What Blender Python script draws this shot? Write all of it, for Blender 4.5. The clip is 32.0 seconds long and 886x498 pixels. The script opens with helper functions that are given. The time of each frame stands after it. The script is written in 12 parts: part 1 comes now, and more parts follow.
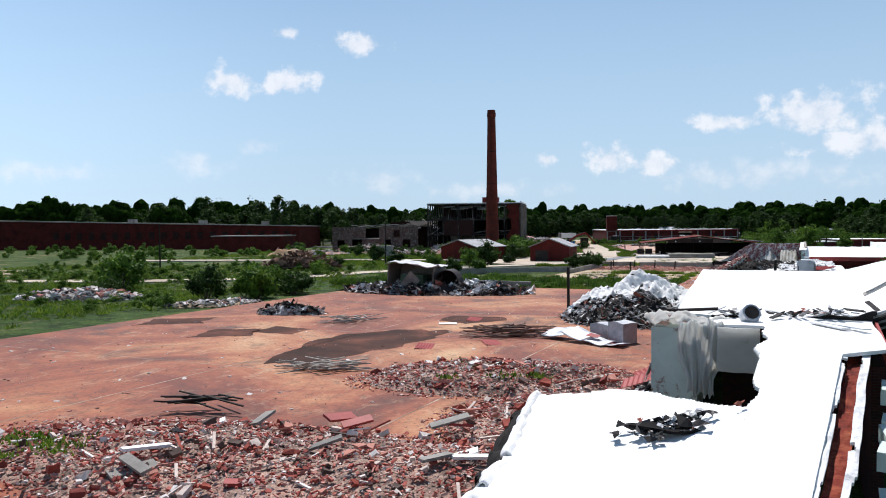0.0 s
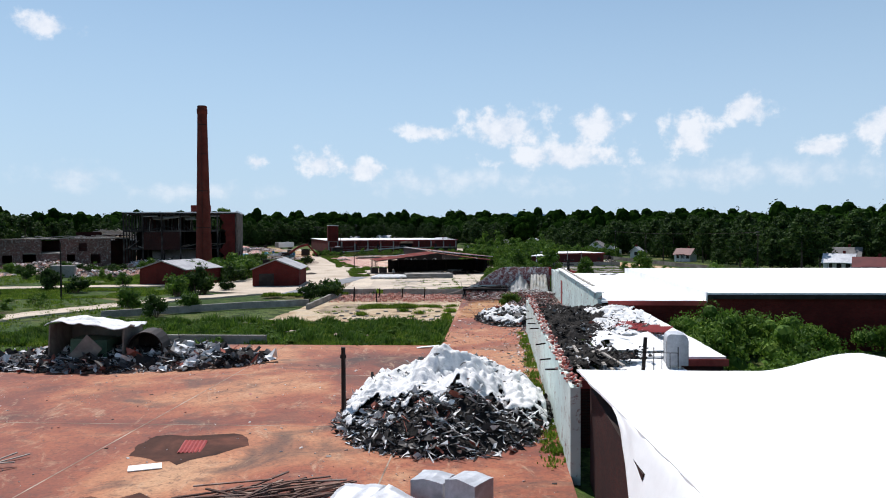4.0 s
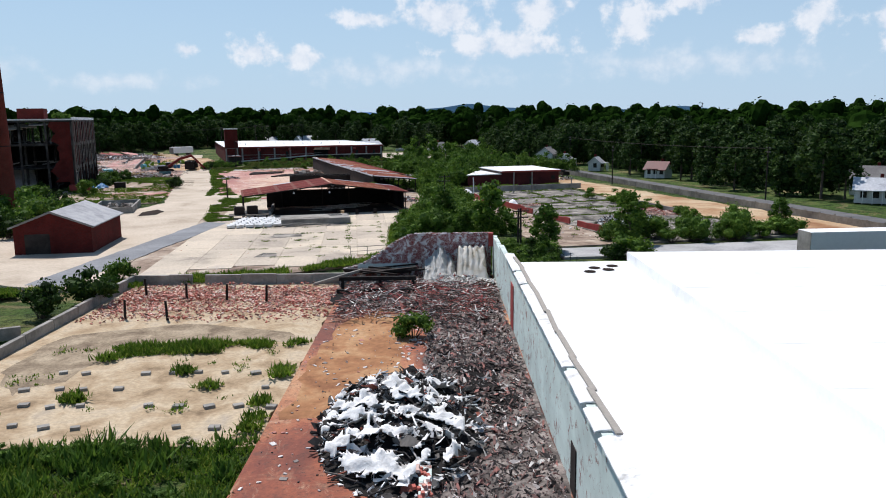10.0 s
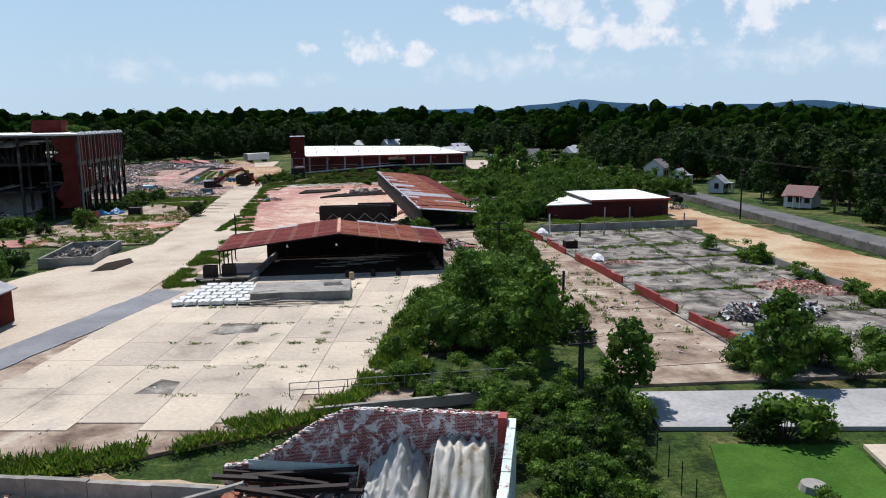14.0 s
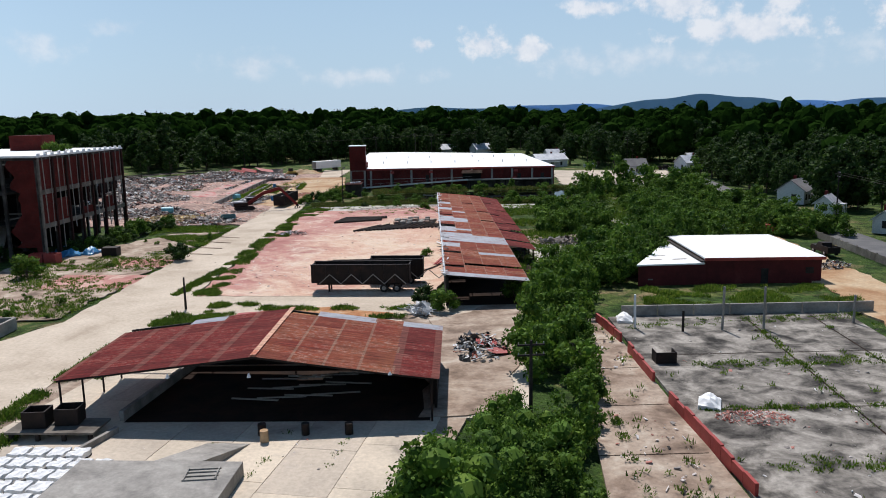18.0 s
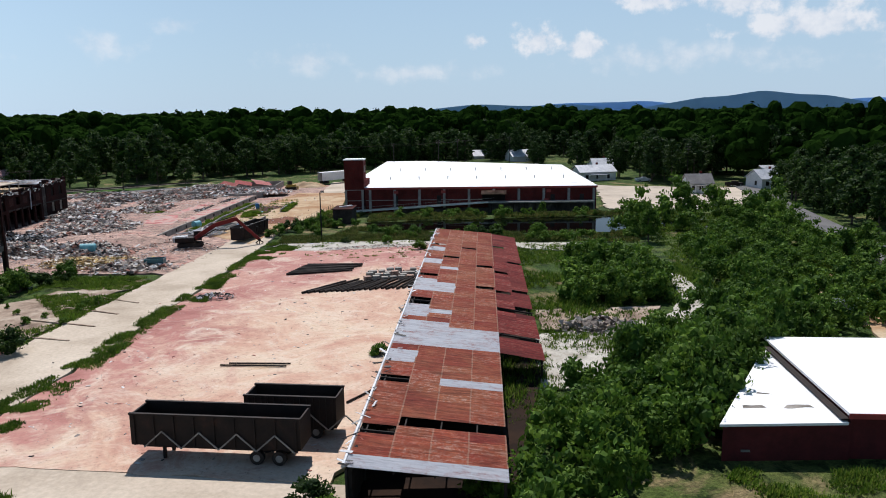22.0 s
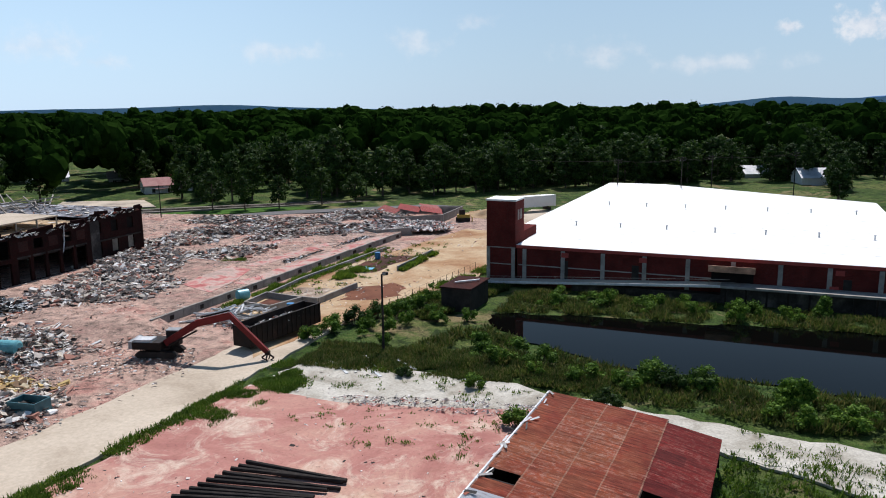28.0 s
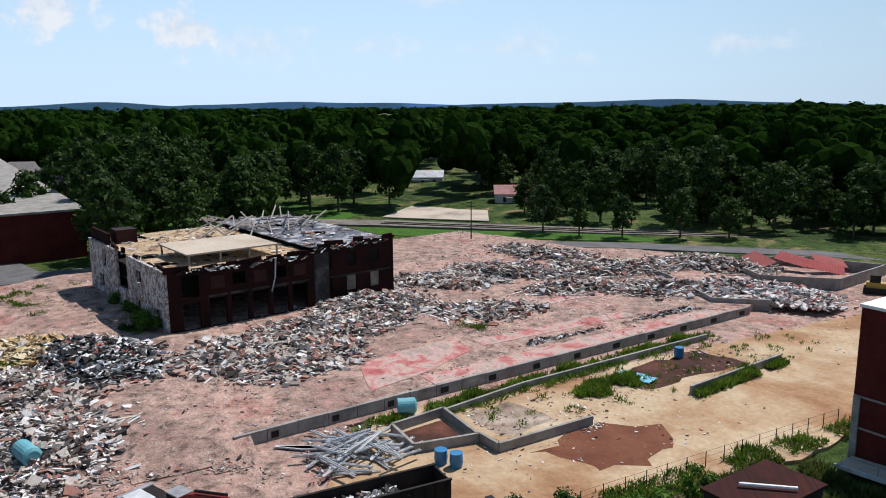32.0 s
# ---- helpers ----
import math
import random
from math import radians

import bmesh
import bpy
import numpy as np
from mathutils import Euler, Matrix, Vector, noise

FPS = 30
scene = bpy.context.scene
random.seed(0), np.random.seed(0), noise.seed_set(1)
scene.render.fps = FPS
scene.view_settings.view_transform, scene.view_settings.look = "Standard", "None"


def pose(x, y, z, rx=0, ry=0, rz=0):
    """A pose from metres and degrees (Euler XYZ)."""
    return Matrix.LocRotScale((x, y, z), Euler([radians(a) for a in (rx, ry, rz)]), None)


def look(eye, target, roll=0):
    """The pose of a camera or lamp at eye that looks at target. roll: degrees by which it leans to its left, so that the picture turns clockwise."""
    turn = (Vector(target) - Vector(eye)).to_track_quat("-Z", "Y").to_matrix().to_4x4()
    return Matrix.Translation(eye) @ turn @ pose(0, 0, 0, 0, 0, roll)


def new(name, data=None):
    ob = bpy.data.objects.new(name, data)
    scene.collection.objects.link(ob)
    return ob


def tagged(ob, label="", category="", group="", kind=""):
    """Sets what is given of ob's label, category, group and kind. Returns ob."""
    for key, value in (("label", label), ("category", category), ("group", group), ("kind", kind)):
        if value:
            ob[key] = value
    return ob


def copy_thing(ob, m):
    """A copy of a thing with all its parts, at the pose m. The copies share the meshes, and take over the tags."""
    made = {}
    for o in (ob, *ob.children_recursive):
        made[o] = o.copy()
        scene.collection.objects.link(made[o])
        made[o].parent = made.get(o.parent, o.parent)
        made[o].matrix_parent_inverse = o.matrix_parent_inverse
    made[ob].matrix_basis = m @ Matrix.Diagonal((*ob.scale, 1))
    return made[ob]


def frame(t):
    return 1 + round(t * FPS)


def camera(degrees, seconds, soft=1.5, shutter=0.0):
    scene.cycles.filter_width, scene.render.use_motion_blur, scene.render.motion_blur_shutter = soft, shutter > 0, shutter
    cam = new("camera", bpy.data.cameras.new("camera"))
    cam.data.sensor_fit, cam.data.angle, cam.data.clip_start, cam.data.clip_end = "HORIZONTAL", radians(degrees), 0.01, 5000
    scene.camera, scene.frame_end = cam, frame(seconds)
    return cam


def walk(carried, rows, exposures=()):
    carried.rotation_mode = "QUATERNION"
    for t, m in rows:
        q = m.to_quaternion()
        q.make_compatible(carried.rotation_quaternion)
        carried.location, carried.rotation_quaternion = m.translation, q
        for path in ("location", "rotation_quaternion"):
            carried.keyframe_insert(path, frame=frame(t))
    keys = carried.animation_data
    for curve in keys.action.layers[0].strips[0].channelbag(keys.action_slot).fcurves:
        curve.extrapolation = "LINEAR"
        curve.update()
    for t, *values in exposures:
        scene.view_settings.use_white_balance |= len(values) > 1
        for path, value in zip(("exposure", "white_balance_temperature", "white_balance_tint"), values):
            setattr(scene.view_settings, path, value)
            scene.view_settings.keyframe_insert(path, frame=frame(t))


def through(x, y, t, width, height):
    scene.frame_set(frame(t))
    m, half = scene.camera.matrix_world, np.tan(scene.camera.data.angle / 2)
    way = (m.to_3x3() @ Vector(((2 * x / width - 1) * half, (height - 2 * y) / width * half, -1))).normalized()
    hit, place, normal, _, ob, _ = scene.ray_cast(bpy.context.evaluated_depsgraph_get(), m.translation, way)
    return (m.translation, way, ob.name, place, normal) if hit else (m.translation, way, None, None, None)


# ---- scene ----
cam = camera(60.16, 32.0, soft=1.0)
PATH = [
    (0, -0.08, 0.00, 7.53, 88.45, 0.53, 13.23),
    (0.5, -1.29, 1.77, 7.85, 88.50, 0.49, 6.36),
    (1, -2.41, 3.74, 8.20, 88.56, 0.36, 2.21),
    (1.5, -3.31, 6.12, 8.58, 88.58, 0.41, -0.79),
    (2, -4.05, 8.83, 8.99, 88.64, 0.36, -3.71),
    (2.5, -4.68, 11.86, 9.41, 88.64, 0.43, -5.40),
    (3, -5.06, 15.19, 9.81, 88.65, 0.43, -6.04),
    (3.5, -5.06, 18.84, 10.19, 88.68, 0.33, -6.80),
    (5.5, -3.61, 34.57, 11.58, 84.09, 0.36, -12.60),
    (6, -2.76, 38.73, 11.93, 81.17, 0.34, -13.32),
    (6.5, -1.65, 42.94, 12.31, 80.72, 0.38, -14.46),
    (7, -0.35, 47.23, 12.67, 80.69, 0.31, -16.77),
    (7.5, 1.09, 51.58, 13.08, 80.66, 0.34, -18.61),
    (8, 2.67, 55.98, 13.48, 80.55, 0.31, -18.75),
    (8.5, 4.40, 60.43, 13.91, 80.54, 0.39, -17.30),
    (9, 6.17, 64.86, 14.32, 80.52, 0.46, -15.27),
    (9.5, 7.96, 69.24, 14.75, 80.44, 0.50, -13.93),
    (10, 9.81, 73.61, 15.16, 80.46, 0.54, -12.49),
    (10.5, 11.69, 77.98, 15.57, 80.49, 0.58, -11.56),
    (11, 13.60, 82.41, 15.98, 80.41, 0.62, -10.42),
    (11.5, 15.53, 86.89, 16.41, 80.40, 0.64, -9.19),
    (12, 17.49, 91.40, 16.82, 80.28, 0.66, -7.66),
    (12.5, 19.44, 95.96, 17.25, 80.27, 0.69, -6.84),
    (13, 21.34, 100.58, 17.68, 80.27, 0.71, -6.50),
    (13.5, 23.17, 105.26, 18.13, 80.20, 0.78, -5.58),
    (14, 24.94, 109.98, 18.57, 80.22, 0.75, -4.24),
    (14.5, 26.69, 114.80, 19.02, 80.15, 0.82, -3.31),
    (16.5, 33.25, 135.21, 20.65, 80.00, 0.94, 1.29),
    (17, 34.45, 140.34, 21.01, 80.00, 0.93, 2.07),
    (17.5, 35.44, 145.45, 21.35, 79.99, 0.92, 3.16),
    (18, 36.32, 150.58, 21.68, 79.99, 0.91, 4.04),
    (18.5, 37.11, 155.79, 22.00, 79.89, 0.90, 4.22),
    (19, 37.89, 161.09, 22.30, 79.89, 0.89, 4.30),
    (19.5, 38.63, 166.47, 22.60, 79.90, 0.78, 4.64),
    (20, 39.31, 171.93, 22.86, 79.91, 0.87, 5.14),
    (20.5, 39.95, 177.47, 23.12, 79.81, 0.76, 5.87),
    (21, 40.61, 183.16, 23.38, 79.80, 0.75, 6.38),
    (21.5, 41.31, 189.03, 23.64, 79.82, 0.78, 6.94),
    (22, 42.01, 195.06, 23.90, 79.82, 0.81, 7.91),
    (22.5, 42.69, 201.12, 24.16, 79.73, 0.84, 8.57),
    (23, 43.29, 207.17, 24.44, 79.73, 0.87, 9.14),
    (23.5, 43.83, 213.10, 24.76, 79.76, 0.77, 9.66),
    (24, 44.30, 219.00, 25.07, 79.67, 0.78, 10.37),
    (24.5, 44.65, 225.03, 25.39, 79.69, 0.79, 10.99),
    (26.5, 44.89, 250.22, 26.21, 79.57, 0.66, 17.18),
    (27, 44.77, 256.64, 26.46, 79.56, 0.71, 19.71),
    (27.5, 44.57, 263.09, 26.70, 79.52, 0.63, 24.88),
    (28, 44.10, 269.61, 26.92, 79.49, 0.66, 29.12),
    (28.5, 43.40, 276.20, 27.13, 79.47, 0.64, 33.34),
    (29, 42.48, 282.89, 27.32, 79.55, 0.61, 37.48),
    (29.5, 41.23, 289.54, 27.50, 79.53, 0.57, 41.62),
    (30, 39.57, 296.09, 27.68, 79.42, 0.53, 46.04),
    (30.5, 37.50, 302.56, 27.85, 79.41, 0.52, 50.53),
    (31, 34.96, 308.80, 28.02, 79.41, 0.61, 54.39),
    (31.5, 31.69, 314.50, 28.16, 79.39, 0.48, 58.07),
    (32, 28.12, 320.01, 28.32, 79.37, 0.47, 61.94),
]
walk(cam, [(t, pose(*r)) for t, *r in PATH], [(0.0, 0.12, 6350, 13.0), (4.0, 0.12, 6350, 13.0), (9.0, 0.05, 6300, 13.0), (14.0, 0.05, 6300, 13.0), (18.0, -0.05, 6350, 13.0), (32.0, -0.03, 6350, 13.0)])

# ---- daylight: sun ahead of the way, high, with a summer sky ----
SUN_EL, SUN_AZ = radians(57), radians(-17)   # azimuth from +y towards +x
sun_way = Vector((math.sin(SUN_AZ) * math.cos(SUN_EL), math.cos(SUN_AZ) * math.cos(SUN_EL), math.sin(SUN_EL)))
sun_data = bpy.data.lights.new("sun", "SUN")
sun_data.energy, sun_data.angle, sun_data.color = 5.0, radians(0.53), (1.0, 0.96, 0.91)
sun = new("sun", sun_data)
sun.matrix_world = look(sun_way * 100, (0, 0, 0))

world = bpy.data.worlds.new("sky")
scene.world = world
world.use_nodes = True
wn, wl = world.node_tree.nodes, world.node_tree.links
wn.clear()


def wnode(kind, **kw):
    n = wn.new(kind)
    for k, v in kw.items():
        if k.startswith("i_"):
            n.inputs[k[2:]].default_value = v
        else:
            setattr(n, k, v)
    return n


w_out = wnode("ShaderNodeOutputWorld")
w_bg = wnode("ShaderNodeBackground", i_Strength=0.089)
w_sky = wnode("ShaderNodeTexSky", sky_type="NISHITA", sun_disc=False, sun_elevation=SUN_EL, sun_rotation=SUN_AZ,
              air_density=1.0, dust_density=0.3, ozone_density=3.0, altitude=200)
w_tc = wnode("ShaderNodeTexCoord")
w_sep = wnode("ShaderNodeSeparateXYZ")
wl.new(w_tc.outputs["Generated"], w_sep.inputs[0])
# pale haze towards the horizon
w_hz = wnode("ShaderNodeMapRange", interpolation_type="SMOOTHSTEP")
w_hz.inputs["From Min"].default_value, w_hz.inputs["From Max"].default_value = 0.58, -0.06
w_hz.inputs["To Max"].default_value = 0.9
wl.new(w_sep.outputs[2], w_hz.inputs[0])
w_hmix = wnode("ShaderNodeMix", data_type="RGBA")
wl.new(w_hz.outputs[0], w_hmix.inputs["Factor"])
w_clear = wnode("ShaderNodeVectorMath", operation="MULTIPLY")
w_clear.inputs[1].default_value = (0.90, 1.05, 1.0)
wl.new(w_sky.outputs[0], w_clear.inputs[0])
wl.new(w_clear.outputs[0], w_hmix.inputs["A"])
w_hmix.inputs["B"].default_value = (5.3, 7.0, 8.8, 1)
# cumulus heads and thin puffs: heading and height over the horizon, half width and half height, in degrees
HEADS = [(6.8, 7.2, 3.2, 0.8), (13.2, 7.4, 4.0, 2.0), (19.6, 7.4, 2.6, 1.8), (17.0, 5.3, 6.5, 1.3), (25.9, 6.6, 2.4, 2.0), (29.8, 8.2, 2.0, 1.3),
         (34.5, 5.4, 2.0, 0.8), (37.8, 6.6, 2.2, 2.0), (42.6, 6.0, 2.4, 2.2), (-0.9, 4.9, 2.0, 1.4), (2.4, 4.4, 2.2, 1.0), (-5.5, 5.0, 0.9, 0.6),
         (-19.3, 13.4, 2.6, 0.9), (-28.7, 10.6, 2.6, 1.2), (-24.8, 10.6, 2.4, 1.2), (-24.5, 14.1, 1.1, 0.6), (-88.0, 6.4, 3.6, 2.2), (-80.0, 5.2, 3.0, 1.9), (48.0, 7.0, 3.0, 1.8)]
PUFFS = [(-31.0, 4.8, 2.4, 1.1), (-17.4, 3.7, 3.0, 1.1), (-40.7, 4.0, 3.4, 0.9), (-26.7, 6.1, 1.6, 0.6), (-43.0, 16.0, 1.8, 1.0), (-56.5, 4.2, 4.5, 1.1), (-75.0, 4.3, 6.0, 1.4),
         (-66.0, 4.2, 2.6, 0.9), (-61.7, 7.6, 3.4, 0.8), (-52.5, 3.2, 2.0, 0.6), (9.0, 3.6, 9.0, 1.2), (30.0, 3.8, 10.0, 1.2), (55.0, 4.6, 6.0, 1.6), (-10.0, 2.8, 5.0, 0.7)]
w_az = wnode("ShaderNodeMath", operation="ARCTAN2")
wl.new(w_sep.outputs[0], w_az.inputs[0])
wl.new(w_sep.outputs[1], w_az.inputs[1])
w_el = wnode("ShaderNodeMath", operation="ARCSINE")
wl.new(w_sep.outputs[2], w_el.inputs[0])
w_pt = wnode("ShaderNodeCombineXYZ")
wl.new(w_az.outputs[0], w_pt.inputs[0])
wl.new(w_el.outputs[0], w_pt.inputs[1])
w_warp = wnode("ShaderNodeTexNoise", i_Scale=34.0, i_Detail=7.0, i_Roughness=0.58)
wl.new(w_pt.outputs[0], w_warp.inputs[0])
w_fine = wnode("ShaderNodeTexNoise", i_Scale=11.0, i_Detail=3.0, i_Roughness=0.5)
wl.new(w_pt.outputs[0], w_fine.inputs[0])


def cloud_cover(spots, edge, soft):
    """How much cloud stands at a point of the sky: near the spots, broken up by noise."""
    near = None
    for a, e, w, h in spots:
        a, e, w, h = (radians(v) for v in (a, e, w, h))
        mv = wnode("ShaderNodeVectorMath", operation="MULTIPLY_ADD")
        mv.inputs[1].default_value, mv.inputs[2].default_value = (1 / w, 1 / h, 0), (-a / w, -e / h, 0)
        wl.new(w_pt.outputs[0], mv.inputs[0])
        ln = wnode("ShaderNodeVectorMath", operation="LENGTH")
        wl.new(mv.outputs[0], ln.inputs[0])
        if near is None:
            near = ln.outputs["Value"]
        else:
            mn = wnode("ShaderNodeMath", operation="SMOOTH_MIN")
            mn.inputs[2].default_value = 0.25
            wl.new(near, mn.inputs[0])
            wl.new(ln.outputs["Value"], mn.inputs[1])
            near = mn.outputs[0]
    add = wnode("ShaderNodeMath", operation="MULTIPLY_ADD")
    add.inputs[1].default_value = -3.0
    wl.new(w_warp.outputs[0], add.inputs[0])
    wl.new(near, add.inputs[2])
    add2 = wnode("ShaderNodeMath", operation="MULTIPLY_ADD")
    add2.inputs[1].default_value = -1.2
    wl.new(w_fine.outputs[0], add2.inputs[0])
    wl.new(add.outputs[0], add2.inputs[2])
    cov = wnode("ShaderNodeMapRange", interpolation_type="SMOOTHSTEP")
    cov.inputs["From Min"].default_value, cov.inputs["From Max"].default_value = edge, edge - soft
    wl.new(add2.outputs[0], cov.inputs[0])
    return cov.outputs[0]


w_heads, w_puffs = cloud_cover(HEADS, -1.12, 0.75), cloud_cover(PUFFS, -0.95, 1.5)
w_thin = wnode("ShaderNodeMath", operation="MULTIPLY")
w_thin.inputs[1].default_value = 0.42
wl.new(w_puffs, w_thin.inputs[0])
w_dense = wnode("ShaderNodeMath", operation="MULTIPLY")
w_dense.inputs[1].default_value = 0.74
wl.new(w_heads, w_dense.inputs[0])
w_mul2 = wnode("ShaderNodeMath", operation="MAXIMUM")
wl.new(w_thin.outputs[0], w_mul2.inputs[0])
wl.new(w_dense.outputs[0], w_mul2.inputs[1])
w_mix = wnode("ShaderNodeMix", data_type="RGBA")
wl.new(w_mul2.outputs[0], w_mix.inputs["Factor"])
# brighter hazy sky in the west
w_west = wnode("ShaderNodeMapRange", interpolation_type="SMOOTHSTEP")
w_west.inputs["From Min"].default_value, w_west.inputs["From Max"].default_value = -0.3, -1.0
w_west.inputs["To Min"].default_value, w_west.inputs["To Max"].default_value = 1.0, 1.34
wl.new(w_sep.outputs[0], w_west.inputs[0])
w_glow = wnode("ShaderNodeVectorMath", operation="SCALE")
wl.new(w_hmix.outputs["Result"], w_glow.inputs[0])
wl.new(w_west.outputs[0], w_glow.inputs["Scale"])
wl.new(w_glow.outputs[0], w_mix.inputs["A"])
w_tone = wnode("ShaderNodeValToRGB")
w_tone.color_ramp.elements[0].position, w_tone.color_ramp.elements[0].color = 0.36, (0.74, 0.80, 0.88, 1)
w_tone.color_ramp.elements[1].position, w_tone.color_ramp.elements[1].color = 0.60, (1, 1, 1, 1)
wl.new(w_warp.outputs[0], w_tone.inputs[0])
w_white = wnode("ShaderNodeVectorMath", operation="SCALE")
w_white.inputs["Scale"].default_value = 10.3
wl.new(w_tone.outputs[0], w_white.inputs[0])
wl.new(w_white.outputs[0], w_mix.inputs["B"])
wl.new(w_mix.outputs["Result"], w_bg.inputs[0])
wl.new(w_bg.outputs[0], w_out.inputs[0])
scene.view_settings.exposure = 0.0

# ---- materials ----
def mat(name, build):
    m = bpy.data.materials.new(name)
    m.use_nodes = True
    t = m.node_tree
    bsdf = t.nodes["Principled BSDF"]
    build(t, bsdf)
    return m


def node(t, kind, **kw):
    n = t.nodes.new(kind)
    for k, v in kw.items():
        setattr(n, k, v)
    return n


def coord(t, scale=1.0, stretch=(1, 1, 1), world_space=False):
    """Coordinates in metres, of the object or of the place."""
    if world_space:
        src = node(t, "ShaderNodeNewGeometry").outputs["Position"]
    else:
        src = node(t, "ShaderNodeTexCoord").outputs["Object"]
    mp = node(t, "ShaderNodeMapping")
    mp.inputs["Scale"].default_value = [scale * s for s in stretch]
    t.links.new(src, mp.inputs[0])
    return mp.outputs[0]


def noise_tex(t, co, scale, detail=4, rough=0.55, distort=0.0):
    n = node(t, "ShaderNodeTexNoise")
    n.inputs["Scale"].default_value, n.inputs["Detail"].default_value = scale, detail
    n.inputs["Roughness"].default_value, n.inputs["Distortion"].default_value = rough, distort
    t.links.new(co, n.inputs["Vector"])
    return n.outputs[0]


def ramp(t, fac, stops):
    r = node(t, "ShaderNodeValToRGB")
    e = r.color_ramp.elements
    while len(e) < len(stops):
        e.new(0.5)
    for el, (pos, col) in zip(e, stops):
        el.position, el.color = pos, (*col, 1) if len(col) == 3 else col
    t.links.new(fac, r.inputs[0])
    return r.outputs[0]


def mixed(t, fac, a, b, blend="MIX"):
    m = node(t, "ShaderNodeMix", data_type="RGBA", blend_type=blend)
    for key, v in (("Factor", fac), ("A", a), ("B", b)):
        if isinstance(v, (int, float)):
            m.inputs[key].default_value = v
        elif isinstance(v, tuple):
            m.inputs[key].default_value = (*v, 1)
        else:
            t.links.new(v, m.inputs[key])
    return m.outputs["Result"]


def bump(t, bsdf, h, strength=0.5, dist=0.02):
    b = node(t, "ShaderNodeBump")
    b.inputs["Strength"].default_value, b.inputs["Distance"].default_value = strength, dist
    t.links.new(h, b.inputs["Height"])
    t.links.new(b.outputs[0], bsdf.inputs["Normal"])


def blotchy(name, stops, big=0.15, small=3.0, rough=0.9, relief=0.3, dist=0.02, world_space=True, grain=0.35, stretch=(1, 1, 1), metal=0.0, vary=0.0, by_object=0.0):
    """A surface with blotches at one scale and grain at another; vary: brightness by piece."""
    def build(t, b):
        co = coord(t, 1.0, stretch, world_space)
        n1 = noise_tex(t, co, big, 6, 0.62, 0.4)
        n2 = noise_tex(t, co, small, 5, 0.65)
        col = ramp(t, n1, stops)
        g = ramp(t, n2, [(0.25, (0.45,) * 3), (0.75, (1.35,) * 3)])
        col = mixed(t, grain, col, g, "MULTIPLY")
        if vary:
            oi = node(t, "ShaderNodeNewGeometry").outputs["Random Per Island"]
            v = ramp(t, oi, [(0.0, (1 - vary,) * 3), (1.0, (1 + vary,) * 3)])
            col = mixed(t, 1.0, col, v, "MULTIPLY")
        if by_object:
            oi = node(t, "ShaderNodeObjectInfo").outputs["Random"]
            col = mixed(t, 1.0, col, ramp(t, oi, [(0.0, (1 - by_object, 1 - by_object, 1 - 0.9 * by_object)), (1.0, (1 + by_object, 1 + by_object, 1 + 0.8 * by_object))]), "MULTIPLY")
        t.links.new(col, b.inputs["Base Color"])
        b.inputs["Roughness"].default_value, b.inputs["Metallic"].default_value = rough, metal
        b.inputs["Specular IOR Level"].default_value = 0.15 if rough > 0.8 else 0.3 if rough > 0.55 else 0.5
        if relief:
            bump(t, b, n2, relief, dist)
    return mat(name, build)


def islands(name, stops, rough=0.9, small=6.0, metal=0.0, grain=0.4, spread="CONSTANT"):
    """Loose pieces, each with its own colour."""
    def build(t, b):
        isl = node(t, "ShaderNodeNewGeometry").outputs["Random Per Island"]
        r = node(t, "ShaderNodeValToRGB")
        r.color_ramp.interpolation = spread
        e = r.color_ramp.elements
        while len(e) < len(stops):
            e.new(0.5)
        for el, (pos, col) in zip(e, stops):
            el.position, el.color = pos, (*col, 1)
        t.links.new(isl, r.inputs[0])
        n2 = noise_tex(t, coord(t), small, 4, 0.6)
        g = ramp(t, n2, [(0.25, (0.5,) * 3), (0.75, (1.3,) * 3)])
        t.links.new(mixed(t, grain, r.outputs[0], g, "MULTIPLY"), b.inputs["Base Color"])
        b.inputs["Roughness"].default_value, b.inputs["Metallic"].default_value, b.inputs["Specular IOR Level"].default_value = rough, metal, 0.2
    return mat(name, build)


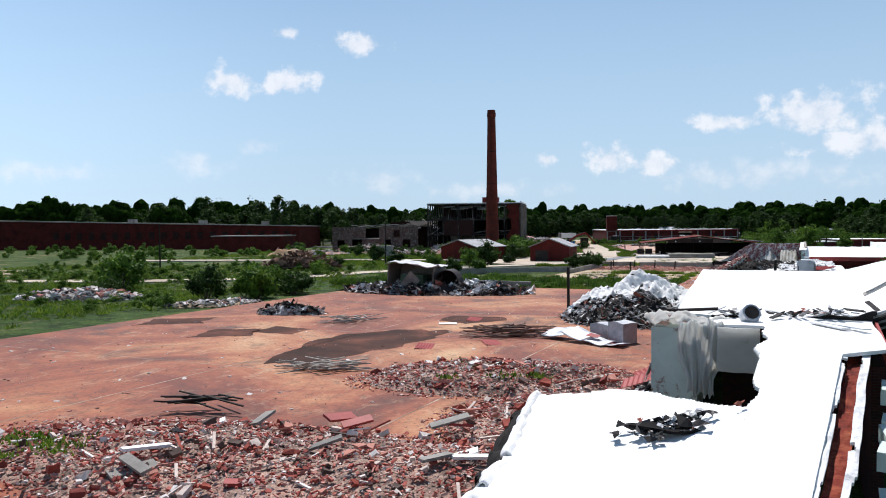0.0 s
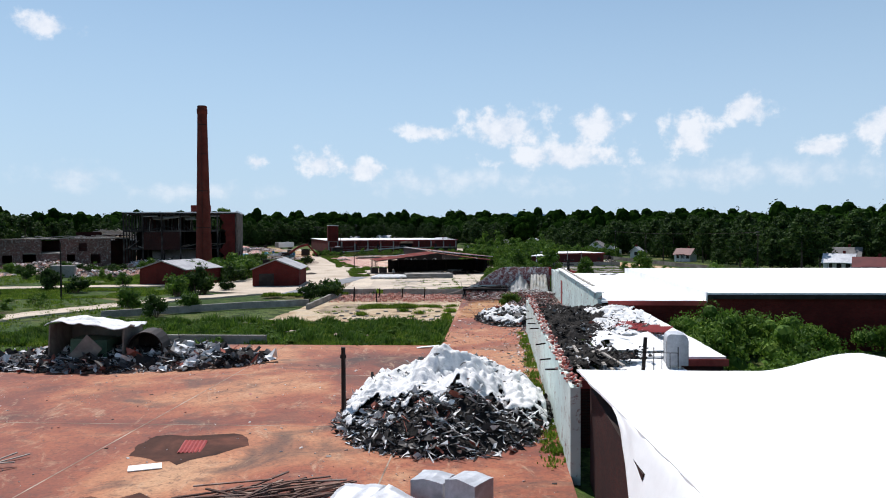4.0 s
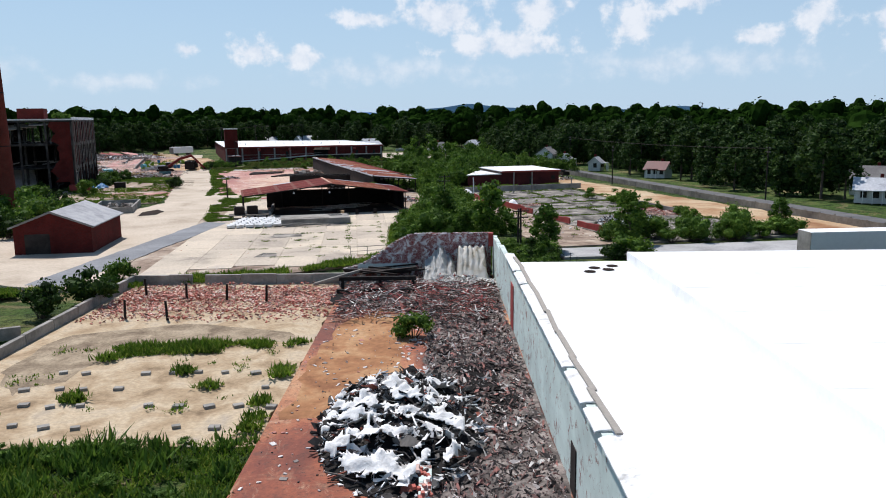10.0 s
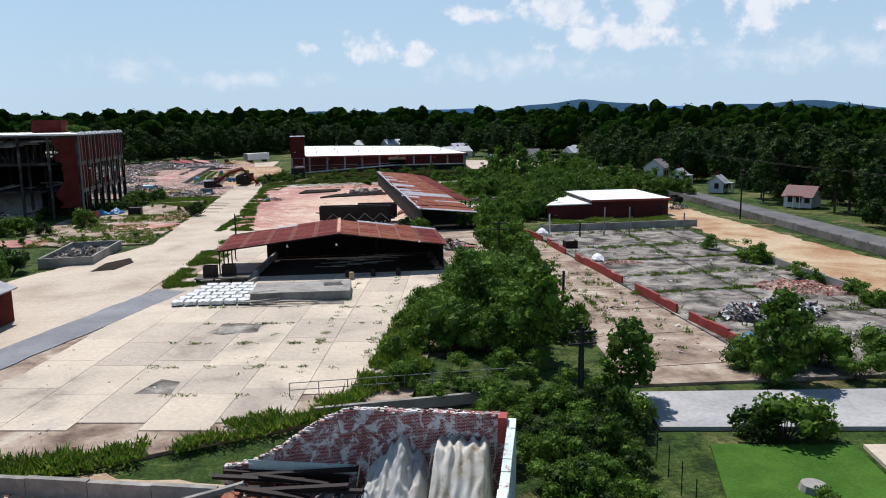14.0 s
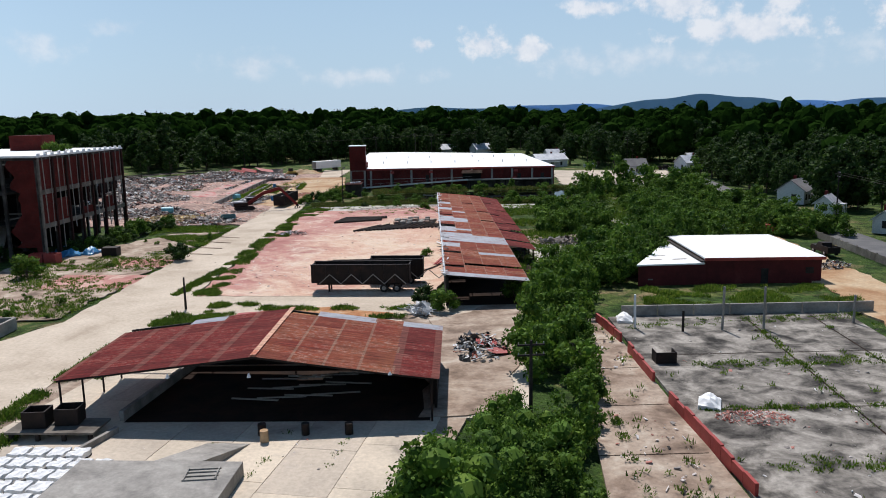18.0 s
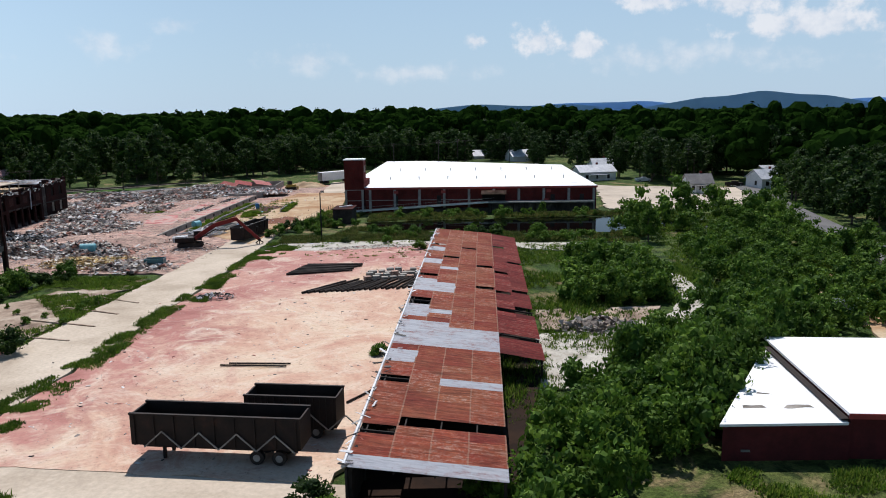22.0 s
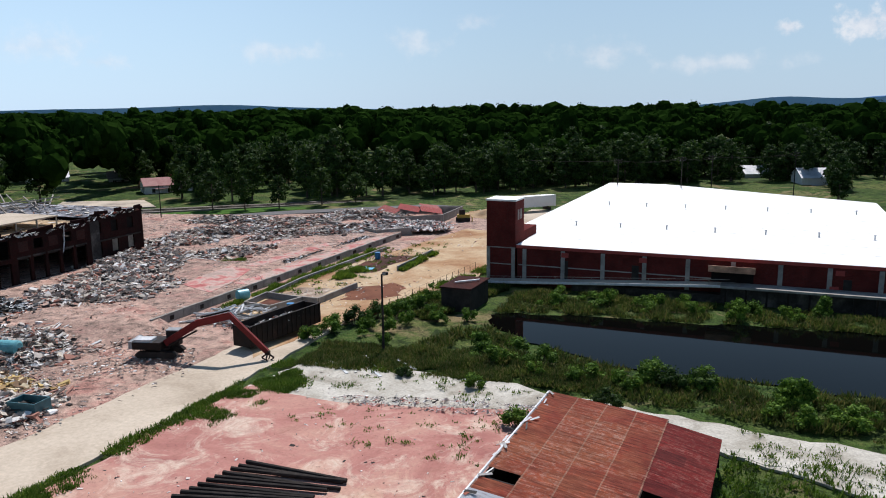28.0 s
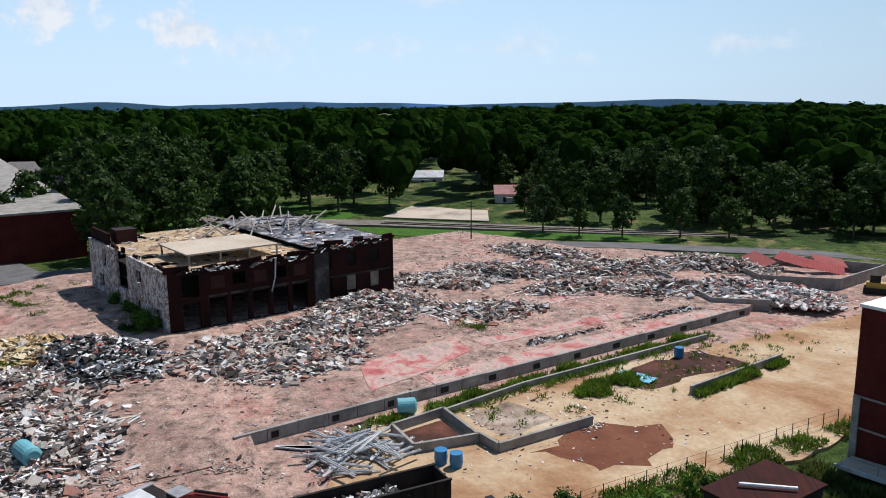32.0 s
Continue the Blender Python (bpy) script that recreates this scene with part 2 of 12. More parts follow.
def brick_wall(name, c1, c2, mortar, stain, paint=None, amount=0.0, scale=1.0):
    """Brickwork 0.21 x 0.07 m on upright faces, optionally under peeling paint."""
    def build(t, b):
        co = coord(t)
        sep = node(t, "ShaderNodeSeparateXYZ")
        t.links.new(co, sep.inputs[0])
        add = node(t, "ShaderNodeMath", operation="ADD")
        t.links.new(sep.outputs[0], add.inputs[0])
        t.links.new(sep.outputs[1], add.inputs[1])
        cmb = node(t, "ShaderNodeCombineXYZ")
        t.links.new(add.outputs[0], cmb.inputs[0])
        t.links.new(sep.outputs[2], cmb.inputs[1])
        br = node(t, "ShaderNodeTexBrick")
        br.inputs["Scale"].default_value = scale
        br.inputs["Brick Width"].default_value, br.inputs["Row Height"].default_value = 0.22, 0.075
        br.inputs["Mortar Size"].default_value = 0.008
        br.inputs["Color1"].default_value, br.inputs["Color2"].default_value = (*c1, 1), (*c2, 1)
        br.inputs["Mortar"].default_value = (*mortar, 1)
        t.links.new(cmb.outputs[0], br.inputs["Vector"])
        n1 = noise_tex(t, co, 0.35, 6, 0.65, 0.5)
        n2 = noise_tex(t, co, 1.5, 7, 0.75, 0.5)
        col = mixed(t, ramp(t, n1, [(0.42, (0, 0, 0)), (0.7, (0.75,) * 3)]), br.outputs[0], stain)
        if paint:
            mask = ramp(t, n2, [(amount - 0.04, (1, 1, 1)), (amount + 0.03, (0, 0, 0))])
            pc = ramp(t, n1, [(0.3, paint), (0.65, tuple(0.72 * v for v in paint))])
            col = mixed(t, mask, col, pc)
        t.links.new(col, b.inputs["Base Color"])
        b.inputs["Roughness"].default_value, b.inputs["Specular IOR Level"].default_value = 0.95, 0.1
        bump(t, b, br.outputs["Fac"], -0.4, 0.01)
    return mat(name, build)


def slab_build(t, b):
    co = coord(t, 1, (1, 1, 1), True)
    n1 = noise_tex(t, co, 0.07, 7, 0.62, 0.8)
    n2 = noise_tex(t, co, 0.5, 6, 0.7, 0.5)
    n3 = noise_tex(t, co, 6.0, 5, 0.7)
    col = ramp(t, n1, [(0.30, (0.05, 0.02, 0.014)), (0.42, (0.18, 0.042, 0.021)), (0.50, (0.29, 0.082, 0.036)), (0.58, (0.40, 0.165, 0.075)), (0.70, (0.50, 0.30, 0.16))])
    pale = ramp(t, n2, [(0.56, (0, 0, 0)), (0.74, (0.6,) * 3)])
    col = mixed(t, pale, col, (0.43, 0.27, 0.16))
    dark = ramp(t, noise_tex(t, co, 0.16, 5, 0.6, 1.2), [(0.54, (0, 0, 0)), (0.68, (0.8,) * 3)])
    col = mixed(t, dark, col, (0.075, 0.04, 0.028))
    grime = noise_tex(t, co, 1.3, 7, 0.75, 0.6)
    col = mixed(t, ramp(t, grime, [(0.36, (0.55,) * 3), (0.48, (0, 0, 0))]), col, (0.09, 0.04, 0.026))
    drift = noise_tex(t, coord(t, 1, (1.0, 0.35, 1), True), 0.8, 8, 0.78, 1.0)
    col = mixed(t, ramp(t, drift, [(0.56, (0, 0, 0)), (0.68, (0.6,) * 3)]), col, (0.47, 0.33, 0.21))
    col = mixed(t, ramp(t, n3, [(0.31, (0.8,) * 3), (0.40, (0, 0, 0))]), col, (0.06, 0.03, 0.022))
    col = mixed(t, 0.6, col, ramp(t, n3, [(0.25, (0.4,) * 3), (0.75, (1.4,) * 3)]), "MULTIPLY")
    t.links.new(col, b.inputs["Base Color"])
    b.inputs["Roughness"].default_value = 0.85
    bump(t, b, n3, 0.25, 0.01)


M_SLAB = mat("red_stained_concrete", slab_build)
# Tar of joints and patches; also the painted shade on the shed floors.
M_TAR_SHADE = blotchy("tar_and_shade_black", [(0.3, (0.009, 0.006, 0.005)), (0.7, (0.034, 0.018, 0.011))], 0.4, 3, 0.97, 0.4)
M_LAWN = blotchy("mown_grass", [(0.35, (0.035, 0.095, 0.009)), (0.7, (0.065, 0.15, 0.018))], 0.5, 7, 0.95, 0.6, 0.05, grain=0.6)
M_SAND = blotchy("sandy_ground", [(0.30, (0.20, 0.14, 0.085)), (0.44, (0.38, 0.28, 0.175)), (0.56, (0.50, 0.40, 0.275)), (0.7, (0.38, 0.32, 0.25))], 0.3, 4.5, 0.95, 0.5, 0.05, grain=0.5)
M_CLAY = blotchy("orange_clay_ground", [(0.30, (0.25, 0.115, 0.055)), (0.44, (0.38, 0.235, 0.13)), (0.56, (0.48, 0.355, 0.225)), (0.7, (0.54, 0.44, 0.31))], 0.10, 2.0, 0.95, 0.5, 0.04, grain=0.45)
M_APRON = blotchy("pale_concrete", [(0.30, (0.255, 0.220, 0.184)), (0.42, (0.45, 0.385, 0.31)), (0.60, (0.57, 0.485, 0.385)), (0.8, (0.40, 0.35, 0.31))], 0.10, 3.0, 0.9, 0.2, 0.01, grain=0.35, by_object=0.13)
M_ROAD = blotchy("dusty_concrete_road", [(0.32, (0.38, 0.31, 0.235)), (0.5, (0.50, 0.42, 0.33)), (0.7, (0.58, 0.495, 0.395))], 0.12, 2.5, 0.92, 0.2, 0.01, grain=0.35)
M_ASPH = blotchy("old_asphalt", [(0.3, (0.096, 0.096, 0.100)), (0.7, (0.168, 0.164, 0.160))], 0.3, 6, 0.9, 0.4, 0.01)
M_GREY = blotchy("weathered_grey_concrete", [(0.30, (0.092, 0.080, 0.068)), (0.5, (0.184, 0.164, 0.140)), (0.7, (0.272, 0.244, 0.208))], 0.25, 2.0, 0.92, 0.3, 0.01, grain=0.5)
M_LOT = blotchy("stained_pale_lot_concrete", [(0.34, (0.030, 0.027, 0.024)), (0.44, (0.11, 0.10, 0.088)), (0.52, (0.21, 0.19, 0.165)), (0.64, (0.36, 0.33, 0.29))], 0.38, 2.6, 0.92, 0.3, 0.01, grain=0.6)
M_LANE = blotchy("brownish_concrete", [(0.30, (0.11, 0.078, 0.058)), (0.44, (0.26, 0.19, 0.142)), (0.56, (0.38, 0.30, 0.232)), (0.68, (0.50, 0.43, 0.35))], 0.28, 2.5, 0.92, 0.3, 0.01, grain=0.5)
M_GRAVEL = blotchy("white_gravel", [(0.3, (0.27, 0.24, 0.19)), (0.5, (0.47, 0.44, 0.38)), (0.7, (0.58, 0.55, 0.49))], 0.3, 4.0, 0.95, 0.6, 0.04, grain=0.6)
M_CONC = blotchy("cast_concrete", [(0.3, (0.178, 0.168, 0.154)), (0.55, (0.309, 0.290, 0.262)), (0.75, (0.393, 0.374, 0.337))], 0.5, 4, 0.9, 0.3, 0.02)


def crushed_build(t, b):
    co = coord(t, 1, (1, 1, 1), True)
    dust = ramp(t, noise_tex(t, co, 0.10, 9, 0.78, 0.3), [(0.30, (0.24, 0.105, 0.08)), (0.40, (0.38, 0.19, 0.15)), (0.48, (0.46, 0.31, 0.245)), (0.55, (0.29, 0.19, 0.15)), (0.64, (0.42, 0.235, 0.19)), (0.74, (0.30, 0.15, 0.115))])
    lumps = ramp(t, noise_tex(t, co, 0.7, 8, 0.75, 0.4), [(0.36, (0.22,) * 3), (0.47, (0.85,) * 3), (0.62, (1.25,) * 3)])
    grit = ramp(t, noise_tex(t, co, 7.0, 5, 0.85), [(0.38, (0.45,) * 3), (0.50, (1.0,) * 3), (0.64, (1.35,) * 3)])
    t.links.new(mixed(t, 1.0, mixed(t, 1.0, dust, lumps, "MULTIPLY"), grit, "MULTIPLY"), b.inputs["Base Color"])
    b.inputs["Roughness"].default_value = 0.95
    bump(t, b, noise_tex(t, co, 2.6, 7, 0.75), 0.9, 0.15)


M_RUBBLE_GROUND = mat("crushed_brick_ground", crushed_build)
M_WHITE = blotchy("white_roof_membrane", [(0.25, (0.66, 0.66, 0.65)), (0.45, (0.80, 0.80, 0.79)), (0.8, (0.83, 0.83, 0.82))], 0.35, 3.0, 0.55, 0.08, 0.01, grain=0.08)
M_BRICK = brick_wall("dark_red_brick", (0.135, 0.018, 0.015), (0.085, 0.013, 0.011), (0.09, 0.035, 0.03), (0.045, 0.010, 0.009))
M_BRICK2 = brick_wall("sooty_brick", (0.065, 0.018, 0.014), (0.034, 0.013, 0.012), (0.05, 0.038, 0.034), (0.02, 0.014, 0.014))
M_PAINTED = brick_wall("peeling_pale_green_brick", (0.30, 0.13, 0.10), (0.22, 0.10, 0.08), (0.36, 0.33, 0.29), (0.24, 0.20, 0.18), (0.66, 0.76, 0.71), 0.60)
M_MAROON = blotchy("maroon_painted_block", [(0.3, (0.055, 0.008, 0.009)), (0.6, (0.10, 0.014, 0.014)), (0.8, (0.13, 0.03, 0.026))], 0.4, 3, 0.8, 0.2, 0.01, world_space=False)
M_CHIM = brick_wall("chimney_brick", (0.19, 0.036, 0.024), (0.13, 0.026, 0.019), (0.13, 0.055, 0.042), (0.065, 0.017, 0.013))
M_SOOTPAINT = brick_wall("sooty_painted_brick", (0.16, 0.075, 0.06), (0.10, 0.05, 0.045), (0.16, 0.14, 0.12), (0.05, 0.04, 0.036), (0.30, 0.29, 0.27), 0.44)
M_PALE = blotchy("pale_painted_steel", [(0.3, (0.42, 0.43, 0.44)), (0.7, (0.66, 0.67, 0.68))], 0.8, 4, 0.6, 0.1, 0.005)
M_REDTRIM = blotchy("red_painted_trim", [(0.3, (0.26, 0.035, 0.03)), (0.7, (0.38, 0.06, 0.05))], 0.8, 5, 0.6, 0.1, 0.005)
M_DARK = blotchy("dark_stained_timber", [(0.3, (0.018, 0.015, 0.014)), (0.7, (0.05, 0.041, 0.036))], 0.8, 8, 0.85, 0.3, 0.01)
M_OLDWOOD = blotchy("dark_reddish_boards", [(0.3, (0.06, 0.035, 0.028)), (0.5, (0.17, 0.10, 0.08)), (0.7, (0.34, 0.28, 0.24))], 0.6, 7, 0.9, 0.2, 0.01, by_object=0.5)
M_WOOD = islands("weathered_boards", [(0.0, (0.20, 0.17, 0.145)), (0.3, (0.33, 0.30, 0.265)), (0.6, (0.13, 0.10, 0.085)), (0.8, (0.42, 0.38, 0.33))])
M_TREEBARK = blotchy("bark", [(0.3, (0.06, 0.045, 0.035)), (0.7, (0.12, 0.095, 0.075))], 2, 12, 0.95, 0.5, 0.03, world_space=False)


def rust_build(t, b, red=False):
    co = coord(t, 1, (1, 1, 1), True)
    own = coord(t, 0.5)
    isl = node(t, "ShaderNodeObjectInfo").outputs["Random"]
    n1 = noise_tex(t, co, 0.16, 6, 0.65, 0.4)
    n2 = noise_tex(t, coord(t, 1, (0.35, 5.0, 1), True), 1.0, 7, 0.72)        # streaks down the waves
    n3 = noise_tex(t, co, 2.6, 6, 0.72)
    base = ramp(t, isl, [(0.0, (0.27, 0.026, 0.018)), (0.25, (0.35, 0.048, 0.025)), (0.7, (0.40, 0.075, 0.035)), (1.0, (0.43, 0.11, 0.05))])
    if red:
        base = ramp(t, isl, [(0.0, (0.15, 0.010, 0.010)), (0.5, (0.26, 0.017, 0.014)), (1.0, (0.34, 0.03, 0.022))])
    col = mixed(t, ramp(t, n1, [(0.36, (0, 0, 0)), (0.62, (0.65,) * 3)]), base, (0.46, 0.17, 0.075) if not red else (0.32, 0.05, 0.035))
    # bare, chalky patches broken into streaks
    pale = mixed(t, 1.0, ramp(t, n3, [(0.46, (0, 0, 0)), (0.60, (1, 1, 1))]), ramp(t, n2, [(0.40, (0.1,) * 3), (0.58, (1, 1, 1))]), "MULTIPLY")
    pale = mixed(t, 1.0, pale, ramp(t, isl, [(0.2, (0.05 if red else 0.1,) * 3), (0.9, (0.35 if red else 0.7,) * 3)]), "MULTIPLY")
    col = mixed(t, pale, col, (0.56, 0.40, 0.31))
    # laps at the sheet's two ends
    sep = node(t, "ShaderNodeSeparateXYZ")
    t.links.new(own, sep.inputs[0])
    ab = node(t, "ShaderNodeMath", operation="ABSOLUTE")
    t.links.new(sep.outputs[1], ab.inputs[0])
    lap = ramp(t, ab.outputs[0], [(0.56, (0, 0, 0)), (0.585, (0.7,) * 3)])
    col = mixed(t, lap, col, (0.50, 0.30, 0.20) if not red else (0.36, 0.14, 0.10))
    col = mixed(t, 0.85, col, ramp(t, n2, [(0.34, (0.35,) * 3), (0.66, (1.45,) * 3)]), "MULTIPLY")
    t.links.new(col, b.inputs["Base Color"])
    b.inputs["Roughness"].default_value, b.inputs["Metallic"].default_value = 0.78, 0.1
    bump(t, b, n3, 0.2, 0.01)


M_RUST = mat("rusty_corrugated_iron", rust_build)
M_RUSTRED = mat("dark_red_corrugated_iron", lambda t, b: rust_build(t, b, True))
M_TIN = blotchy("galvanised_sheet", [(0.3, (0.34, 0.355, 0.385)), (0.55, (0.52, 0.535, 0.56)), (0.8, (0.62, 0.615, 0.61))], 0.5, 3, 0.5, 0.2, 0.01, metal=0.25, grain=0.5)
def tin_build(t, b):
    co = coord(t, 1, (1, 1, 1), True)
    st = noise_tex(t, coord(t, 1, (0.3, 5.0, 1), True), 1.0, 7, 0.72)
    col = ramp(t, st, [(0.3, (0.38, 0.38, 0.40)), (0.5, (0.58, 0.58, 0.60)), (0.7, (0.68, 0.68, 0.68))])
    rusty = mixed(t, 1.0, ramp(t, noise_tex(t, co, 0.7, 7, 0.72, 0.6), [(0.50, (0, 0, 0)), (0.66, (0.9,) * 3)]), ramp(t, st, [(0.35, (1, 1, 1)), (0.6, (0.15,) * 3)]), "MULTIPLY")
    col = mixed(t, rusty, col, (0.33, 0.07, 0.035))
    t.links.new(col, b.inputs["Base Color"])
    b.inputs["Roughness"].default_value, b.inputs["Metallic"].default_value = 0.6, 0.15


M_OLDRUST = blotchy("flaking_red_rust", [(0.32, (0.07, 0.014, 0.010)), (0.5, (0.19, 0.030, 0.017)), (0.66, (0.33, 0.09, 0.045))], 1.6, 9, 0.85, 0.4, 0.02, grain=0.6)
M_TINROOF = mat("rust_streaked_zinc_sheet", tin_build)
M_STEEL = blotchy("dark_rusty_steel", [(0.3, (0.012, 0.010, 0.010)), (0.6, (0.026, 0.017, 0.014)), (0.8, (0.07, 0.032, 0.022))], 0.9, 6, 0.7, 0.2, 0.01, metal=0.3)
M_BRICKBITS = islands("broken_brick", [(0.0, (0.40, 0.11, 0.085)), (0.2, (0.54, 0.26, 0.21)), (0.4, (0.30, 0.065, 0.05)), (0.52, (0.60, 0.42, 0.36)), (0.68, (0.70, 0.63, 0.58)), (0.82, (0.44, 0.15, 0.115)), (0.92, (0.09, 0.05, 0.045))])
M_RUBBLE = islands("mixed_rubble", [(0.0, (0.52, 0.46, 0.43)), (0.16, (0.66, 0.62, 0.59)), (0.32, (0.44, 0.20, 0.16)), (0.44, (0.26, 0.23, 0.21)), (0.58, (0.60, 0.54, 0.50)), (0.74, (0.045, 0.04, 0.038)), (0.88, (0.76, 0.74, 0.72))])
M_DEBRIS = islands("broken_timber_and_mortar", [(0.0, (0.30, 0.25, 0.22)), (0.16, (0.15, 0.12, 0.105)), (0.30, (0.46, 0.41, 0.37)), (0.44, (0.045, 0.04, 0.038)), (0.56, (0.66, 0.64, 0.62)), (0.68, (0.34, 0.17, 0.13)), (0.80, (0.54, 0.48, 0.41)), (0.93, (0.78, 0.77, 0.75))])
# Brown heap core, darkened to paint deep shadow between the pieces.
M_UNDER = blotchy("debris_core_gap_shade", [(0.34, (0.05, 0.036, 0.030)), (0.5, (0.17, 0.105, 0.082)), (0.66, (0.33, 0.24, 0.195))], 0.8, 6, 0.95, 0.9, 0.15, grain=0.7)
M_YELLOWBITS = islands("yellow_insulation_and_boards", [(0.0, (0.52, 0.38, 0.16)), (0.3, (0.40, 0.26, 0.12)), (0.5, (0.60, 0.50, 0.34)), (0.7, (0.20, 0.13, 0.08)), (0.85, (0.62, 0.58, 0.52))])
M_DAMP = blotchy("dark_damp_stain", [(0.32, (0.030, 0.017, 0.013)), (0.52, (0.075, 0.034, 0.024)), (0.68, (0.16, 0.062, 0.042))], 0.25, 3, 0.95, 0.4)
M_SCRAP = islands("torn_sheet_scrap", [(0.0, (0.05, 0.046, 0.044)), (0.2, (0.60, 0.60, 0.60)), (0.34, (0.022, 0.02, 0.02)), (0.58, (0.76, 0.76, 0.75)), (0.74, (0.14, 0.13, 0.12)), (0.86, (0.34, 0.33, 0.32)), (0.95, (0.30, 0.10, 0.07))], 0.85)
M_FLUFF = blotchy("white_crumpled_membrane", [(0.28, (0.36, 0.35, 0.33)), (0.42, (0.72, 0.72, 0.71)), (0.8, (0.84, 0.84, 0.83))], 0.9, 4, 0.85, 0.6, 0.1, grain=0.25)
def cloth_build(t, b, clean=False):
    co = coord(t)
    stops = [(0.28, (0.50, 0.44, 0.34)), (0.38, (0.76, 0.75, 0.71)), (0.62, (0.82, 0.82, 0.80))] if clean else [(0.32, (0.42, 0.35, 0.24)), (0.42, (0.70, 0.66, 0.57)), (0.58, (0.84, 0.82, 0.77))]
    col = ramp(t, noise_tex(t, co, 0.9, 6, 0.65, 0.6), stops)
    t.links.new(col, b.inputs["Base Color"])
    b.inputs["Roughness"].default_value = 0.9
    tr = node(t, "ShaderNodeBsdfTranslucent")
    t.links.new(col, tr.inputs[0])
    mx = node(t, "ShaderNodeMixShader")
    mx.inputs[0].default_value = 0.6 if clean else 0.45
    t.links.new(b.outputs[0], mx.inputs[1])
    t.links.new(tr.outputs[0], mx.inputs[2])
    t.links.new(mx.outputs[0], t.nodes["Material Output"].inputs[0])


M_CLOTH = mat("stained_cream_cloth", cloth_build)
M_SHEET = mat("thin_white_sheet", lambda t, b: cloth_build(t, b, True))
M_TARPAPER = islands("burnt_tar_paper", [(0.0, (0.010, 0.009, 0.008)), (0.4, (0.020, 0.017, 0.016)), (0.75, (0.034, 0.029, 0.026)), (0.95, (0.12, 0.105, 0.095))], 0.95)


def leaf_build(c1, c2, c3, through=0.28, gloss=0.15):
    def build(t, b):
        isl = node(t, "ShaderNodeNewGeometry").outputs["Random Per Island"]
        rnd = node(t, "ShaderNodeObjectInfo").outputs["Random"]
        col = ramp(t, isl, [(0.0, c1), (0.5, c2), (1.0, c3)])
        col = mixed(t, 0.6, col, ramp(t, rnd, [(0.0, (0.7, 0.75, 0.7)), (1.0, (1.25, 1.2, 1.0))]), "MULTIPLY")
        spot = noise_tex(t, coord(t, 1, (1, 1, 1), True), 0.35, 3, 0.6)
        col = mixed(t, 0.8, col, ramp(t, spot, [(0.34, (0.5, 0.55, 0.5)), (0.66, (1.4, 1.3, 1.15))]), "MULTIPLY")
        t.links.new(col, b.inputs["Base Color"])
        b.inputs["Roughness"].default_value = 0.75
        b.inputs["Specular IOR Level"].default_value = gloss
        tr = node(t, "ShaderNodeBsdfTranslucent")
        t.links.new(col, tr.inputs[0])
        mx = node(t, "ShaderNodeMixShader")
        mx.inputs[0].default_value = through
        out = t.nodes["Material Output"]
        t.links.new(b.outputs[0], mx.inputs[1])
        t.links.new(tr.outputs[0], mx.inputs[2])
        t.links.new(mx.outputs[0], out.inputs[0])
    return build


M_LEAF = mat("tree_leaves", leaf_build((0.013, 0.032, 0.008), (0.027, 0.060, 0.013), (0.052, 0.096, 0.021)))
M_LEAF2 = mat("fresh_leaves", leaf_build((0.036, 0.084, 0.013), (0.078, 0.158, 0.022), (0.14, 0.23, 0.038)))
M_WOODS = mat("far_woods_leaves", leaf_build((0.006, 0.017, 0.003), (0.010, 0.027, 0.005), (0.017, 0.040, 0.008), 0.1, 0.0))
M_REED = mat("reed_leaves", leaf_build((0.04, 0.075, 0.015), (0.08, 0.12, 0.025), (0.20, 0.17, 0.07), 0.35))
M_WEED = mat("weed_leaves", leaf_build((0.045, 0.10, 0.010), (0.095, 0.18, 0.020), (0.19, 0.24, 0.05), 0.38))


def water_build(t, b):
    b.inputs["Base Color"].default_value = (0.0015, 0.002, 0.0018, 1)
    b.inputs["Roughness"].default_value, b.inputs["IOR"].default_value = 0.03, 1.33
    b.inputs["Specular IOR Level"].default_value = 0.08
    bump(t, b, noise_tex(t, coord(t, 1, (1, 1, 1), True), 0.8, 2), 0.03, 0.02)


M_WATER = mat("still_dark_water", water_build)


def grass_build(t, b):
    co = coord(t, 1, (1, 1, 1), True)
    n1, n2, n3 = noise_tex(t, co, 0.05, 6, 0.6, 0.6), noise_tex(t, co, 0.45, 6, 0.7, 0.5), noise_tex(t, co, 3.2, 5, 0.7)
    col = ramp(t, n1, [(0.32, (0.03, 0.06, 0.012)), (0.5, (0.055, 0.10, 0.018)), (0.66, (0.12, 0.14, 0.04))])
    col = mixed(t, ramp(t, n2, [(0.40, (0.85,) * 3), (0.52, (0, 0, 0))]), col, (0.014, 0.03, 0.006))
    col = mixed(t, ramp(t, n2, [(0.58, (0, 0, 0)), (0.70, (0.7,) * 3)]), col, (0.19, 0.19, 0.06))
    bare = ramp(t, noise_tex(t, co, 0.09, 7, 0.68, 1.0), [(0.555, (0, 0, 0)), (0.66, (0.8,) * 3)])
    col = mixed(t, bare, col, (0.30, 0.22, 0.12))
    col = mixed(t, 0.75, col, ramp(t, n3, [(0.3, (0.25,) * 3), (0.7, (1.55,) * 3)]), "MULTIPLY")
    t.links.new(col, b.inputs["Base Color"])
    b.inputs["Roughness"].default_value, b.inputs["Specular IOR Level"].default_value = 0.95, 0.15
    bump(t, b, n3, 1.0, 0.3)


M_GROUND = mat("rough_grass_and_weeds", grass_build)


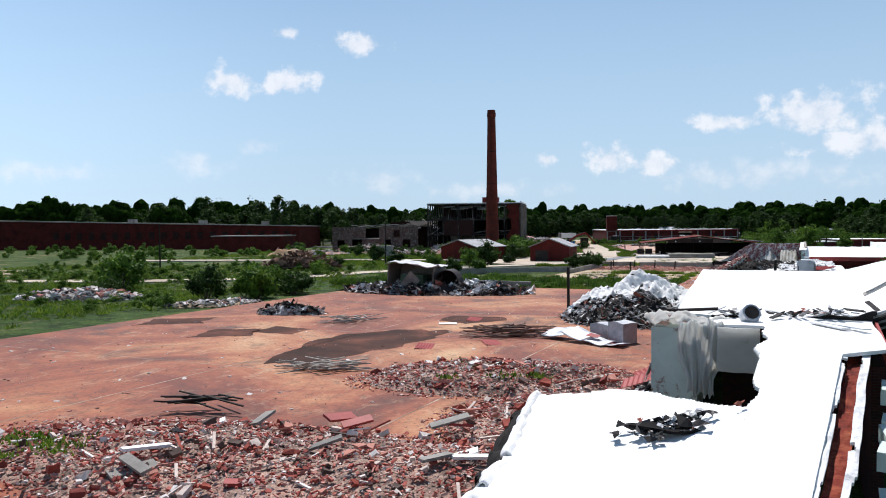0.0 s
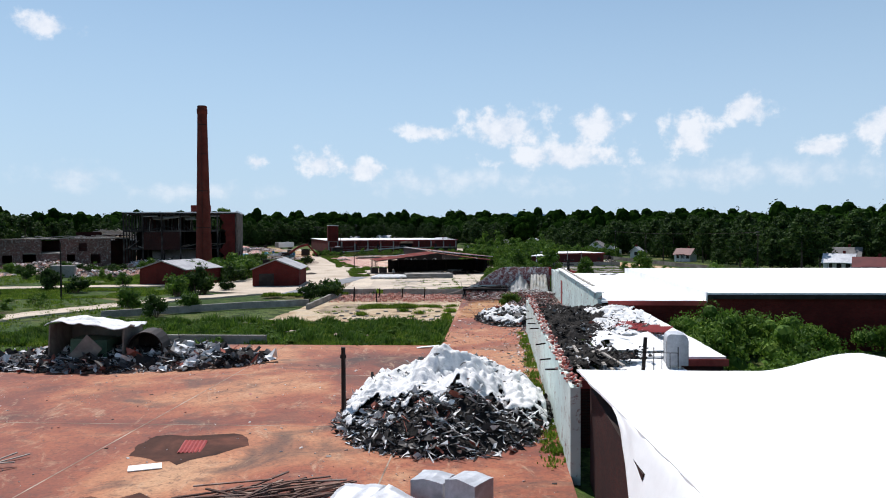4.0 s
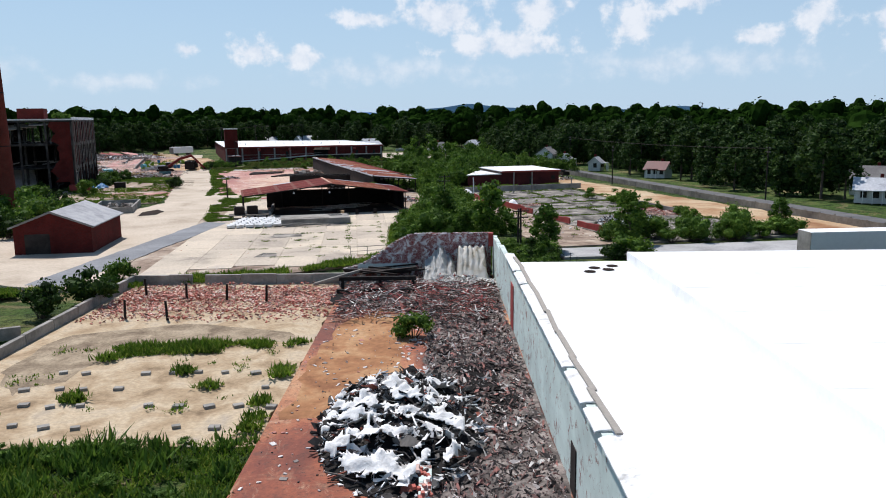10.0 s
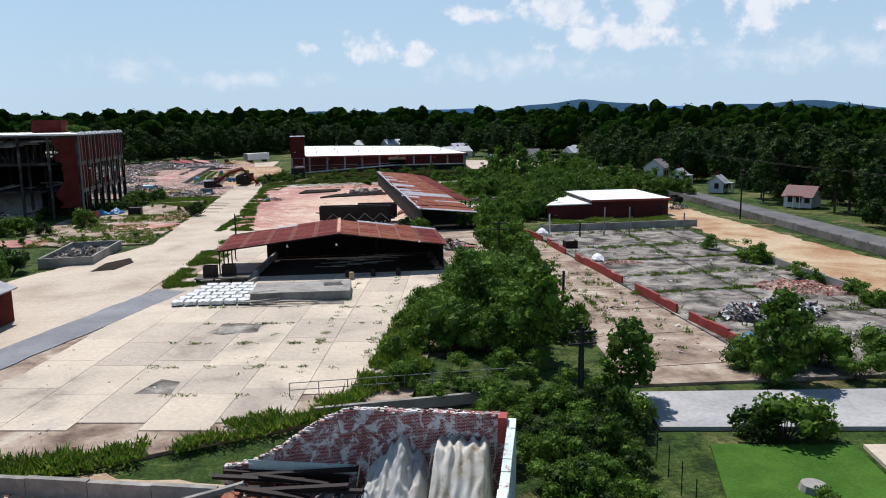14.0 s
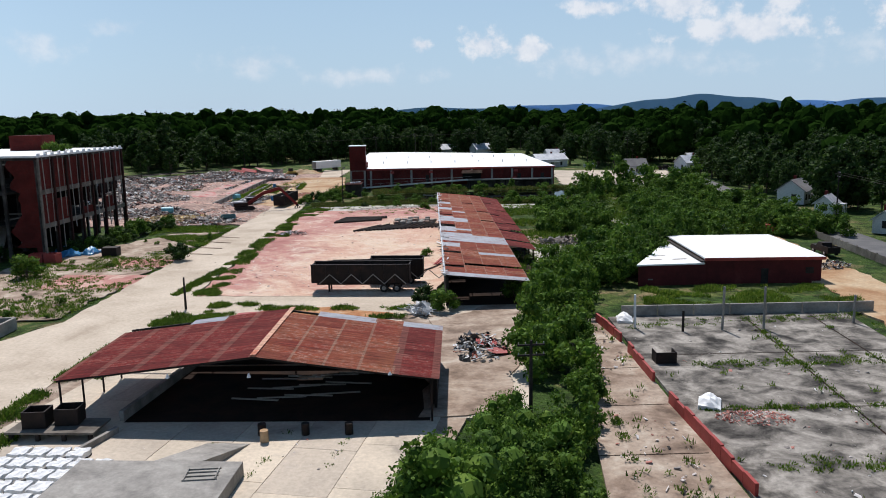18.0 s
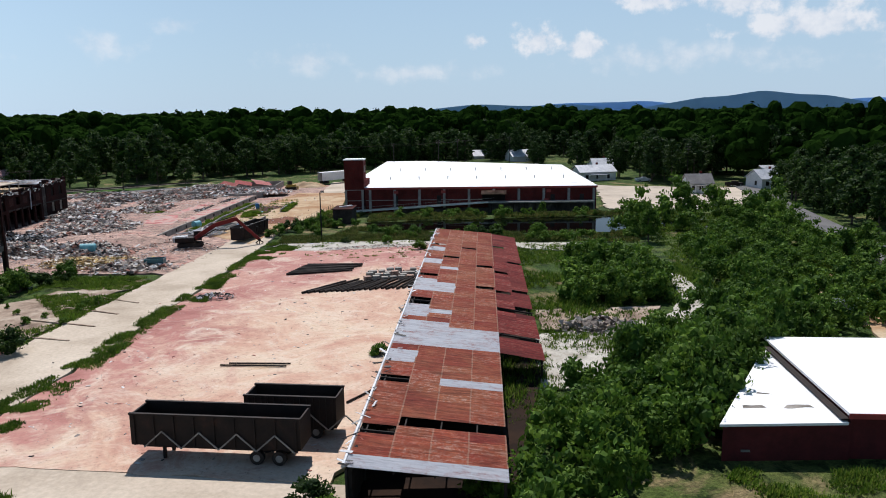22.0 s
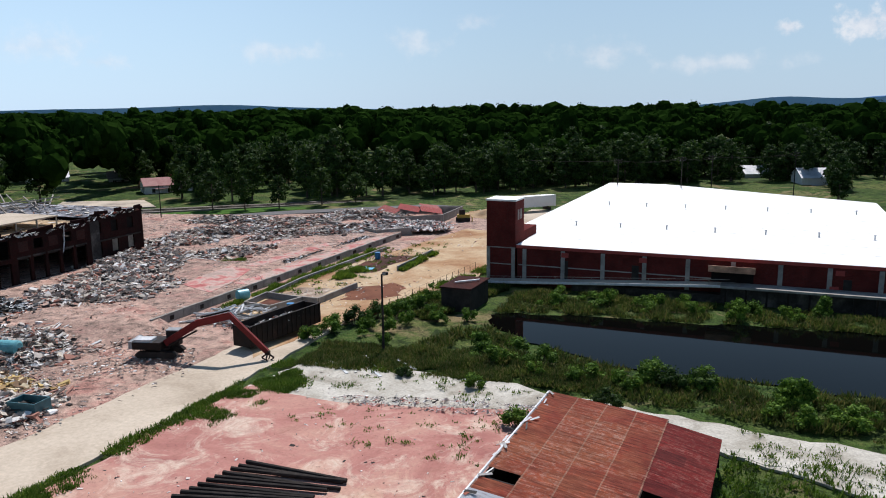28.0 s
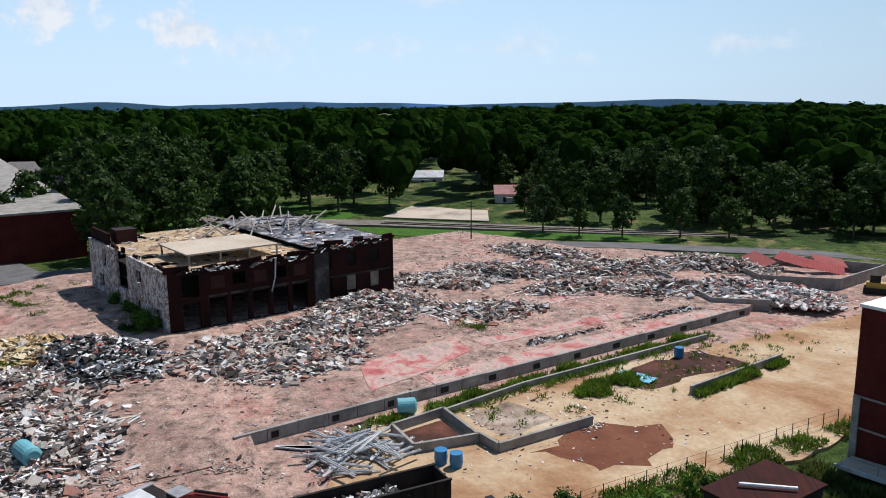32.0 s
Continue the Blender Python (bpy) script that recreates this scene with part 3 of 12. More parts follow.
def pink_build(t, b):
    co = coord(t, 1, (1, 1, 1), True)
    n1, n2, n3 = noise_tex(t, co, 0.07, 7, 0.66, 0.9), noise_tex(t, co, 0.24, 8, 0.74, 1.2), noise_tex(t, co, 3.0, 6, 0.75)
    col = ramp(t, n1, [(0.34, (0.44, 0.22, 0.16)), (0.46, (0.54, 0.35, 0.25)), (0.56, (0.60, 0.46, 0.34)), (0.68, (0.50, 0.31, 0.17))])
    # brick dust, thickest along the road side and the far end
    red = ramp(t, n1, [(0.36, (0.27, 0.085, 0.075)), (0.52, (0.40, 0.17, 0.14)), (0.66, (0.47, 0.26, 0.20))])
    sep = node(t, "ShaderNodeSeparateXYZ")
    t.links.new(co, sep.inputs[0])
    wx, wy = node(t, "ShaderNodeMapRange"), node(t, "ShaderNodeMapRange")
    wx.inputs["From Min"].default_value, wx.inputs["From Max"].default_value, wx.inputs["To Max"].default_value = 16, -6, 0.5
    wy.inputs["From Min"].default_value, wy.inputs["From Max"].default_value, wy.inputs["To Max"].default_value = 292, 318, 0.4
    t.links.new(sep.outputs[0], wx.inputs[0])
    t.links.new(sep.outputs[1], wy.inputs[0])
    acc = node(t, "ShaderNodeMath", operation="ADD")
    t.links.new(wx.outputs[0], acc.inputs[0])
    t.links.new(wy.outputs[0], acc.inputs[1])
    acc2 = node(t, "ShaderNodeMath", operation="ADD")
    t.links.new(acc.outputs[0], acc2.inputs[0])
    t.links.new(noise_tex(t, co, 0.13, 9, 0.75, 1.5), acc2.inputs[1])
    col = mixed(t, ramp(t, acc2.outputs[0], [(0.60, (0, 0, 0)), (0.86, (0.95,) * 3)]), col, red)
    col = mixed(t, ramp(t, n2, [(0.50, (0, 0, 0)), (0.66, (0.75,) * 3)]), col, (0.64, 0.53, 0.42))
    col = mixed(t, ramp(t, n2, [(0.32, (0.6,) * 3), (0.42, (0, 0, 0))]), col, (0.30, 0.13, 0.10))
    speck = ramp(t, n3, [(0.30, (0.7,) * 3), (0.40, (0, 0, 0))])
    col = mixed(t, speck, col, (0.17, 0.085, 0.06))
    col = mixed(t, 0.4, col, ramp(t, n3, [(0.25, (0.5,) * 3), (0.75, (1.3,) * 3)]), "MULTIPLY")
    t.links.new(col, b.inputs["Base Color"])
    b.inputs["Roughness"].default_value = 0.92
    bump(t, b, n3, 0.3, 0.01)


M_PINK = mat("pink_stained_concrete", pink_build)
M_DULLRED = blotchy("faded_red_floor_paint", [(0.3, (0.16, 0.035, 0.035)), (0.55, (0.30, 0.06, 0.06)), (0.75, (0.42, 0.20, 0.18))], 1.2, 6, 0.85, 0.2, 0.01, vary=0.25)
# Near black that paints the darkness inside openings, hollows and sheds.
M_VOID = blotchy("black_for_dark_voids", [(0.3, (0.006, 0.005, 0.005)), (0.7, (0.016, 0.014, 0.013))], 1.0, 8, 0.95, 0.3, 0.01)
# Dark mottled concrete; on the gutted mill the darkness paints interior shade.
M_DARKCONC = blotchy("dark_concrete", [(0.32, (0.018, 0.016, 0.015)), (0.52, (0.05, 0.045, 0.042)), (0.72, (0.13, 0.12, 0.11))], 0.4, 3, 0.95, 0.3, 0.02, grain=0.6)
M_TARBLACK = blotchy("black_crumpled_tar_paper", [(0.35, (0.012, 0.011, 0.010)), (0.6, (0.026, 0.023, 0.021)), (0.74, (0.06, 0.055, 0.05))], 1.2, 6, 0.9, 0.6, 0.05)


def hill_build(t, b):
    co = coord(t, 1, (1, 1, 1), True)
    # Distance haze is put into the woods' own colour as pale blue.
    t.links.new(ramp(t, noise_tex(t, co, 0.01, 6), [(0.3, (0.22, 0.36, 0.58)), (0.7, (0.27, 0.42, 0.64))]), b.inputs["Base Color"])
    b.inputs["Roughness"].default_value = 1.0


M_HILL = mat("woods_haze_in_colour", hill_build)

# ---- builders ----
class Shape:
    """Collects plain pieces into one mesh."""
    def __init__(self):
        self.v, self.f, self.soft = [], [], False

    def add(self, verts, faces):
        n = len(self.v)
        self.v += [tuple(p) for p in verts]
        self.f += [tuple(i + n for i in q) for q in faces]
        return self

    def box(self, x0, y0, z0, x1, y1, z1):
        return self.add([(x0, y0, z0), (x1, y0, z0), (x1, y1, z0), (x0, y1, z0), (x0, y0, z1), (x1, y0, z1), (x1, y1, z1), (x0, y1, z1)],
                        [(0, 3, 2, 1), (4, 5, 6, 7), (0, 1, 5, 4), (1, 2, 6, 5), (2, 3, 7, 6), (3, 0, 4, 7)])

    def block(self, m, sx, sy, sz):
        """A box of that size centred on the pose m."""
        pts = [m @ Vector((x * sx / 2, y * sy / 2, z * sz / 2)) for z in (-1, 1) for x, y in ((-1, -1), (1, -1), (1, 1), (-1, 1))]
        return self.add(pts, [(0, 3, 2, 1), (4, 5, 6, 7), (0, 1, 5, 4), (1, 2, 6, 5), (2, 3, 7, 6), (3, 0, 4, 7)])

    def chunk(self, m, sx, sy, sz, r):
        """A broken lump: a box with knocked-off corners."""
        pts = [m @ Vector((x * sx / 2 * r.uniform(0.5, 1.1), y * sy / 2 * r.uniform(0.5, 1.1), z * sz / 2 * r.uniform(0.5, 1.15))) for z in (-1, 1) for x, y in ((-1, -1), (1, -1), (1, 1), (-1, 1))]
        return self.add(pts, [(0, 3, 2, 1), (4, 5, 6, 7), (0, 1, 5, 4), (1, 2, 6, 5), (2, 3, 7, 6), (3, 0, 4, 7)])

    def rag(self, m, length, width, r, bend=0.22):
        """A torn, bent strip of sheet."""
        pts, y0 = [], 0.0
        for k in range(4):
            x = (k / 3 - 0.5) * length
            y0 += r.uniform(-0.3, 0.3) * width
            z, w, tw = r.uniform(-1, 1) * bend * length * 0.5, width * r.uniform(0.45, 1.1) / 2, r.uniform(-0.5, 0.5) * width
            pts += [m @ Vector((x + r.uniform(-0.1, 0.1) * width, y0 - w, z - tw)), m @ Vector((x, y0 + w, z + tw))]
        return self.add(pts, [(0, 2, 3, 1), (2, 4, 5, 3), (4, 6, 7, 5)])

    def prism(self, poly, z0, z1):
        n = len(poly)
        if sum(poly[i][0] * poly[(i + 1) % n][1] - poly[(i + 1) % n][0] * poly[i][1] for i in range(n)) < 0:
            poly = poly[::-1]
        v = [(x, y, z0) for x, y in poly] + [(x, y, z1) for x, y in poly]
        return self.add(v, [tuple(range(n - 1, -1, -1)), tuple(range(n, 2 * n))] + [(i, (i + 1) % n, (i + 1) % n + n, i + n) for i in range(n)])

    def tube(self, a, b, r0, r1=None, n=8):
        a, b, r1 = Vector(a), Vector(b), r0 if r1 is None else r1
        q = (b - a).to_track_quat("Z", "Y")
        ring = [Vector((math.cos(k * 2 * math.pi / n), math.sin(k * 2 * math.pi / n), 0)) for k in range(n)]
        v = [a + q @ (p * r0) for p in ring] + [b + q @ (p * r1) for p in ring]
        return self.add(v, [tuple(range(n - 1, -1, -1)), tuple(range(n, 2 * n))] + [(k, (k + 1) % n, (k + 1) % n + n, k + n) for k in range(n)])

    def beam(self, a, b, w, h):
        a, b = Vector(a), Vector(b)
        q = (b - a).to_track_quat("X", "Z").to_matrix().to_4x4()
        return self.block(Matrix.Translation((a + b) / 2) @ q, (b - a).length, w, h)

    def data(self, name, material):
        me = bpy.data.meshes.new(name)
        me.from_pydata(self.v, [], self.f)
        me.materials.append(material)
        if self.soft:
            me.polygons.foreach_set("use_smooth", [True] * len(me.polygons))
        return me


def part(name, shape, material, parent=None, label=""):
    ob = new(name, shape.data(name, material) if isinstance(shape, Shape) else shape)
    if parent is not None:
        ob.parent = parent
    return tagged(ob, label)


def rounded(ob):
    """Shade a soft part smoothly."""
    ob.data.polygons.foreach_set("use_smooth", [True] * len(ob.data.polygons))
    return ob


def thing(name, m, label, category, group="", kind=""):
    ob = new(name)
    ob.matrix_basis = m
    ob.empty_display_size = 0.5
    return tagged(ob, label, category, group, kind)


def structure(name, shape, material, label="", m=None, category=""):
    ob = part(name, shape, material)
    if m is not None:
        ob.matrix_basis = m
    return tagged(ob, label, category, "", "structure")


rng = random.Random(7)
FA = pose(0, 0, 0, 0, 0, -12)      # the old mill's own axes: x across, y along the wall


def inA(v, u, z=0.0):
    return FA @ Vector((v, u, z))


def ragged(poly, amp, step=1.6):
    """The outline with worn, wandering edges."""
    out = []
    for (x0, y0), (x1, y1) in zip(poly, poly[1:] + poly[:1]):
        n = max(1, round(math.hypot(x1 - x0, y1 - y0) / step))
        for k in range(n):
            x, y = x0 + (x1 - x0) * k / n, y0 + (y1 - y0) * k / n
            out.append((x + amp * (noise.noise((x * 0.35, y * 0.35, 1)) + 0.5 * noise.noise((x * 1.1, y * 1.1, 2))), y + amp * (noise.noise((x * 0.35, y * 0.35, 5)) + 0.5 * noise.noise((x * 1.1, y * 1.1, 6)))))
    return out


def sheet(name, poly, z, material, label, depth=0.3, m=None, category="ground", worn=0.0):
    if worn:
        poly = ragged(poly, worn)
    return structure(name, Shape().prism(poly, z - depth, z), material, label, m, category)


def rise(x, y):
    """Height of the land: level at the site, climbing far off, less so to the west."""
    far = max(0.0, math.hypot(x, y - 200) - 260)
    az = math.degrees(math.atan2(-x, y - 200))
    w = 0.2 + 0.8 * max(0.0, min(1.0, (56 - az) / 26))
    cap = 8.5 + 4.5 * noise.noise((x * 0.0016, y * 0.0016, 8)) + 3.0 * max(0.0, min(1.0, (az + 12) / 16))
    return max(-0.3, min(-0.25 + (0.01 + 0.026 * w) * far, cap))


g = Shape()
N = 90
for i in range(N + 1):
    for j in range(N + 1):
        a, b = i / N * 2 - 1, j / N * 2 - 1
        x, y = 4200 * a * abs(a) ** 1.5, 200 + 4200 * b * abs(b) ** 1.5
        g.v.append((x, y, rise(x, y) - min(16.0, 0.06 * max(0.0, math.hypot(x, y - 200) - 410))))
for i in range(N):
    for j in range(N):
        k = i * (N + 1) + j
        g.f.append((k, k + N + 1, k + N + 2, k + 1))
structure("ground", g, M_GROUND, "rough grass and weeds over open ground", category="ground")
sheet("slab_floor", [(-50.5, -60), (-6.4, -60), (-6.4, 89.6), (-50.5, 89.6)], 0.12, M_SLAB, "red-stained concrete floor slab of the demolished mill", m=FA)
sheet("slab_corridor", [(-14.4, 89.6), (-6.4, 89.6), (-6.4, 97), (-0.2, 97), (-0.2, 148), (-14.4, 148)], 0.12, M_SLAB, "red concrete floor strip", m=FA)
sheet("ground_sand", [(-36, 108.5), (-14.4, 108.5), (-14.4, 148), (-36, 148)], -0.05, M_SAND, "bare sandy ground with rubble", m=FA, worn=1.0)
APRON = [(-8, 148.5), (8, 150.5), (26, 158), (34, 203), (36, 232), (-2, 232), (-2, 193)]
sheet("pavement_apron", APRON, -0.03, M_LANE, "dark joints under the concrete yard")
sheet("road", [(-29, 162), (-14, 151), (-8, 148), (-2, 193), (0, 222), (-5.5, 286), (-10.5, 330), (-13.5, 348), (-20, 417), (-24, 470), (-36, 470), (-25.5, 410), (-16, 303), (-11, 228), (-21, 200), (-29, 181)], 0.03, M_ROAD, "dusty pale concrete road", worn=0.5)
sheet("path_west", [(-130, 170), (-80, 173.5), (-29, 176), (-29, 181), (-80, 180), (-130, 175)], 0.02, M_ROAD, "pale dirt road through the meadow", worn=1.0)
sheet("path_meadow", [(-98, 96), (-66, 101), (-49, 110), (-43, 124), (-27, 146), (-16, 154), (-20, 157), (-31, 149), (-47, 127), (-53, 114), (-67, 106), (-98, 101)], 0.0, M_ROAD, "pale overgrown path in the meadow", worn=0.9)
sheet("path_meadow_bare", [(-138, 118), (-112, 112), (-104, 118), (-112, 127), (-138, 128)], 0.0, M_SAND, "bare sandy patch in the meadow", worn=1.5)
sheet("pavement_strip", [(-14, 152), (-10, 150), (2.5, 194), (-1, 196)], 0.05, blotchy("blue_grey_paving", [(0.3, (0.17, 0.175, 0.185)), (0.7, (0.27, 0.275, 0.285))], 0.25, 5, 0.9, 0.3, 0.01), "grey asphalt strip across the yard", worn=0.3)
sheet("slab_pink", [(-1, 240), (28, 240), (31, 262), (30, 331), (19, 330), (8.4, 325.5), (1.3, 323), (-8, 323), (-3, 262)], 0.10, M_PINK, "pink-stained concrete slab", worn=0.7)
sheet("pavement_yard", [(-2, 231), (37, 232), (37, 240), (-2, 240)], 0.06, M_ROAD, "dusty concrete strip")
sheet("slab_lot", [(53, 160), (77, 160), (72.8, 200), (73.5, 235), (48, 231)], 0.0, M_LOT, "cracked grey concrete lot with weeds")
sheet("slab_lot_side", [(41.5, 160), (53, 160), (47.5, 231), (43.5, 231), (43, 205)], -0.05, M_LANE, "brownish concrete lane")
sheet("road_cross", [(41, 152.5), (90, 147.5), (90, 155.0), (41, 158.5)], 0.02, blotchy("pale_grey_paving", [(0.3, (0.27, 0.265, 0.26)), (0.5, (0.37, 0.365, 0.36)), (0.7, (0.45, 0.44, 0.43))], 0.2, 3, 0.9, 0.2, 0.01, grain=0.4), "pale concrete road")
sheet("lawn", [(38.9, 136), (48.8, 136), (51.0, 149), (43, 150)], -0.05, M_LAWN, "mown green lawn")
sheet("road_dirt", [(79, 160), (90, 160), (88.4, 189), (86.6, 215), (84.5, 248), (84, 310), (77, 310), (76, 243), (73.6, 200), (75.5, 182)], 0.004, M_CLAY, "bare clay drive", worn=1.2)
sheet("road_far", [(91.5, 60), (97.5, 60), (99, 330), (104, 440), (112, 700), (106, 700), (98, 440), (93, 330)], 0.15, M_ASPH, "asphalt street beyond the fence")
sheet("ground_rubble", [(-14, 303), (-13.5, 335), (-34, 342), (-34, 346), (-20, 417), (-30, 445), (-46, 445), (-120, 405), (-112, 325), (-60, 300)], 0.0, M_RUBBLE_GROUND, "levelled brick rubble and dust", worn=1.5)
sheet("ground_clay", [(-14, 330), (-13, 348), (-9, 372), (-18, 420), (-34, 420), (-34, 346)], 0.05, M_CLAY, "orange clay track", worn=0.8)
sheet("water", [(2.4, 355), (10.7, 349), (23, 345.2), (34, 346.9), (47.5, 347.2), (75, 352), (75, 373), (48, 370.8), (37.6, 368.6), (25, 365), (11, 362.5), (2, 358.6)], -0.1, M_WATER, "still dark pond water", depth=0.1, category="pond", worn=1.2)
sheet("road_highway", [(-111, 296), (-115, 330), (-113, 375), (-107, 394), (-87.6, 421.8), (-62.4, 447.5), (-20, 480), (60, 532), (58, 538), (-22, 486), (-66, 452.4), (-92.5, 426), (-112.8, 397), (-119, 377), (-121.5, 331), (-121, 296)], 0.1, M_ASPH, "asphalt road round the back of the site")
sheet("pavement_millyard", [(56, 385), (100, 385), (100, 450), (56, 450)], 0.0, M_APRON, "pale gravel yard beside the warehouse", worn=1.5)

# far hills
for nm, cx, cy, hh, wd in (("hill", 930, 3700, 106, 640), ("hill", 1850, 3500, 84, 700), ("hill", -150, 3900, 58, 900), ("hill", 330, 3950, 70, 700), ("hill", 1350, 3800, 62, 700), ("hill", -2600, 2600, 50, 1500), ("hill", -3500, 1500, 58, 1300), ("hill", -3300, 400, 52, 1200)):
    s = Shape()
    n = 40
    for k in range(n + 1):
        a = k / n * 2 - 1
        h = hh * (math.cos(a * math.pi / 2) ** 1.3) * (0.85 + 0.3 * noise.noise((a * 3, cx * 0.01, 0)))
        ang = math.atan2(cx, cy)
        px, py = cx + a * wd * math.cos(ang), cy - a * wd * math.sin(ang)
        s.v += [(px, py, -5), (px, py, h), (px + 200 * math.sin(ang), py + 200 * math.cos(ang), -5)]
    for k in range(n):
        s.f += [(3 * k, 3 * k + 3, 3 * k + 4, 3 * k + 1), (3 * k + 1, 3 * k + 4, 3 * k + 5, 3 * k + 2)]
    tagged(part(nm, s, M_HILL), "wooded hill on the horizon, blue haze put into its colour", "hill", "", "structure")
PLAT = [(-33.6, 332.8), (-35.6, 350), (-41.6, 404), (-50, 426), (-118, 402), (-108, 324), (-62, 320), (-46, 326)]
sheet("platform_rubble", PLAT, 0.95, M_RUBBLE_GROUND, "raised platform of crushed brick", 1.3, worn=0.25)
M_REDFLOOR = blotchy("red_painted_floor", [(0.32, (0.36, 0.10, 0.095)), (0.44, (0.48, 0.20, 0.18)), (0.52, (0.50, 0.36, 0.31)), (0.64, (0.36, 0.27, 0.23))], 0.4, 3.5, 0.9, 0.3, 0.01, grain=0.6)
for k, poly in enumerate(([(-36.2, 353), (-39.2, 353), (-43.6, 398), (-40.9, 400)], [(-44.6, 364), (-47.2, 364), (-48.4, 388), (-45.9, 388)], [(-54.6, 366), (-57.0, 366), (-60, 392), (-57.4, 392)], [(-38, 347), (-46, 349), (-49, 362), (-44, 362), (-39.6, 353)])):
    sheet("red_floor_strip", poly, 0.99, M_REDFLOOR, "faded red painted concrete floor strip", 0.04, worn=0.4)
sheet("puddle_bed", [(-20.8, 354.8), (-15.2, 355.6), (-14.6, 361), (-15.8, 366.2), (-19.5, 366.6), (-22.3, 364.0), (-22.6, 359)], 0.062, blotchy("wet_red_mud", [(0.35, (0.13, 0.045, 0.024)), (0.7, (0.20, 0.08, 0.042))], 0.3, 3, 0.85, 0.1, 0.01), "drying red muddy puddle", 0.03, worn=2.2)
sheet("pavement_sandy_lot", [(-8, 323), (1.3, 322.6), (8.4, 325.2), (19, 330), (31, 331), (36, 329), (48, 328), (48, 334.5), (18.4, 334.8), (8.8, 335.4), (-1.6, 334.5), (-7, 332)], 0.04, M_GRAVEL, "pale gravel patch", 0.3, worn=1.2)
sheet("path_track", [(41, 259), (45, 260), (49, 267), (54, 275.5), (60, 283), (62.3, 291), (61.8, 304), (58.5, 315), (52, 326.5), (38, 331), (37.5, 328.5), (50, 325), (56.5, 313), (59, 304), (59, 293), (56, 285.5), (51, 281), (47, 276.5), (41.5, 274)], 0.0, M_GRAVEL, "pale gravel track looping through scrub", 0.2, worn=0.8)
sheet("slab_old_hut", [(40.3, 286.2), (41.3, 277.5), (47.5, 278.5), (54, 283), (55.6, 289.5)], -0.02, M_LANE, "old hut floor slab", 0.2, worn=0.5)
sheet("path_strip", [(33, 203), (38.5, 203), (40.5, 258), (36, 258)], -0.02, M_APRON, "concrete strip beside the shed")
sheet("ground_yellow_weeds", [(53, 236), (78, 238), (77, 247), (54, 245)], -0.12, M_GROUND, "weedy grass strip", 0.1)
sheet("road_site_back", [(-160, 300), (-112, 316), (-112, 322), (-160, 308)], 0.05, M_ASPH, "grey access road")
sheet("lawn_church", [(-220, 350), (-165, 330), (-150, 385), (-190, 420)], -0.1, M_LAWN, "mown grass between trees", 0.15)
sheet("verge_highway", [(-135, 378), (-60, 470), (20, 520), (20, 526), (-62, 478), (-140, 388)], -0.1, M_LAWN, "grass verge along the highway", 0.2)
sheet("railway_bed", [(-205, 306), (-140, 391), (-100.6, 433), (-74, 463.5), (-10, 512), (60, 556), (58, 563), (-12, 519), (-78.5, 468.5), (-105.5, 437.5), (-146, 397), (-211, 311)], 0.2, M_GREY, "grey railway ballast", 0.4)
for dx in (0.0, 1.5):
    for a, b in (((-143, 394.5), (-103, 435.5)), ((-103, 435.5), (-76.5, 466.2)), ((-76.5, 466.2), (-11, 515.5)), ((-11, 515.5), (59, 559.5))):
        structure("rail_track", Shape().beam((a[0] + dx, a[1] - dx, 0.3), (b[0] + dx, b[1] - dx, 0.3), 0.1, 0.18), M_STEEL, "rusty steel rail", category="rail")
sheet("road_junction", [(-152, 398), (-132, 418), (-190, 452), (-260, 470), (-262, 464), (-196, 442)], 0.16, M_APRON, "pale side road", 0.2)
sheet("path_lawn_edge", [(49.4, 136), (52.6, 136), (56.4, 148.6), (51.5, 149.0)], -0.02, M_APRON, "pale footpath")
sheet("floor_soot", [(-6.7, 98), (-0.4, 98), (-0.4, 147), (-7.5, 147), (-14.2, 146), (-14.2, 134.5), (-8.5, 134), (-6.4, 126), (-6.9, 112)], 0.135, blotchy("sooty_floor_dust", [(0.34, (0.045, 0.038, 0.036)), (0.48, (0.13, 0.11, 0.10)), (0.60, (0.26, 0.22, 0.20)), (0.72, (0.40, 0.36, 0.33))], 0.8, 6, 0.95, 0.4, 0.03, grain=0.8), "soot and dust over the corridor floor", 0.01, m=FA, worn=0.7)
sheet("ground_dust", [(-7.5, 126.5), (-5, 132.5), (3, 133), (10.5, 129.5), (10.8, 126.5), (4, 128.3), (-0.5, 128.6), (-2.5, 123), (-5.5, 119)], -0.044, blotchy("grey_rubble_dust", [(0.34, (0.17, 0.125, 0.085)), (0.52, (0.30, 0.235, 0.16)), (0.70, (0.42, 0.34, 0.24))], 0.5, 5, 0.95, 0.4, 0.03, grain=0.7), "grey dust and fines on the sand", 0.01, worn=1.3)
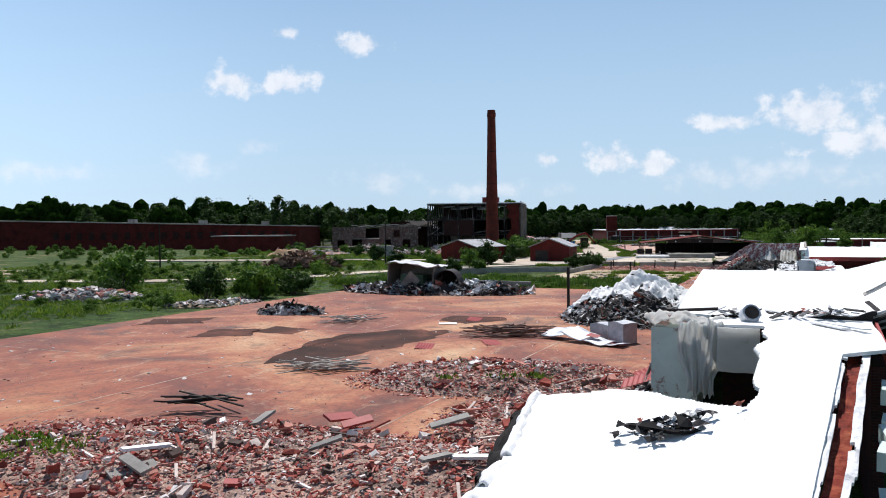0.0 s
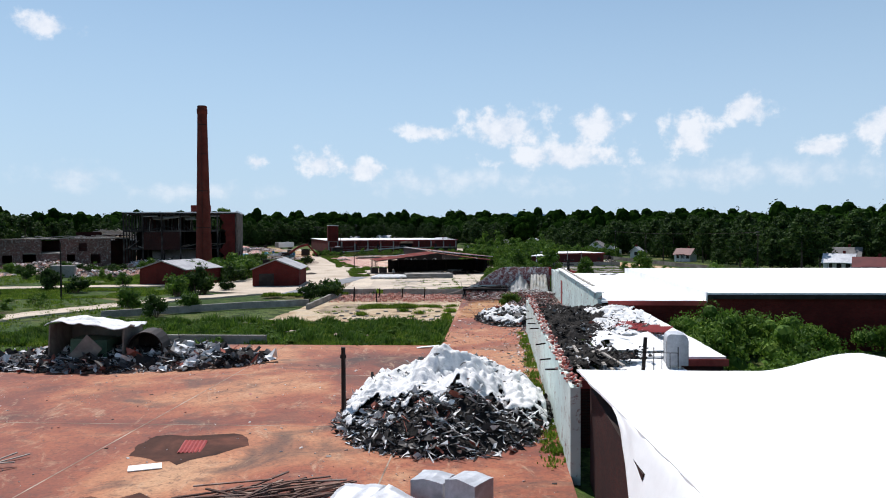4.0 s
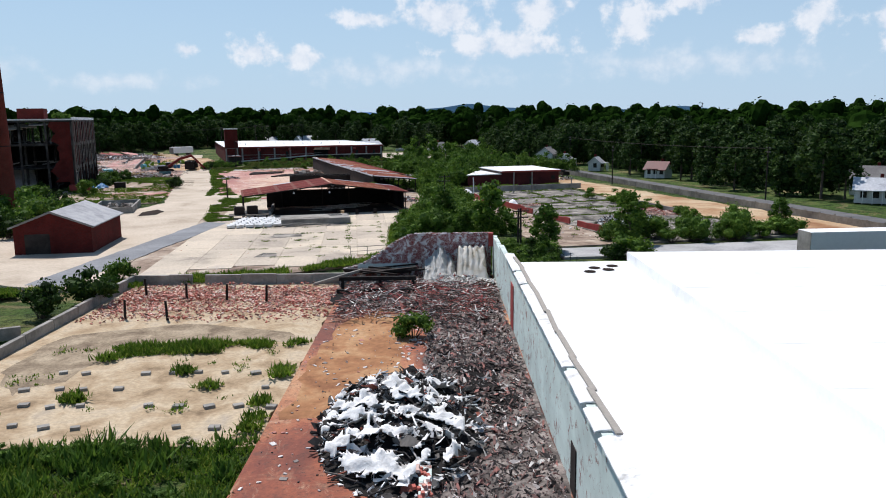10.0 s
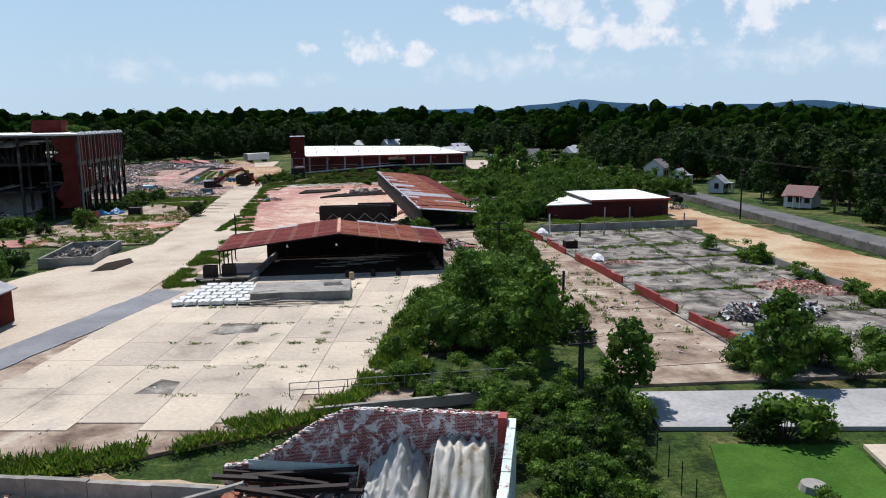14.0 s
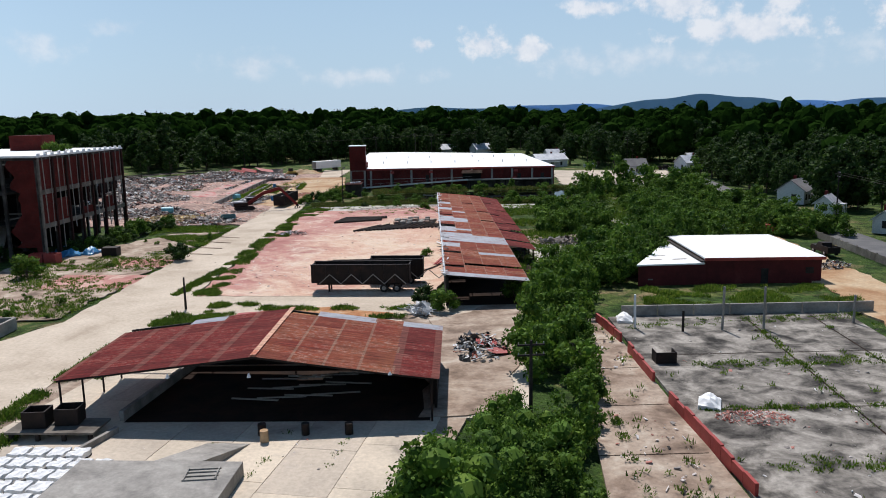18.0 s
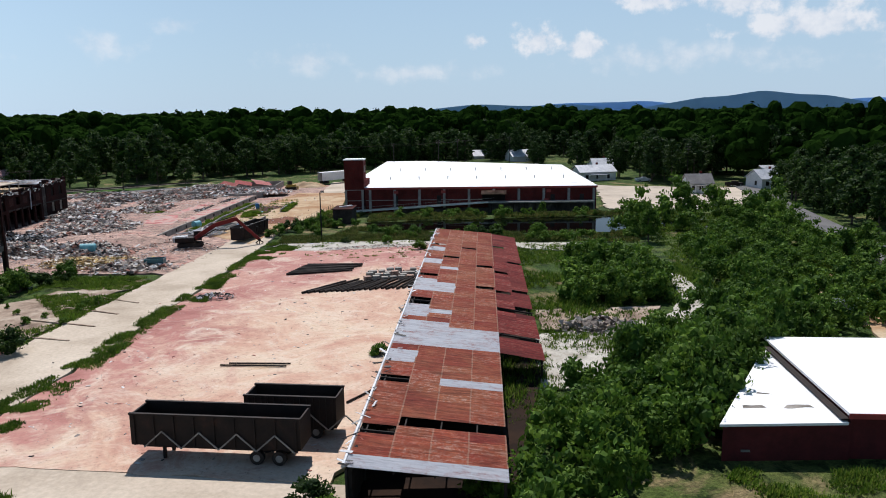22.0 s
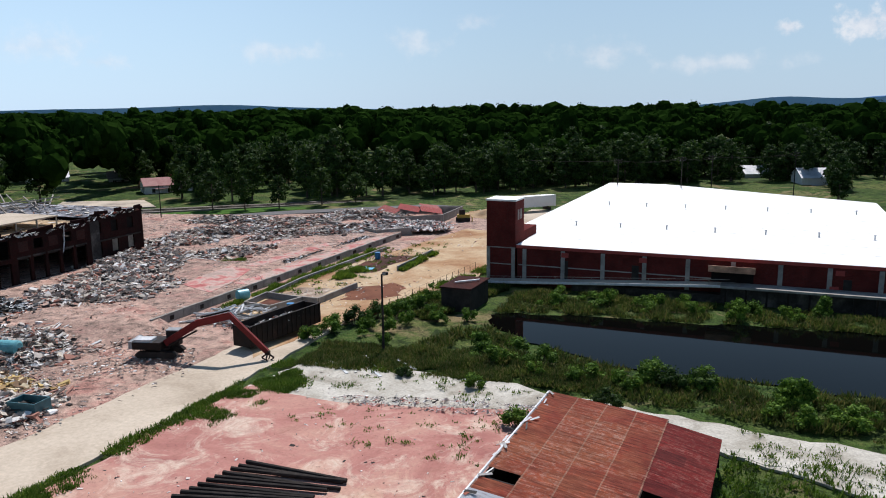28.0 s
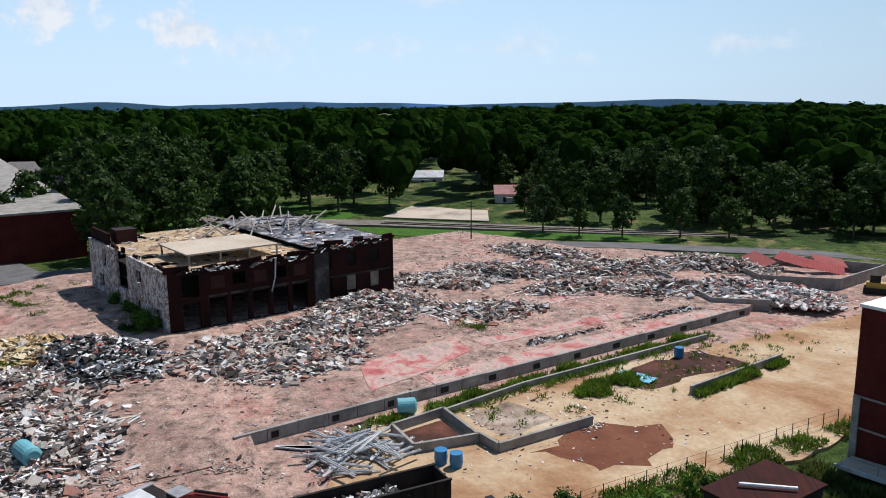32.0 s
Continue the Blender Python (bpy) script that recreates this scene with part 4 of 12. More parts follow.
# dark stains on the red slab
for poly in ([(-19.5, 38.5), (-17, 39.5), (-13.5, 46), (-12, 53.5), (-15, 54.5), (-19, 51), (-20.5, 47)], [(-15, 60), (-12, 57.8), (-9, 60.5), (-9.6, 62.6), (-14, 63)], [(-37.5, 53), (-33, 55), (-34, 58.5), (-38.5, 57)], [(-29.5, 47.5), (-25.5, 49), (-26.5, 52.5), (-30, 51.5)], [(-26.5, 50.5), (-23, 50.2), (-22.6, 53), (-26, 54)]):
    c = (sum(p[0] for p in poly) / len(poly), sum(p[1] for p in poly) / len(poly))
    fine = []
    for (x0, y0), (x1, y1) in zip(poly, poly[1:] + poly[:1]):
        for k in range(6):
            x, y = x0 + (x1 - x0) * k / 6, y0 + (y1 - y0) * k / 6
            w = 1 + 0.28 * noise.noise((x * 0.9, y * 0.9, 2))
            fine.append((c[0] + (x - c[0]) * w, c[1] + (y - c[1]) * w))
    sheet("floor_stain", fine, 0.126, M_DAMP, "dark damp stain on the slab", 0.005)
# joints of the slab
for k in range(7):
    structure("floor_joint", Shape().box(-50, -10 + 14.2 * k, 0.1, -6.6, -9.93 + 14.2 * k, 0.125), M_LANE, "sandy joint in the slab", FA)
for v in (-14.4, -28.5):
    structure("floor_joint", Shape().box(v, -40, 0.1, v + 0.07, 89.4, 0.126), M_LANE, "sandy joint in the slab", FA)

sheet("path_gravel", [(40.8, 262), (45, 262), (48.5, 267.5), (50, 273), (47, 277), (41.5, 276)], 0.01, M_GRAVEL, "pale gravel patch in the scrub", 0.2, worn=1.6)
M_ORANGE = blotchy("orange_bare_earth", [(0.30, (0.16, 0.07, 0.035)), (0.46, (0.36, 0.16, 0.07)), (0.6, (0.44, 0.24, 0.12)), (0.72, (0.50, 0.38, 0.27))], 0.35, 3.0, 0.95, 0.6, 0.05, grain=0.6)
sheet("ground_bare_orange", [(9, 229.6), (15, 230.2), (22.4, 230.2), (25, 232), (17, 234.6), (9.6, 233.4)], 0.075, M_ORANGE, "bare orange dirt on the concrete", 0.06, worn=0.8)
sheet("ground_old_floors", [(-12.5, 229), (-20, 228), (-34, 230), (-37, 262), (-26, 290), (-17, 296), (-14.5, 262)], -0.03, M_LANE, "dirty broken floors and rubble beside the road", 0.1, worn=1.6)
sheet("floor_lane_dirt", [(30.5, 203), (37, 204), (38.6, 222), (38.8, 243), (35.5, 243), (33.6, 232.5), (29, 230), (30.2, 216)], 0.073, M_LANE, "dirty brown concrete lane between the sheds", 0.06, worn=0.7)
# Black sheets laid on the floors to paint the shade below the roofs.
sheet("floor_shed_dirt", [(9.2, 201.2), (31.4, 202.3), (31.0, 214.8), (8.4, 213.6)], 0.035, M_TAR_SHADE, "black floor sheet standing in for shade under the shed", 0.06)
sheet("floor_long_shed_dirt", [(0.1, 0.2), (9.3, 0.2), (13.2, 25), (13.2, 91), (0.1, 91)], 0.115, M_TAR_SHADE, "black floor sheet standing in for shade under the shed", 0.12, m=pose(30.4, 235.3, 0, 0, 0, 5))
# joints of the lot and the lane
for a, b in (((51.0, 187.0), (77, 189.6)), ((51.8, 205.0), (76.5, 207.4)), ((50.0, 217.9), (76, 220.3)), ((52, 176.2), (77, 178.4)), ((62.3, 162), (62.3, 231)), ((70, 162), (69.4, 232))):
    structure("lot_joint", Shape().beam((*a, 0.0), (*b, 0.0), 0.16, 0.012), M_TAR_SHADE, "dark joint in the concrete lot")
for k in range(8):
    structure("lane_joint", Shape().beam((41.8 + 0.2 * k, 163.5 + 8.4 * k, -0.05), (52.8 - 0.75 * k, 164.2 + 8.4 * k, -0.05), 0.12, 0.012), M_TAR_SHADE, "dark joint in the lane")
sheet("floor_rust", [(-14.0, 111), (-8.6, 112), (-7.4, 132), (-9.5, 136), (-13.6, 129)], 0.124, blotchy("rust_orange_floor", [(0.32, (0.17, 0.07, 0.035)), (0.48, (0.33, 0.16, 0.075)), (0.62, (0.45, 0.27, 0.14)), (0.75, (0.50, 0.38, 0.25))], 0.25, 2.5, 0.9, 0.2, 0.01, grain=0.5), "rust-orange stained floor patch", 0.004, m=FA, worn=1.2)
for x, y, a in ((11, 178, 2.2), (18.5, 187, 1.6), (9, 163, 1.4)):
    sheet("yard_stain", [(x - a, y - a * 0.6), (x + a, y - a * 0.7), (x + a * 0.9, y + a * 0.6), (x - a * 0.8, y + a * 0.7)], 0.04, M_LOT, "old dark stain on the yard", 0.004, worn=1.1)

# ---- plants ----
def leaf_quads(rs, centres, radii, per, size, squash=0.8):
    """Leaf sprays on and inside blobs: arrays of quad corners."""
    centres, radii = np.asarray(centres, float), np.asarray(radii, float)
    c = np.repeat(centres, per, 0)
    r = np.repeat(radii, per)
    d = rs.normal(size=c.shape)
    d /= np.linalg.norm(d, axis=1)[:, None]
    rad = r * (0.55 + 0.5 * rs.random(len(c)) ** 0.6)
    p = c + d * rad[:, None] * [1, 1, squash]
    a = rs.normal(size=c.shape) + d * 0.2
    a /= np.linalg.norm(a, axis=1)[:, None]
    b = np.cross(a, rs.normal(size=c.shape))
    b /= np.linalg.norm(b, axis=1)[:, None] + 1e-9
    s = (size * (0.6 + 0.8 * rs.random(len(c))))[:, None]
    return np.stack([p - a * s, p + b * s * 0.55, p + a * s, p - b * s * 0.55], 1).reshape(-1, 3)


def ball_quads():
    """A coarse ball of 24 four-sided faces."""
    out = []
    for ax in range(3):
        for sg in (-1, 1):
            for i in (-1, 0):
                for j in (-1, 0):
                    q = []
                    for a, b in ((i, j), (i + 1, j), (i + 1, j + 1), (i, j + 1)):
                        p = [0, 0, 0]
                        p[ax], p[(ax + 1) % 3], p[(ax + 2) % 3] = sg, a * 0.99, b * 0.99
                        q.append(p)
                    out += q if sg > 0 else q[::-1]
    v = np.array(out, float)
    return v / np.linalg.norm(v, axis=1)[:, None]


BALL = ball_quads()


def solid_blobs(rs, centres, radii, squash=0.8, k=0.56):
    """Leafy hearts that close the gaps inside a crown."""
    centres, radii = np.asarray(centres, float), np.asarray(radii, float)
    if radii.ndim == 1:
        radii = np.c_[radii, radii, radii * squash]
    lump = 1 + 0.16 * rs.normal(size=(len(centres), 1, 1))
    turn = np.linalg.qr(rs.normal(size=(len(centres), 3, 3)))[0]
    turn[:, :, 0] *= np.sign(np.linalg.det(turn))[:, None]
    ball = np.einsum("nij,vj->nvi", turn, BALL)
    return (centres[:, None, :] + ball * radii[:, None, :] * k * lump).reshape(-1, 3)


def quad_mesh(name, corners, material, k=4):
    """Loose faces of k corners each as one mesh."""
    n = len(corners) // k
    me = bpy.data.meshes.new(name)
    me.vertices.add(k * n)
    me.loops.add(k * n)
    me.polygons.add(n)
    me.vertices.foreach_set("co", np.ascontiguousarray(corners, dtype=np.float32).ravel())
    me.loops.foreach_set("vertex_index", np.arange(k * n, dtype=np.int32))
    me.polygons.foreach_set("loop_start", np.arange(0, k * n, k, dtype=np.int32))
    me.update(calc_edges=True)
    me.materials.append(material)
    return me


def tree_meshes(seed, h, spread, material, blobs=26, per=70, size=0.42):
    rs = np.random.RandomState(seed)
    trunk = Shape()
    base = h * 0.22
    trunk.tube((0, 0, -0.5), (0, 0, base), 0.022 * h, 0.016 * h, 8)
    top = (rs.uniform(-0.3, 0.3), rs.uniform(-0.3, 0.3), h * 0.8)
    trunk.tube((0, 0, base), top, 0.016 * h, 0.004 * h, 6)
    cs, rr = [], []
    for k in range(blobs):
        ang, up = k * 2.4 + rs.uniform(-0.4, 0.4), (k + 0.5) / blobs
        z = h * (0.24 + 0.68 * up)
        wide = spread * math.sin(math.pi * min(0.96, 0.22 + 0.74 * up)) * rs.uniform(0.35, 1.0)
        c = (wide * math.cos(ang), wide * math.sin(ang), z)
        cs.append(c)
        rr.append(spread * rs.uniform(0.32, 0.5))
        if k % 2 == 0:
            trunk.tube((0, 0, z * 0.72), c, 0.007 * h, 0.003 * h, 5)
    crown = quad_mesh("crown", np.concatenate([leaf_quads(rs, cs, rr, per, size), solid_blobs(rs, cs, rr)]), material)
    return trunk.data("trunk", M_TREEBARK), crown


def bush_meshes(seed, r, h, material, blobs=9, per=75, size=0.26):
    rs = np.random.RandomState(seed)
    stems = Shape()
    cs, rr = [], []
    for k in range(blobs):
        ang, d = rs.uniform(0, 6.3), r * math.sqrt(rs.random())
        z = h * rs.uniform(0.25, 0.85) * (1.1 - 0.5 * d / r)
        cs.append((0.75 * d * math.cos(ang), 0.75 * d * math.sin(ang), z))
        rr.append(r * rs.uniform(0.28, 0.5))
        stems.tube((0.1 * math.cos(ang), 0.1 * math.sin(ang), -0.3), cs[-1], 0.05, 0.02, 5)
    return stems.data("stem", M_TREEBARK), quad_mesh("foliage", np.concatenate([leaf_quads(rs, cs, rr, per, size), solid_blobs(rs, cs, rr)]), material)


def plant(name, meshes, names, m, label, category, group):
    t = thing(name, m, label, category, group)
    for nm, me in zip(names, meshes):
        part(nm, me, None, t)
    return t


TREES = [tree_meshes(3 + k, 16 + 2 * (k % 3), 4.6 + 0.7 * (k % 2), M_LEAF, 18, 46, 0.52) for k in range(5)]
YOUNG = [tree_meshes(40 + k, 6.0 + k, 1.7 + 0.25 * k, M_LEAF2, 20, 60, 0.22) for k in range(3)]
BUSHES = [bush_meshes(20 + k, 2.0, 2.6 + 0.4 * k, M_LEAF2 if k % 2 else M_LEAF, 12, 84, 0.155) for k in range(4)]
BUSHES_FINE = [bush_meshes(120 + k, 2.0, 2.6 + 0.4 * k, M_LEAF2, 13, 170, 0.085) for k in range(4)]
SCRUB_FINE = [bush_meshes(80 + k, 2.0, 2.6 + 0.5 * k, M_LEAF2, 9, 150, 0.105) for k in range(4)]
SCRUB = [bush_meshes(60 + k, 2.0, 2.6 + 0.5 * k, M_LEAF2, 8, 60, 0.195) for k in range(4)]


def tree_at(x, y, s=1.0, k=None, z=-0.1):
    k = rng.randrange(5) if k is None else k
    return plant("tree", TREES[k], ("trunk", "crown"), pose(x, y, z, 0, 0, rng.uniform(0, 360)) @ Matrix.Diagonal((s, s, s * rng.uniform(0.9, 1.1), 1)), "full-leaved dark green broadleaf tree", "tree", "trees round the site")


def grove(name, spots, label):
    """Trees too many to count: (x, y, scale), as one mesh of crowns and one of trunks."""
    out, trunks = [], Shape()
    for x, y, s in spots:
        me, a = TREES[rng.randrange(5)][1], rng.uniform(0, 6.28)
        co = np.empty(len(me.vertices) * 3, np.float32)
        me.vertices.foreach_get("co", co)
        co = co.reshape(-1, 3) * s
        out.append(np.c_[co[:, 0] * math.cos(a) - co[:, 1] * math.sin(a) + x, co[:, 0] * math.sin(a) + co[:, 1] * math.cos(a) + y, co[:, 2] - 0.1])
        trunks.tube((x, y, -0.4), (x, y, 9 * s), 0.36 * s, 0.2 * s, 7)
    t = thing(name, Matrix.Identity(4), label, "trees", "", "stuff")
    tagged(part("crown", quad_mesh("crown", np.concatenate(out), M_LEAF), None, t), kind="stuff")
    tagged(part("trunk", trunks, M_TREEBARK, t), kind="stuff")
    return t


def young_at(x, y, s=1.0):
    return plant("young_tree", YOUNG[rng.randrange(3)], ("trunk", "crown"), pose(x, y, -0.1, 0, 0, rng.uniform(0, 360)) @ Matrix.Diagonal((s, s, s, 1)), "slender bright green self-sown sapling", "tree", "saplings")


def bush_at(x, y, s=1.0, k=None, tall=1.0, z=-0.1, fine=False):
    k = rng.randrange(4) if k is None else k
    return plant("bush", (BUSHES_FINE if fine else BUSHES)[k], ("stem", "foliage"), pose(x, y, z, 0, 0, rng.uniform(0, 360)) @ Matrix.Diagonal((s, s, s * tall, 1)), "dense self-sown green bush", "bush", "bushes on the site")


def inside(p, poly):
    x, y = p
    hit = False
    for (x0, y0), (x1, y1) in zip(poly, poly[1:] + poly[:1]):
        if (y0 > y) != (y1 > y) and x < (x1 - x0) * (y - y0) / (y1 - y0) + x0:
            hit = not hit
    return hit


def in_poly(r, poly):
    xs, ys = [p[0] for p in poly], [p[1] for p in poly]
    while True:
        p = (r.uniform(min(xs), max(xs)), r.uniform(min(ys), max(ys)))
        if inside(p, poly):
            return p


def weeds(name, polys, n, h, label, seed, material=None, m=None, z=0.0, clump=0.35, bare=-0.22):
    """Tufts of blades and small leaves as one mesh."""
    r = random.Random(seed)
    rs = np.random.RandomState(seed)
    pts = []
    for _ in range(n):
        x, y = in_poly(r, polys[r.randrange(len(polys))])
        k = noise.noise((x * clump, y * clump, seed))
        if k < bare:
            continue
        pts.append((x, y, z, h * (0.45 + 0.9 * max(0, k) + 0.3 * r.random())))
    pts = np.array(pts)
    per = 13
    c = np.repeat(pts, per, 0)
    base = np.c_[c[:, :2] + rs.normal(size=(len(c), 2)) * 0.19, c[:, 2] - 0.03]
    lean = rs.normal(size=(len(c), 2)) * 0.42
    hh = c[:, 3] * rs.uniform(0.45, 1.15, len(c))
    tip = base + np.c_[lean * hh[:, None], hh]
    side = np.c_[-lean[:, 1], lean[:, 0], np.zeros(len(c))]
    side = side / (np.linalg.norm(side, axis=1)[:, None] + 1e-6) * (0.035 + 0.04 * rs.random(len(c)))[:, None] * (0.6 + h)
    low = base * 0.7 + tip * 0.3
    q = np.stack([low - side, low + side, tip], 1).reshape(-1, 3)
    ob = part(name, quad_mesh(name, q, material or M_WEED, 3), None)
    if m is not None:
        ob.matrix_basis = m
    return tagged(ob, label, "weeds", "", "stuff")


# far woods: crowns over open country beyond the site, thinner with distance
SITE = [(-130, -80), (112, -80), (150, 60), (158, 300), (146, 400), (112, 425), (98, 458), (72, 486), (64, 568), (-68, 504), (-154, 412), (-215, 332), (-335, 305), (-335, 225), (-190, 130)]
CLEAR = [(-157, 437, 13), (-192, 427, 10), (-219, 431, 10), (-292, 310, 18), (-205, 480, 9), (-170, 500, 9), (-120, 500, 9), (-255, 500, 10), (-240, 400, 10), (10, 511, 12), (25, 535, 12), (31, 510, 12), (-120, 455, 12), (-60, 530, 9), (-240, 370, 20), (-200, 395, 16)]
YARDS = ((-155, 440, 10), (-217, 440, 9), (-212, 498, 9), (-201, 539, 9), (-108, 495, 8), (-7, 600, 10), (-211, 560, 9), (-180, 540, 8), (57, 454, 8), (83, 419, 9), (110, 450, 8), (29, 526, 9), (9, 540, 9), (104, 326, 8), (104, 429, 7))


def on_lawn(x, y):
    """True on the mown yards that open from the houses towards the site."""
    for hx, hy, w in YARDS:
        dx, dy = 20 - hx, 270 - hy
        d = math.hypot(dx, dy)
        a, b = ((x - hx) * dx + (y - hy) * dy) / d, abs((x - hx) * dy - (y - hy) * dx) / d
        if -0.7 * w < a < 36 and b < 0.62 * w:
            return True
    return False


rw = np.random.RandomState(5)
cents, rads, hts = [], [], []
for rmin, rmax, count, rad in ((104, 420, 4600, 5.8), (420, 900, 3300, 10.4), (900, 2600, 2600, 19.0)):
    for _ in range(count):
        rr_, az = math.sqrt(rw.uniform(rmin ** 2, rmax ** 2)), rw.uniform(radians(-112), radians(128))
        x, y = rr_ * math.sin(az), 230 + rr_ * math.cos(az)
        if inside((x, y), SITE) or on_lawn(x, y) or any((x - a) ** 2 + (y - b) ** 2 < c * c for a, b, c in CLEAR):
            continue
        if noise.noise((x * 0.011, y * 0.011, 1)) < -0.42 and rmax < 900:
            continue
        gz = rise(x, y)
        hh = rw.uniform(12, 19) + (5.0 if x < -100 and y < 460 else 0.0) + (5.0 if rw.random() < 0.15 else 0.0)
        cents.append((x, y, gz + hh * (0.58 if rmax < 500 else 0.3)))
        rads.append(rad * rw.uniform(0.75, 1.25))
        hts.append(hh if rmax < 500 else 1.42 * hh)
cents, rads, hts = np.array(cents), np.array(rads), np.array(hts)
for nm, sel, subs, per, size in (("woods", rads < 7.3, 5, 16, 0.75), ("far_woods", (rads >= 7.3) & (rads < 14), 3, 12, 1.35), ("distant_woods", rads >= 14, 2, 12, 2.6)):
    c, r_, h_ = cents[sel], rads[sel], hts[sel]
    # each crown is a handful of leafy lumps
    o = rw.normal(size=(len(c), subs, 3))
    o /= np.linalg.norm(o, axis=2)[:, :, None]
    o[:, :, 2] = 0.75 * o[:, :, 2] + 0.12
    ext = np.stack([r_, r_, h_ * 0.40], 1)
    mid = (c[:, None, :] + o * ext[:, None, :] * 0.52).reshape(-1, 3)
    lum = np.repeat(ext, subs, 0) * (0.46 + 0.22 * rw.random((len(mid), 1)))
    lum[:, 2] *= 0.85
    cc, ee = np.repeat(mid, per, 0), np.repeat(lum, per, 0)
    d = rw.normal(size=cc.shape)
    d[:, 2] = np.abs(d[:, 2]) * 0.9 - 0.3
    d /= np.linalg.norm(d, axis=1)[:, None]
    p = cc + d * ee * (0.84 + 0.2 * rw.random(len(cc)))[:, None]
    a = np.cross(d, rw.normal(size=d.shape)) + 0.3 * rw.normal(size=d.shape)
    a /= np.linalg.norm(a, axis=1)[:, None]
    b = np.cross(d, a) + 0.3 * rw.normal(size=d.shape)
    s = (size * (0.5 + 0.8 * rw.random(len(cc))))[:, None]
    q = np.stack([p - a * s, p - b * s * 0.6, p + a * s, p + b * s * 0.6], 1).reshape(-1, 3)
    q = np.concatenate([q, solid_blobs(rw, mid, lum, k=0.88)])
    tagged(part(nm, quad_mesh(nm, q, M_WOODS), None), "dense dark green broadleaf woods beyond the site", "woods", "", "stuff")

# ---- planting, area by area ----
def thicket(name, spots, label, fine=False, material=None):
    """Bushes too many to count, as one mesh."""
    out = []
    for x, y, s, tall, a, k in spots:
        me = (SCRUB_FINE if fine else SCRUB)[k][1]
        co = np.empty(len(me.vertices) * 3, np.float32)
        me.vertices.foreach_get("co", co)
        co = co.reshape(-1, 3) * [s, s, s * tall]
        c_, s_ = math.cos(a), math.sin(a)
        out.append(np.c_[co[:, 0] * c_ - co[:, 1] * s_ + x, co[:, 0] * s_ + co[:, 1] * c_ + y, co[:, 2] - 0.1])
    return tagged(part(name, quad_mesh(name, np.concatenate(out), material or M_LEAF2), None), label, "scrub", "", "stuff")


def belt(poly, n, smin, smax, seed, young=0.15, tall=1.0, z=-0.1, joined=False, fine=False):
    r = random.Random(seed)
    if joined:
        spots = [(*in_poly(r, poly), r.uniform(smin, smax), tall * r.uniform(0.8, 1.25), r.uniform(0, 6.28), r.randrange(4)) for _ in range(n)]
        return thicket("thicket", spots, "dense green scrub thicket", fine)
    for _ in range(n):
        x, y = in_poly(r, poly)
        if r.random() < young:
            young_at(x, y, r.uniform(0.7, 1.2))
        else:
            bush_at(x, y, r.uniform(smin, smax), tall=tall * r.uniform(0.8, 1.25), z=z, fine=fine)


belt([(25, 165), (36, 163), (38, 178), (39.5, 201), (37, 202), (33.5, 196), (30.5, 184)], 40, 0.75, 1.3, 1, 0.08, 1.15, fine=True)
belt([(23.5, 167), (37, 162), (39.8, 200), (35.5, 200), (28, 186)], 75, 0.5, 0.95, 71, 0, 1.0, joined=True, fine=True)
belt([(31, 141), (37, 140), (40.5, 157), (35, 162), (24, 162), (30, 156)], 60, 0.4, 0.7, 72, 0, 1.0, joined=True, fine=True)
belt([(38.6, 165), (41.0, 165), (42.6, 203), (40.2, 203)], 24, 0.45, 0.75, 31, 0.05, 1.1, joined=True)
belt([(42.6, 207), (44, 207), (45.6, 231), (44.2, 231)], 16, 0.45, 0.75, 32, 0.05, 1.1, joined=True)
for x, y, s in ((32.5, 181, 1.75), (34.5, 187, 1.85), (36.0, 192, 1.4), (31.5, 175, 1.4), (37.0, 182, 1.3)):
    bush_at(x, y, s, tall=1.05, fine=True)
belt([(38.5, 211), (42.5, 211), (45, 230), (48, 244), (47, 252), (42, 252), (40, 235)], 40, 0.7, 1.25, 2, 0.1, 1.15, joined=True)
belt([(48, 246), (55, 249), (57, 262), (66, 276), (66, 284), (60, 276), (52, 264)], 40, 0.8, 1.4, 3, 0.1, 1.1, joined=True)
belt([(44, 249), (54, 248.5), (57.5, 258.5), (63, 268), (70, 273), (67, 290), (63.5, 288), (55.5, 275.5), (49.5, 265), (45, 257)], 95, 0.75, 1.35, 33, 0, 1.1, joined=True)
belt([(45, 291), (56, 292.5), (57.5, 303), (53, 316), (45, 320)], 40, 0.8, 1.3, 34, 0, 1.05, joined=True)
belt([(64.5, 284), (96, 282), (97, 345), (66, 346), (62, 322), (65, 306)], 90, 0.8, 1.25, 35, 0, 1.0, joined=True)
for x, y, s in ((54.5, 262, 1.7), (56.5, 266, 1.7), (53, 258, 1.5), (60, 271, 1.6)):
    bush_at(x, y, s, tall=1.1)
belt([(45, 287), (56, 292), (57, 303), (51, 314), (45, 318)], 34, 0.8, 1.4, 4, 0.12, 1.1, joined=True)
belt([(66, 278), (96, 285), (98, 345), (70, 350), (64, 318), (68, 300)], 120, 0.8, 1.25, 5, 0.2, 1.0, joined=True)
belt([(56, 345), (92, 345), (94, 382), (60, 382)], 30, 1.0, 2.0, 6, 0.2, 1.1, joined=True)
belt([(6, 340), (28, 338), (50, 337), (58, 338), (60, 345), (34, 344), (22, 342.5), (10, 346)], 34, 0.5, 0.9, 7, 0.05, 0.9, joined=True)
belt([(3, 364), (20, 367), (40, 371), (60, 374), (60, 379), (10, 373)], 34, 0.4, 0.75, 8, 0.0, 1.0, joined=True)
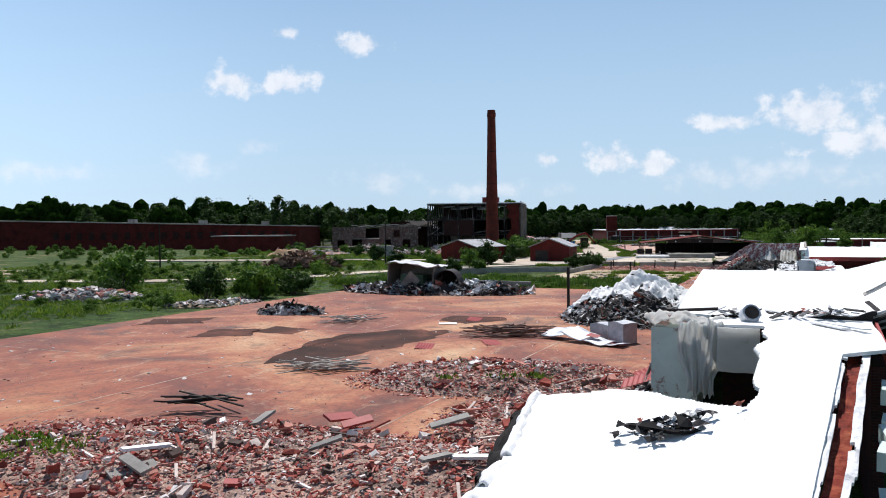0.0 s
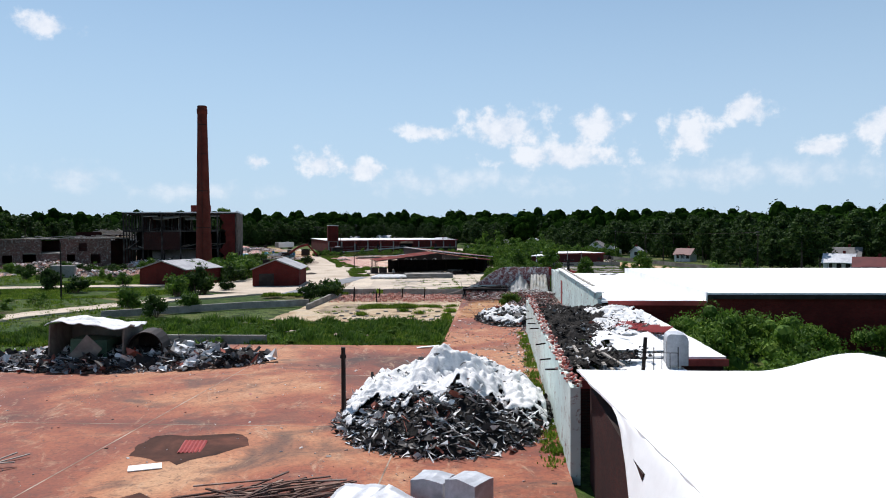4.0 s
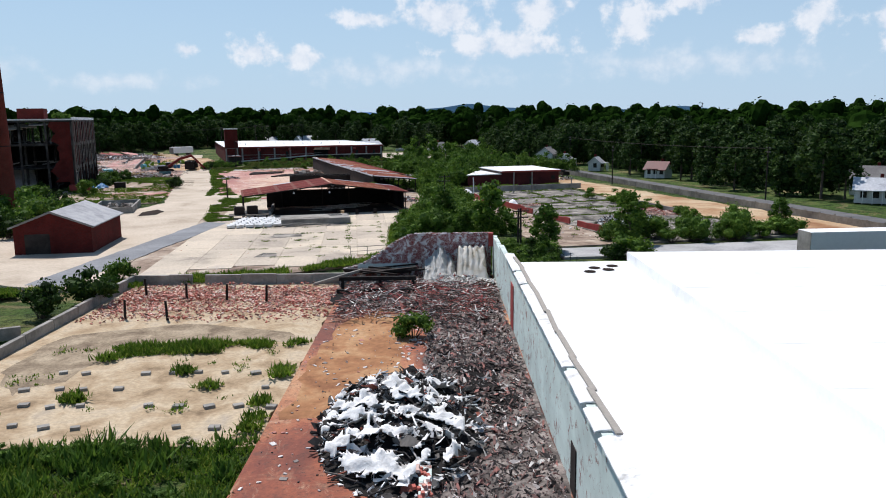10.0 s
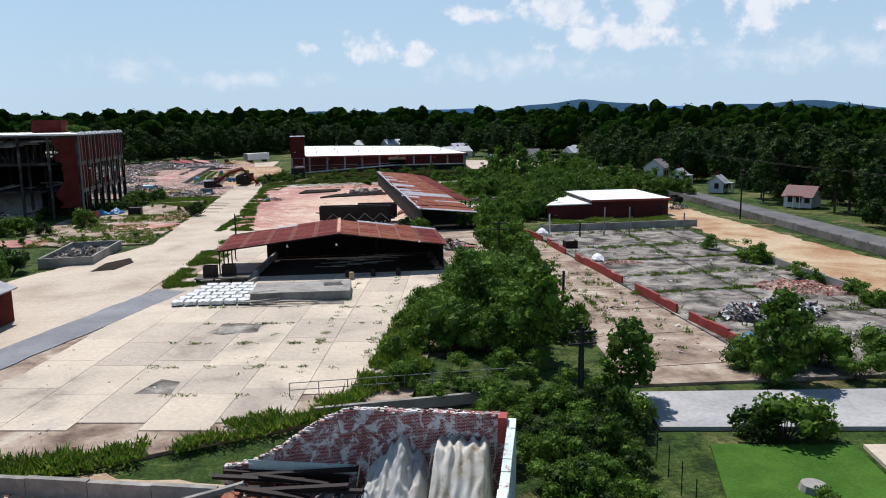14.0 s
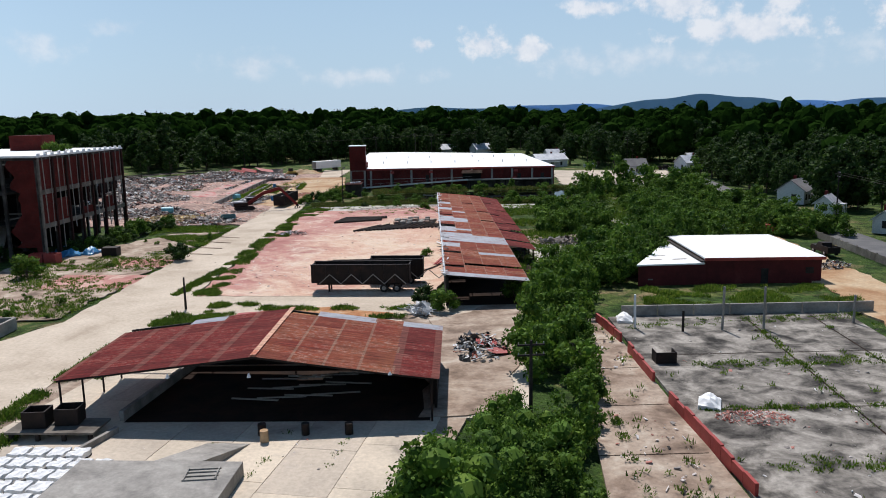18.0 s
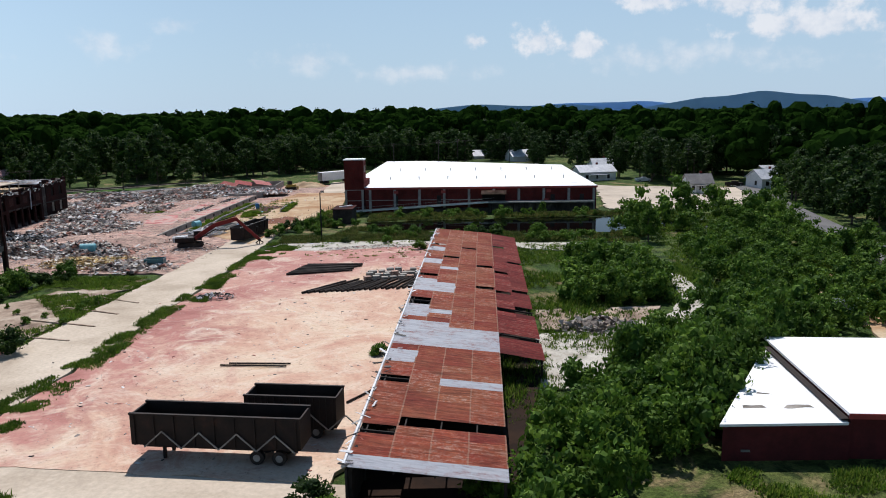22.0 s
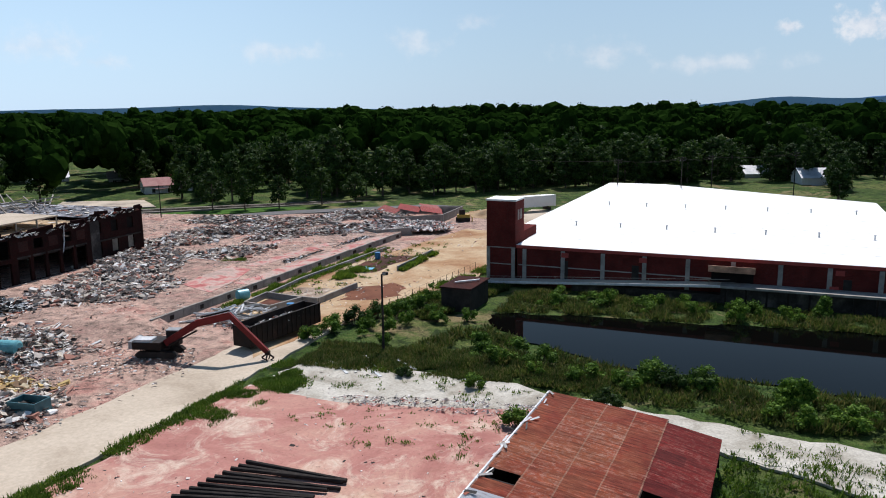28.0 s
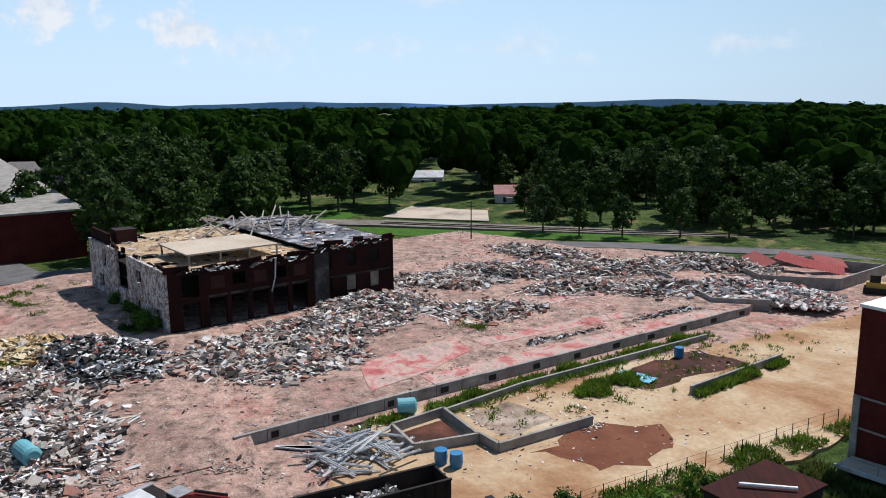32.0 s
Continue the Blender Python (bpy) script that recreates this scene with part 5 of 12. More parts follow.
belt([(-11, 342), (-4, 338), (0, 346), (-3, 356), (-9, 366), (-11, 356)], 20, 0.35, 0.65, 9, 0.0, 1.0, joined=True)
belt([(32.5, 141), (36, 141), (37, 147), (40.5, 155), (36, 158), (32.5, 149)], 44, 0.45, 0.75, 10, 0.0, 0.95)
belt([(50, 159.5), (76, 158.5), (77, 164), (51, 164)], 26, 0.8, 1.2, 11, 0.1, 1.0, fine=True)
belt([(71, 178), (75, 176), (73, 206), (69.5, 212)], 22, 0.4, 0.8, 36, 0, 0.9, joined=True)
for x, y, s in ((47.8, 150.6, 1.05), (46.2, 151.0, 0.8), (49.6, 151.0, 0.8), (45.5, 142.5, 0.4), (38.5, 239, 1.0), (25.2, 267, 0.55), (19.3, 326.2, 0.7), (25, 333, 0.8), (12, 333, 0.6), (4.2, 332.5, 0.5), (27.6, 236.5, 0.9), (30.3, 233.6, 1.0)):
    bush_at(x, y, s)
for x, y, s in ((71, 366, 1.1), (78, 340, 1.0), (60, 338, 1.1), (40.6, 157.4, 0.95), (38.2, 152.0, 0.5), (36.8, 148.5, 0.4)):
    young_at(x, y, s)
# thicket between the annex and the white-roofed mill (mill axes)
thick = [inA(v, u)[:2] for v, u in ((4.2, 60), (28, 50), (40, 88), (4.5, 88.5))]
belt([tuple(p) for p in thick], 64, 0.8, 1.5, 13, 0.1, 1.05, joined=True, fine=True)
for v, u, q in ((5.6, 86.2, 1.1), (7.6, 87.4, 1.25), (9.6, 86.6, 1.3), (11.8, 87.6, 1.3), (8.6, 84.4, 1.2), (13.6, 86.4, 1.3)):
    c_ = inA(v, u)
    bush_at(c_.x, c_.y, q, tall=1.15, fine=True)
thick2 = [inA(v, u)[:2] for v, u in ((15.5, 20), (30, 10), (40, 50), (16, 58))]
belt([tuple(p) for p in thick2], 24, 0.8, 1.5, 14, 0.1, 1.05, joined=True, fine=True)
# bushes left of the slab
belt([(-45, 75), (-40, 79), (-38, 88), (-44, 90)], 7, 0.7, 1.1, 15, 0.0, 1.1)
for x, y, s in ((-45.5, 77, 1.2), (-40.5, 79.5, 1.3), (-68, 92, 1.6), (-64, 88, 1.5), (-60, 80, 0.8), (-90, 128, 1.3), (-62, 140, 0.9), (-30, 150, 1.3), (-28, 156, 1.5), (-33, 185, 1.6), (-29, 190, 1.6), (-26, 186, 1.4), (-24.5, 192, 1.5), (-25, 199, 1.7), (-29, 204, 1.8), (-22.5, 203, 1.2), (-32, 197, 1.5), (-27, 211, 1.6), (-23, 209, 1.2), (-45, 176, 0.9), (-50, 165, 1.1), (-56, 171, 1.3), (-24, 163, 0.8), (-27, 158, 1.0), (-6, 143, 1.2), (-9, 139, 0.9), (-5, 150, 0.9), (-24, 128, 0.9), (-27, 122, 0.9), (-32, 130, 1.0), (-58, 150, 0.8), (-50, 120, 0.9)):
    bush_at(x, y, s, tall=1.15)
for k in range(26):
    bush_at(-60 + rng.gauss(0, 22), 245 + rng.gauss(0, 18), rng.uniform(0.6, 1.3))
for k in range(16):
    bush_at(-34 + rng.uniform(-1, 6), 270 + 2.1 * k + rng.uniform(-2, 2), rng.uniform(0.6, 1.15))
# corridor bush, office bushes
p = inA(-7.5, 126.2)
bush_at(p.x, p.y, 0.75, 1, z=0.1)
for k in range(9):
    bush_at(-71 - 2.4 * k + rng.uniform(-1, 1), 331.0 - 0.1 * k + rng.uniform(-1.5, 0.5), rng.uniform(0.5, 0.9), 1, z=0.8)
for x, y, q in ((-12.3, 338, 0.75), (-12.4, 342, 0.8), (-11.8, 346, 0.85), (-10.8, 350, 0.8), (-8.8, 352, 0.9), (-8.4, 356, 0.8), (-3.0, 352, 0.6), (0.5, 354, 0.6), (6.6, 345.3, 0.7), (15.4, 342.6, 0.75), (8, 343, 0.6), (26.6, 343, 0.9), (31.3, 342.7, 0.9), (29, 341, 0.8), (20, 339.5, 0.6), (-74, 330.5, 0.9), (-76.5, 331.5, 0.8), (-72.5, 328.5, 0.7)):
    bush_at(x, y, q, tall=1.0)
# trees round the edges
for x, y, s in ((-130, 332, 0.95), (-122, 345, 0.85), (-140, 340, 1.0), (-156, 351, 0.8), (-148, 330, 0.95), (-160, 318, 1.0), (-150, 310, 1.0), (-168, 392, 1.1), (-174, 386, 1.0), (-176, 376, 1.05), (-188, 369, 1.1), (-182, 402, 1.0), (-129, 432, 0.55),
                (-98, 431, 0.62), (-91, 441, 0.62), (-85, 449, 0.62), (-104, 424, 0.55), (-71, 470, 0.7), (-60, 482, 0.75), (-52, 488, 0.7), (-40, 500, 0.8), (-20, 512, 0.8), (5, 530, 0.8), (20, 545, 0.85)):
    tree_at(x, y, s)
r = random.Random(77)
HOMES = ((109, 172), (103, 165), (114, 190), (107, 184), (124, 203), (107, 257), (102, 250), (107, 288), (102, 280), (107, 313), (102, 305))
row = [(r.uniform(103, 158), r.uniform(70, 430), r.uniform(0.5, 0.9)) for _ in range(300)]
grove("street_trees", [p for p in row if not on_lawn(p[0], p[1]) and not any(abs(p[0] - a) < 5.5 and abs(p[1] - b) < 6.5 for a, b in HOMES)], "dense dark broadleaf trees along the street")
row = []
for k in range(420):
    a, off = r.random(), 9 + 66 * r.random() ** 1.3
    x, y = -160 + 235 * a - 0.62 * off, 396 + 176 * a + 0.78 * off
    if not on_lawn(x, y) and all((x - p) ** 2 + (y - q) ** 2 > c * c for p, q, c in CLEAR) and not inside((x, y), [(-152, 394), (-128, 418), (-190, 456), (-262, 474), (-264, 460), (-196, 438)]):
        row.append((x, y, r.uniform(0.6, 1.05)))
row += [(r.uniform(-240, -135), r.uniform(338, 365), r.uniform(0.8, 1.2)) for _ in range(26)] + [(-170 - r.uniform(0, 150), 345 + r.uniform(0, 60), r.uniform(0.8, 1.1)) for _ in range(18)]
row += [(r.uniform(60, 112), r.uniform(462, 520), r.uniform(0.6, 0.95)) for _ in range(26)]
grove("highway_trees", [p for p in row if not on_lawn(p[0], p[1]) and all((p[0] - a) ** 2 + (p[1] - b) ** 2 > 70 for a, b in ((52, 464), (58, 484), (31, 510), (83, 425)))], "dense dark broadleaf trees beyond the highway")
spots = []
for k in range(420):
    x, y = r.uniform(104, 160), r.uniform(70, 420)
    if not any(abs(x - a) < 6 and abs(y - b) < 7 for a, b in HOMES):
        spots.append((x, y, r.uniform(0.9, 1.8), r.uniform(0.9, 1.5), r.uniform(0, 6), r.randrange(4)))
thicket("street_understory", spots, "dark undergrowth beneath the street trees", material=M_LEAF)
row = [in_poly(r, [(20, 500), (64, 462), (92, 428), (112, 420), (150, 420), (165, 560), (80, 610), (10, 570)]) for _ in range(120)]
grove("north_trees", [(x, y, r.uniform(0.6, 0.95)) for x, y in row if not 97 < x < 111 and not on_lawn(x, y) and all((x - p) ** 2 + (y - q) ** 2 > 100 for p, q in ((80, 421), (52, 464), (58, 484), (31, 510)))], "dense dark broadleaf trees north of the warehouse")
# grass and weeds
FIELD = [tuple(inA(v, u)[:2]) for v, u in ((-60, 90), (-14.6, 90), (-14.6, 109), (-60, 109))]
weeds("grass_field", [FIELD], 9000, 0.5, "knee-high green weeds and grass", 1, z=-0.2, clump=0.3, bare=-0.38)
weeds("grass_field_tall", [FIELD], 3600, 0.95, "tall dark weeds in the grass", 21, M_LEAF2, z=-0.2, clump=0.45, bare=-0.02)
weeds("dirt_weeds", [[(8, 228.5), (26, 229.5), (26, 231.0), (8, 230)], [(0, 226), (7, 226), (7, 231.5), (0, 231)], [(8, 233), (28, 233.6), (28, 235), (8, 234.4)], [(3, 234), (10, 234), (10, 236), (3, 236)]], 1700, 0.5, "weeds on bare dirt", 22, z=0.06, clump=0.4, bare=0.0)
SANDY = [tuple(inA(v, u)[:2]) for v, u in ((-34, 109), (-15, 109), (-15, 125), (-34, 125))]
weeds("sandy_weeds", [SANDY], 220, 0.3, "sparse weeds on sand", 2, z=-0.05, clump=0.3, bare=0.16)
weeds("sandy_strip_weeds", [[(-1.4, 127.8), (4, 127.4), (9.2, 127.0), (9.2, 124.6), (4, 125.2), (-0.6, 125.6)]], 480, 0.6, "strip of green weeds across the sand", 24, z=-0.05, clump=0.35, bare=-0.12)
weeds("sandy_tufts", [[(x - 0.5, y - 0.35), (x + 0.5, y - 0.35), (x + 0.4, y + 0.4), (x - 0.4, y + 0.4)] for x, y in ((5.6, 118.2), (3.9, 121.2), (-1.7, 117.7), (8.1, 111.1), (9.9, 120.2), (8.5, 114.8), (10.9, 125.9), (-1.2, 125.1), (8.3, 112.6), (9.7, 119.2))], 170, 0.75, "tall tufts in the sand", 25, z=-0.05, clump=0.2, bare=-1)
weeds("meadow", [[(-112, 58), (-48, 36), (-46, 90), (-112, 104)], [(-120, 95), (-45, 60), (-38, 90), (-20, 100), (-36, 148), (-60, 150), (-130, 150)], [(-120, 183), (-50, 185), (-45, 262), (-120, 255)], [(-75, 150), (-36, 152), (-30, 160), (-30, 173), (-75, 171)], [(-62, 183), (-28, 184), (-22, 205), (-30, 222), (-60, 222)]], 19000, 0.6, "tall green meadow weeds", 3, z=-0.2, clump=0.12)
weeds("verge_weeds", [[(-4.0, 240.5), (1.8, 240), (0.4, 250), (-0.8, 260), (-3.2, 276), (-5.6, 276), (-4.4, 262)], [(-3.2, 276), (-5.8, 276), (-7.6, 304), (-10.2, 331), (-8.4, 331), (-4.6, 304)], [(-4.0, 240.5), (1.8, 240), (0.4, 250), (-4.0, 252)], [(-0.6, 224), (4, 223.5), (7, 229), (4, 233), (-0.6, 228)], [(-1, 196), (3, 196), (2.5, 222), (-1.5, 222)], [(-9, 316), (-4, 314), (-3, 326), (-8, 330)], [(-4, 286), (-2, 286), (-5, 300), (-7, 300)]], 12000, 0.5, "green weeds along the road edge", 4, z=0.0, clump=0.3, bare=-0.12)
weeds("apron_edge_weeds", [[(-8, 147.5), (8, 149.5), (22, 156), (22, 160), (8, 152), (-8, 150)], [(22, 158), (28, 165), (27, 186), (24, 170)], [(-16, 146), (-4, 148), (-4, 150), (-16, 149)]], 3200, 0.8, "tall weeds along the yard edge", 5, z=0.0, clump=0.3)
weeds("lot_weeds", [[(53, 195), (76, 197), (76, 199.5), (53, 197)], [(53, 214), (76, 217), (76, 219), (53, 216)], [(52, 175), (76, 178), (76, 180), (52, 177)], [(48, 226), (75, 231), (75, 233), (48, 229)], [(51.5, 204.6), (76, 207), (76, 207.8), (51.5, 205.4)], [(50, 186.4), (76, 189), (76, 189.8), (50, 187.2)], [(62, 165), (62.6, 165), (62.6, 230), (62, 230)], [(45, 165), (45.5, 165), (44.5, 228), (44, 228)]], 1700, 0.34, "weeds in the joints of the lot", 6, z=0.0, clump=0.5)
weeds("field_weeds", [[(53, 236), (78, 238), (77, 247), (54, 245)]], 2000, 0.55, "yellow-green weeds before the low building", 7, z=-0.1, clump=0.3, bare=0.0)
weeds("heap_weeds", [[(-9.5, 34), (-4, 34), (-3, 38), (-8, 39)], [(-22, 19), (-17, 19), (-17, 22), (-22, 22)]], 160, 0.4, "sparse weeds on the brick heaps", 23, z=0.6, clump=0.8, bare=-0.1)
weeds("scrub_grass", [[(37, 250), (48, 250), (66, 284), (64, 312), (52, 330), (36, 334), (38, 300)], [(62, 280), (98, 290), (98, 380), (60, 380)]], 9000, 0.8, "tall scrub grass", 8, z=-0.2, clump=0.12)
weeds("pond_reeds", [[(-2, 340), (20, 336), (58, 337), (62, 347), (34, 346.5), (22, 344.6), (10, 348), (3, 353)], [(2, 359), (11, 362.8), (25, 365.4), (38, 369), (60, 372), (60, 379), (0, 373)], [(-10, 372), (-9, 350), (-4, 352), (-2, 372)]], 9000, 1.0, "reeds and grass along the pond", 9, M_REED, z=-0.15, clump=0.3, bare=-0.1)
weeds("clay_weeds", [[(-12.5, 350), (-10, 350), (-9.5, 385), (-12, 385)], [(-33, 352), (-30.5, 352), (-36, 392), (-38, 392)], [(-62, 374), (-56, 374), (-56, 380), (-62, 380)]], 1800, 0.7, "weeds along the old wall", 10, z=0.1, clump=0.3)
weeds("field_edge_weeds", [[(-105, 312), (-86, 318), (-82, 334), (-97, 336), (-108, 326)], [(-78, 328), (-70, 325), (-68.5, 333.5), (-80, 334)], [(-55, 364), (-50, 365), (-50, 369), (-55, 369)], [(-72, 314), (-62, 314), (-64, 318), (-72, 318)]], 3800, 0.8, "green weeds over the rubble edge", 14, z=0.5, clump=0.4, bare=-0.05)
weeds("wall_foot_weeds", [[(-32.6, 344), (-31.4, 344), (-37.2, 392), (-38.6, 392)], [(-24, 376), (-22.6, 375), (-25, 391), (-26.6, 391)], [(-30, 366), (-27, 364), (-27, 372), (-31, 374)]], 2600, 0.9, "tall weeds at the foot of the long wall", 15, z=0.05, clump=0.35, bare=-0.1)
weeds("pond_bank_weeds", [[(-8, 330), (4, 333), (24, 338), (34, 343), (22, 342), (8, 342), (-2, 340), (-10, 338)]], 5000, 0.75, "olive bank grass beside the pond", 16, M_REED, z=-0.15, clump=0.3, bare=-0.3)
weeds("wing_weeds", [[tuple(inA(v, u)[:2]) for v, u in ((-7.2, 54), (-6.45, 54), (-6.45, 98), (-7.2, 98))]], 300, 0.45, "weeds at the foot of the wall", 12, z=0.1, clump=0.6)
weeds("yard_left_weeds", [[(-12, 230), (-30, 228), (-36, 262), (-14, 275)], [(-14, 275), (-30, 290), (-32, 300), (-16, 300)]], 4200, 0.55, "patchy weeds among old floors", 13, z=-0.1, clump=0.16)

r = random.Random(92)
spots = [(*in_poly(r, FIELD), r.uniform(0.14, 0.36), r.uniform(0.5, 0.9), r.uniform(0, 6), r.randrange(4)) for _ in range(330)]
thicket("field_scrub", [(x, y, q, w, a, k) for x, y, q, w, a, k in spots if noise.noise((x * 0.2, y * 0.2, 4)) > -0.3], "leafy green weeds matted over the field", True)
spots = [(r.uniform(-112, -44), r.uniform(62, 150), r.uniform(0.25, 0.6), r.uniform(0.5, 0.9), r.uniform(0, 6), r.randrange(4)) for _ in range(300)]
thicket("meadow_weed_mat", [q for q in spots if q[1] > 60 - 0.5 * (q[0] + 44)], "leafy weeds matted over the meadow")
# lumps of scrub in the meadow and by the old mills
r = random.Random(91)
spots = [(r.uniform(-125, -48), r.uniform(92, 150), r.uniform(0.25, 0.6), 1.0, r.uniform(0, 6), r.randrange(4)) for _ in range(40)]
spots += [(r.uniform(-120, -50), r.uniform(172, 255), r.uniform(0.3, 0.75), 1.0, r.uniform(0, 6), r.randrange(4)) for _ in range(46)]
spots += [(r.uniform(-265, -105), r.uniform(165, 268), r.uniform(0.45, 1.0), 1.0, r.uniform(0, 6), r.randrange(4)) for _ in range(110)]
thicket("meadow_scrub", spots, "low green scrub in the meadow")
spots = [(r.uniform(-46, -14), r.uniform(228, 300), r.uniform(0.2, 0.45), 1.0, r.uniform(0, 6), r.randrange(4)) for _ in range(50)]
spots = [q for q in spots if not inside(q[:2], [(-44, 266), (-36, 266), (-36, 300), (-44, 300)])]
thicket("floor_scrub", spots, "low green scrub among old floors")
for x, y, s in ((-142, 300, 1.15), (-165, 330, 1.25), (-190, 326, 1.2), (-225, 340, 1.35), (-250, 335, 1.25), (-205, 350, 1.2), (-175, 345, 1.35), (-235, 300, 1.1), (-120, 330, 1.1), (-112, 420, 0.7), (-100, 460, 1.0)):
    tree_at(x, y, s)
weeds("joint_weeds", [[(6, 155 + 6.2 * k), (24, 153.2 + 6.2 * k), (24, 153.6 + 6.2 * k), (6, 155.4 + 6.2 * k)] for k in range(1, 6)] + [[(13.6 + 4.4 * k, 165), (13.9 + 4.4 * k, 165), (17.5 + 4.4 * k, 200), (17.2 + 4.4 * k, 200)] for k in range(3)], 420, 0.22, "small weeds in the yard joints", 41, z=0.02, clump=0.8, bare=0.0)
weeds("lot_tufts", [[(52, 165), (76, 165), (75.5, 230), (49, 229)], [(43, 165), (51, 165), (47, 228), (44, 228)]], 420, 0.55, "stray weed tufts on the lot", 42, z=0.0, clump=0.6, bare=0.12)
weeds("clay_tufts", [[(-33, 354), (-24, 354), (-26, 400), (-36, 400)], [(-45, 352), (-37, 352), (-42, 400), (-47, 400)]], 700, 0.6, "weeds between footings", 43, z=0.05, clump=0.4, bare=0.08)
weeds("gravel_tufts", [[(-6, 324), (18, 330), (18, 334), (-2, 334)], [(36, 329), (48, 329), (48, 334), (36, 334)], [(0, 316), (26, 318), (26, 329), (2, 322)], [(41, 262), (52, 270), (48, 278), (42, 278)]], 700, 0.4, "weeds on gravel and broken slab", 44, z=0.06, clump=0.5, bare=0.02)

# ---- roofs of sheet iron ----
def corrugated(w, length, pitch=0.16, amp=0.035):
    """One sheet: w along x (across the waves), length along y, lying flat, as thin as iron."""
    s = Shape()
    n = max(2, round(w / pitch)) * 2
    for side in (0, 1):
        for k in range(n + 1):
            z = (amp if k % 2 else -amp) - side * 0.012
            s.v += [(w * k / n - w / 2, -length / 2, z), (w * k / n - w / 2, length / 2, z)]
    m = 2 * (n + 1)
    for k in range(n):
        a = 2 * k
        s.f += [(a, a + 2, a + 3, a + 1), (m + a, m + a + 1, m + a + 3, m + a + 2)]
    return s


def sheet_roof(parent, a, b, length, width, across, along, skip=(), tin=(), seed=1, base=None):
    """Sheets on the slope from the eave point a to b (both at y = 0), repeated along y."""
    a, b = Vector(a), Vector(b)
    run = (b - a).length / across
    me = {M: corrugated(width * 1.03, run * 1.05).data("sheet", M) for M in (base or M_RUST, M_TINROOF)}
    tilt = math.atan2(b.z - a.z, b.x - a.x)
    r = random.Random(seed)
    for i in range(across):
        for j in range(along):
            if (i, j) in skip:
                continue
            c = a + (b - a) * ((i + 0.5) / across)
            ob = part("sheet", me[M_TINROOF if (i, j) in tin else (base or M_RUST)], None, parent)
            wob = r.uniform(-0.5, 0.5)
            ob.matrix_basis = Matrix.Translation((c.x, (j + 0.5) * width, c.z + r.uniform(0, 0.012))) @ Euler((0, -tilt, 0)).to_matrix().to_4x4() @ pose(0, 0, 0, wob * 0.4, wob, 90 + wob * 0.5)


def opening_wall(parent, length, height, thick, openings, material, m, name="wall"):
    """A wall along local x with rectangular holes (x0, x1, z0, z1)."""
    s = Shape()
    xs = sorted({0, length, *[o[0] for o in openings], *[o[1] for o in openings]})
    zs = sorted({-0.3, height, *[o[2] for o in openings], *[o[3] for o in openings]})
    nx, nz = len(xs), len(zs)
    s.v = [(x, y, z) for y in (0, thick) for x in xs for z in zs]
    solid = {(i, j) for i in range(nx - 1) for j in range(nz - 1)
             if not any(o[0] < (xs[i] + xs[i + 1]) / 2 < o[1] and o[2] < (zs[j] + zs[j + 1]) / 2 < o[3] for o in openings)}
    back = nx * nz
    for i, j in solid:
        a, b, c, d = i * nz + j, (i + 1) * nz + j, (i + 1) * nz + j + 1, i * nz + j + 1
        s.f += [(a, b, c, d), (d + back, c + back, b + back, a + back)]
        for (p, q), nb in (((b, a), (i, j - 1)), ((c, b), (i + 1, j)), ((d, c), (i, j + 1)), ((a, d), (i - 1, j))):
            if nb not in solid:
                s.f.append((p, q, q + back, p + back))
    ob = part(name, s, material, parent)
    ob.matrix_basis = m
    return ob


# ---- warehouse with a stair tower, by the pond ----
wh = thing("warehouse", pose(-7.6, 376.0, 0, 0, 0, 6), "long dark red brick warehouse with flat white roof by pond", "warehouse")
bays = 9
W_L, W_H = 61.0, 5.7
part("wall", Shape().box(5.0, 0, -0.6, W_L, 0.35, W_H), M_BRICK, wh)
part("wall", Shape().box(W_L - 0.35, 0.35, -0.6, W_L, 72, W_H), M_BRICK, wh)
part("wall", Shape().box(0, 6, -0.6, 0.35, 100, W_H), M_BRICK, wh)
part("wall", Shape().box(0.35, 99.6, -0.6, 14, 100, W_H), M_BRICK, wh)
part("wall", Shape().beam((14, 99.8, 2.6), (60.7, 71.8, 2.6), 0.35, 6.0), M_BRICK, wh)
part("roof", Shape().prism([(4.9, -0.15), (W_L + 0.2, -0.15), (W_L + 0.2, 72.2), (14.2, 100.2), (-0.2, 100.2), (-0.2, 6.2), (4.9, 6.2)], W_H + 0.02, W_H + 0.25), M_WHITE, wh, "flat white membrane roof")
part("fascia", Shape().box(4.9, -0.22, W_H - 0.25, W_L + 0.25, -0.16, W_H + 0.2), M_REDTRIM, wh, "thin red roof edge")
for k in range(bays + 1):
    x = 6.2 + (W_L - 6.8) * k / bays
    part("pilaster", Shape().box(x - 0.3, -0.12, -0.6, x + 0.3, -0.003, W_H - 0.35), M_CONC, wh, "pale concrete pilaster")
part("string_course", Shape().box(5.2, -0.08, 2.75, 36, -0.004, 2.9), M_CONC, wh, "pale concrete band")
for x in (12, 22.5, 35.0, 50, 57):
    part("door", Shape().box(x, -0.10, 0.6, x + 1.0, -0.004, 3.9), M_DARK, wh, "dark door opening board")
for x, z in ((12.0, 4.4), (23.5, 4.4), (49.0, 4.4), (48.4, 2.2)):
    part("wall_sign", Shape().box(x, -0.16, z, x + 1.1, -0.11, z + 0.7), M_REDTRIM, wh, "small red board on the wall")
part("canopy", Shape().box(33.2, -2.6, 4.3, 39.2, -0.13, 4.55).box(33.2, -2.6, 4.55, 39.2, -2.5, 5.2), M_RUST, wh, "rusty loading bay canopy")
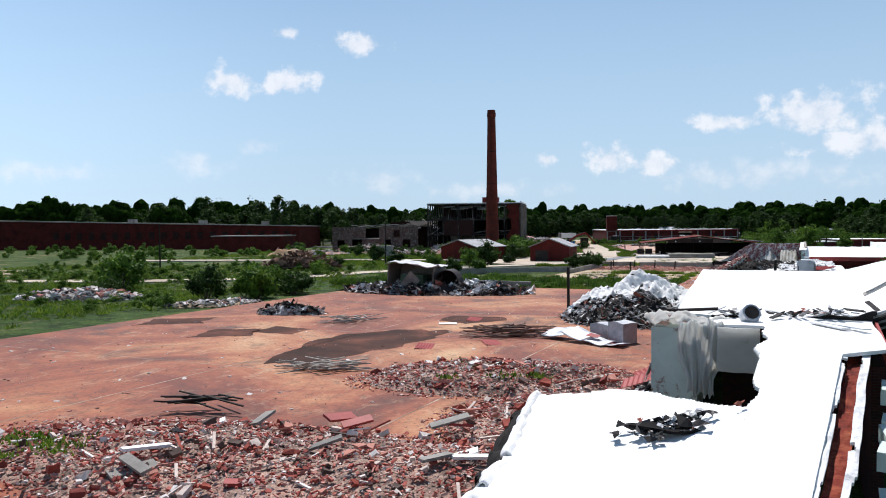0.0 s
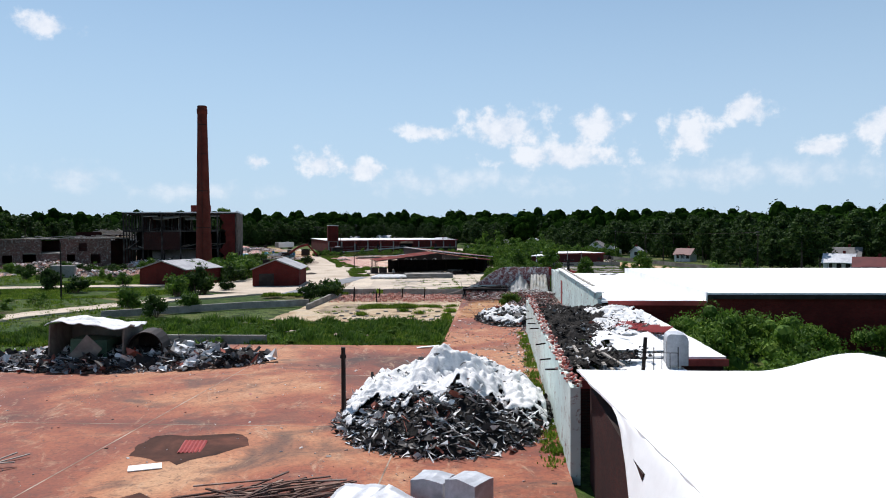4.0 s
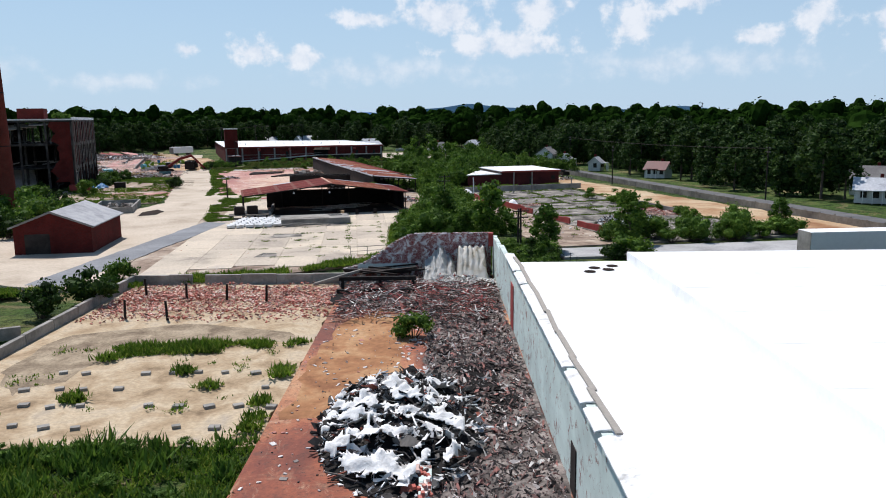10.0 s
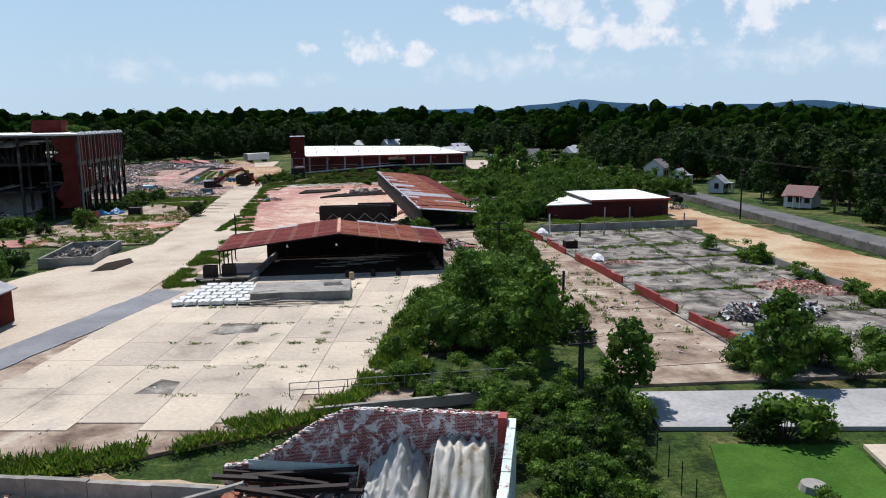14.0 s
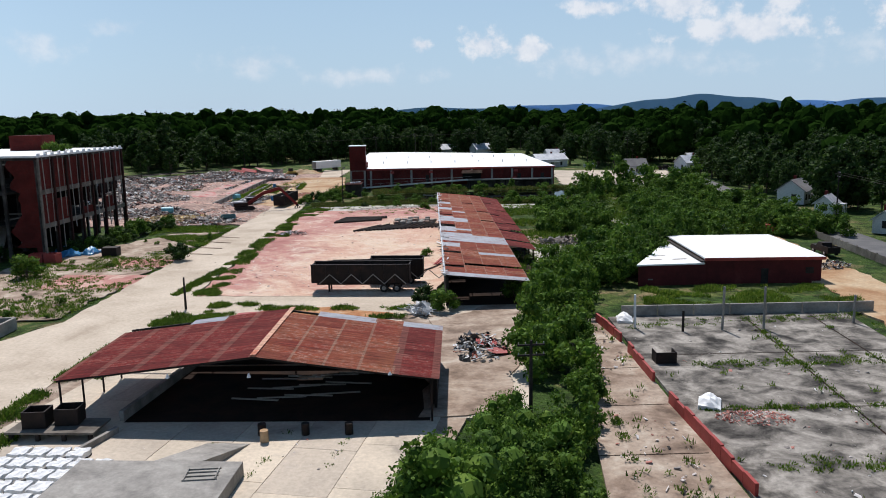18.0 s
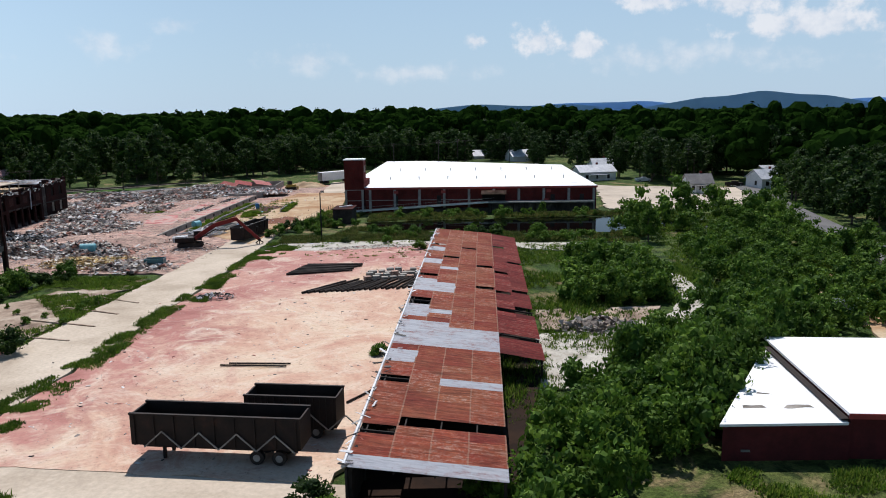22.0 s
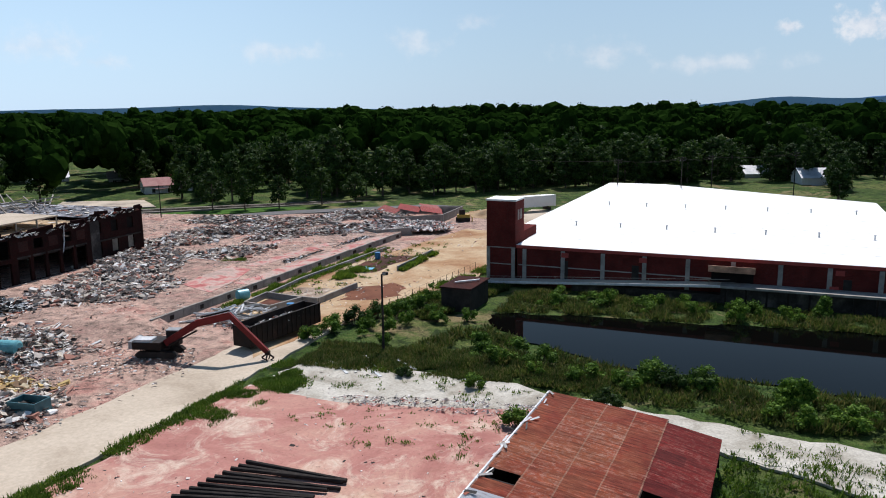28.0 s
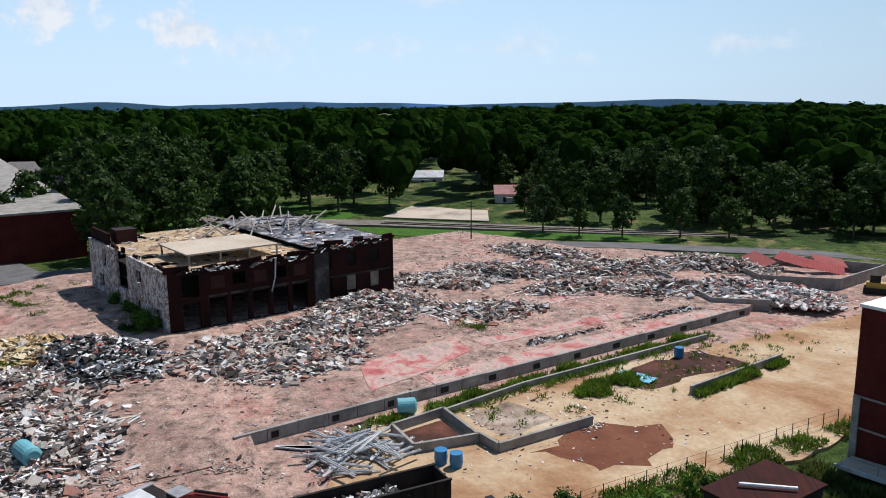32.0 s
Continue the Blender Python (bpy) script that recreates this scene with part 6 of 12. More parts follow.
# Flat black panel on the wall paints the bay's unlit inside.
part("loading_opening", Shape().box(33.5, -0.14, 2.52, 39.0, -0.006, 4.25), M_VOID, wh, "loading bay panel, its inner darkness painted black")
part("ramp", Shape().add([(0.5, -2.9, 0.15), (34.9, -2.9, 2.2), (34.9, -0.3, 2.2), (0.5, -0.3, 0.15), (0.5, -2.9, 0.42), (34.9, -2.9, 2.5), (34.9, -0.3, 2.5), (0.5, -0.3, 0.42)],
                         [(0, 3, 2, 1), (4, 5, 6, 7), (0, 1, 5, 4), (1, 2, 6, 5), (2, 3, 7, 6), (3, 0, 4, 7)]), M_APRON, wh, "long sloping concrete ramp")
part("ramp_edge", Shape().beam((0.5, -2.96, 0.36), (34.9, -2.96, 2.44), 0.12, 0.34), M_PALE, wh, "pale ramp edge")
part("platform", Shape().box(34.9, -3.0, 2.2, 60, -0.2, 2.5), M_CONC, wh, "loading platform")
# Added dark boxes stand in for the shade under platform and ramp.
part("under_wall", Shape().box(34.9, -1.6, -0.6, 60, -0.15, 2.19).box(14, -1.6, -0.6, 34.9, -0.15, 0.9), M_DARKCONC, wh, "dark box added for the shade below the platform")
for k in range(13):
    x = 1.0 + 2.7 * k
    z = 0.3 + 0.163 * k
    part("ramp_rail", Shape().tube((x, -2.8, z), (x, -2.8, z + 1.0), 0.035, n=6).tube((x, -2.8, z + 1.0), (x + 2.7, -2.8, z + 1.16), 0.03, n=6), M_CONC, wh, "pale pipe handrail")
for k in range(10):
    part("support", Shape().box(35.5 + 2.6 * k, -2.9, -0.6, 35.75 + 2.6 * k, -2.65, 2.2), M_STEEL, wh)
for k in range(9):
    part("roof_seam", Shape().box(5.2, 7.5 + 7.0 * k, W_H + 0.252, 60.6, 7.56 + 7.0 * k, W_H + 0.262), M_CONC, wh)
for k in range(14):
    vx, vy = 9 + 4.1 * (k % 7) * 1.9, 22 + 30 * (k // 7)
    part("roof_vent", Shape().tube((vx, vy, W_H + 0.2), (vx, vy, W_H + 0.9), 0.12, n=8).tube((vx, vy, W_H + 0.9), (vx, vy, W_H + 1.05), 0.25, 0.12, 8), M_TIN, wh)
tw = thing("stair_tower", pose(-7.6, 376.0, 0, 0, 0, 6), "square dark brick stair tower with a white cap", "tower")
part("wall", Shape().box(0, 0, -0.6, 4.7, 4.4, 12.6), M_BRICK, tw)
part("cap", Shape().box(-0.12, -0.12, 12.6, 4.82, 4.52, 12.85), M_WHITE, tw, "white roof cap")
part("lower_block", Shape().box(1.2, 4.42, -0.6, 4.7, 11.5, 7.4), M_BRICK, tw)
for x in (0.02, 4.1):
    part("pilaster", Shape().box(x, -0.13, -0.6, x + 0.55, -0.003, 5.4), M_CONC, tw, "pale concrete pilaster")
part("string_course", Shape().box(0, -0.08, 5.3, 4.7, -0.004, 5.45), M_CONC, tw)
part("string_course", Shape().box(0, -0.08, 2.7, 4.7, -0.004, 2.85), M_CONC, tw)
for k in range(2):
    part("window", Shape().box(4.703, 1.1 + 1.3 * k, 9.6, 4.76, 1.8 + 1.3 * k, 11.2), M_CONC, tw, "bricked window with pale frame")

# ---- pump house at the pond ----
ph = thing("pump_house", pose(-5.4, 357.4, 0, 0, 0, 6), "small dark flat-roofed pump house at the pond", "shed")
part("wall", Shape().box(0, 0, -0.8, 4.2, 7.0, 2.9), M_DARK, ph)
part("roof", Shape().box(-0.2, -0.2, 2.9, 4.4, 7.2, 3.1), M_BRICK2, ph, "rusty flat roof")
part("pipe", Shape().tube((1.2, 2.0, 3.35), (3.8, 4.6, 3.35), 0.12, n=8), M_WHITE, ph, "white pipe lying on the roof")

# ---- low red building ----
lb = thing("low_building", pose(62.7, 248.2, -0.2, 0, 0, 3), "low dark red building with a white flat roof", "building")
for b in ((0, 0, 14.6, 0.3), (14.3, 0.3, 14.6, 17.5), (0, 0.3, 0.3, 17.5), (0.3, 17.2, 14.3, 17.5)):
    part("wall", Shape().box(b[0], b[1], -0.4, b[2], b[3], 3.2), M_MAROON, lb)
part("roof", Shape().box(-0.25, -0.3, 3.2, 14.9, 17.8, 3.4), M_WHITE, lb, "white metal roof")
part("fascia", Shape().box(-0.28, -0.36, 3.0, 14.95, -0.31, 3.38), M_REDTRIM, lb)
part("door", Shape().box(7.0, -0.06, -0.2, 7.9, -0.004, 1.9), M_DARK, lb)
part("window", Shape().box(12.6, -0.06, 1.2, 13.6, -0.004, 2.0), M_DARK, lb)
la = thing("lean_to", pose(62.7, 248.2, -0.2, 0, 0, 3), "dark red lean-to with a low white roof", "building")
part("wall", Shape().prism([(-8.8, -0.9), (-0.03, -0.2), (-0.03, 16.2), (-1.4, 14.0)], -0.4, 2.6), M_MAROON, la)
part("roof", Shape().prism([(-9.1, -1.2), (-0.3, -0.45), (-0.3, 16.6), (-1.6, 14.4)], 2.6, 2.78), M_WHITE, la, "white metal roof")
part("gutter", Shape().beam((-0.5, -0.3, 2.95), (-0.5, 16, 2.95), 0.5, 0.12), M_STEEL, la, "dark gutter along the step")
for px, py, pa in ((-6.0, 2.2, 0.9), (-2.6, 2.4, 1.0), (-4.4, 4.8, 0.5)):
    part("roof_stain", Shape().prism(ragged([(px - pa, py - 0.3 * pa), (px + pa, py - 0.25 * pa), (px + 0.8 * pa, py + 0.3 * pa), (px - 0.7 * pa, py + 0.35 * pa)], 0.35, 0.3), 2.781, 2.786), M_LOT, la, "dirty leaf stain")
part("vent_pipe", Shape().box(-7.6, -1.2, 0.8, -7.0, -1.12, 0.95), M_CONC, la)

# ---- long shed with one rusty slope ----
ls = thing("long_shed", pose(30.4, 235.3, 0, 0, 0, 5), "long open shed with a patched rusty corrugated roof", "shed")
holes = {(i, j) for i, j in ((1, 4), (2, 4), (3, 4), (0, 3), (0, 24), (0, 25), (1, 41), (3, 30), (2, 46), (0, 47), (0, 9), (3, 38), (0, 33))}
tins = {(i, j) for i in range(4) for j in (15, 16, 17, 18)} | {(0, 19), (1, 19)}
tins |= {(0, j) for j in (21, 22, 23, 28, 29, 30, 31, 38, 39, 44, 45)} | {(1, 22), (1, 30)} | {(0, 12), (0, 13), (1, 28), (1, 29), (0, 28), (0, 29), (1, 36), (2, 9), (3, 9), (0, 0), (1, 0), (2, 0), (3, 0)}
sheet_roof(ls, (0, 0, 3.75), (9.45, 0, 2.85), 91, 1.6, 4, 57, holes, tins, 3)
holes2 = {(0, 3), (1, 3), (0, 9), (1, 9), (1, 10), (0, 14), (1, 15), (0, 21), (1, 26), (0, 33)}
lr = part("side_roof", Shape().beam((9.5, 24, 2.74), (9.5, 91, 2.74), 0.12, 0.1), M_STEEL, ls)
s2 = Shape()
me_r = corrugated(1.65, 2.25).data("sheet", M_RUSTRED)
for i in range(2):
    for j in range(41):
        if (i, j) in holes2:
            continue
        ob = part("sheet", me_r, None, ls)
        ob.matrix_basis = Matrix.Translation((10.4 + 2.0 * i, 25.0 + 1.62 * j, 2.66 - 0.36 * i)) @ Euler((0, 0.175, 0)).to_matrix().to_4x4() @ pose(0, 0, 0, 0, rng.uniform(-1, 1), 90)
for j in range(19):
    y = 0.3 + 5.0 * j
    part("post", Shape().box(0.1, y, -0.1, 0.3, y + 0.2, 3.55), M_DARK, ls)
    part("post", Shape().box(9.2, y, -0.1, 9.4, y + 0.2, 2.7), M_DARK, ls)
    part("rafter", Shape().beam((0, y + 0.1, 3.6), (9.45, y + 0.1, 2.7), 0.12, 0.2), M_DARK, ls)
    if y > 24:
        part("post", Shape().box(13.2, y, -0.1, 13.4, y + 0.2, 2.0), M_DARK, ls)
        part("rafter", Shape().beam((9.45, y + 0.1, 2.66), (13.4, y + 0.1, 1.98), 0.1, 0.16), M_DARK, ls)
for x, z in ((0.4, 3.53), (2.8, 3.3), (5.2, 3.08), (7.6, 2.85)):
    part("purlin", Shape().beam((x, 0, z), (x, 91, z), 0.1, 0.12), M_DARK, ls)
part("back_wall", Shape().box(-0.05, 0, -0.1, 0.08, 91, 3.5), M_DARK, ls, "dark boarded side wall")
part("gutter", Shape().tube((-0.15, 0, 3.72), (-0.15, 45, 3.74), 0.13, n=6).tube((-0.2, 45, 3.6), (-0.1, 91, 3.75), 0.12, n=6), M_TIN, ls, "bent grey gutter")
r = random.Random(4)
flashing = Shape()
for _ in range(130):
    y = r.uniform(0, 91)
    flashing.block(pose(r.uniform(-0.5, 0.5), y, 3.8 + r.uniform(-0.15, 0.1), r.uniform(-20, 20), r.uniform(-20, 20), r.uniform(0, 360)), r.uniform(0.2, 1.3), r.uniform(0.05, 0.25), 0.02)
tagged(part("loose_flashing", flashing, M_SCRAP, ls), "torn flashing along the eave", kind="stuff")

# ---- open shed with a gabled rusty roof ----
osd = thing("open_shed", pose(4.7, 200.6, 0, 0, 0, 3), "wide open shed with a gabled rusty corrugated roof", "shed")
sheet_roof(osd, (0, 0, 3.4), (14.3, 0, 5.05), 13.6, 1.5, 5, 9, {(0, 8), (1, 8)}, {(2, 8)}, 5, M_RUSTRED)
sheet_roof(osd, (14.35, 0, 5.05), (24.2, 0, 3.7), 13.6, 1.5, 4, 9, {(0, 8)}, {(2, 8), (1, 8)}, 6)
sheet_roof(osd, (24.15, 0, 3.72), (27.4, 0, 3.3), 13.6, 1.5, 1, 9, set(), {(0, 8)}, 7, M_RUSTRED)
part("ridge_cap", Shape().beam((14.32, 0, 5.14), (14.32, 13.6, 5.14), 0.4, 0.05), M_RUST, osd)
for j in range(5):
    y = 0.2 + 3.25 * j
    for x, z in ((0.2, 3.3), (7.1, 4.1), (14.3, 4.85), (19.2, 4.2), (26.9, 3.2)):
        if x in (0.2, 26.9) or j == 4:
            part("post", Shape().tube((x, y, -0.1), (x, y, z), 0.08, n=8), M_STEEL, osd)
    part("truss", Shape().beam((0, y, 3.25), (14.3, y, 4.88), 0.12, 0.16).beam((14.3, y, 4.88), (24.2, y, 3.55), 0.12, 0.16).beam((24.2, y, 3.55), (27.2, y, 3.18), 0.12, 0.16), M_STEEL, osd)
# Both walls are coloured black to deepen the shade under the roof.
part("back_wall", Shape().box(4.4, 13.2, -0.1, 27.2, 13.45, 3.0), M_VOID, osd, "board wall coloured black for the shed's inner shade")
part("side_wall", Shape().box(27.0, 2.6, -0.1, 27.2, 13.2, 3.2), M_VOID, osd, "board wall coloured black for the shed's inner shade")
part("edge_wall", Shape().beam((4.3, 0.6, 0.35), (5.6, 13.0, 0.35), 0.35, 0.9), M_CONC, osd, "low concrete edge wall")
for k in range(12):
    ob = part("stored_board", Shape().box(-1.9, -0.1, 0, 1.9, 0.1, 0.06), M_WOOD, osd, "pale board stored in the shed")
    ob.matrix_basis = pose(13 + 0.7 * k, 4.5 + 2.2 * (k % 3), 0.1 + 0.05 * k, 0, 0, 4 * (k % 5) - 8)
for x in (8.2, 14.0, 24.0):
    part("lamp", Shape().tube((x, -0.15, 3.55 + (0.0 if x < 20 else 0.1)), (x, -0.15, 3.85), 0.16, 0.05, 8), M_WHITE, osd, "small white lamp")
fl = thing("loading_platform", pose(10.6, 188.0, 0, 0, 0, 1), "low concrete loading platform with loose planks", "platform")
part("platform", Shape().box(0, 0, -0.1, 10.2, 5.2, 0.95), M_CONC, fl)
part("ramp", Shape().add([(4.5, 5.2, -0.1), (7.5, 5.2, -0.1), (7.5, 5.2, 0.9), (4.5, 5.2, 0.9), (6.5, 10.5, -0.1), (9.5, 10.5, -0.1)], [(0, 1, 2, 3), (3, 2, 5, 4), (1, 5, 2), (0, 3, 4)]), M_CONC, fl)
for k in range(16):
    pl = part("plank", Shape().box(-1.9, -0.09, 0, 1.9, 0.09, 0.05), M_WOOD, fl)
    pl.matrix_basis = pose(rng.uniform(0, 6), rng.uniform(-1.6, 0.3), 0.0 + 0.035 * k + (0.75 if k > 12 else 0.0), rng.uniform(-2, 2), rng.uniform(-4, 4), rng.uniform(-18, 18))
gr = part("grating", Shape().beam((0, 0, 0), (2, 0, 0), 0.08, 0.06).beam((0, 0.5, 0), (2, 0.5, 0), 0.08, 0.06).beam((0, 1, 0), (2, 1, 0), 0.08, 0.06).beam((0, 1.4, 0), (2, 1.4, 0), 0.08, 0.06).beam((0.1, 0, 0.05), (0.1, 1.4, 0.05), 0.06, 0.06).beam((1.9, 0, 0.05), (1.9, 1.4, 0.05), 0.06, 0.06), M_CONC, fl)
gr.matrix_basis = pose(7.4, 2.6, 1.0, 0, 0, 8)

# ---- gabled brick sheds ----
def gable_shed(name, m, w, d, h, rise, roof_mat, label, door=None):
    t = thing(name, m, label, "shed")
    s = Shape().box(0, 0.3, -0.3, 0.3, d - 0.3, h).box(w - 0.3, 0.3, -0.3, w, d - 0.3, h)
    for y0, y1 in ((0, 0.3), (d - 0.3, d)):
        n = 5
        s.add([(0, y0, -0.3), (w, y0, -0.3), (w, y0, h), (w / 2, y0, h + rise), (0, y0, h), (0, y1, -0.3), (w, y1, -0.3), (w, y1, h), (w / 2, y1, h + rise), (0, y1, h)],
              [(0, 1, 2, 3, 4), (9, 8, 7, 6, 5), (0, 5, 6, 1), (1, 6, 7, 2), (2, 7, 8, 3), (3, 8, 9, 4), (4, 9, 5, 0)])
    part("wall", s, M_BRICK, t)
    over = 0.4
    k = rise / (w / 2)
    for sgn in (-1, 1):
        a = (w / 2, 0, h + rise + 0.05)
        b = (w / 2 + sgn * (w / 2 + over), 0, h + 0.05 - k * over)
        v = []
        for y in (-0.4, d + 0.4):
            v += [(a[0], y, a[2]), (b[0], y, b[2]), (b[0], y, b[2] + 0.12), (a[0], y, a[2] + 0.12)]
        part("roof_slope", Shape().add(v, [(0, 1, 2, 3), (7, 6, 5, 4), (0, 4, 5, 1), (1, 5, 6, 2), (2, 6, 7, 3), (3, 7, 4, 0)]), roof_mat, t, "weathered grey roof slope")
        part("bargeboard", Shape().beam((a[0], -0.43, a[2] + 0.06), (b[0], -0.43, b[2] + 0.06), 0.06, 0.22), M_CONC, t)
    if door:
        part("door_opening", Shape().box(door[0], -0.05, -0.1, door[1], -0.004, door[2]), M_DARK, t, "dark open doorway")
    return t


M_SHINGLE = blotchy("weathered_grey_roofing", [(0.3, (0.24, 0.24, 0.25)), (0.55, (0.38, 0.38, 0.39)), (0.75, (0.46, 0.44, 0.41))], 0.5, 4, 0.8, 0.3, 0.02, stretch=(1, 1, 1))
gable_shed("brick_garage", pose(-20.3, 171.0, 0, 0, 0, -4), 8.7, 13.0, 3.2, 1.7, M_SHINGLE, "dark red brick garage with a gabled grey roof", (1.2, 4.0, 2.4))
gable_shed("brick_workshop", pose(-43.5, 182.5, 0, 0, 0, -30), 11.5, 10.5, 3.0, 1.6, M_SHINGLE, "dark red brick workshop with a gabled grey roof")

# ---- chimney ----
ch = thing("chimney", pose(-38.1, 226.0, 0) @ Matrix.Diagonal((0.93, 0.93, 0.94, 1)), "tall round tapering red brick mill chimney", "chimney")
prof = [(0, 2.25), (6, 2.1), (14, 1.9), (24, 1.66), (34, 1.45), (43, 1.28), (43.2, 1.42), (44.2, 1.42), (44.4, 1.30), (45.2, 1.30)]
cs = Shape()
NS = 28
for z, rr in prof:
    cs.v += [(rr * math.cos(k * 2 * math.pi / NS), rr * math.sin(k * 2 * math.pi / NS), z - (0.4 if z == 0 else 0)) for k in range(NS)]
for i in range(len(prof) - 1):
    for k in range(NS):
        a, b = i * NS + k, i * NS + (k + 1) % NS
        cs.f.append((a, b, b + NS, a + NS))
part("shaft", cs, M_CHIM, ch)
part("rim", Shape().tube((0, 0, 45.0), (0, 0, 45.25), 1.2, 1.2, NS), M_DARK, ch, "sooty open top")
for z in (12, 22, 32, 40):
    rr = np.interp(z, [p[0] for p in prof], [p[1] for p in prof])
    part("iron_band", Shape().tube((0, 0, z), (0, 0, z + 0.18), rr + 0.03, rr + 0.03, NS), M_STEEL, ch)
for k in range(2):
    part("ladder_rail", Shape().tube((0.2 * k - 0.1, -2.3, 0), (0.2 * k - 0.1, -1.35, 44), 0.03, n=4), M_STEEL, ch)

# ---- warped sheets ----
def drape(x0, x1, nx, y0, y1, ny, zf, keep=None, thick=0.06, xf=None):
    """A sheet over a grid with its own thickness; zf(x, y) is its height, xf shifts x."""
    s = Shape()
    s.soft = thick < 0.06
    idx = {}
    for i in range(nx + 1):
        for j in range(ny + 1):
            x, y = x0 + (x1 - x0) * i / nx, y0 + (y1 - y0) * j / ny
            z = zf(x, y)
            X = xf(x, y) if xf else x
            idx[i, j] = len(s.v)
            s.v += [(X, y, z), (X, y, z - thick)]
    cells = {(i, j) for i in range(nx) for j in range(ny) if keep is None or keep(x0 + (x1 - x0) * (i + 0.5) / nx, y0 + (y1 - y0) * (j + 0.5) / ny)}
    for i, j in cells:
        a, b, c, d = idx[i, j], idx[i + 1, j], idx[i + 1, j + 1], idx[i, j + 1]
        s.f += [(a, b, c, d), (d + 1, c + 1, b + 1, a + 1)]
        for (p, q), nb in (((a, b), (i, j - 1)), ((b, c), (i + 1, j)), ((c, d), (i, j + 1)), ((d, a), (i - 1, j))):
            if nb not in cells:
                s.f.append((p, p + 1, q + 1, q))
    return s


def ease(t):
    t = max(0.0, min(1.0, t))
    return t * t * (3 - 2 * t)


def crumple(x, y, k=0.6, a=0.3, seed=0.0):
    return a * noise.noise((x * k, y * k, seed)) + a * 0.5 * noise.noise((x * k * 2.7, y * k * 2.7, seed + 5))


def stuff(name, s, material, label, category, m=None):
    ob = part(name, s, material)
    if m is not None:
        ob.matrix_basis = m
    return tagged(ob, label, category, "", "stuff")


def mound(cx, cy, rx, ry, h, rot=0.0, seed=0):
    """Height of a heap at a point, 0 outside."""
    c, s_ = math.cos(radians(rot)), math.sin(radians(rot))

    def height(x, y):
        dx, dy = x - cx, y - cy
        a, b = (dx * c + dy * s_) / rx, (-dx * s_ + dy * c) / ry
        d = a * a + b * b
        if d >= 1:
            return 0.0
        return h * (1 - d) ** 0.8 * (0.8 + 0.5 * noise.noise((x * 0.5, y * 0.5, seed)))
    return height


def heap(name, cx, cy, rx, ry, h, n, size, material, label, seed, rot=0.0, base=None, z0=0.1, flat=1.0, category="debris heap", m=None, spread=1.0):
    """A debris heap: a lumpy core and n loose pieces on it. size: (shortest, longest) of a piece."""
    r = random.Random(seed)
    hf = mound(cx, cy, rx, ry, h, rot, seed)
    c, s_ = math.cos(radians(rot)), math.sin(radians(rot))
    t = thing(name, m if m is not None else Matrix.Identity(4), label, category)
    if base is not None:
        R = max(rx, ry)
        part("core", drape(cx - R, cx + R, 30, cy - R, cy + R, 30, lambda x, y: z0 - 0.08 + hf(x, y) * 0.93, lambda x, y: hf(x, y) > 0.02, 0.1), base, t)
    s = Shape()
    for _ in range(n):
        a, d = r.uniform(0, 6.283), math.sqrt(r.random()) * spread
        if d > 1 and r.random() < 0.5:
            d = r.random()
        px, py = d * rx * math.cos(a), d * ry * math.sin(a)
        x, y = cx + px * c - py * s_, cy + px * s_ + py * c
        L = size[0] + (size[1] - size[0]) * r.random() ** 2.2
        pick = r.random()
        if flat > 0.4:
            L *= 0.8
            if pick < 0.85:
                s.chunk(pose(x, y, z0 + hf(x, y) + L * 0.1, r.uniform(-35, 35), r.uniform(-35, 35), r.uniform(0, 360)), L, L * r.uniform(0.35, 0.8), max(0.03, L * flat * r.uniform(0.2, 0.6)), r)
            else:
                s.block(pose(x, y, z0 + hf(x, y) + L * 0.15, r.uniform(-15, 15), r.uniform(-20, 20), r.uniform(0, 360)), 1.6 * L, 0.03 + 0.06 * L, 0.03 + 0.04 * L)
        elif pick < 0.62:
            s.rag(pose(x, y, z0 + hf(x, y) + L * 0.14, r.uniform(-40, 40), r.uniform(-35, 35), r.uniform(0, 360)), L, L * r.uniform(0.1, 0.55), r)
        elif pick < 0.88:
            s.block(pose(x, y, z0 + hf(x, y) + L * 0.12, r.uniform(-12, 12), r.uniform(-18, 18), r.uniform(0, 360)), 1.35 * L, 0.02 + 0.05 * L, 0.02 + 0.03 * L)
        else:
            s.chunk(pose(x, y, z0 + hf(x, y) + L * 0.06, r.uniform(-30, 30), r.uniform(-30, 30), r.uniform(0, 360)), 0.5 * L, 0.3 * L, 0.16 * L, r)
    tagged(part("rubble", s, material, t), kind="stuff")
    return t


def scatter(name, polys, n, smin, smax, material, label, seed, z, power=2.5, mask=None, flat=0.5, lumps=0.0):
    q = random.Random(seed)
    s_ = Shape()
    for _ in range(n):
        x, y = in_poly(q, polys[q.randrange(len(polys))])
        k = noise.noise((x * 0.08, y * 0.08, seed))
        if mask is not None and k < mask and q.random() < 0.85:
            continue
        L = smin + (smax - smin) * q.random() ** power
        up = lumps * max(0.0, k + 0.1) * q.random() if lumps else 0.0
        m = pose(x, y, z + up + 0.1 * L, q.uniform(-28, 28), q.uniform(-28, 28), q.uniform(0, 360))
        if flat < 0.2:
            s_.rag(m, L, L * q.uniform(0.1, 0.5), q)
        elif q.random() < 0.15:
            s_.block(m, 1.5 * L, 0.03 + 0.06 * L, 0.03 + 0.04 * L)
        else:
            s_.chunk(m, L, L * q.uniform(0.35, 0.8), max(0.04, L * flat * q.uniform(0.2, 0.7)), q)
    return stuff(name, s_, material, label, "rubble")


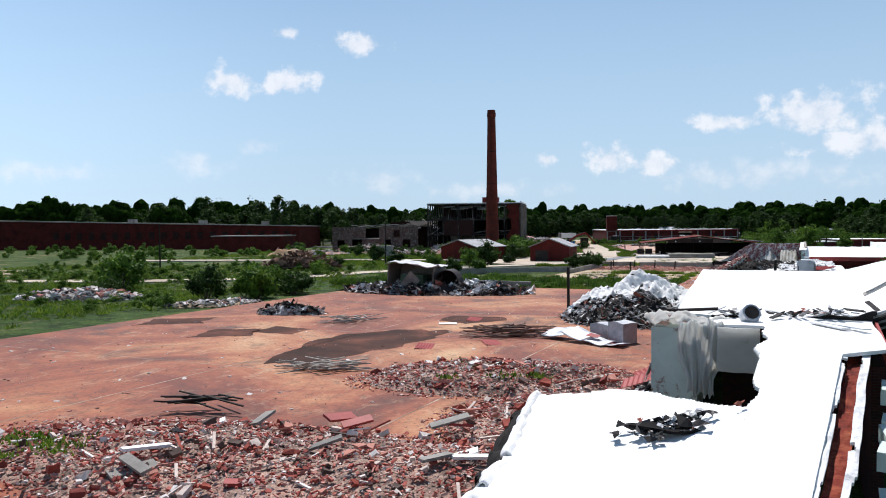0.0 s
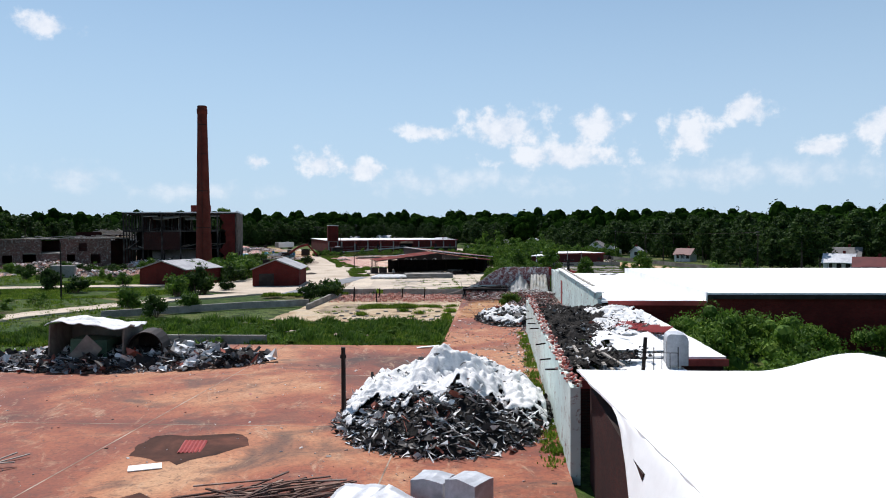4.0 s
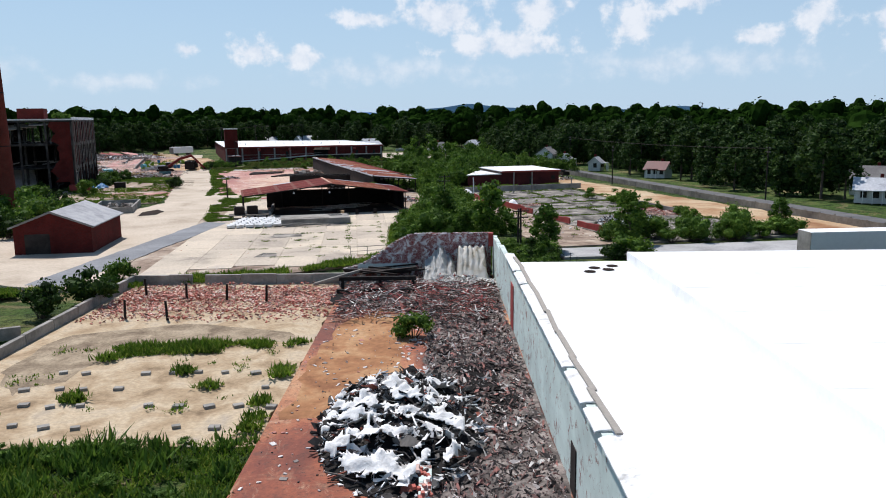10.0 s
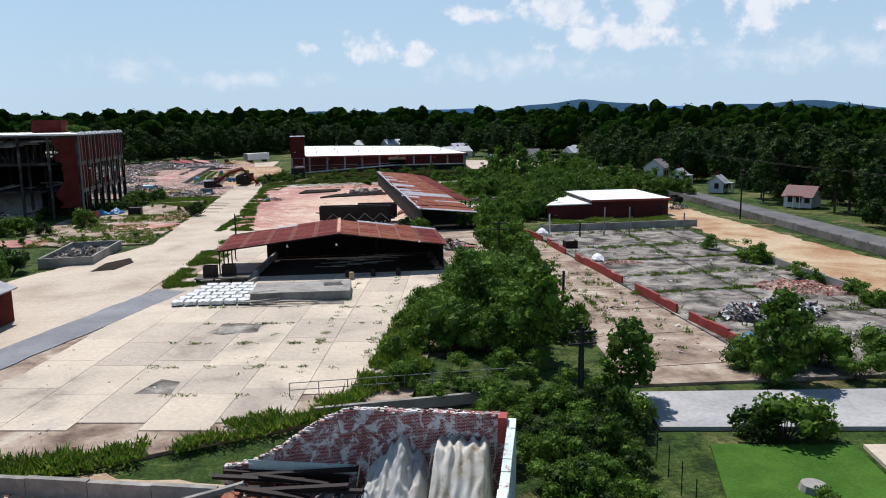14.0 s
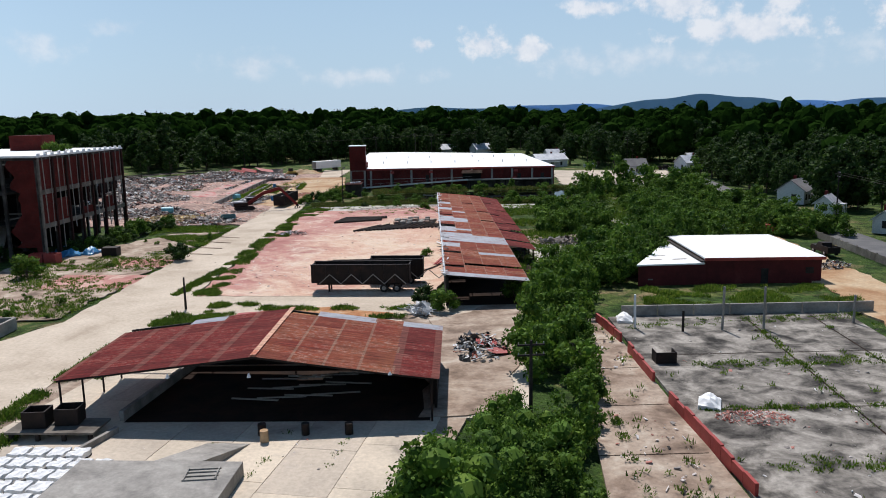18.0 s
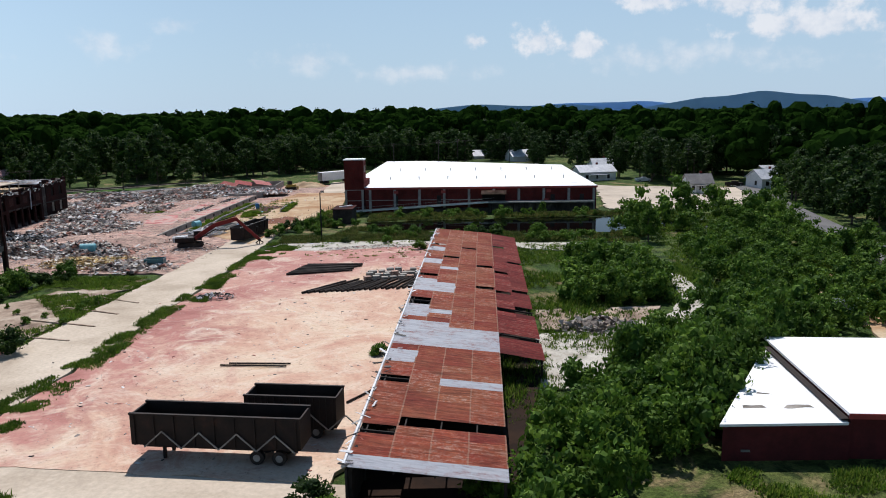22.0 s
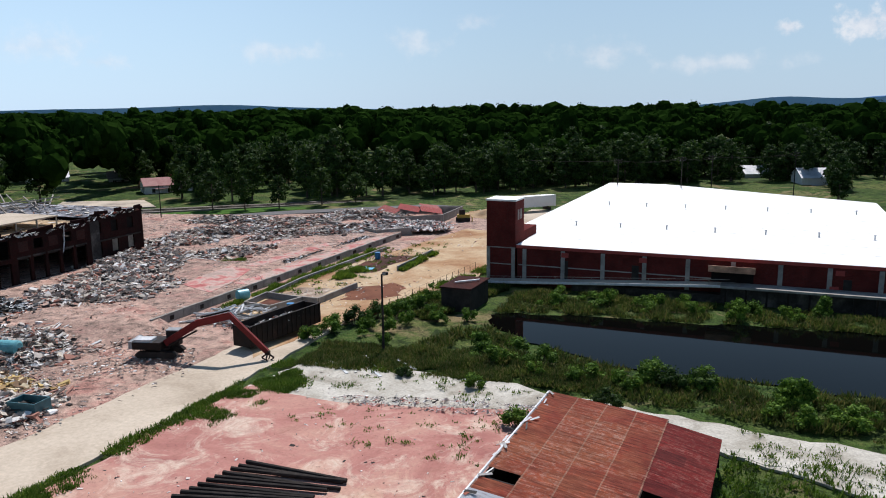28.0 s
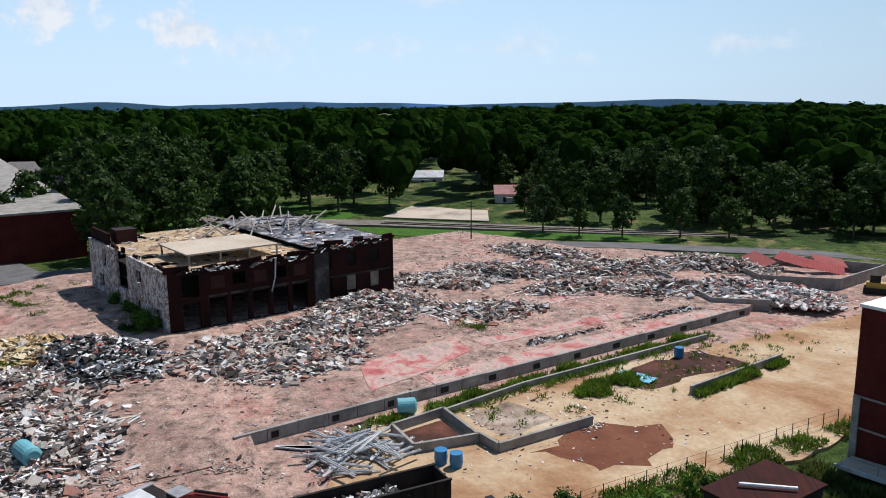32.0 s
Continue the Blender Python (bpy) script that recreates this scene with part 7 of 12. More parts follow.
def sticks(name, cx, cy, n, length, w, rot, jitter, label, seed, material=None, z0=0.12, lift=0.04, rx=2.0, ry=1.5, m=None):
    """A loose pile of boards or poles, each a part."""
    r = random.Random(seed)
    t = thing(name, m if m is not None else Matrix.Identity(4), label, "timber pile")
    base = [Shape().box(-length * f / 2, -w / 2, 0, length * f / 2, w / 2, w * 0.5).data("board", material or M_WOOD) for f in (0.6, 0.85, 1.0)]
    for k in range(n):
        ob = part("board", base[k % 3], None, t)
        ob.matrix_basis = pose(cx + r.gauss(0, rx * 0.45), cy + r.gauss(0, ry * 0.45), z0 + lift * (k // 3) + 0.02, r.uniform(-6, 6), r.uniform(-8, 8), rot + r.gauss(0, jitter))
    return t


def profile_wall(top, a, b, across=False):
    """One upright wall with a stepped top; top is a run of (place, height)."""
    top = [(u_, z_ + 0.0005 * k) for k, (u_, z_) in enumerate(top)]
    ring = [(top[0][0], -0.3)] + top + [(top[-1][0], -0.3)]
    n = len(ring)
    s_ = Shape()
    s_.v = [(p, c_, z_) if across else (c_, p, z_) for c_ in (a, b) for p, z_ in ring]
    s_.f = [tuple(range(n)), tuple(range(2 * n - 1, n - 1, -1))] + [(k, k + n, (k + 1) % n + n, (k + 1) % n) for k in range(n)]
    return s_


# ---- the collapsed mill wing by the red slab (own axes: x across, y along) ----
wing = thing("collapsed_mill_wing", FA, "collapsed mill wing under torn white roof membrane", "ruin")


def roof_z(x, y):
    """The far roof: flat on the slab side, buckled up into a crest on the other."""
    up = 1.45 + 0.4 * math.exp(-((y - 37) / 6) ** 2) - 0.7 * max(0.0, min(1.0, (y - 43) / 11))
    k = min(1.0, max(0.0, (x - 1.2) / 4.0))
    return 4.62 + up * k * k * (3 - 2 * k) + 0.05 * noise.noise((x * 0.4, y * 0.4, 2)) - 0.35 * math.exp(-((x + 2) / 3) ** 2 - ((y - 31) / 4) ** 2)


def in_slot(x, y):
    return 2.15 < x < 3.75 and 33.6 < y < 34.3


def far_left(y):
    return -6.15 + 0.078 * (53.6 - y) + 0.06 * noise.noise((y * 0.8, 2, 2))


part("roof_membrane", drape(0, 1, 62, 27.4, 53.6, 84, lambda q, y: roof_z(far_left(y) + (5.5 - far_left(y)) * q, y), lambda q, y: not in_slot(far_left(y) + (5.5 - far_left(y)) * q, y), 0.08,
                            lambda q, y: far_left(y) + (5.5 - far_left(y)) * q), M_WHITE, wing, "sagging white membrane roof")
part("hanging_membrane", drape(0, 1, 16, 27.8, 47.0, 70, lambda q, y: roof_z(far_left(y), y) - 0.02 - 3.0 * q ** 1.25 * ease((47.5 - y) / 9) + 0.06 * noise.noise((q * 3, y * 0.7, 5)), lambda q, y: q < 0.82 + 0.35 * noise.noise((y * 1.3, 1, 7)) or y > 40, 0.04,
                               lambda q, y: far_left(y) + 0.02 - 1.35 * q * ease((48 - y) / 12) + 0.05 * noise.noise((q * 2, y, 9))), M_WHITE, wing, "white membrane slumped down over the wall")
for k in range(9):
    ob = part("rotten_lath", Shape().box(-0.05, -0.03, -0.75, 0.05, 0.03, 0.2), M_WOOD, wing, "splintered lath at the roof edge")
    ob.matrix_basis = pose(-5.75 - 0.05 * (k % 3), 36.2 + 0.16 * k, 3.6 - 0.1 * (k % 4), 8 * (k % 3) - 8, 10, 20 * (k % 2))
for k in range(3):
    ob = part("red_sheet", corrugated(1.3, 1.0, 0.2, 0.02).data("red_sheet", M_REDTRIM), None, wing, "fallen ribbed red sheet")
    ob.matrix_basis = pose(-6.0 + 0.35 * k, 30.4 + 1.3 * k, 1.5 + 0.1 * k, 12, -20, 30 * k)
part("edge_pole", Shape().tube((-4.7, 28.1, 4.5), (-2.7, 27.3, 4.72), 0.06, n=6), M_STEEL, wing)
for k in range(5):
    part("eave_rib", drape(1.9, 5.5, 24, 27.2 + 0.04 * k, 27.28 + 0.04 * k, 1, lambda x, y: roof_z(x, 27.5) - 0.06 - 0.11 * k, None, 0.07), M_CONC if k % 2 == 0 else M_DARK, wing)
part("skylight", drape(2.05, 3.85, 36, 33.5, 34.4, 18, lambda x, y: roof_z(x, y) + 0.04, lambda x, y: not in_slot(x, y), 0.12), M_CONC, wing, "narrow empty skylight frame")
part("skylight_shaft", Shape().box(2.0, 33.4, 3.6, 3.9, 34.5, 4.1), M_DARK, wing)
part("left_wall", Shape().box(-5.6, 42.0, -0.2, -5.2, 53.4, 3.9), M_BRICK2, wing, "sooty brick side wall")
part("far_wall", Shape().box(-5.2, 53.0, -0.2, 5.0, 53.4, 4.4), M_BRICK2, wing)
part("right_wall", Shape().box(5.0, 28.6, -0.3, 5.35, 53.4, 5.1), M_BRICK2, wing)
part("eave_board", drape(5.38, 5.52, 2, 27.6, 53.6, 40, lambda x, y: roof_z(5.4, y) - 0.1, None, 0.5), M_REDTRIM, wing, "dark red eave board")
part("front_parapet", drape(-2.9, 2.0, 40, 27.2, 27.5, 2, lambda x, y: roof_z(x, 27.6) + 0.06 + 0.10 * noise.noise((x * 2, y, 7)), None, 0.4), M_TARBLACK, wing, "charred timber parapet")
part("front_wall", Shape().box(-2.6, 28.0, -0.3, 5.0, 28.35, 3.9), M_BRICK2, wing)
part("painted_pier", Shape().box(-4.5, 25.0, -0.2, -3.1, 26.6, 4.3), M_PAINTED, wing, "pale green painted brick pier")
part("pier_wall", Shape().box(-4.55, 26.62, -0.2, -4.2, 30.5, 3.6), M_BRICK2, wing)
for k in range(26):
    ob = part("brick_course", Shape().box(-0.11, -0.055, 0, 0.11, 0.055, 0.075), M_BRICKBITS, wing)
    ob.matrix_basis = pose(-4.35 + rng.uniform(-0.2, 1.1), 25.2 + rng.uniform(-0.1, 1.6), 4.3 + 0.08 * (k % 3), rng.uniform(-8, 8), rng.uniform(-8, 8), rng.uniform(-40, 40))
# cloth over the pier: upright folds
cl = Shape()
n_, m_ = 44, 14
for k in range(n_):
    a = k / (n_ - 1)
    for j in range(m_):
        f = j / (m_ - 1)
        wide = 0.55 + 0.45 * math.sin(math.pi * min(1, f + 0.25))
        x = -2.95 + (a - 0.5) * 1.5 * wide + 0.12 * noise.noise((a * 4, f * 2, 3))
        y = 24.85 - 0.25 * f + 0.30 * noise.noise((a * 9, f * 1.2, 1)) * (0.3 + f) + 0.10 * noise.noise((a * 22, f * 3, 8))
        z = 4.55 + 0.25 * noise.noise((a * 5, 1, 1)) - (2.3 + 0.5 * noise.noise((a * 5, 2, 4))) * f
        cl.v += [(x, y, z), (x, y + 0.02, z)]
for k in range(n_ - 1):
    for j in range(m_ - 1):
        a, b = 2 * (k * m_ + j), 2 * ((k + 1) * m_ + j)
        cl.f += [(a, b, b + 2, a + 2), (a + 3, b + 3, b + 1, a + 1)]
part("hanging_cloth", cl, M_SHEET, wing, "torn white cloth hanging over the pier")
part("hanging_panel", drape(-2.45, -1.25, 12, 24.62, 24.72, 1, lambda x, y: 4.42 + 0.03 * noise.noise((x * 3, y, 1)), None, 1.35), M_SHEET, wing, "white panel hanging from the roof edge")
part("pier_cap", drape(-4.7, -2.3, 26, 24.8, 27.0, 22, lambda x, y: 4.35 + 0.55 * abs(noise.noise((x * 1.3, y * 1.3, 3))) + 0.25 * abs(noise.noise((x * 3.5, y * 3.5, 6))), lambda x, y: noise.noise((x * 0.9, y * 0.9, 4)) > -0.35, 0.03), M_SHEET, wing, "bunched white cloth on the pier")
# nearer roof piece, sliding down towards the ground
def near_z(x, y):
    y_ = y + 4.8 * min(1.0, max(0.0, (x + 4.0) / 3.5))
    k = min(1.0, max(0.0, (y_ - 16.0) / 12.0))
    k = k * k * (3 - 2 * k)
    return 2.95 + 1.55 * k + 0.22 * noise.noise((x * 0.3, y * 0.3, 9)) - 0.35 * max(0.0, (-4.6 - x) / 2.0) ** 1.3


def near_left(y):
    return -6.8 + 0.2 * max(0, 19.5 - y) + 0.12 * noise.noise((y * 0.9, 3, 3))


def near_right(y):
    return min(-1.3 + 0.1 * y + 1.1 * min(1.0, max(0.0, y - 21.0)), 1.85)


def near_kept(x, y):
    wob = 0.35 * noise.noise((x * 0.9, y * 0.9, 2))
    if x < -1.1 + wob:
        return y < 19.8 - 0.77 * max(0.0, x + 4.1) + wob or (x > -2.9 and y > 24.9)
    return True


part("fallen_roof", drape(0, 1, 170, 2.0, 27.5, 290, lambda q, y: near_z(near_left(y) + (near_right(y) - near_left(y)) * q, y), lambda q, y: near_kept(near_left(y) + (near_right(y) - near_left(y)) * q, y), 0.09,
                          lambda q, y: near_left(y) + (near_right(y) - near_left(y)) * q), M_WHITE, wing, "fallen white roof membrane with torn edges")
part("curled_edge", drape(0, 1, 8, 6.0, 20.0, 90, lambda q, y: near_z(near_left(y), y) + 0.10 * math.sin(math.pi * q) + 0.05 * noise.noise((y * 2, q, 1)), lambda q, y: noise.noise((y * 0.7, 2, 5)) > -0.3, 0.05, lambda q, y: near_left(y) - 0.05 + 0.3 * q + 0.08 * noise.noise((y * 1.7, q, 4))), M_FLUFF, wing, "curled white membrane edge")


def gutter_x(y):
    return -1.22 + 0.1 * y + 0.05 * noise.noise((y * 0.7, 4, 4))


for nm, x0, x1, dz, mt, lb in (("gutter", 0.0, 0.34, -0.30, "rust", "rusted red box gutter with peeling paint"), ("gutter_lip", -0.12, 0.02, -0.06, "pale", "pale torn gutter lip"), ("outer_lip", 0.32, 0.50, -0.12, "pale", "pale splintered outer lip")):
    part(nm, drape(x0, x1, 6, 2.0, 22.4, 90, lambda x, y: near_z(0.6, y) + dz + 0.05 * noise.noise((y * 1.6, x * 6, 3)) + 0.03 * noise.noise((y * 5, x * 9, 3)), lambda x, y: mt == "rust" or noise.noise((y * 1.1, x * 5, 8)) > -0.28, 0.06, lambda x, y: x + gutter_x(y)), M_OLDRUST if mt == "rust" else M_FLUFF, wing, lb)
for k in range(16):
    y = 3.0 + 1.22 * k
    ob = part("concrete_block", Shape().box(-0.2, -0.56, -0.19, 0.2, 0.56, 0.19), M_PAINTED, wing, "chipped pale block of the outer wall")
    ob.matrix_basis = pose(gutter_x(y) + 0.98 + rng.uniform(-0.05, 0.05), y, near_z(0.6, y) - 0.95 - 0.2 * (k % 3), rng.uniform(-4, 4), rng.uniform(-6, 6), rng.uniform(-8, 4))
part("under_wall", Shape().box(-1.7, 2, -0.3, -1.2, 21, 2.4), M_PAINTED, wing)
part("torn_edge", drape(0.0, 1.0, 12, 3.0, 20.2, 110, lambda x, y: near_z(near_left(y), y) - 0.10 - 0.75 * (1 - x) ** 0.8 + 0.22 * noise.noise((x * 3, y * 1.5, 3)), lambda x, y: x > 0.25 + 0.5 * noise.noise((y * 0.9, 3, 3)), 0.2, lambda x, y: near_left(y) - 0.85 + 0.9 * x), M_TARBLACK, wing, "burnt black roof edge")
# Black patch on the membrane paints the darkness inside a hole.
part("roof_hole", Shape().prism(ragged([(-3.4, 16.3), (-2.5, 16.0), (-1.7, 16.5), (-1.8, 17.1), (-2.7, 17.2)], 0.25, 0.25), near_z(-2.6, 16.6) + 0.06, near_z(-2.6, 16.6) + 0.12), M_VOID, wing, "hole in the roof, its dark inside painted as a black patch")
rr_ = random.Random(31)
s = Shape()
for _ in range(120):
    x, y = rr_.gauss(-2.6, 0.45), rr_.gauss(16.6, 0.32)
    L = 0.04 + 0.6 * rr_.random() ** 3
    s.rag(pose(x, y, near_z(x, y) + 0.16, rr_.uniform(-14, 14), rr_.uniform(-14, 14), rr_.uniform(0, 360)), L, L * rr_.uniform(0.2, 0.6), rr_, 0.1)
for _ in range(60):
    x = rr_.uniform(-3.0, 2.0)
    s.block(pose(x, 27.5 + rr_.gauss(0, 0.3), roof_z(x, 27.6) + 0.16, rr_.uniform(-30, 30), rr_.uniform(-30, 30), rr_.uniform(0, 360)), rr_.uniform(0.12, 0.8), rr_.uniform(0.04, 0.18), 0.035)
tagged(part("scrap", s, M_SCRAP, wing), "torn roofing scraps", kind="stuff")
fan = thing("roof_fan", FA @ pose(-1.65, 26.2, 4.62, 62, 0, 20), "round grey roof fan with a mesh guard", "fan")
part("housing", Shape().tube((0, 0, 0), (0, 0, 0.35), 0.32, 0.28, 18), M_TIN, fan)
part("guard", Shape().tube((0, 0, 0.35), (0, 0, 0.37), 0.22, 0.22, 12), M_DARK, fan)
for k in range(2):
    ob = part("roof_board", Shape().box(-1.1, -0.12, -0.02, 1.1, 0.12, 0.02), M_SCRAP, wing, "pale splintered board")
    ob.matrix_basis = pose(0.6 + 0.4 * k, 25.2 - 0.3 * k, 4.56 + 0.04 * k, 0, 2, 112 + 6 * k)
part("side_fascia", Shape().beam((1.86, 21.8, 4.15), (1.98, 27.5, 4.3), 0.08, 0.4), M_REDTRIM, wing, "red metal roof edge")
part("side_wall", Shape().box(1.5, 22.2, -0.3, 1.8, 27.4, 3.9), M_BRICK2, wing)

# debris at the foot of the wing
heap("roof_debris", -5.7, 36, 0.9, 12, 1.1, 1300, (0.08, 0.9), M_SCRAP, "torn membrane, boards and red sheet debris along the wall", 11, base=M_RUBBLE_GROUND, m=FA, flat=0.1)

# ---- long painted wall along the slab, with the ruined annex behind ----
wl1 = thing("long_painted_wall", FA, "long peeling pale green painted brick wall", "wall")
wr = random.Random(8)
prof_ = []
u = 53.4
while u < 98:
    step = 1.2
    top = 3.9 + 0.22 * noise.noise((u * 0.5, 1, 1)) + (-0.6 if 94 < u else 0) + (-0.35 if wr.random() < 0.12 else 0)
    prof_ += [(u, top), (u + step, top)]
    u += step
part("wall", profile_wall(prof_, -6.42, -6.0), M_PAINTED, wl1)
s = Shape()
for k in range(520):
    uu = wr.uniform(53.6, 97.5)
    s.block(pose(-6.2 + wr.gauss(0, 0.14), uu, 4.0 + wr.uniform(-0.12, 0.12), wr.uniform(-12, 12), wr.uniform(-12, 12), 90 + wr.uniform(-25, 25)), 0.22, 0.11, 0.09)
tagged(part("loose_coping", s, M_BRICKBITS, wl1, "broken red brick top courses"), kind="stuff")
for k in range(7):
    ob = part("stub_beam", Shape().box(-0.6, -0.03, -0.04, 0.35, 0.03, 0.04), M_STEEL, wl1, "rusty stub of a floor beam")
    ob.matrix_basis = pose(-6.45, 60 + 5.2 * k + wr.uniform(-1.5, 1.5), 2.9 + wr.uniform(-0.3, 0.6), 0, wr.uniform(-10, 6), wr.uniform(-8, 8))

anx = thing("ruined_annex", FA, "narrow mill annex with burnt roofing and white membrane", "ruin")
part("wall", Shape().box(3.0, 65.5, -0.3, 3.3, 90.3, 3.1), M_BRICK2, anx)
part("wall", Shape().box(-0.1, 59.2, -0.3, 0.2, 65.2, 2.9), M_BRICK2, anx)
part("wall", Shape().box(-5.9, 59.0, -0.3, -0.1, 59.3, 2.9), M_BRICK2, anx)
part("wall", Shape().box(0.2, 65.2, -0.3, 3.3, 65.5, 3.0), M_BRICK2, anx)
part("roof_edge_sheet", drape(-4.0, 0.45, 12, 58.8, 66.0, 14, lambda x, y: 3.12 + 0.04 * noise.noise((x, y, 3)), None, 0.12), M_WHITE, anx, "white membrane roof")
part("roof_sheet", drape(-2.0, 3.5, 16, 65.3, 90.2, 50, lambda x, y: 3.28 + 0.05 * noise.noise((x * 0.7, y * 0.7, 3)), None, 0.12), M_WHITE, anx, "white membrane roof")
for a, b in (((-5.8, 58.72), (0.55, 58.72)), ((0.25, 65.15), (3.6, 65.15))):
    part("fascia", Shape().beam((*a, 2.95), (*b, 2.95), 0.06, 0.4), M_REDTRIM, anx, "red metal fascia")
def ruck(x, y, seed, a=0.5):
    """Sharp-creased crumples of torn sheet."""
    return a * (abs(noise.noise((x * 0.55, y * 0.55, seed))) + 0.55 * abs(noise.noise((x * 1.4, y * 1.4, seed + 3))) + 0.3 * abs(noise.noise((x * 3.3, y * 3.3, seed + 7))))


def tar_edge(y):
    """How far the burnt roofing reaches from the wall."""
    return -1.6 + 0.12 * (y - 78) + (1.6 * math.exp(-((y - 64.3) / 1.3) ** 2)) - 1.6 * math.exp(-((y - 68.3) / 1.9) ** 2) + 1.1 * noise.noise((y * 0.45, 3, 7)) + 0.5 * noise.noise((y * 1.4, 3, 9))


part("tar_roof", drape(-5.95, 1.9, 76, 60.5, 90.5, 260, lambda x, y: 3.32 + ruck(x, y, 3, 0.62) + 0.22 * abs(noise.noise((x * 6, y * 6, 2))),
                         lambda x, y: x < tar_edge(y) + 0.5 * noise.noise((x * 2.2, y * 2.2, 5)) and crumple(x, y, 1.1, 1.0, 8) > -0.62, 0.04), M_TARBLACK, anx, "buckled burnt black tar paper")
part("crumpled_membrane", drape(-4.2, 2.9, 72, 72.5, 90.3, 180, lambda x, y: 3.36 + ruck(x, y, 13, 0.55) + 0.15 * abs(noise.noise((x * 5, y * 5, 6))),
                                  lambda x, y: x > tar_edge(y) - 0.9 + 1.3 * noise.noise((x * 0.9, y * 0.9, 21)) and x < 2.4 + 0.7 * noise.noise((y * 0.8, 1, 4)) - 0.10 * max(0, 80 - y) and crumple(x, y, 1.9, 1.0, 31) > -0.42, 0.03), M_FLUFF, anx, "crumpled white membrane")
part("lifted_membrane", drape(-3.6, 0.6, 40, 66.4, 72.8, 50, lambda x, y: 3.40 + 0.5 * ease((y - 66.4) / 3) * (0.5 + 0.5 * math.sin(x * 1.9)) * 0.6 + 0.12 * abs(noise.noise((x * 1.2, y * 2.4, 3))), lambda x, y: x > tar_edge(y) - 1.0 and not (-3.1 < x < -2.5 and 67.2 < y < 69.0) and noise.noise((x * 1.3, y * 1.3, 14)) > -0.5, 0.03), M_WHITE, anx, "lifted torn white membrane")
s = Shape()
s2 = Shape()
for _ in range(3600):
    x, y = wr.uniform(-5.8, 1.2), wr.uniform(59.5, 90)
    if x > tar_edge(y) + 0.9 and (y < 73 or wr.random() < 0.6):
        continue
    L = 0.06 + 0.75 * wr.random() ** 4
    (s if wr.random() < 0.3 else s2).rag(pose(x, y, 3.42 + ruck(x, y, 3, 0.62), wr.uniform(-25, 25), wr.uniform(-25, 25), wr.uniform(0, 360)), L, L * wr.uniform(0.06, 0.4), wr)
tagged(part("scrap", s, M_SCRAP, anx), "torn roofing scraps", kind="stuff")
tagged(part("burnt_scrap", s2, M_TARPAPER, anx), "burnt black roofing scraps", kind="stuff")
for k, (x, y, a) in enumerate(((-0.5, 76.6, -18), (0.2, 75.4, -24), (0.9, 74.2, -22), (1.4, 73.1, -30))):
    ob = part("red_panel", corrugated(1.3, 2.0).data("red_panel", M_REDTRIM), None, anx, "fallen red metal roof panel")
    ob.matrix_basis = pose(x, y, 3.72 + 0.03 * k, 5, -4, a)
for k in range(9):
    ob = part("rafter", Shape().box(-0.08, -2.6, -0.05, 0.08, 2.6, 0.05), M_WOOD, anx, "grey splintered rafter")
    ob.matrix_basis = pose(-5.2 + 0.22 * k + wr.uniform(-0.1, 0.1), 61.5 + wr.uniform(-1, 2), 3.45 + wr.uniform(0, 0.35), wr.uniform(-6, 6), 0, wr.uniform(-12, 14))
part("railing", Shape().tube((-1.6, 60.1, 3.2), (-1.6, 60.1, 4.6), 0.025, n=5).tube((-0.4, 60.1, 3.2), (-0.4, 60.1, 4.6), 0.025, n=5).tube((-1.2, 60.1, 3.2), (-1.2, 60.1, 4.3), 0.02, n=5).tube((-0.8, 60.1, 3.2), (-0.8, 60.1, 4.3), 0.02, n=5).tube((-1.6, 60.1, 4.3), (-0.4, 60.1, 4.3), 0.02, n=5), M_STEEL, anx, "thin iron roof rail")
part("vent_pipe", Shape().tube((-2.0, 60.8, 3.2), (-1.9, 60.7, 5.0), 0.1, n=8), M_STEEL, anx, "rusty vent pipe")
ac = thing("roof_air_duct", FA @ pose(-0.5, 62.2, 3.3, 0, 0, -6), "dented galvanised air duct box on the roof", "air duct")
prof_ = [(0, 0), (1.1, 0)] + [(1.1 - 0.3 + 0.3 * math.cos(a), 1.35 + 0.3 * math.sin(a)) for a in (0, 0.4, 0.8, 1.2, 1.57)] + [(0.25 - 0.25 * math.sin(a), 1.4 + 0.25 * math.cos(a)) for a in (0, 0.4, 0.8, 1.2, 1.57)]
sd = Shape()
for k in range(len(prof_)):
    sd.v += [(prof_[k][0], y, prof_[k][1] + 0.03 * noise.noise((prof_[k][0] * 3, y * 2, 5))) for y in (0.0, 0.45, 0.9, 1.4)]
n = len(prof_)
for k in range(n):
    q = (k + 1) % n
    sd.f += [(4 * k + j, 4 * q + j, 4 * q + j + 1, 4 * k + j + 1) for j in range(3)]
sd.f += [tuple(4 * k for k in range(n - 1, -1, -1)), tuple(4 * k + 3 for k in range(n))]
part("duct", sd, M_TIN, ac)
for y in (0.02, 0.7, 1.36):
    part("seam", Shape().box(-0.02, y, 0, 1.12, y + 0.04, 1.3), M_CONC, ac)
part("open_end", Shape().box(0.12, -0.02, 0.1, 0.98, -0.004, 1.2), M_TIN, ac, "dull flanged duct end")

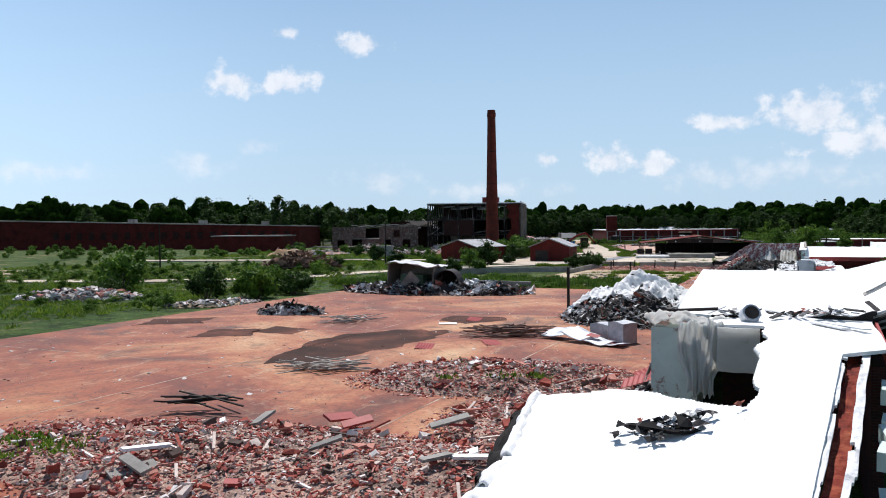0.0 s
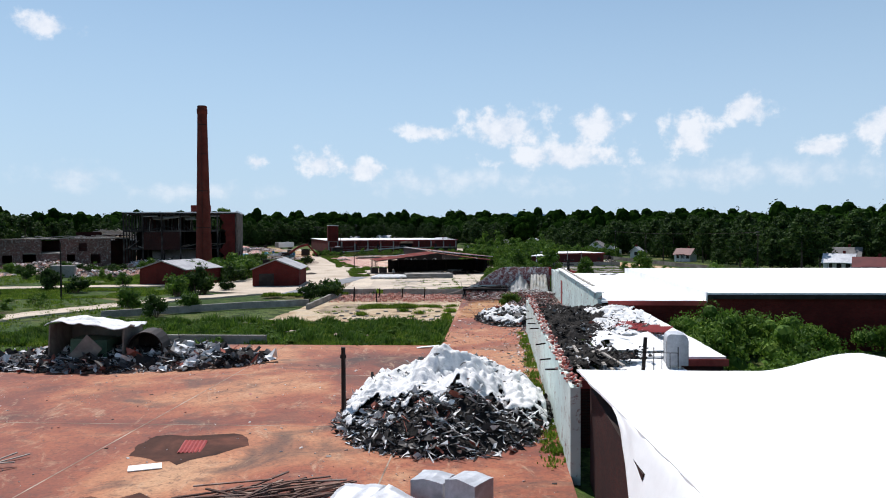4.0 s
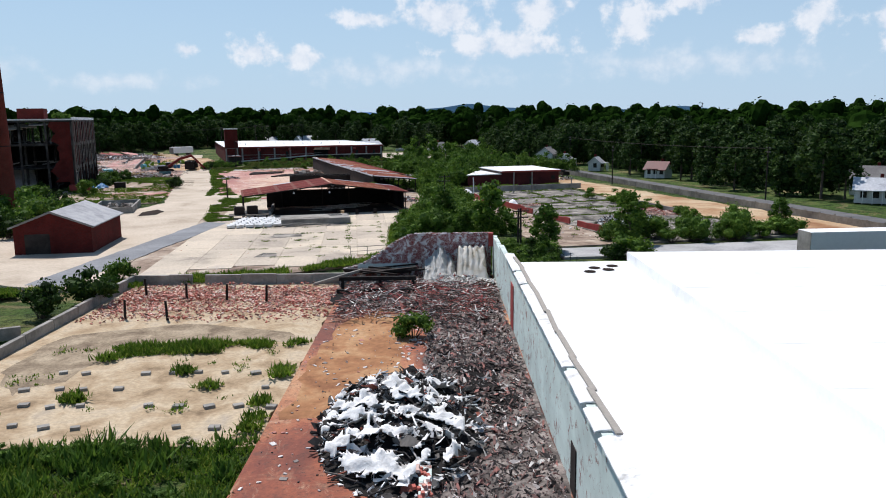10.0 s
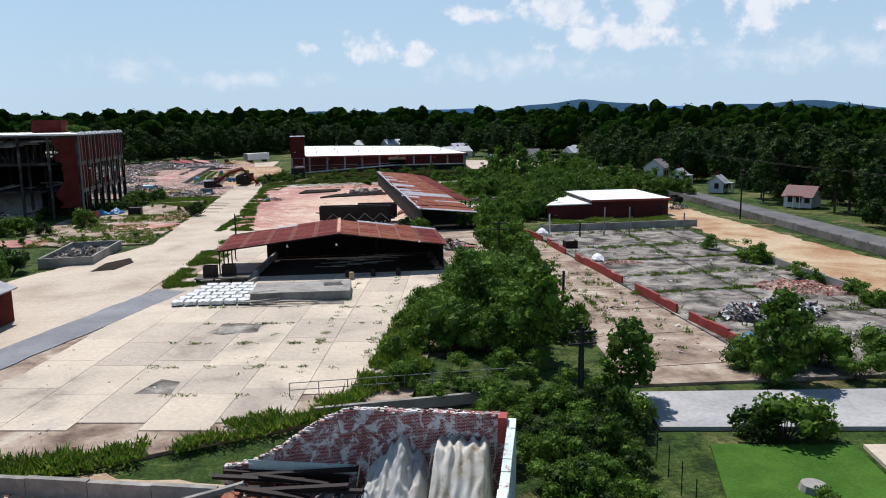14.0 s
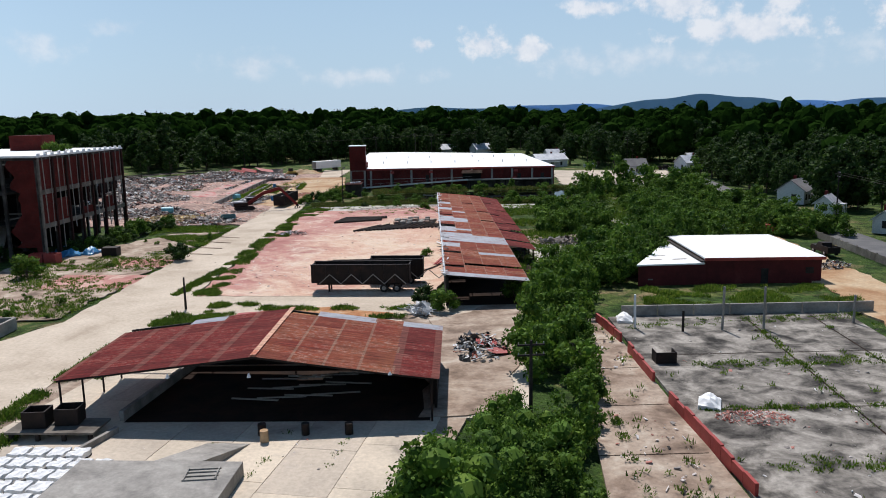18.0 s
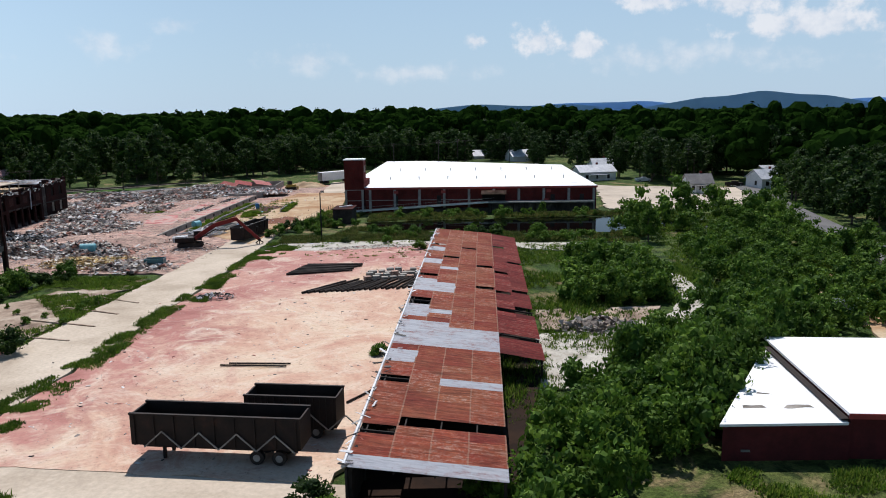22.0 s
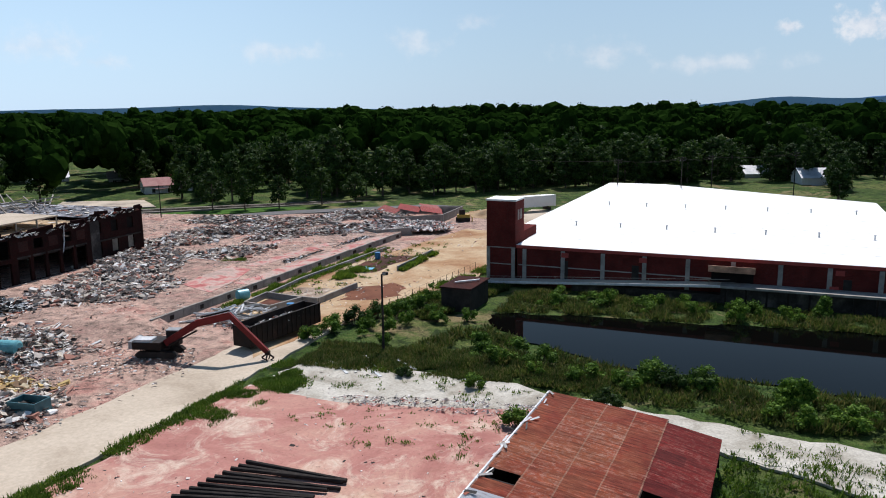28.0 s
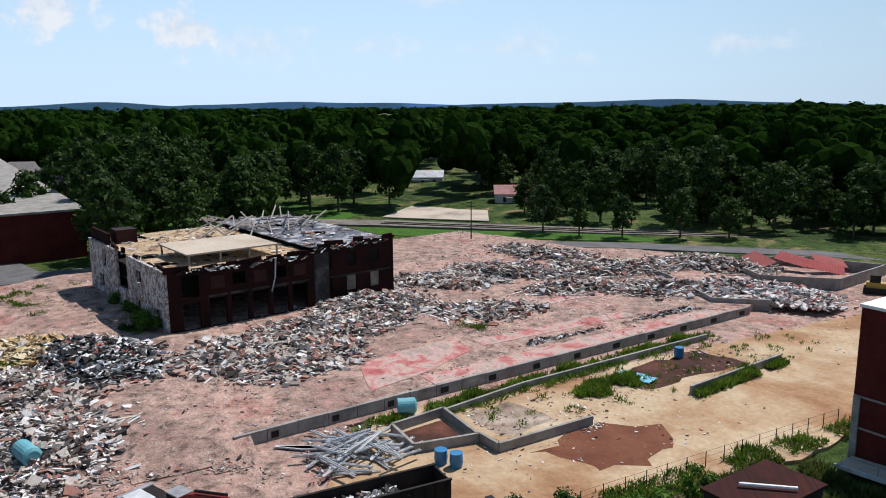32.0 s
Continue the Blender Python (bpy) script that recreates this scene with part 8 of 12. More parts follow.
# ---- white-roofed mill ----
wm = thing("white_roofed_mill", FA, "brick mill hall with a wide flat white roof", "mill")
part("wall", Shape().box(0.9, 90.5, -0.3, 9.2, 90.9, 3.9), M_BRICK, wm)
part("wall", Shape().box(9.2, 90.3, -0.3, 62, 90.7, 4.6), M_BRICK, wm)
part("wall", Shape().box(0.3, 132.4, -0.3, 62, 132.8, 3.9), M_BRICK, wm)
part("wall", Shape().box(61.6, 90.7, -0.3, 62, 132.4, 4.6), M_BRICK, wm)
part("low_roof", drape(0.0, 9.1, 18, 90.2, 132.9, 60, lambda x, y: 4.15 + 0.03 * noise.noise((x * 0.5, y * 0.5, 0)), None, 0.2), M_WHITE, wm, "flat white membrane roof")
part("high_roof", Shape().box(9.15, 90.0, 4.6, 62.2, 133.0, 4.85), M_WHITE, wm, "flat white membrane roof")
part("roof_step", Shape().box(9.1, 90.1, 4.0, 9.2, 132.9, 4.9), M_WHITE, wm)
part("fascia", Shape().box(0.5, 90.12, 3.72, 9.15, 90.18, 4.12), M_REDTRIM, wm, "red metal fascia")
part("fascia", Shape().box(9.2, 89.92, 4.3, 62.2, 89.98, 4.7), M_DARK, wm, "dark metal fascia")
for k in range(6):
    part("roof_seam", Shape().box(9.4, 96 + 6.0 * k, 4.852, 62, 96.05 + 6.0 * k, 4.858), M_WHITE, wm)
part("roof_seam", Shape().box(34, 90.2, 4.852, 34.05, 132.8, 4.859), M_WHITE, wm)
for k in range(4):
    part("roof_patch", Shape().tube((5.4 + 1.2 * (k % 2) + 0.3 * k, 128.8 + 0.7 * k, 4.18), (5.4 + 1.2 * (k % 2) + 0.3 * k, 128.8 + 0.7 * k, 4.21), 0.45, 0.4, 9), M_TAR_SHADE, wm, "dark tar patch")
wl2 = thing("painted_corridor_wall", FA, "pale green painted brick wall of the fallen corridor", "wall")
prof_ = []
u = 91.0
while u < 148.3:
    top = 4.75 + 0.08 * noise.noise((u * 0.4, 2, 2)) - (0.5 if u > 133 else 0) - 0.35 * (u > 140)
    prof_ += [(u, top), (u + 1.15, top)]
    u += 1.15
part("wall", profile_wall(prof_, -0.3, 0.1), M_PAINTED, wl2)
part("coping", drape(-0.5, 0.25, 4, 91, 133, 80, lambda x, y: 4.86 + 0.06 * noise.noise((x * 3, y * 1.3, 6)) - (0.25 * max(0, -x - 0.25)), lambda x, y: noise.noise((y * 0.9, 3, 3)) > -0.35, 0.07), M_FLUFF, wl2, "torn white coping membrane")
for k in range(8):
    ob = part("coping_board", Shape().box(-0.12, -2.2, -0.04, 0.12, 2.2, 0.04), M_WOOD, wl2, "grey weathered coping board")
    ob.matrix_basis = pose(0.15, 100 + 4.1 * k, 4.93, 0, wr.uniform(-4, 4), wr.uniform(-2, 2))
part("red_door", Shape().box(-0.36, 127.5, 0.1, -0.305, 129.3, 3.4), M_REDTRIM, wl2, "tall red door")
part("opening", Shape().box(-0.345, 102.5, 0.1, -0.31, 103.6, 2.2), M_DARK, wl2, "dark doorway")
part("red_end_panel", Shape().box(-0.75, 147.6, 3.0, -0.32, 148.4, 4.3), M_REDTRIM, wl2, "bright red metal corner panel")

# ---- end wall of the corridor, sloping, with drapes ----
ew = thing("ruined_end_wall", FA, "ragged brick end wall sloping down, with stained white drapes", "wall")
M_MOTTLED = brick_wall("mortar_spattered_brick", (0.30, 0.055, 0.045), (0.20, 0.04, 0.034), (0.60, 0.57, 0.55), (0.12, 0.03, 0.028), (0.78, 0.76, 0.74), 0.47)


def end_top(v):
    """Height of the broken top edge."""
    return 0.95 + 3.3 * ease((v + 14.6) / 7.0) + 0.10 * noise.noise((v * 2.1, 1, 1))


prof_ = []
for k in range(58):
    v0, v1 = -15.0 + 14.5 * k / 58, -15.0 + 14.5 * (k + 1) / 58
    prof_ += [(v0, end_top(v0)), (v1, end_top(v0))]
s = profile_wall(prof_, 148.0, 148.4, True)
s.v = [(a, b, max(c, 0.62) if -14.6 < a < -8.4 else c) for a, b, c in s.v]
part("wall", s, M_MOTTLED, ew)
part("pier", Shape().box(-15.0, 147.99, -0.3, -14.4, 148.41, 0.7), M_MOTTLED, ew)
part("pier", Shape().box(-8.6, 147.99, -0.3, -0.6, 148.41, 0.7), M_MOTTLED, ew)
part("lintel_beam", Shape().box(-14.9, 147.7, 0.45, -8.3, 148.0, 0.8), M_STEEL, ew, "blackened steel lintel over a gap")
part("green_render", Shape().prism(ragged([(-13.6, 147.95), (-7.9, 147.95), (-7.9, 147.985), (-13.6, 147.985)], 0.0), 0.85, 1.35), M_PAINTED, ew, "remains of pale green paint")
s = Shape()
for _ in range(300):
    v0 = wr.uniform(-14.8, -0.6)
    s.block(pose(v0, 148.2 + wr.gauss(0, 0.10), end_top(v0) + wr.uniform(-0.04, 0.06), wr.uniform(-10, 10), wr.uniform(-10, 10), wr.uniform(-20, 20)), 0.21, 0.1, 0.07)
tagged(part("loose_brick", s, M_RUBBLE, ew, "loose mortared bricks on top"), kind="stuff")


def tent_z(x, y):
    peak = max(0.0, 1 - abs(x + 5.5 + 0.2 * noise.noise((y, 1, 1))) / 1.7)
    fold = 0.16 * math.sin(x * 8 + 3.5 * noise.noise((x * 1.3, y, 7))) + 0.3 * noise.noise((x * 2.4, y * 1.1, 3)) + 0.14 * noise.noise((x * 6, y * 3, 5))
    return 0.3 + (0.9 + 1.9 * peak) * max(0.0, min(1.0, (y - 143.6) / 4.0)) + fold * ease((y - 143.6) / 1.5)


def barrel_z(x, y):
    side = ease((1.55 - abs(x + 2.45)) / 0.35)
    k = max(0.0, min(1.0, (y - 143.6) / 3.0)) ** 0.8
    fold = 0.12 * math.sin(x * 12 + 3 * noise.noise((x, y, 4))) + 0.14 * noise.noise((x * 3.6, y * 0.8, 8))
    return 0.3 + 2.75 * side * k + fold * k


for zf, x0, x1 in ((tent_z, -7.1, -4.0), (barrel_z, -4.1, -0.8)):
    rounded(part("drape", drape(x0, x1, 84, 143.4, 147.95, 60, zf, lambda x, y: zf(x, y) > 0.36 + 0.4 * noise.noise((x * 1.4, y * 1.4, 6)), 0.03), M_SHEET if x0 < -5 else M_CLOTH, ew, "stained cream sheet slumped in folds over a machine"))
for k in range(5):
    ob = part("lath", Shape().box(-1.3, -0.03, -0.03, 1.3, 0.03, 0.03), M_WOOD, ew, "pale broken lath")
    ob.matrix_basis = pose((-7.4, -7.0, -4.1, -1.1, -0.9)[k], 146.3 + 0.2 * k, 1.5, 0, (-80, -66, -75, -70, 60)[k], (10, 80, 30, 50, 20)[k])
heap("plaster_heap", -3.9, 143.7, 3.7, 2.2, 0.8, 1700, (0.08, 0.7), islands("white_plaster", [(0.0, (0.66, 0.64, 0.60)), (0.45, (0.76, 0.75, 0.72)), (0.75, (0.36, 0.32, 0.29)), (0.9, (0.24, 0.08, 0.07))]), "white broken plaster and torn cloth heap", 82, 0, M_CLOTH, 0.12, 0.25, m=FA)
r = random.Random(17)
for k in range(13):
    v, u = ((-13.0, 140.2), (-11.0, 141.0), (-9.6, 140.2), (-12.2, 138.6), (-6.4, 141.6), (-5.0, 140.8), (-6.0, 139.4), (-3.2, 139.8), (-1.6, 140.6), (-4.2, 137.8), (-9.0, 138.0), (-2.2, 136.6), (-7.0, 136.4))[k]
    t = thing("red_floor_board", FA @ pose(v, u, 0.36, r.uniform(-12, 12), r.uniform(-8, 8), r.uniform(-40, 40)), "collapsed faded red painted floor boarding", "boards", "fallen red floor boarding")
    for q in range(r.randint(5, 9)):
        a = r.uniform(0.3, 1.0)
        ob = part("board", Shape().box(-0.07, -a, 0, 0.07, a * r.uniform(0.4, 1.0), 0.03), (M_DULLRED, M_DULLRED, M_OLDWOOD)[q % 3], t)
        ob.matrix_basis = pose(-0.62 + 0.17 * q, r.uniform(-0.3, 0.3), r.uniform(-0.02, 0.06), r.uniform(-5, 5), r.uniform(-8, 8), r.gauss(0, 9))
for v, u, a, b in ((-13.8, 138.4, 1.3, 1.6), (-8.3, 143.0, 1.5, 0.9), (-12.5, 143.5, 2.4, 0.9), (-8.2, 134.2, 1.1, 1.0), (-3.4, 117.5, 1.3, 2.6), (-2.2, 113.8, 1.0, 1.5)):
    t = thing("floor_hole", FA @ pose(v, u, 0.139), "hollow in the floor, its dark inside painted as a black patch", "hole", "holes in the floor")
    # Flat black patch paints the darkness down a hollow; nothing is cut.
    part("void", Shape().prism(ragged([(-a, -b), (a, -b), (a, b), (-a, b)], 0.5, 0.6), -0.002, 0.004), M_VOID, t)
s = Shape()
for _ in range(1500):
    v, u = r.uniform(-13.8, -0.9), r.uniform(130, 142.5)
    s.block(FA @ pose(v, u, 0.45 + 0.25 * r.random(), r.uniform(-15, 15), r.uniform(-18, 18), (25 if noise.noise((v * 0.3, u * 0.3, 2)) > 0 else 110) + r.gauss(0, 30)), 0.2 + 1.3 * r.random() ** 2, r.uniform(0.03, 0.09), 0.03)
stuff("corridor_splinters", s, islands("charred_red_laths", [(0.0, (0.05, 0.035, 0.03)), (0.26, (0.20, 0.05, 0.045)), (0.46, (0.34, 0.12, 0.10)), (0.6, (0.12, 0.09, 0.08)), (0.76, (0.42, 0.36, 0.33)), (0.9, (0.70, 0.67, 0.64))]), "charred red and pale laths over the burnt floor", "rubble")
sticks("steel_beams", -10.3, 146.0, 6, 6.0, 0.3, 4, 7, "blackened steel beams fallen at the end wall", 5, M_STEEL, 0.9, 0.14, 2.0, 1.4, m=FA)
for u, z, a in ((142.4, 0.86, 0.6), (140.3, 0.14, -1.2)):
    cbm = thing("charred_beam", FA @ pose(-11.2, u, z, 0, 0, a), "long charred timber beam across the corridor", "beam", "charred beams")
    part("beam", Shape().box(-3.5, -0.17, 0, 3.5, 0.17, 0.34), M_TARBLACK, cbm)
    if z > 0.5:
        for px in (-3.2, 0.2, 3.2):
            part("prop", Shape().box(px - 0.14, -0.14, -0.74, px + 0.14, 0.14, 0), M_TARBLACK, cbm)
wt = thing("leaning_beam", FA @ pose(-15.2, 145.2, 0.6, 0, -14, 12), "pale leaning timber beam", "beam")
part("beam", Shape().box(-2.4, -0.14, -0.12, 2.4, 0.14, 0.12), M_CONC, wt)

# ---- low concrete walls of the walled yard ----
cw = thing("low_concrete_wall", FA, "low cast concrete yard wall", "wall")
for k in range(6):
    a, b = -34.7 + 3.4 * k, -34.7 + 3.4 * (k + 1)
    if k == 1:
        b -= 1.2
    part("panel", Shape().box(a, 145.6, -0.6, b - 0.04, 145.95, 0.85 + 0.05 * (k % 2)), M_CONC, cw)
for k in range(6):
    part("panel", Shape().box(-34.9, 122 + 4 * k, -0.6, -34.55, 125.9 + 4 * k, 0.65 + 0.04 * k), M_CONC, cw)
for v, uu in ((-31.8, 141.1), (-27.5, 138.9), (-23.9, 138.4), (-20.4, 137.9), (-26.9, 132.3), (-30.4, 132.8)):
    t = thing("stub_post", FA @ pose(v, uu, 0, 0, rng.uniform(-4, 4), 0), "dark rusty iron stub post", "post", "stub posts in the yard")
    part("shaft", Shape().tube((0, 0, -0.2), (0, 0, 1.5), 0.11, 0.1, 8), M_STEEL, t)

# ---- ruined three-storey mill by the chimney ----
rm = thing("ruined_mill", pose(-34.8, 264.3, 0, 0, 0, 3.5), "gutted three-storey brick mill with an open black frame", "ruin")
NB, DB = 6, 7          # bays along the front (to -x) and along the side
bw, bd, fh = 5.4, 4.35, 5.35
TOP = 3 * fh
for i in range(NB + 1):
    for j in range(DB + 1):
        if i in (0, NB) or j in (0, DB) or (i + j) % 2:
            part("column", Shape().box(-i * bw - 0.22, j * bd - 0.22, -0.3, -i * bw + 0.22, j * bd + 0.22, TOP - 0.4), M_DARKCONC, rm)
rq = random.Random(12)


def torn_edge(x0, x1, deep, step=0.7):
    """A ragged front edge of a broken floor."""
    n = int((x1 - x0) / step)
    return [(x0 + (x1 - x0) * k / n, 0.3 + deep * abs(noise.noise((k * 0.31, deep, 2))) + 0.5 * rq.random()) for k in range(n + 1)]


for f, deep in ((1, 9.0), (2, 3.2)):
    part("floor_slab", Shape().prism(torn_edge(-NB * bw, -0.3, deep) + [(-0.3, DB * bd - 0.2), (-NB * bw, DB * bd - 0.2)], f * fh - 0.35, f * fh), M_DARKCONC, rm, "broken floor slab, darkened for the shade inside the mill")
part("roof_slab", Shape().prism([(-NB * bw - 0.3, -0.3), (0.3, -0.3), (0.3, DB * bd + 0.3), (-NB * bw - 0.3, DB * bd + 0.3)], TOP - 0.4, TOP), M_DARKCONC, rm)
part("roof", Shape().box(-NB * bw - 0.4, -0.4, TOP, 0.4, DB * bd + 0.4, TOP + 0.3), M_WHITE, rm, "white roof membrane and edge")
for k in range(15):
    part("parapet_stub", Shape().box(0.05, 0.3 + 2.12 * k, TOP + 0.3, 0.4, 0.75 + 2.12 * k, TOP + 0.62 + 0.1 * (k % 2)), M_WHITE, rm)
for j in range(DB):
    y0, y1 = j * bd + 0.24, (j + 1) * bd - 0.24
    part("brick_panel", Shape().box(-0.15, y0, 2 * fh + 0.3, 0.12, y1, TOP - 0.4), M_BRICK, rm, "dark red brick infill")
    if j < 2:
        part("brick_panel", Shape().box(-0.15, y0, fh + 0.3, 0.12, y1, 2 * fh - 0.3 - 1.2 * j), M_BRICK, rm, "dark red brick infill")
    elif j % 2:
        part("brick_panel", Shape().box(-0.15, y0, fh + 0.3, 0.12, y1, fh + 1.5 + 0.4 * (j % 3)), M_BRICK, rm, "low remnant of brick infill")
    for f in (1, 2):
        part("spandrel", Shape().box(-0.1, y0 - 0.02, f * fh - 0.45, 0.2, y1 + 0.02, f * fh + 0.28), M_GREY, rm, "grey concrete spandrel")
for j in range(DB + 1):
    part("pilaster", Shape().box(0.13, j * bd - 0.22, -0.3, 0.42, j * bd + 0.22, TOP - 0.02), M_GREY if j == 0 else M_BRICK2, rm)
    if j < DB:
        bent = 0.5 * rq.random()
        part("drain_pipe", Shape().tube((0.5, j * bd + 1.3, 1.0 + 3 * rq.random()), (0.5, j * bd + 1.3 - bent, TOP + 0.1), 0.08, n=6), M_CONC, rm, "pale rain pipe")
        part("drain_pipe", Shape().tube((0.5, j * bd + 2.9, 3.0 + 5 * rq.random()), (0.5, j * bd + 2.9 + bent, TOP + 0.1), 0.06, n=6), M_CONC, rm, "pale rain pipe")
# ragged brick corner of the front, then the gutted bays
corner = [(0.1, 0.3), (0.1, TOP - 0.4)] + [(-4.4 + 1.3 * noise.noise((k * 0.5, 3, 3)) + (1.4 if 5 < k < 11 else 0.0) + 0.25 * rq.random(), TOP - 0.4 - (TOP - 2.4) * k / 16) for k in range(17)] + [(-1.2, 2.0), (-1.0, 0.3)]
n_ = len(corner)
part("brick_panel", Shape().add([(x, y, z) for y in (-0.12, 0.2) for x, z in corner], [tuple(range(n_)), tuple(range(2 * n_ - 1, n_ - 1, -1))] + [(k, k + n_, (k + 1) % n_ + n_, (k + 1) % n_) for k in range(n_)]), M_BRICK, rm, "ragged dark brick corner")
for i in range(1, NB):
    part("spandrel", Shape().box(-(i + 1) * bw + 0.24, -0.08, 2 * fh - 0.4, -i * bw - 0.24, 0.15, 2 * fh + 0.2 * (i % 2)), M_DARKCONC, rm)
    if i in (3, 4):
        part("brick_panel", Shape().box(-(i + 1) * bw + 0.24, -0.1, fh - 0.4, -i * bw - 0.24, 0.2, 2 * fh - 0.5), M_BRICK2, rm, "dark brick infill")
for k in range(7):
    sl = part("hanging_slab", Shape().prism(ragged([(-2.4, -0.9), (2.4, -0.9), (2.2, 0.9), (-2.3, 0.9)], 0.5, 0.7), -0.1, 0.12), M_GREY if k % 2 else M_CONC, rm, "broken roof slab hanging from the edge")
    sl.matrix_basis = pose(-6.5 - 3.1 * k, 0.7 + 0.4 * (k % 3), TOP - 0.9 - 0.35 * (k % 3), 14 + 9 * (k % 3), 4 * (k % 2) - 2, 3 * (k % 3))
for k in range(26):
    x = -5.0 - 1.0 * k
    part("bare_stud", Shape().beam((x, 3.0 + 2.2 * (k % 4), 2 * fh), (x + 0.4 * rq.uniform(-1, 1), 3.2 + 2.2 * (k % 4), TOP - 0.5 - 1.2 * (k % 3 == 0)), 0.16, 0.16), M_CONC if k % 3 == 0 else M_DARKCONC, rm)
part("back_wall", Shape().box(-NB * bw, DB * bd + 0.25, -0.3, -9.0, DB * bd + 0.6, 2 * fh), M_BRICK2, rm)
part("back_wall", Shape().box(-NB * bw, DB * bd + 0.25, 2 * fh, -17.0, DB * bd + 0.6, TOP - 0.4), M_BRICK2, rm)
# Wall coloured black to paint the shade of the gutted interior.
part("inner_wall", Shape().box(-NB * bw + 1, 14, -0.3, -3, 14.3, 2 * fh - 0.4), M_VOID, rm, "inner wall coloured black so the interior reads as dark")
part("fallen_slab", Shape().add([(-24.5, 2.6, 0.0), (-8.6, 2.6, 0.0), (-10.2, 8.0, 4.6), (-26.0, 9.0, 5.0), (-24.5, 2.9, -0.1), (-8.6, 2.9, -0.1), (-10.2, 8.3, 4.5), (-26.0, 9.3, 4.9)], [(0, 1, 2, 3), (7, 6, 5, 4), (0, 4, 5, 1), (1, 5, 6, 2), (2, 6, 7, 3), (3, 7, 4, 0)]), M_CONC, rm, "pale fallen floor slab")
for k in range(30):
    ob = part("broken_beam", Shape().box(-2.2, -0.1, -0.12, 2.2, 0.1, 0.12), (M_STEEL, M_GREY, M_DARKCONC)[k % 3], rm)
    ob.matrix_basis = pose(-4 - 0.95 * k, 0.8 + 1.6 * (k % 5), (0.5, 5.7, 11.0)[k % 3] + rng.uniform(0, 0.9), rng.uniform(-15, 15), rng.uniform(-40, 40), rng.uniform(-70, 70))
part("stair_block", Shape().box(-15.5, 20.5, TOP + 0.3, -9.5, 25, TOP + 3.0), M_BRICK, rm, "red brick stair head on the roof")
low = thing("ruined_mill_wing", pose(-72.5, 268.0, 0, 0, 0, -4), "broken pale two-storey mill wing with gaping holes", "ruin")
opening_wall(low, 34, 8.2, 0.4, [(2, 5, 1, 3.4), (8, 12, 0.6, 4.2), (13.5, 19, 3.8, 8.3), (21, 23.5, 1.2, 3.6), (24.5, 27, 4.6, 7), (28, 31, 0.8, 3.6)], M_SOOTPAINT, pose(-34, 0, 0, 0, 0, 0))
part("wall", Shape().box(-34, 0.4, -0.3, -33.6, 22, 7.0), M_BRICK2, low)
part("wall", Shape().box(-33.6, 21.6, -0.3, 0, 22, 7.6), M_BRICK2, low)
part("floor_slab", Shape().box(-33.5, 0.5, 3.7, -15, 21.5, 4.0), M_CONC, low)
part("roof_slab", Shape().box(-34.2, 1.2, 8.1, -21, 22, 8.35).box(-12, 0.2, 8.2, 0, 22, 8.5), M_GREY, low)
for k in range(9):
    ob = part("roof_beam", Shape().box(-4.5, -0.1, -0.1, 4.5, 0.1, 0.1), M_WOOD, low)
    ob.matrix_basis = pose(-25 + 3 * k, 4 + 1.2 * (k % 4), 8.7 + 0.1 * (k % 3), 0, rng.uniform(-8, 8), rng.uniform(-40, 40))

# ---- ruined two-storey office ----
of = thing("ruined_office", pose(-67.6, 333.0, 0.9, 0, 0, 100.5), "gutted two-storey brick building with a torn flat roof", "ruin")
# local x runs along the street front, local y into the building
fo = [(1.6, 3.8, 0.1, 3.5), (1.6, 3.8, 4.2, 7.0)] + [(5.0 + 2.9 * k, 7.3 + 2.9 * k, 0.1, 3.9) for k in range(5)] + [(5.3 + 2.9 * k, 7.1 + 2.9 * k, 5.0, 6.6) for k in (1, 3)]
M_BRICK3 = brick_wall("smoke_stained_brick", (0.036, 0.008, 0.007), (0.018, 0.006, 0.005), (0.026, 0.016, 0.014), (0.007, 0.006, 0.006), (0.16, 0.14, 0.13), 0.27)
opening_wall(of, 20.0, 7.6, 0.4, fo, M_BRICK3, pose(0, 0, 0))
for k in range(5):
    part("lintel", Shape().box(4.9 + 2.9 * k, -0.06, 3.9, 7.4 + 2.9 * k, 0.1, 4.15), M_DARKCONC, of)
for k in (0, 2, 4):
    part("bricked_window", Shape().box(5.3 + 2.9 * k, -0.03, 4.9, 7.1 + 2.9 * k, 0.05, 6.5), M_BRICK2, of)
s = Shape()
for k in range(90):
    x = rng.uniform(0.2, 33)
    L = rng.uniform(0.3, 1.5)
    s.rag(pose(x, -0.15 if x < 20 else 0.45, 7.5 + rng.uniform(-0.35, 0.25) + (0.6 if x > 20 else 0), rng.uniform(-60, 60), rng.uniform(-25, 25), rng.uniform(-20, 20)), L, 0.3, rng)
for k in range(40):
    s.rag(pose(-0.1, rng.uniform(0.5, 33), 7.6 + rng.uniform(-0.4, 0.3), rng.uniform(-50, 50), rng.uniform(-25, 25), 90 + rng.uniform(-20, 20)), rng.uniform(0.3, 1.4), 0.3, rng)
tagged(part("torn_flashing", s, M_SCRAP, of, "torn roof edge hanging over the wall"), kind="stuff")
s = Shape()
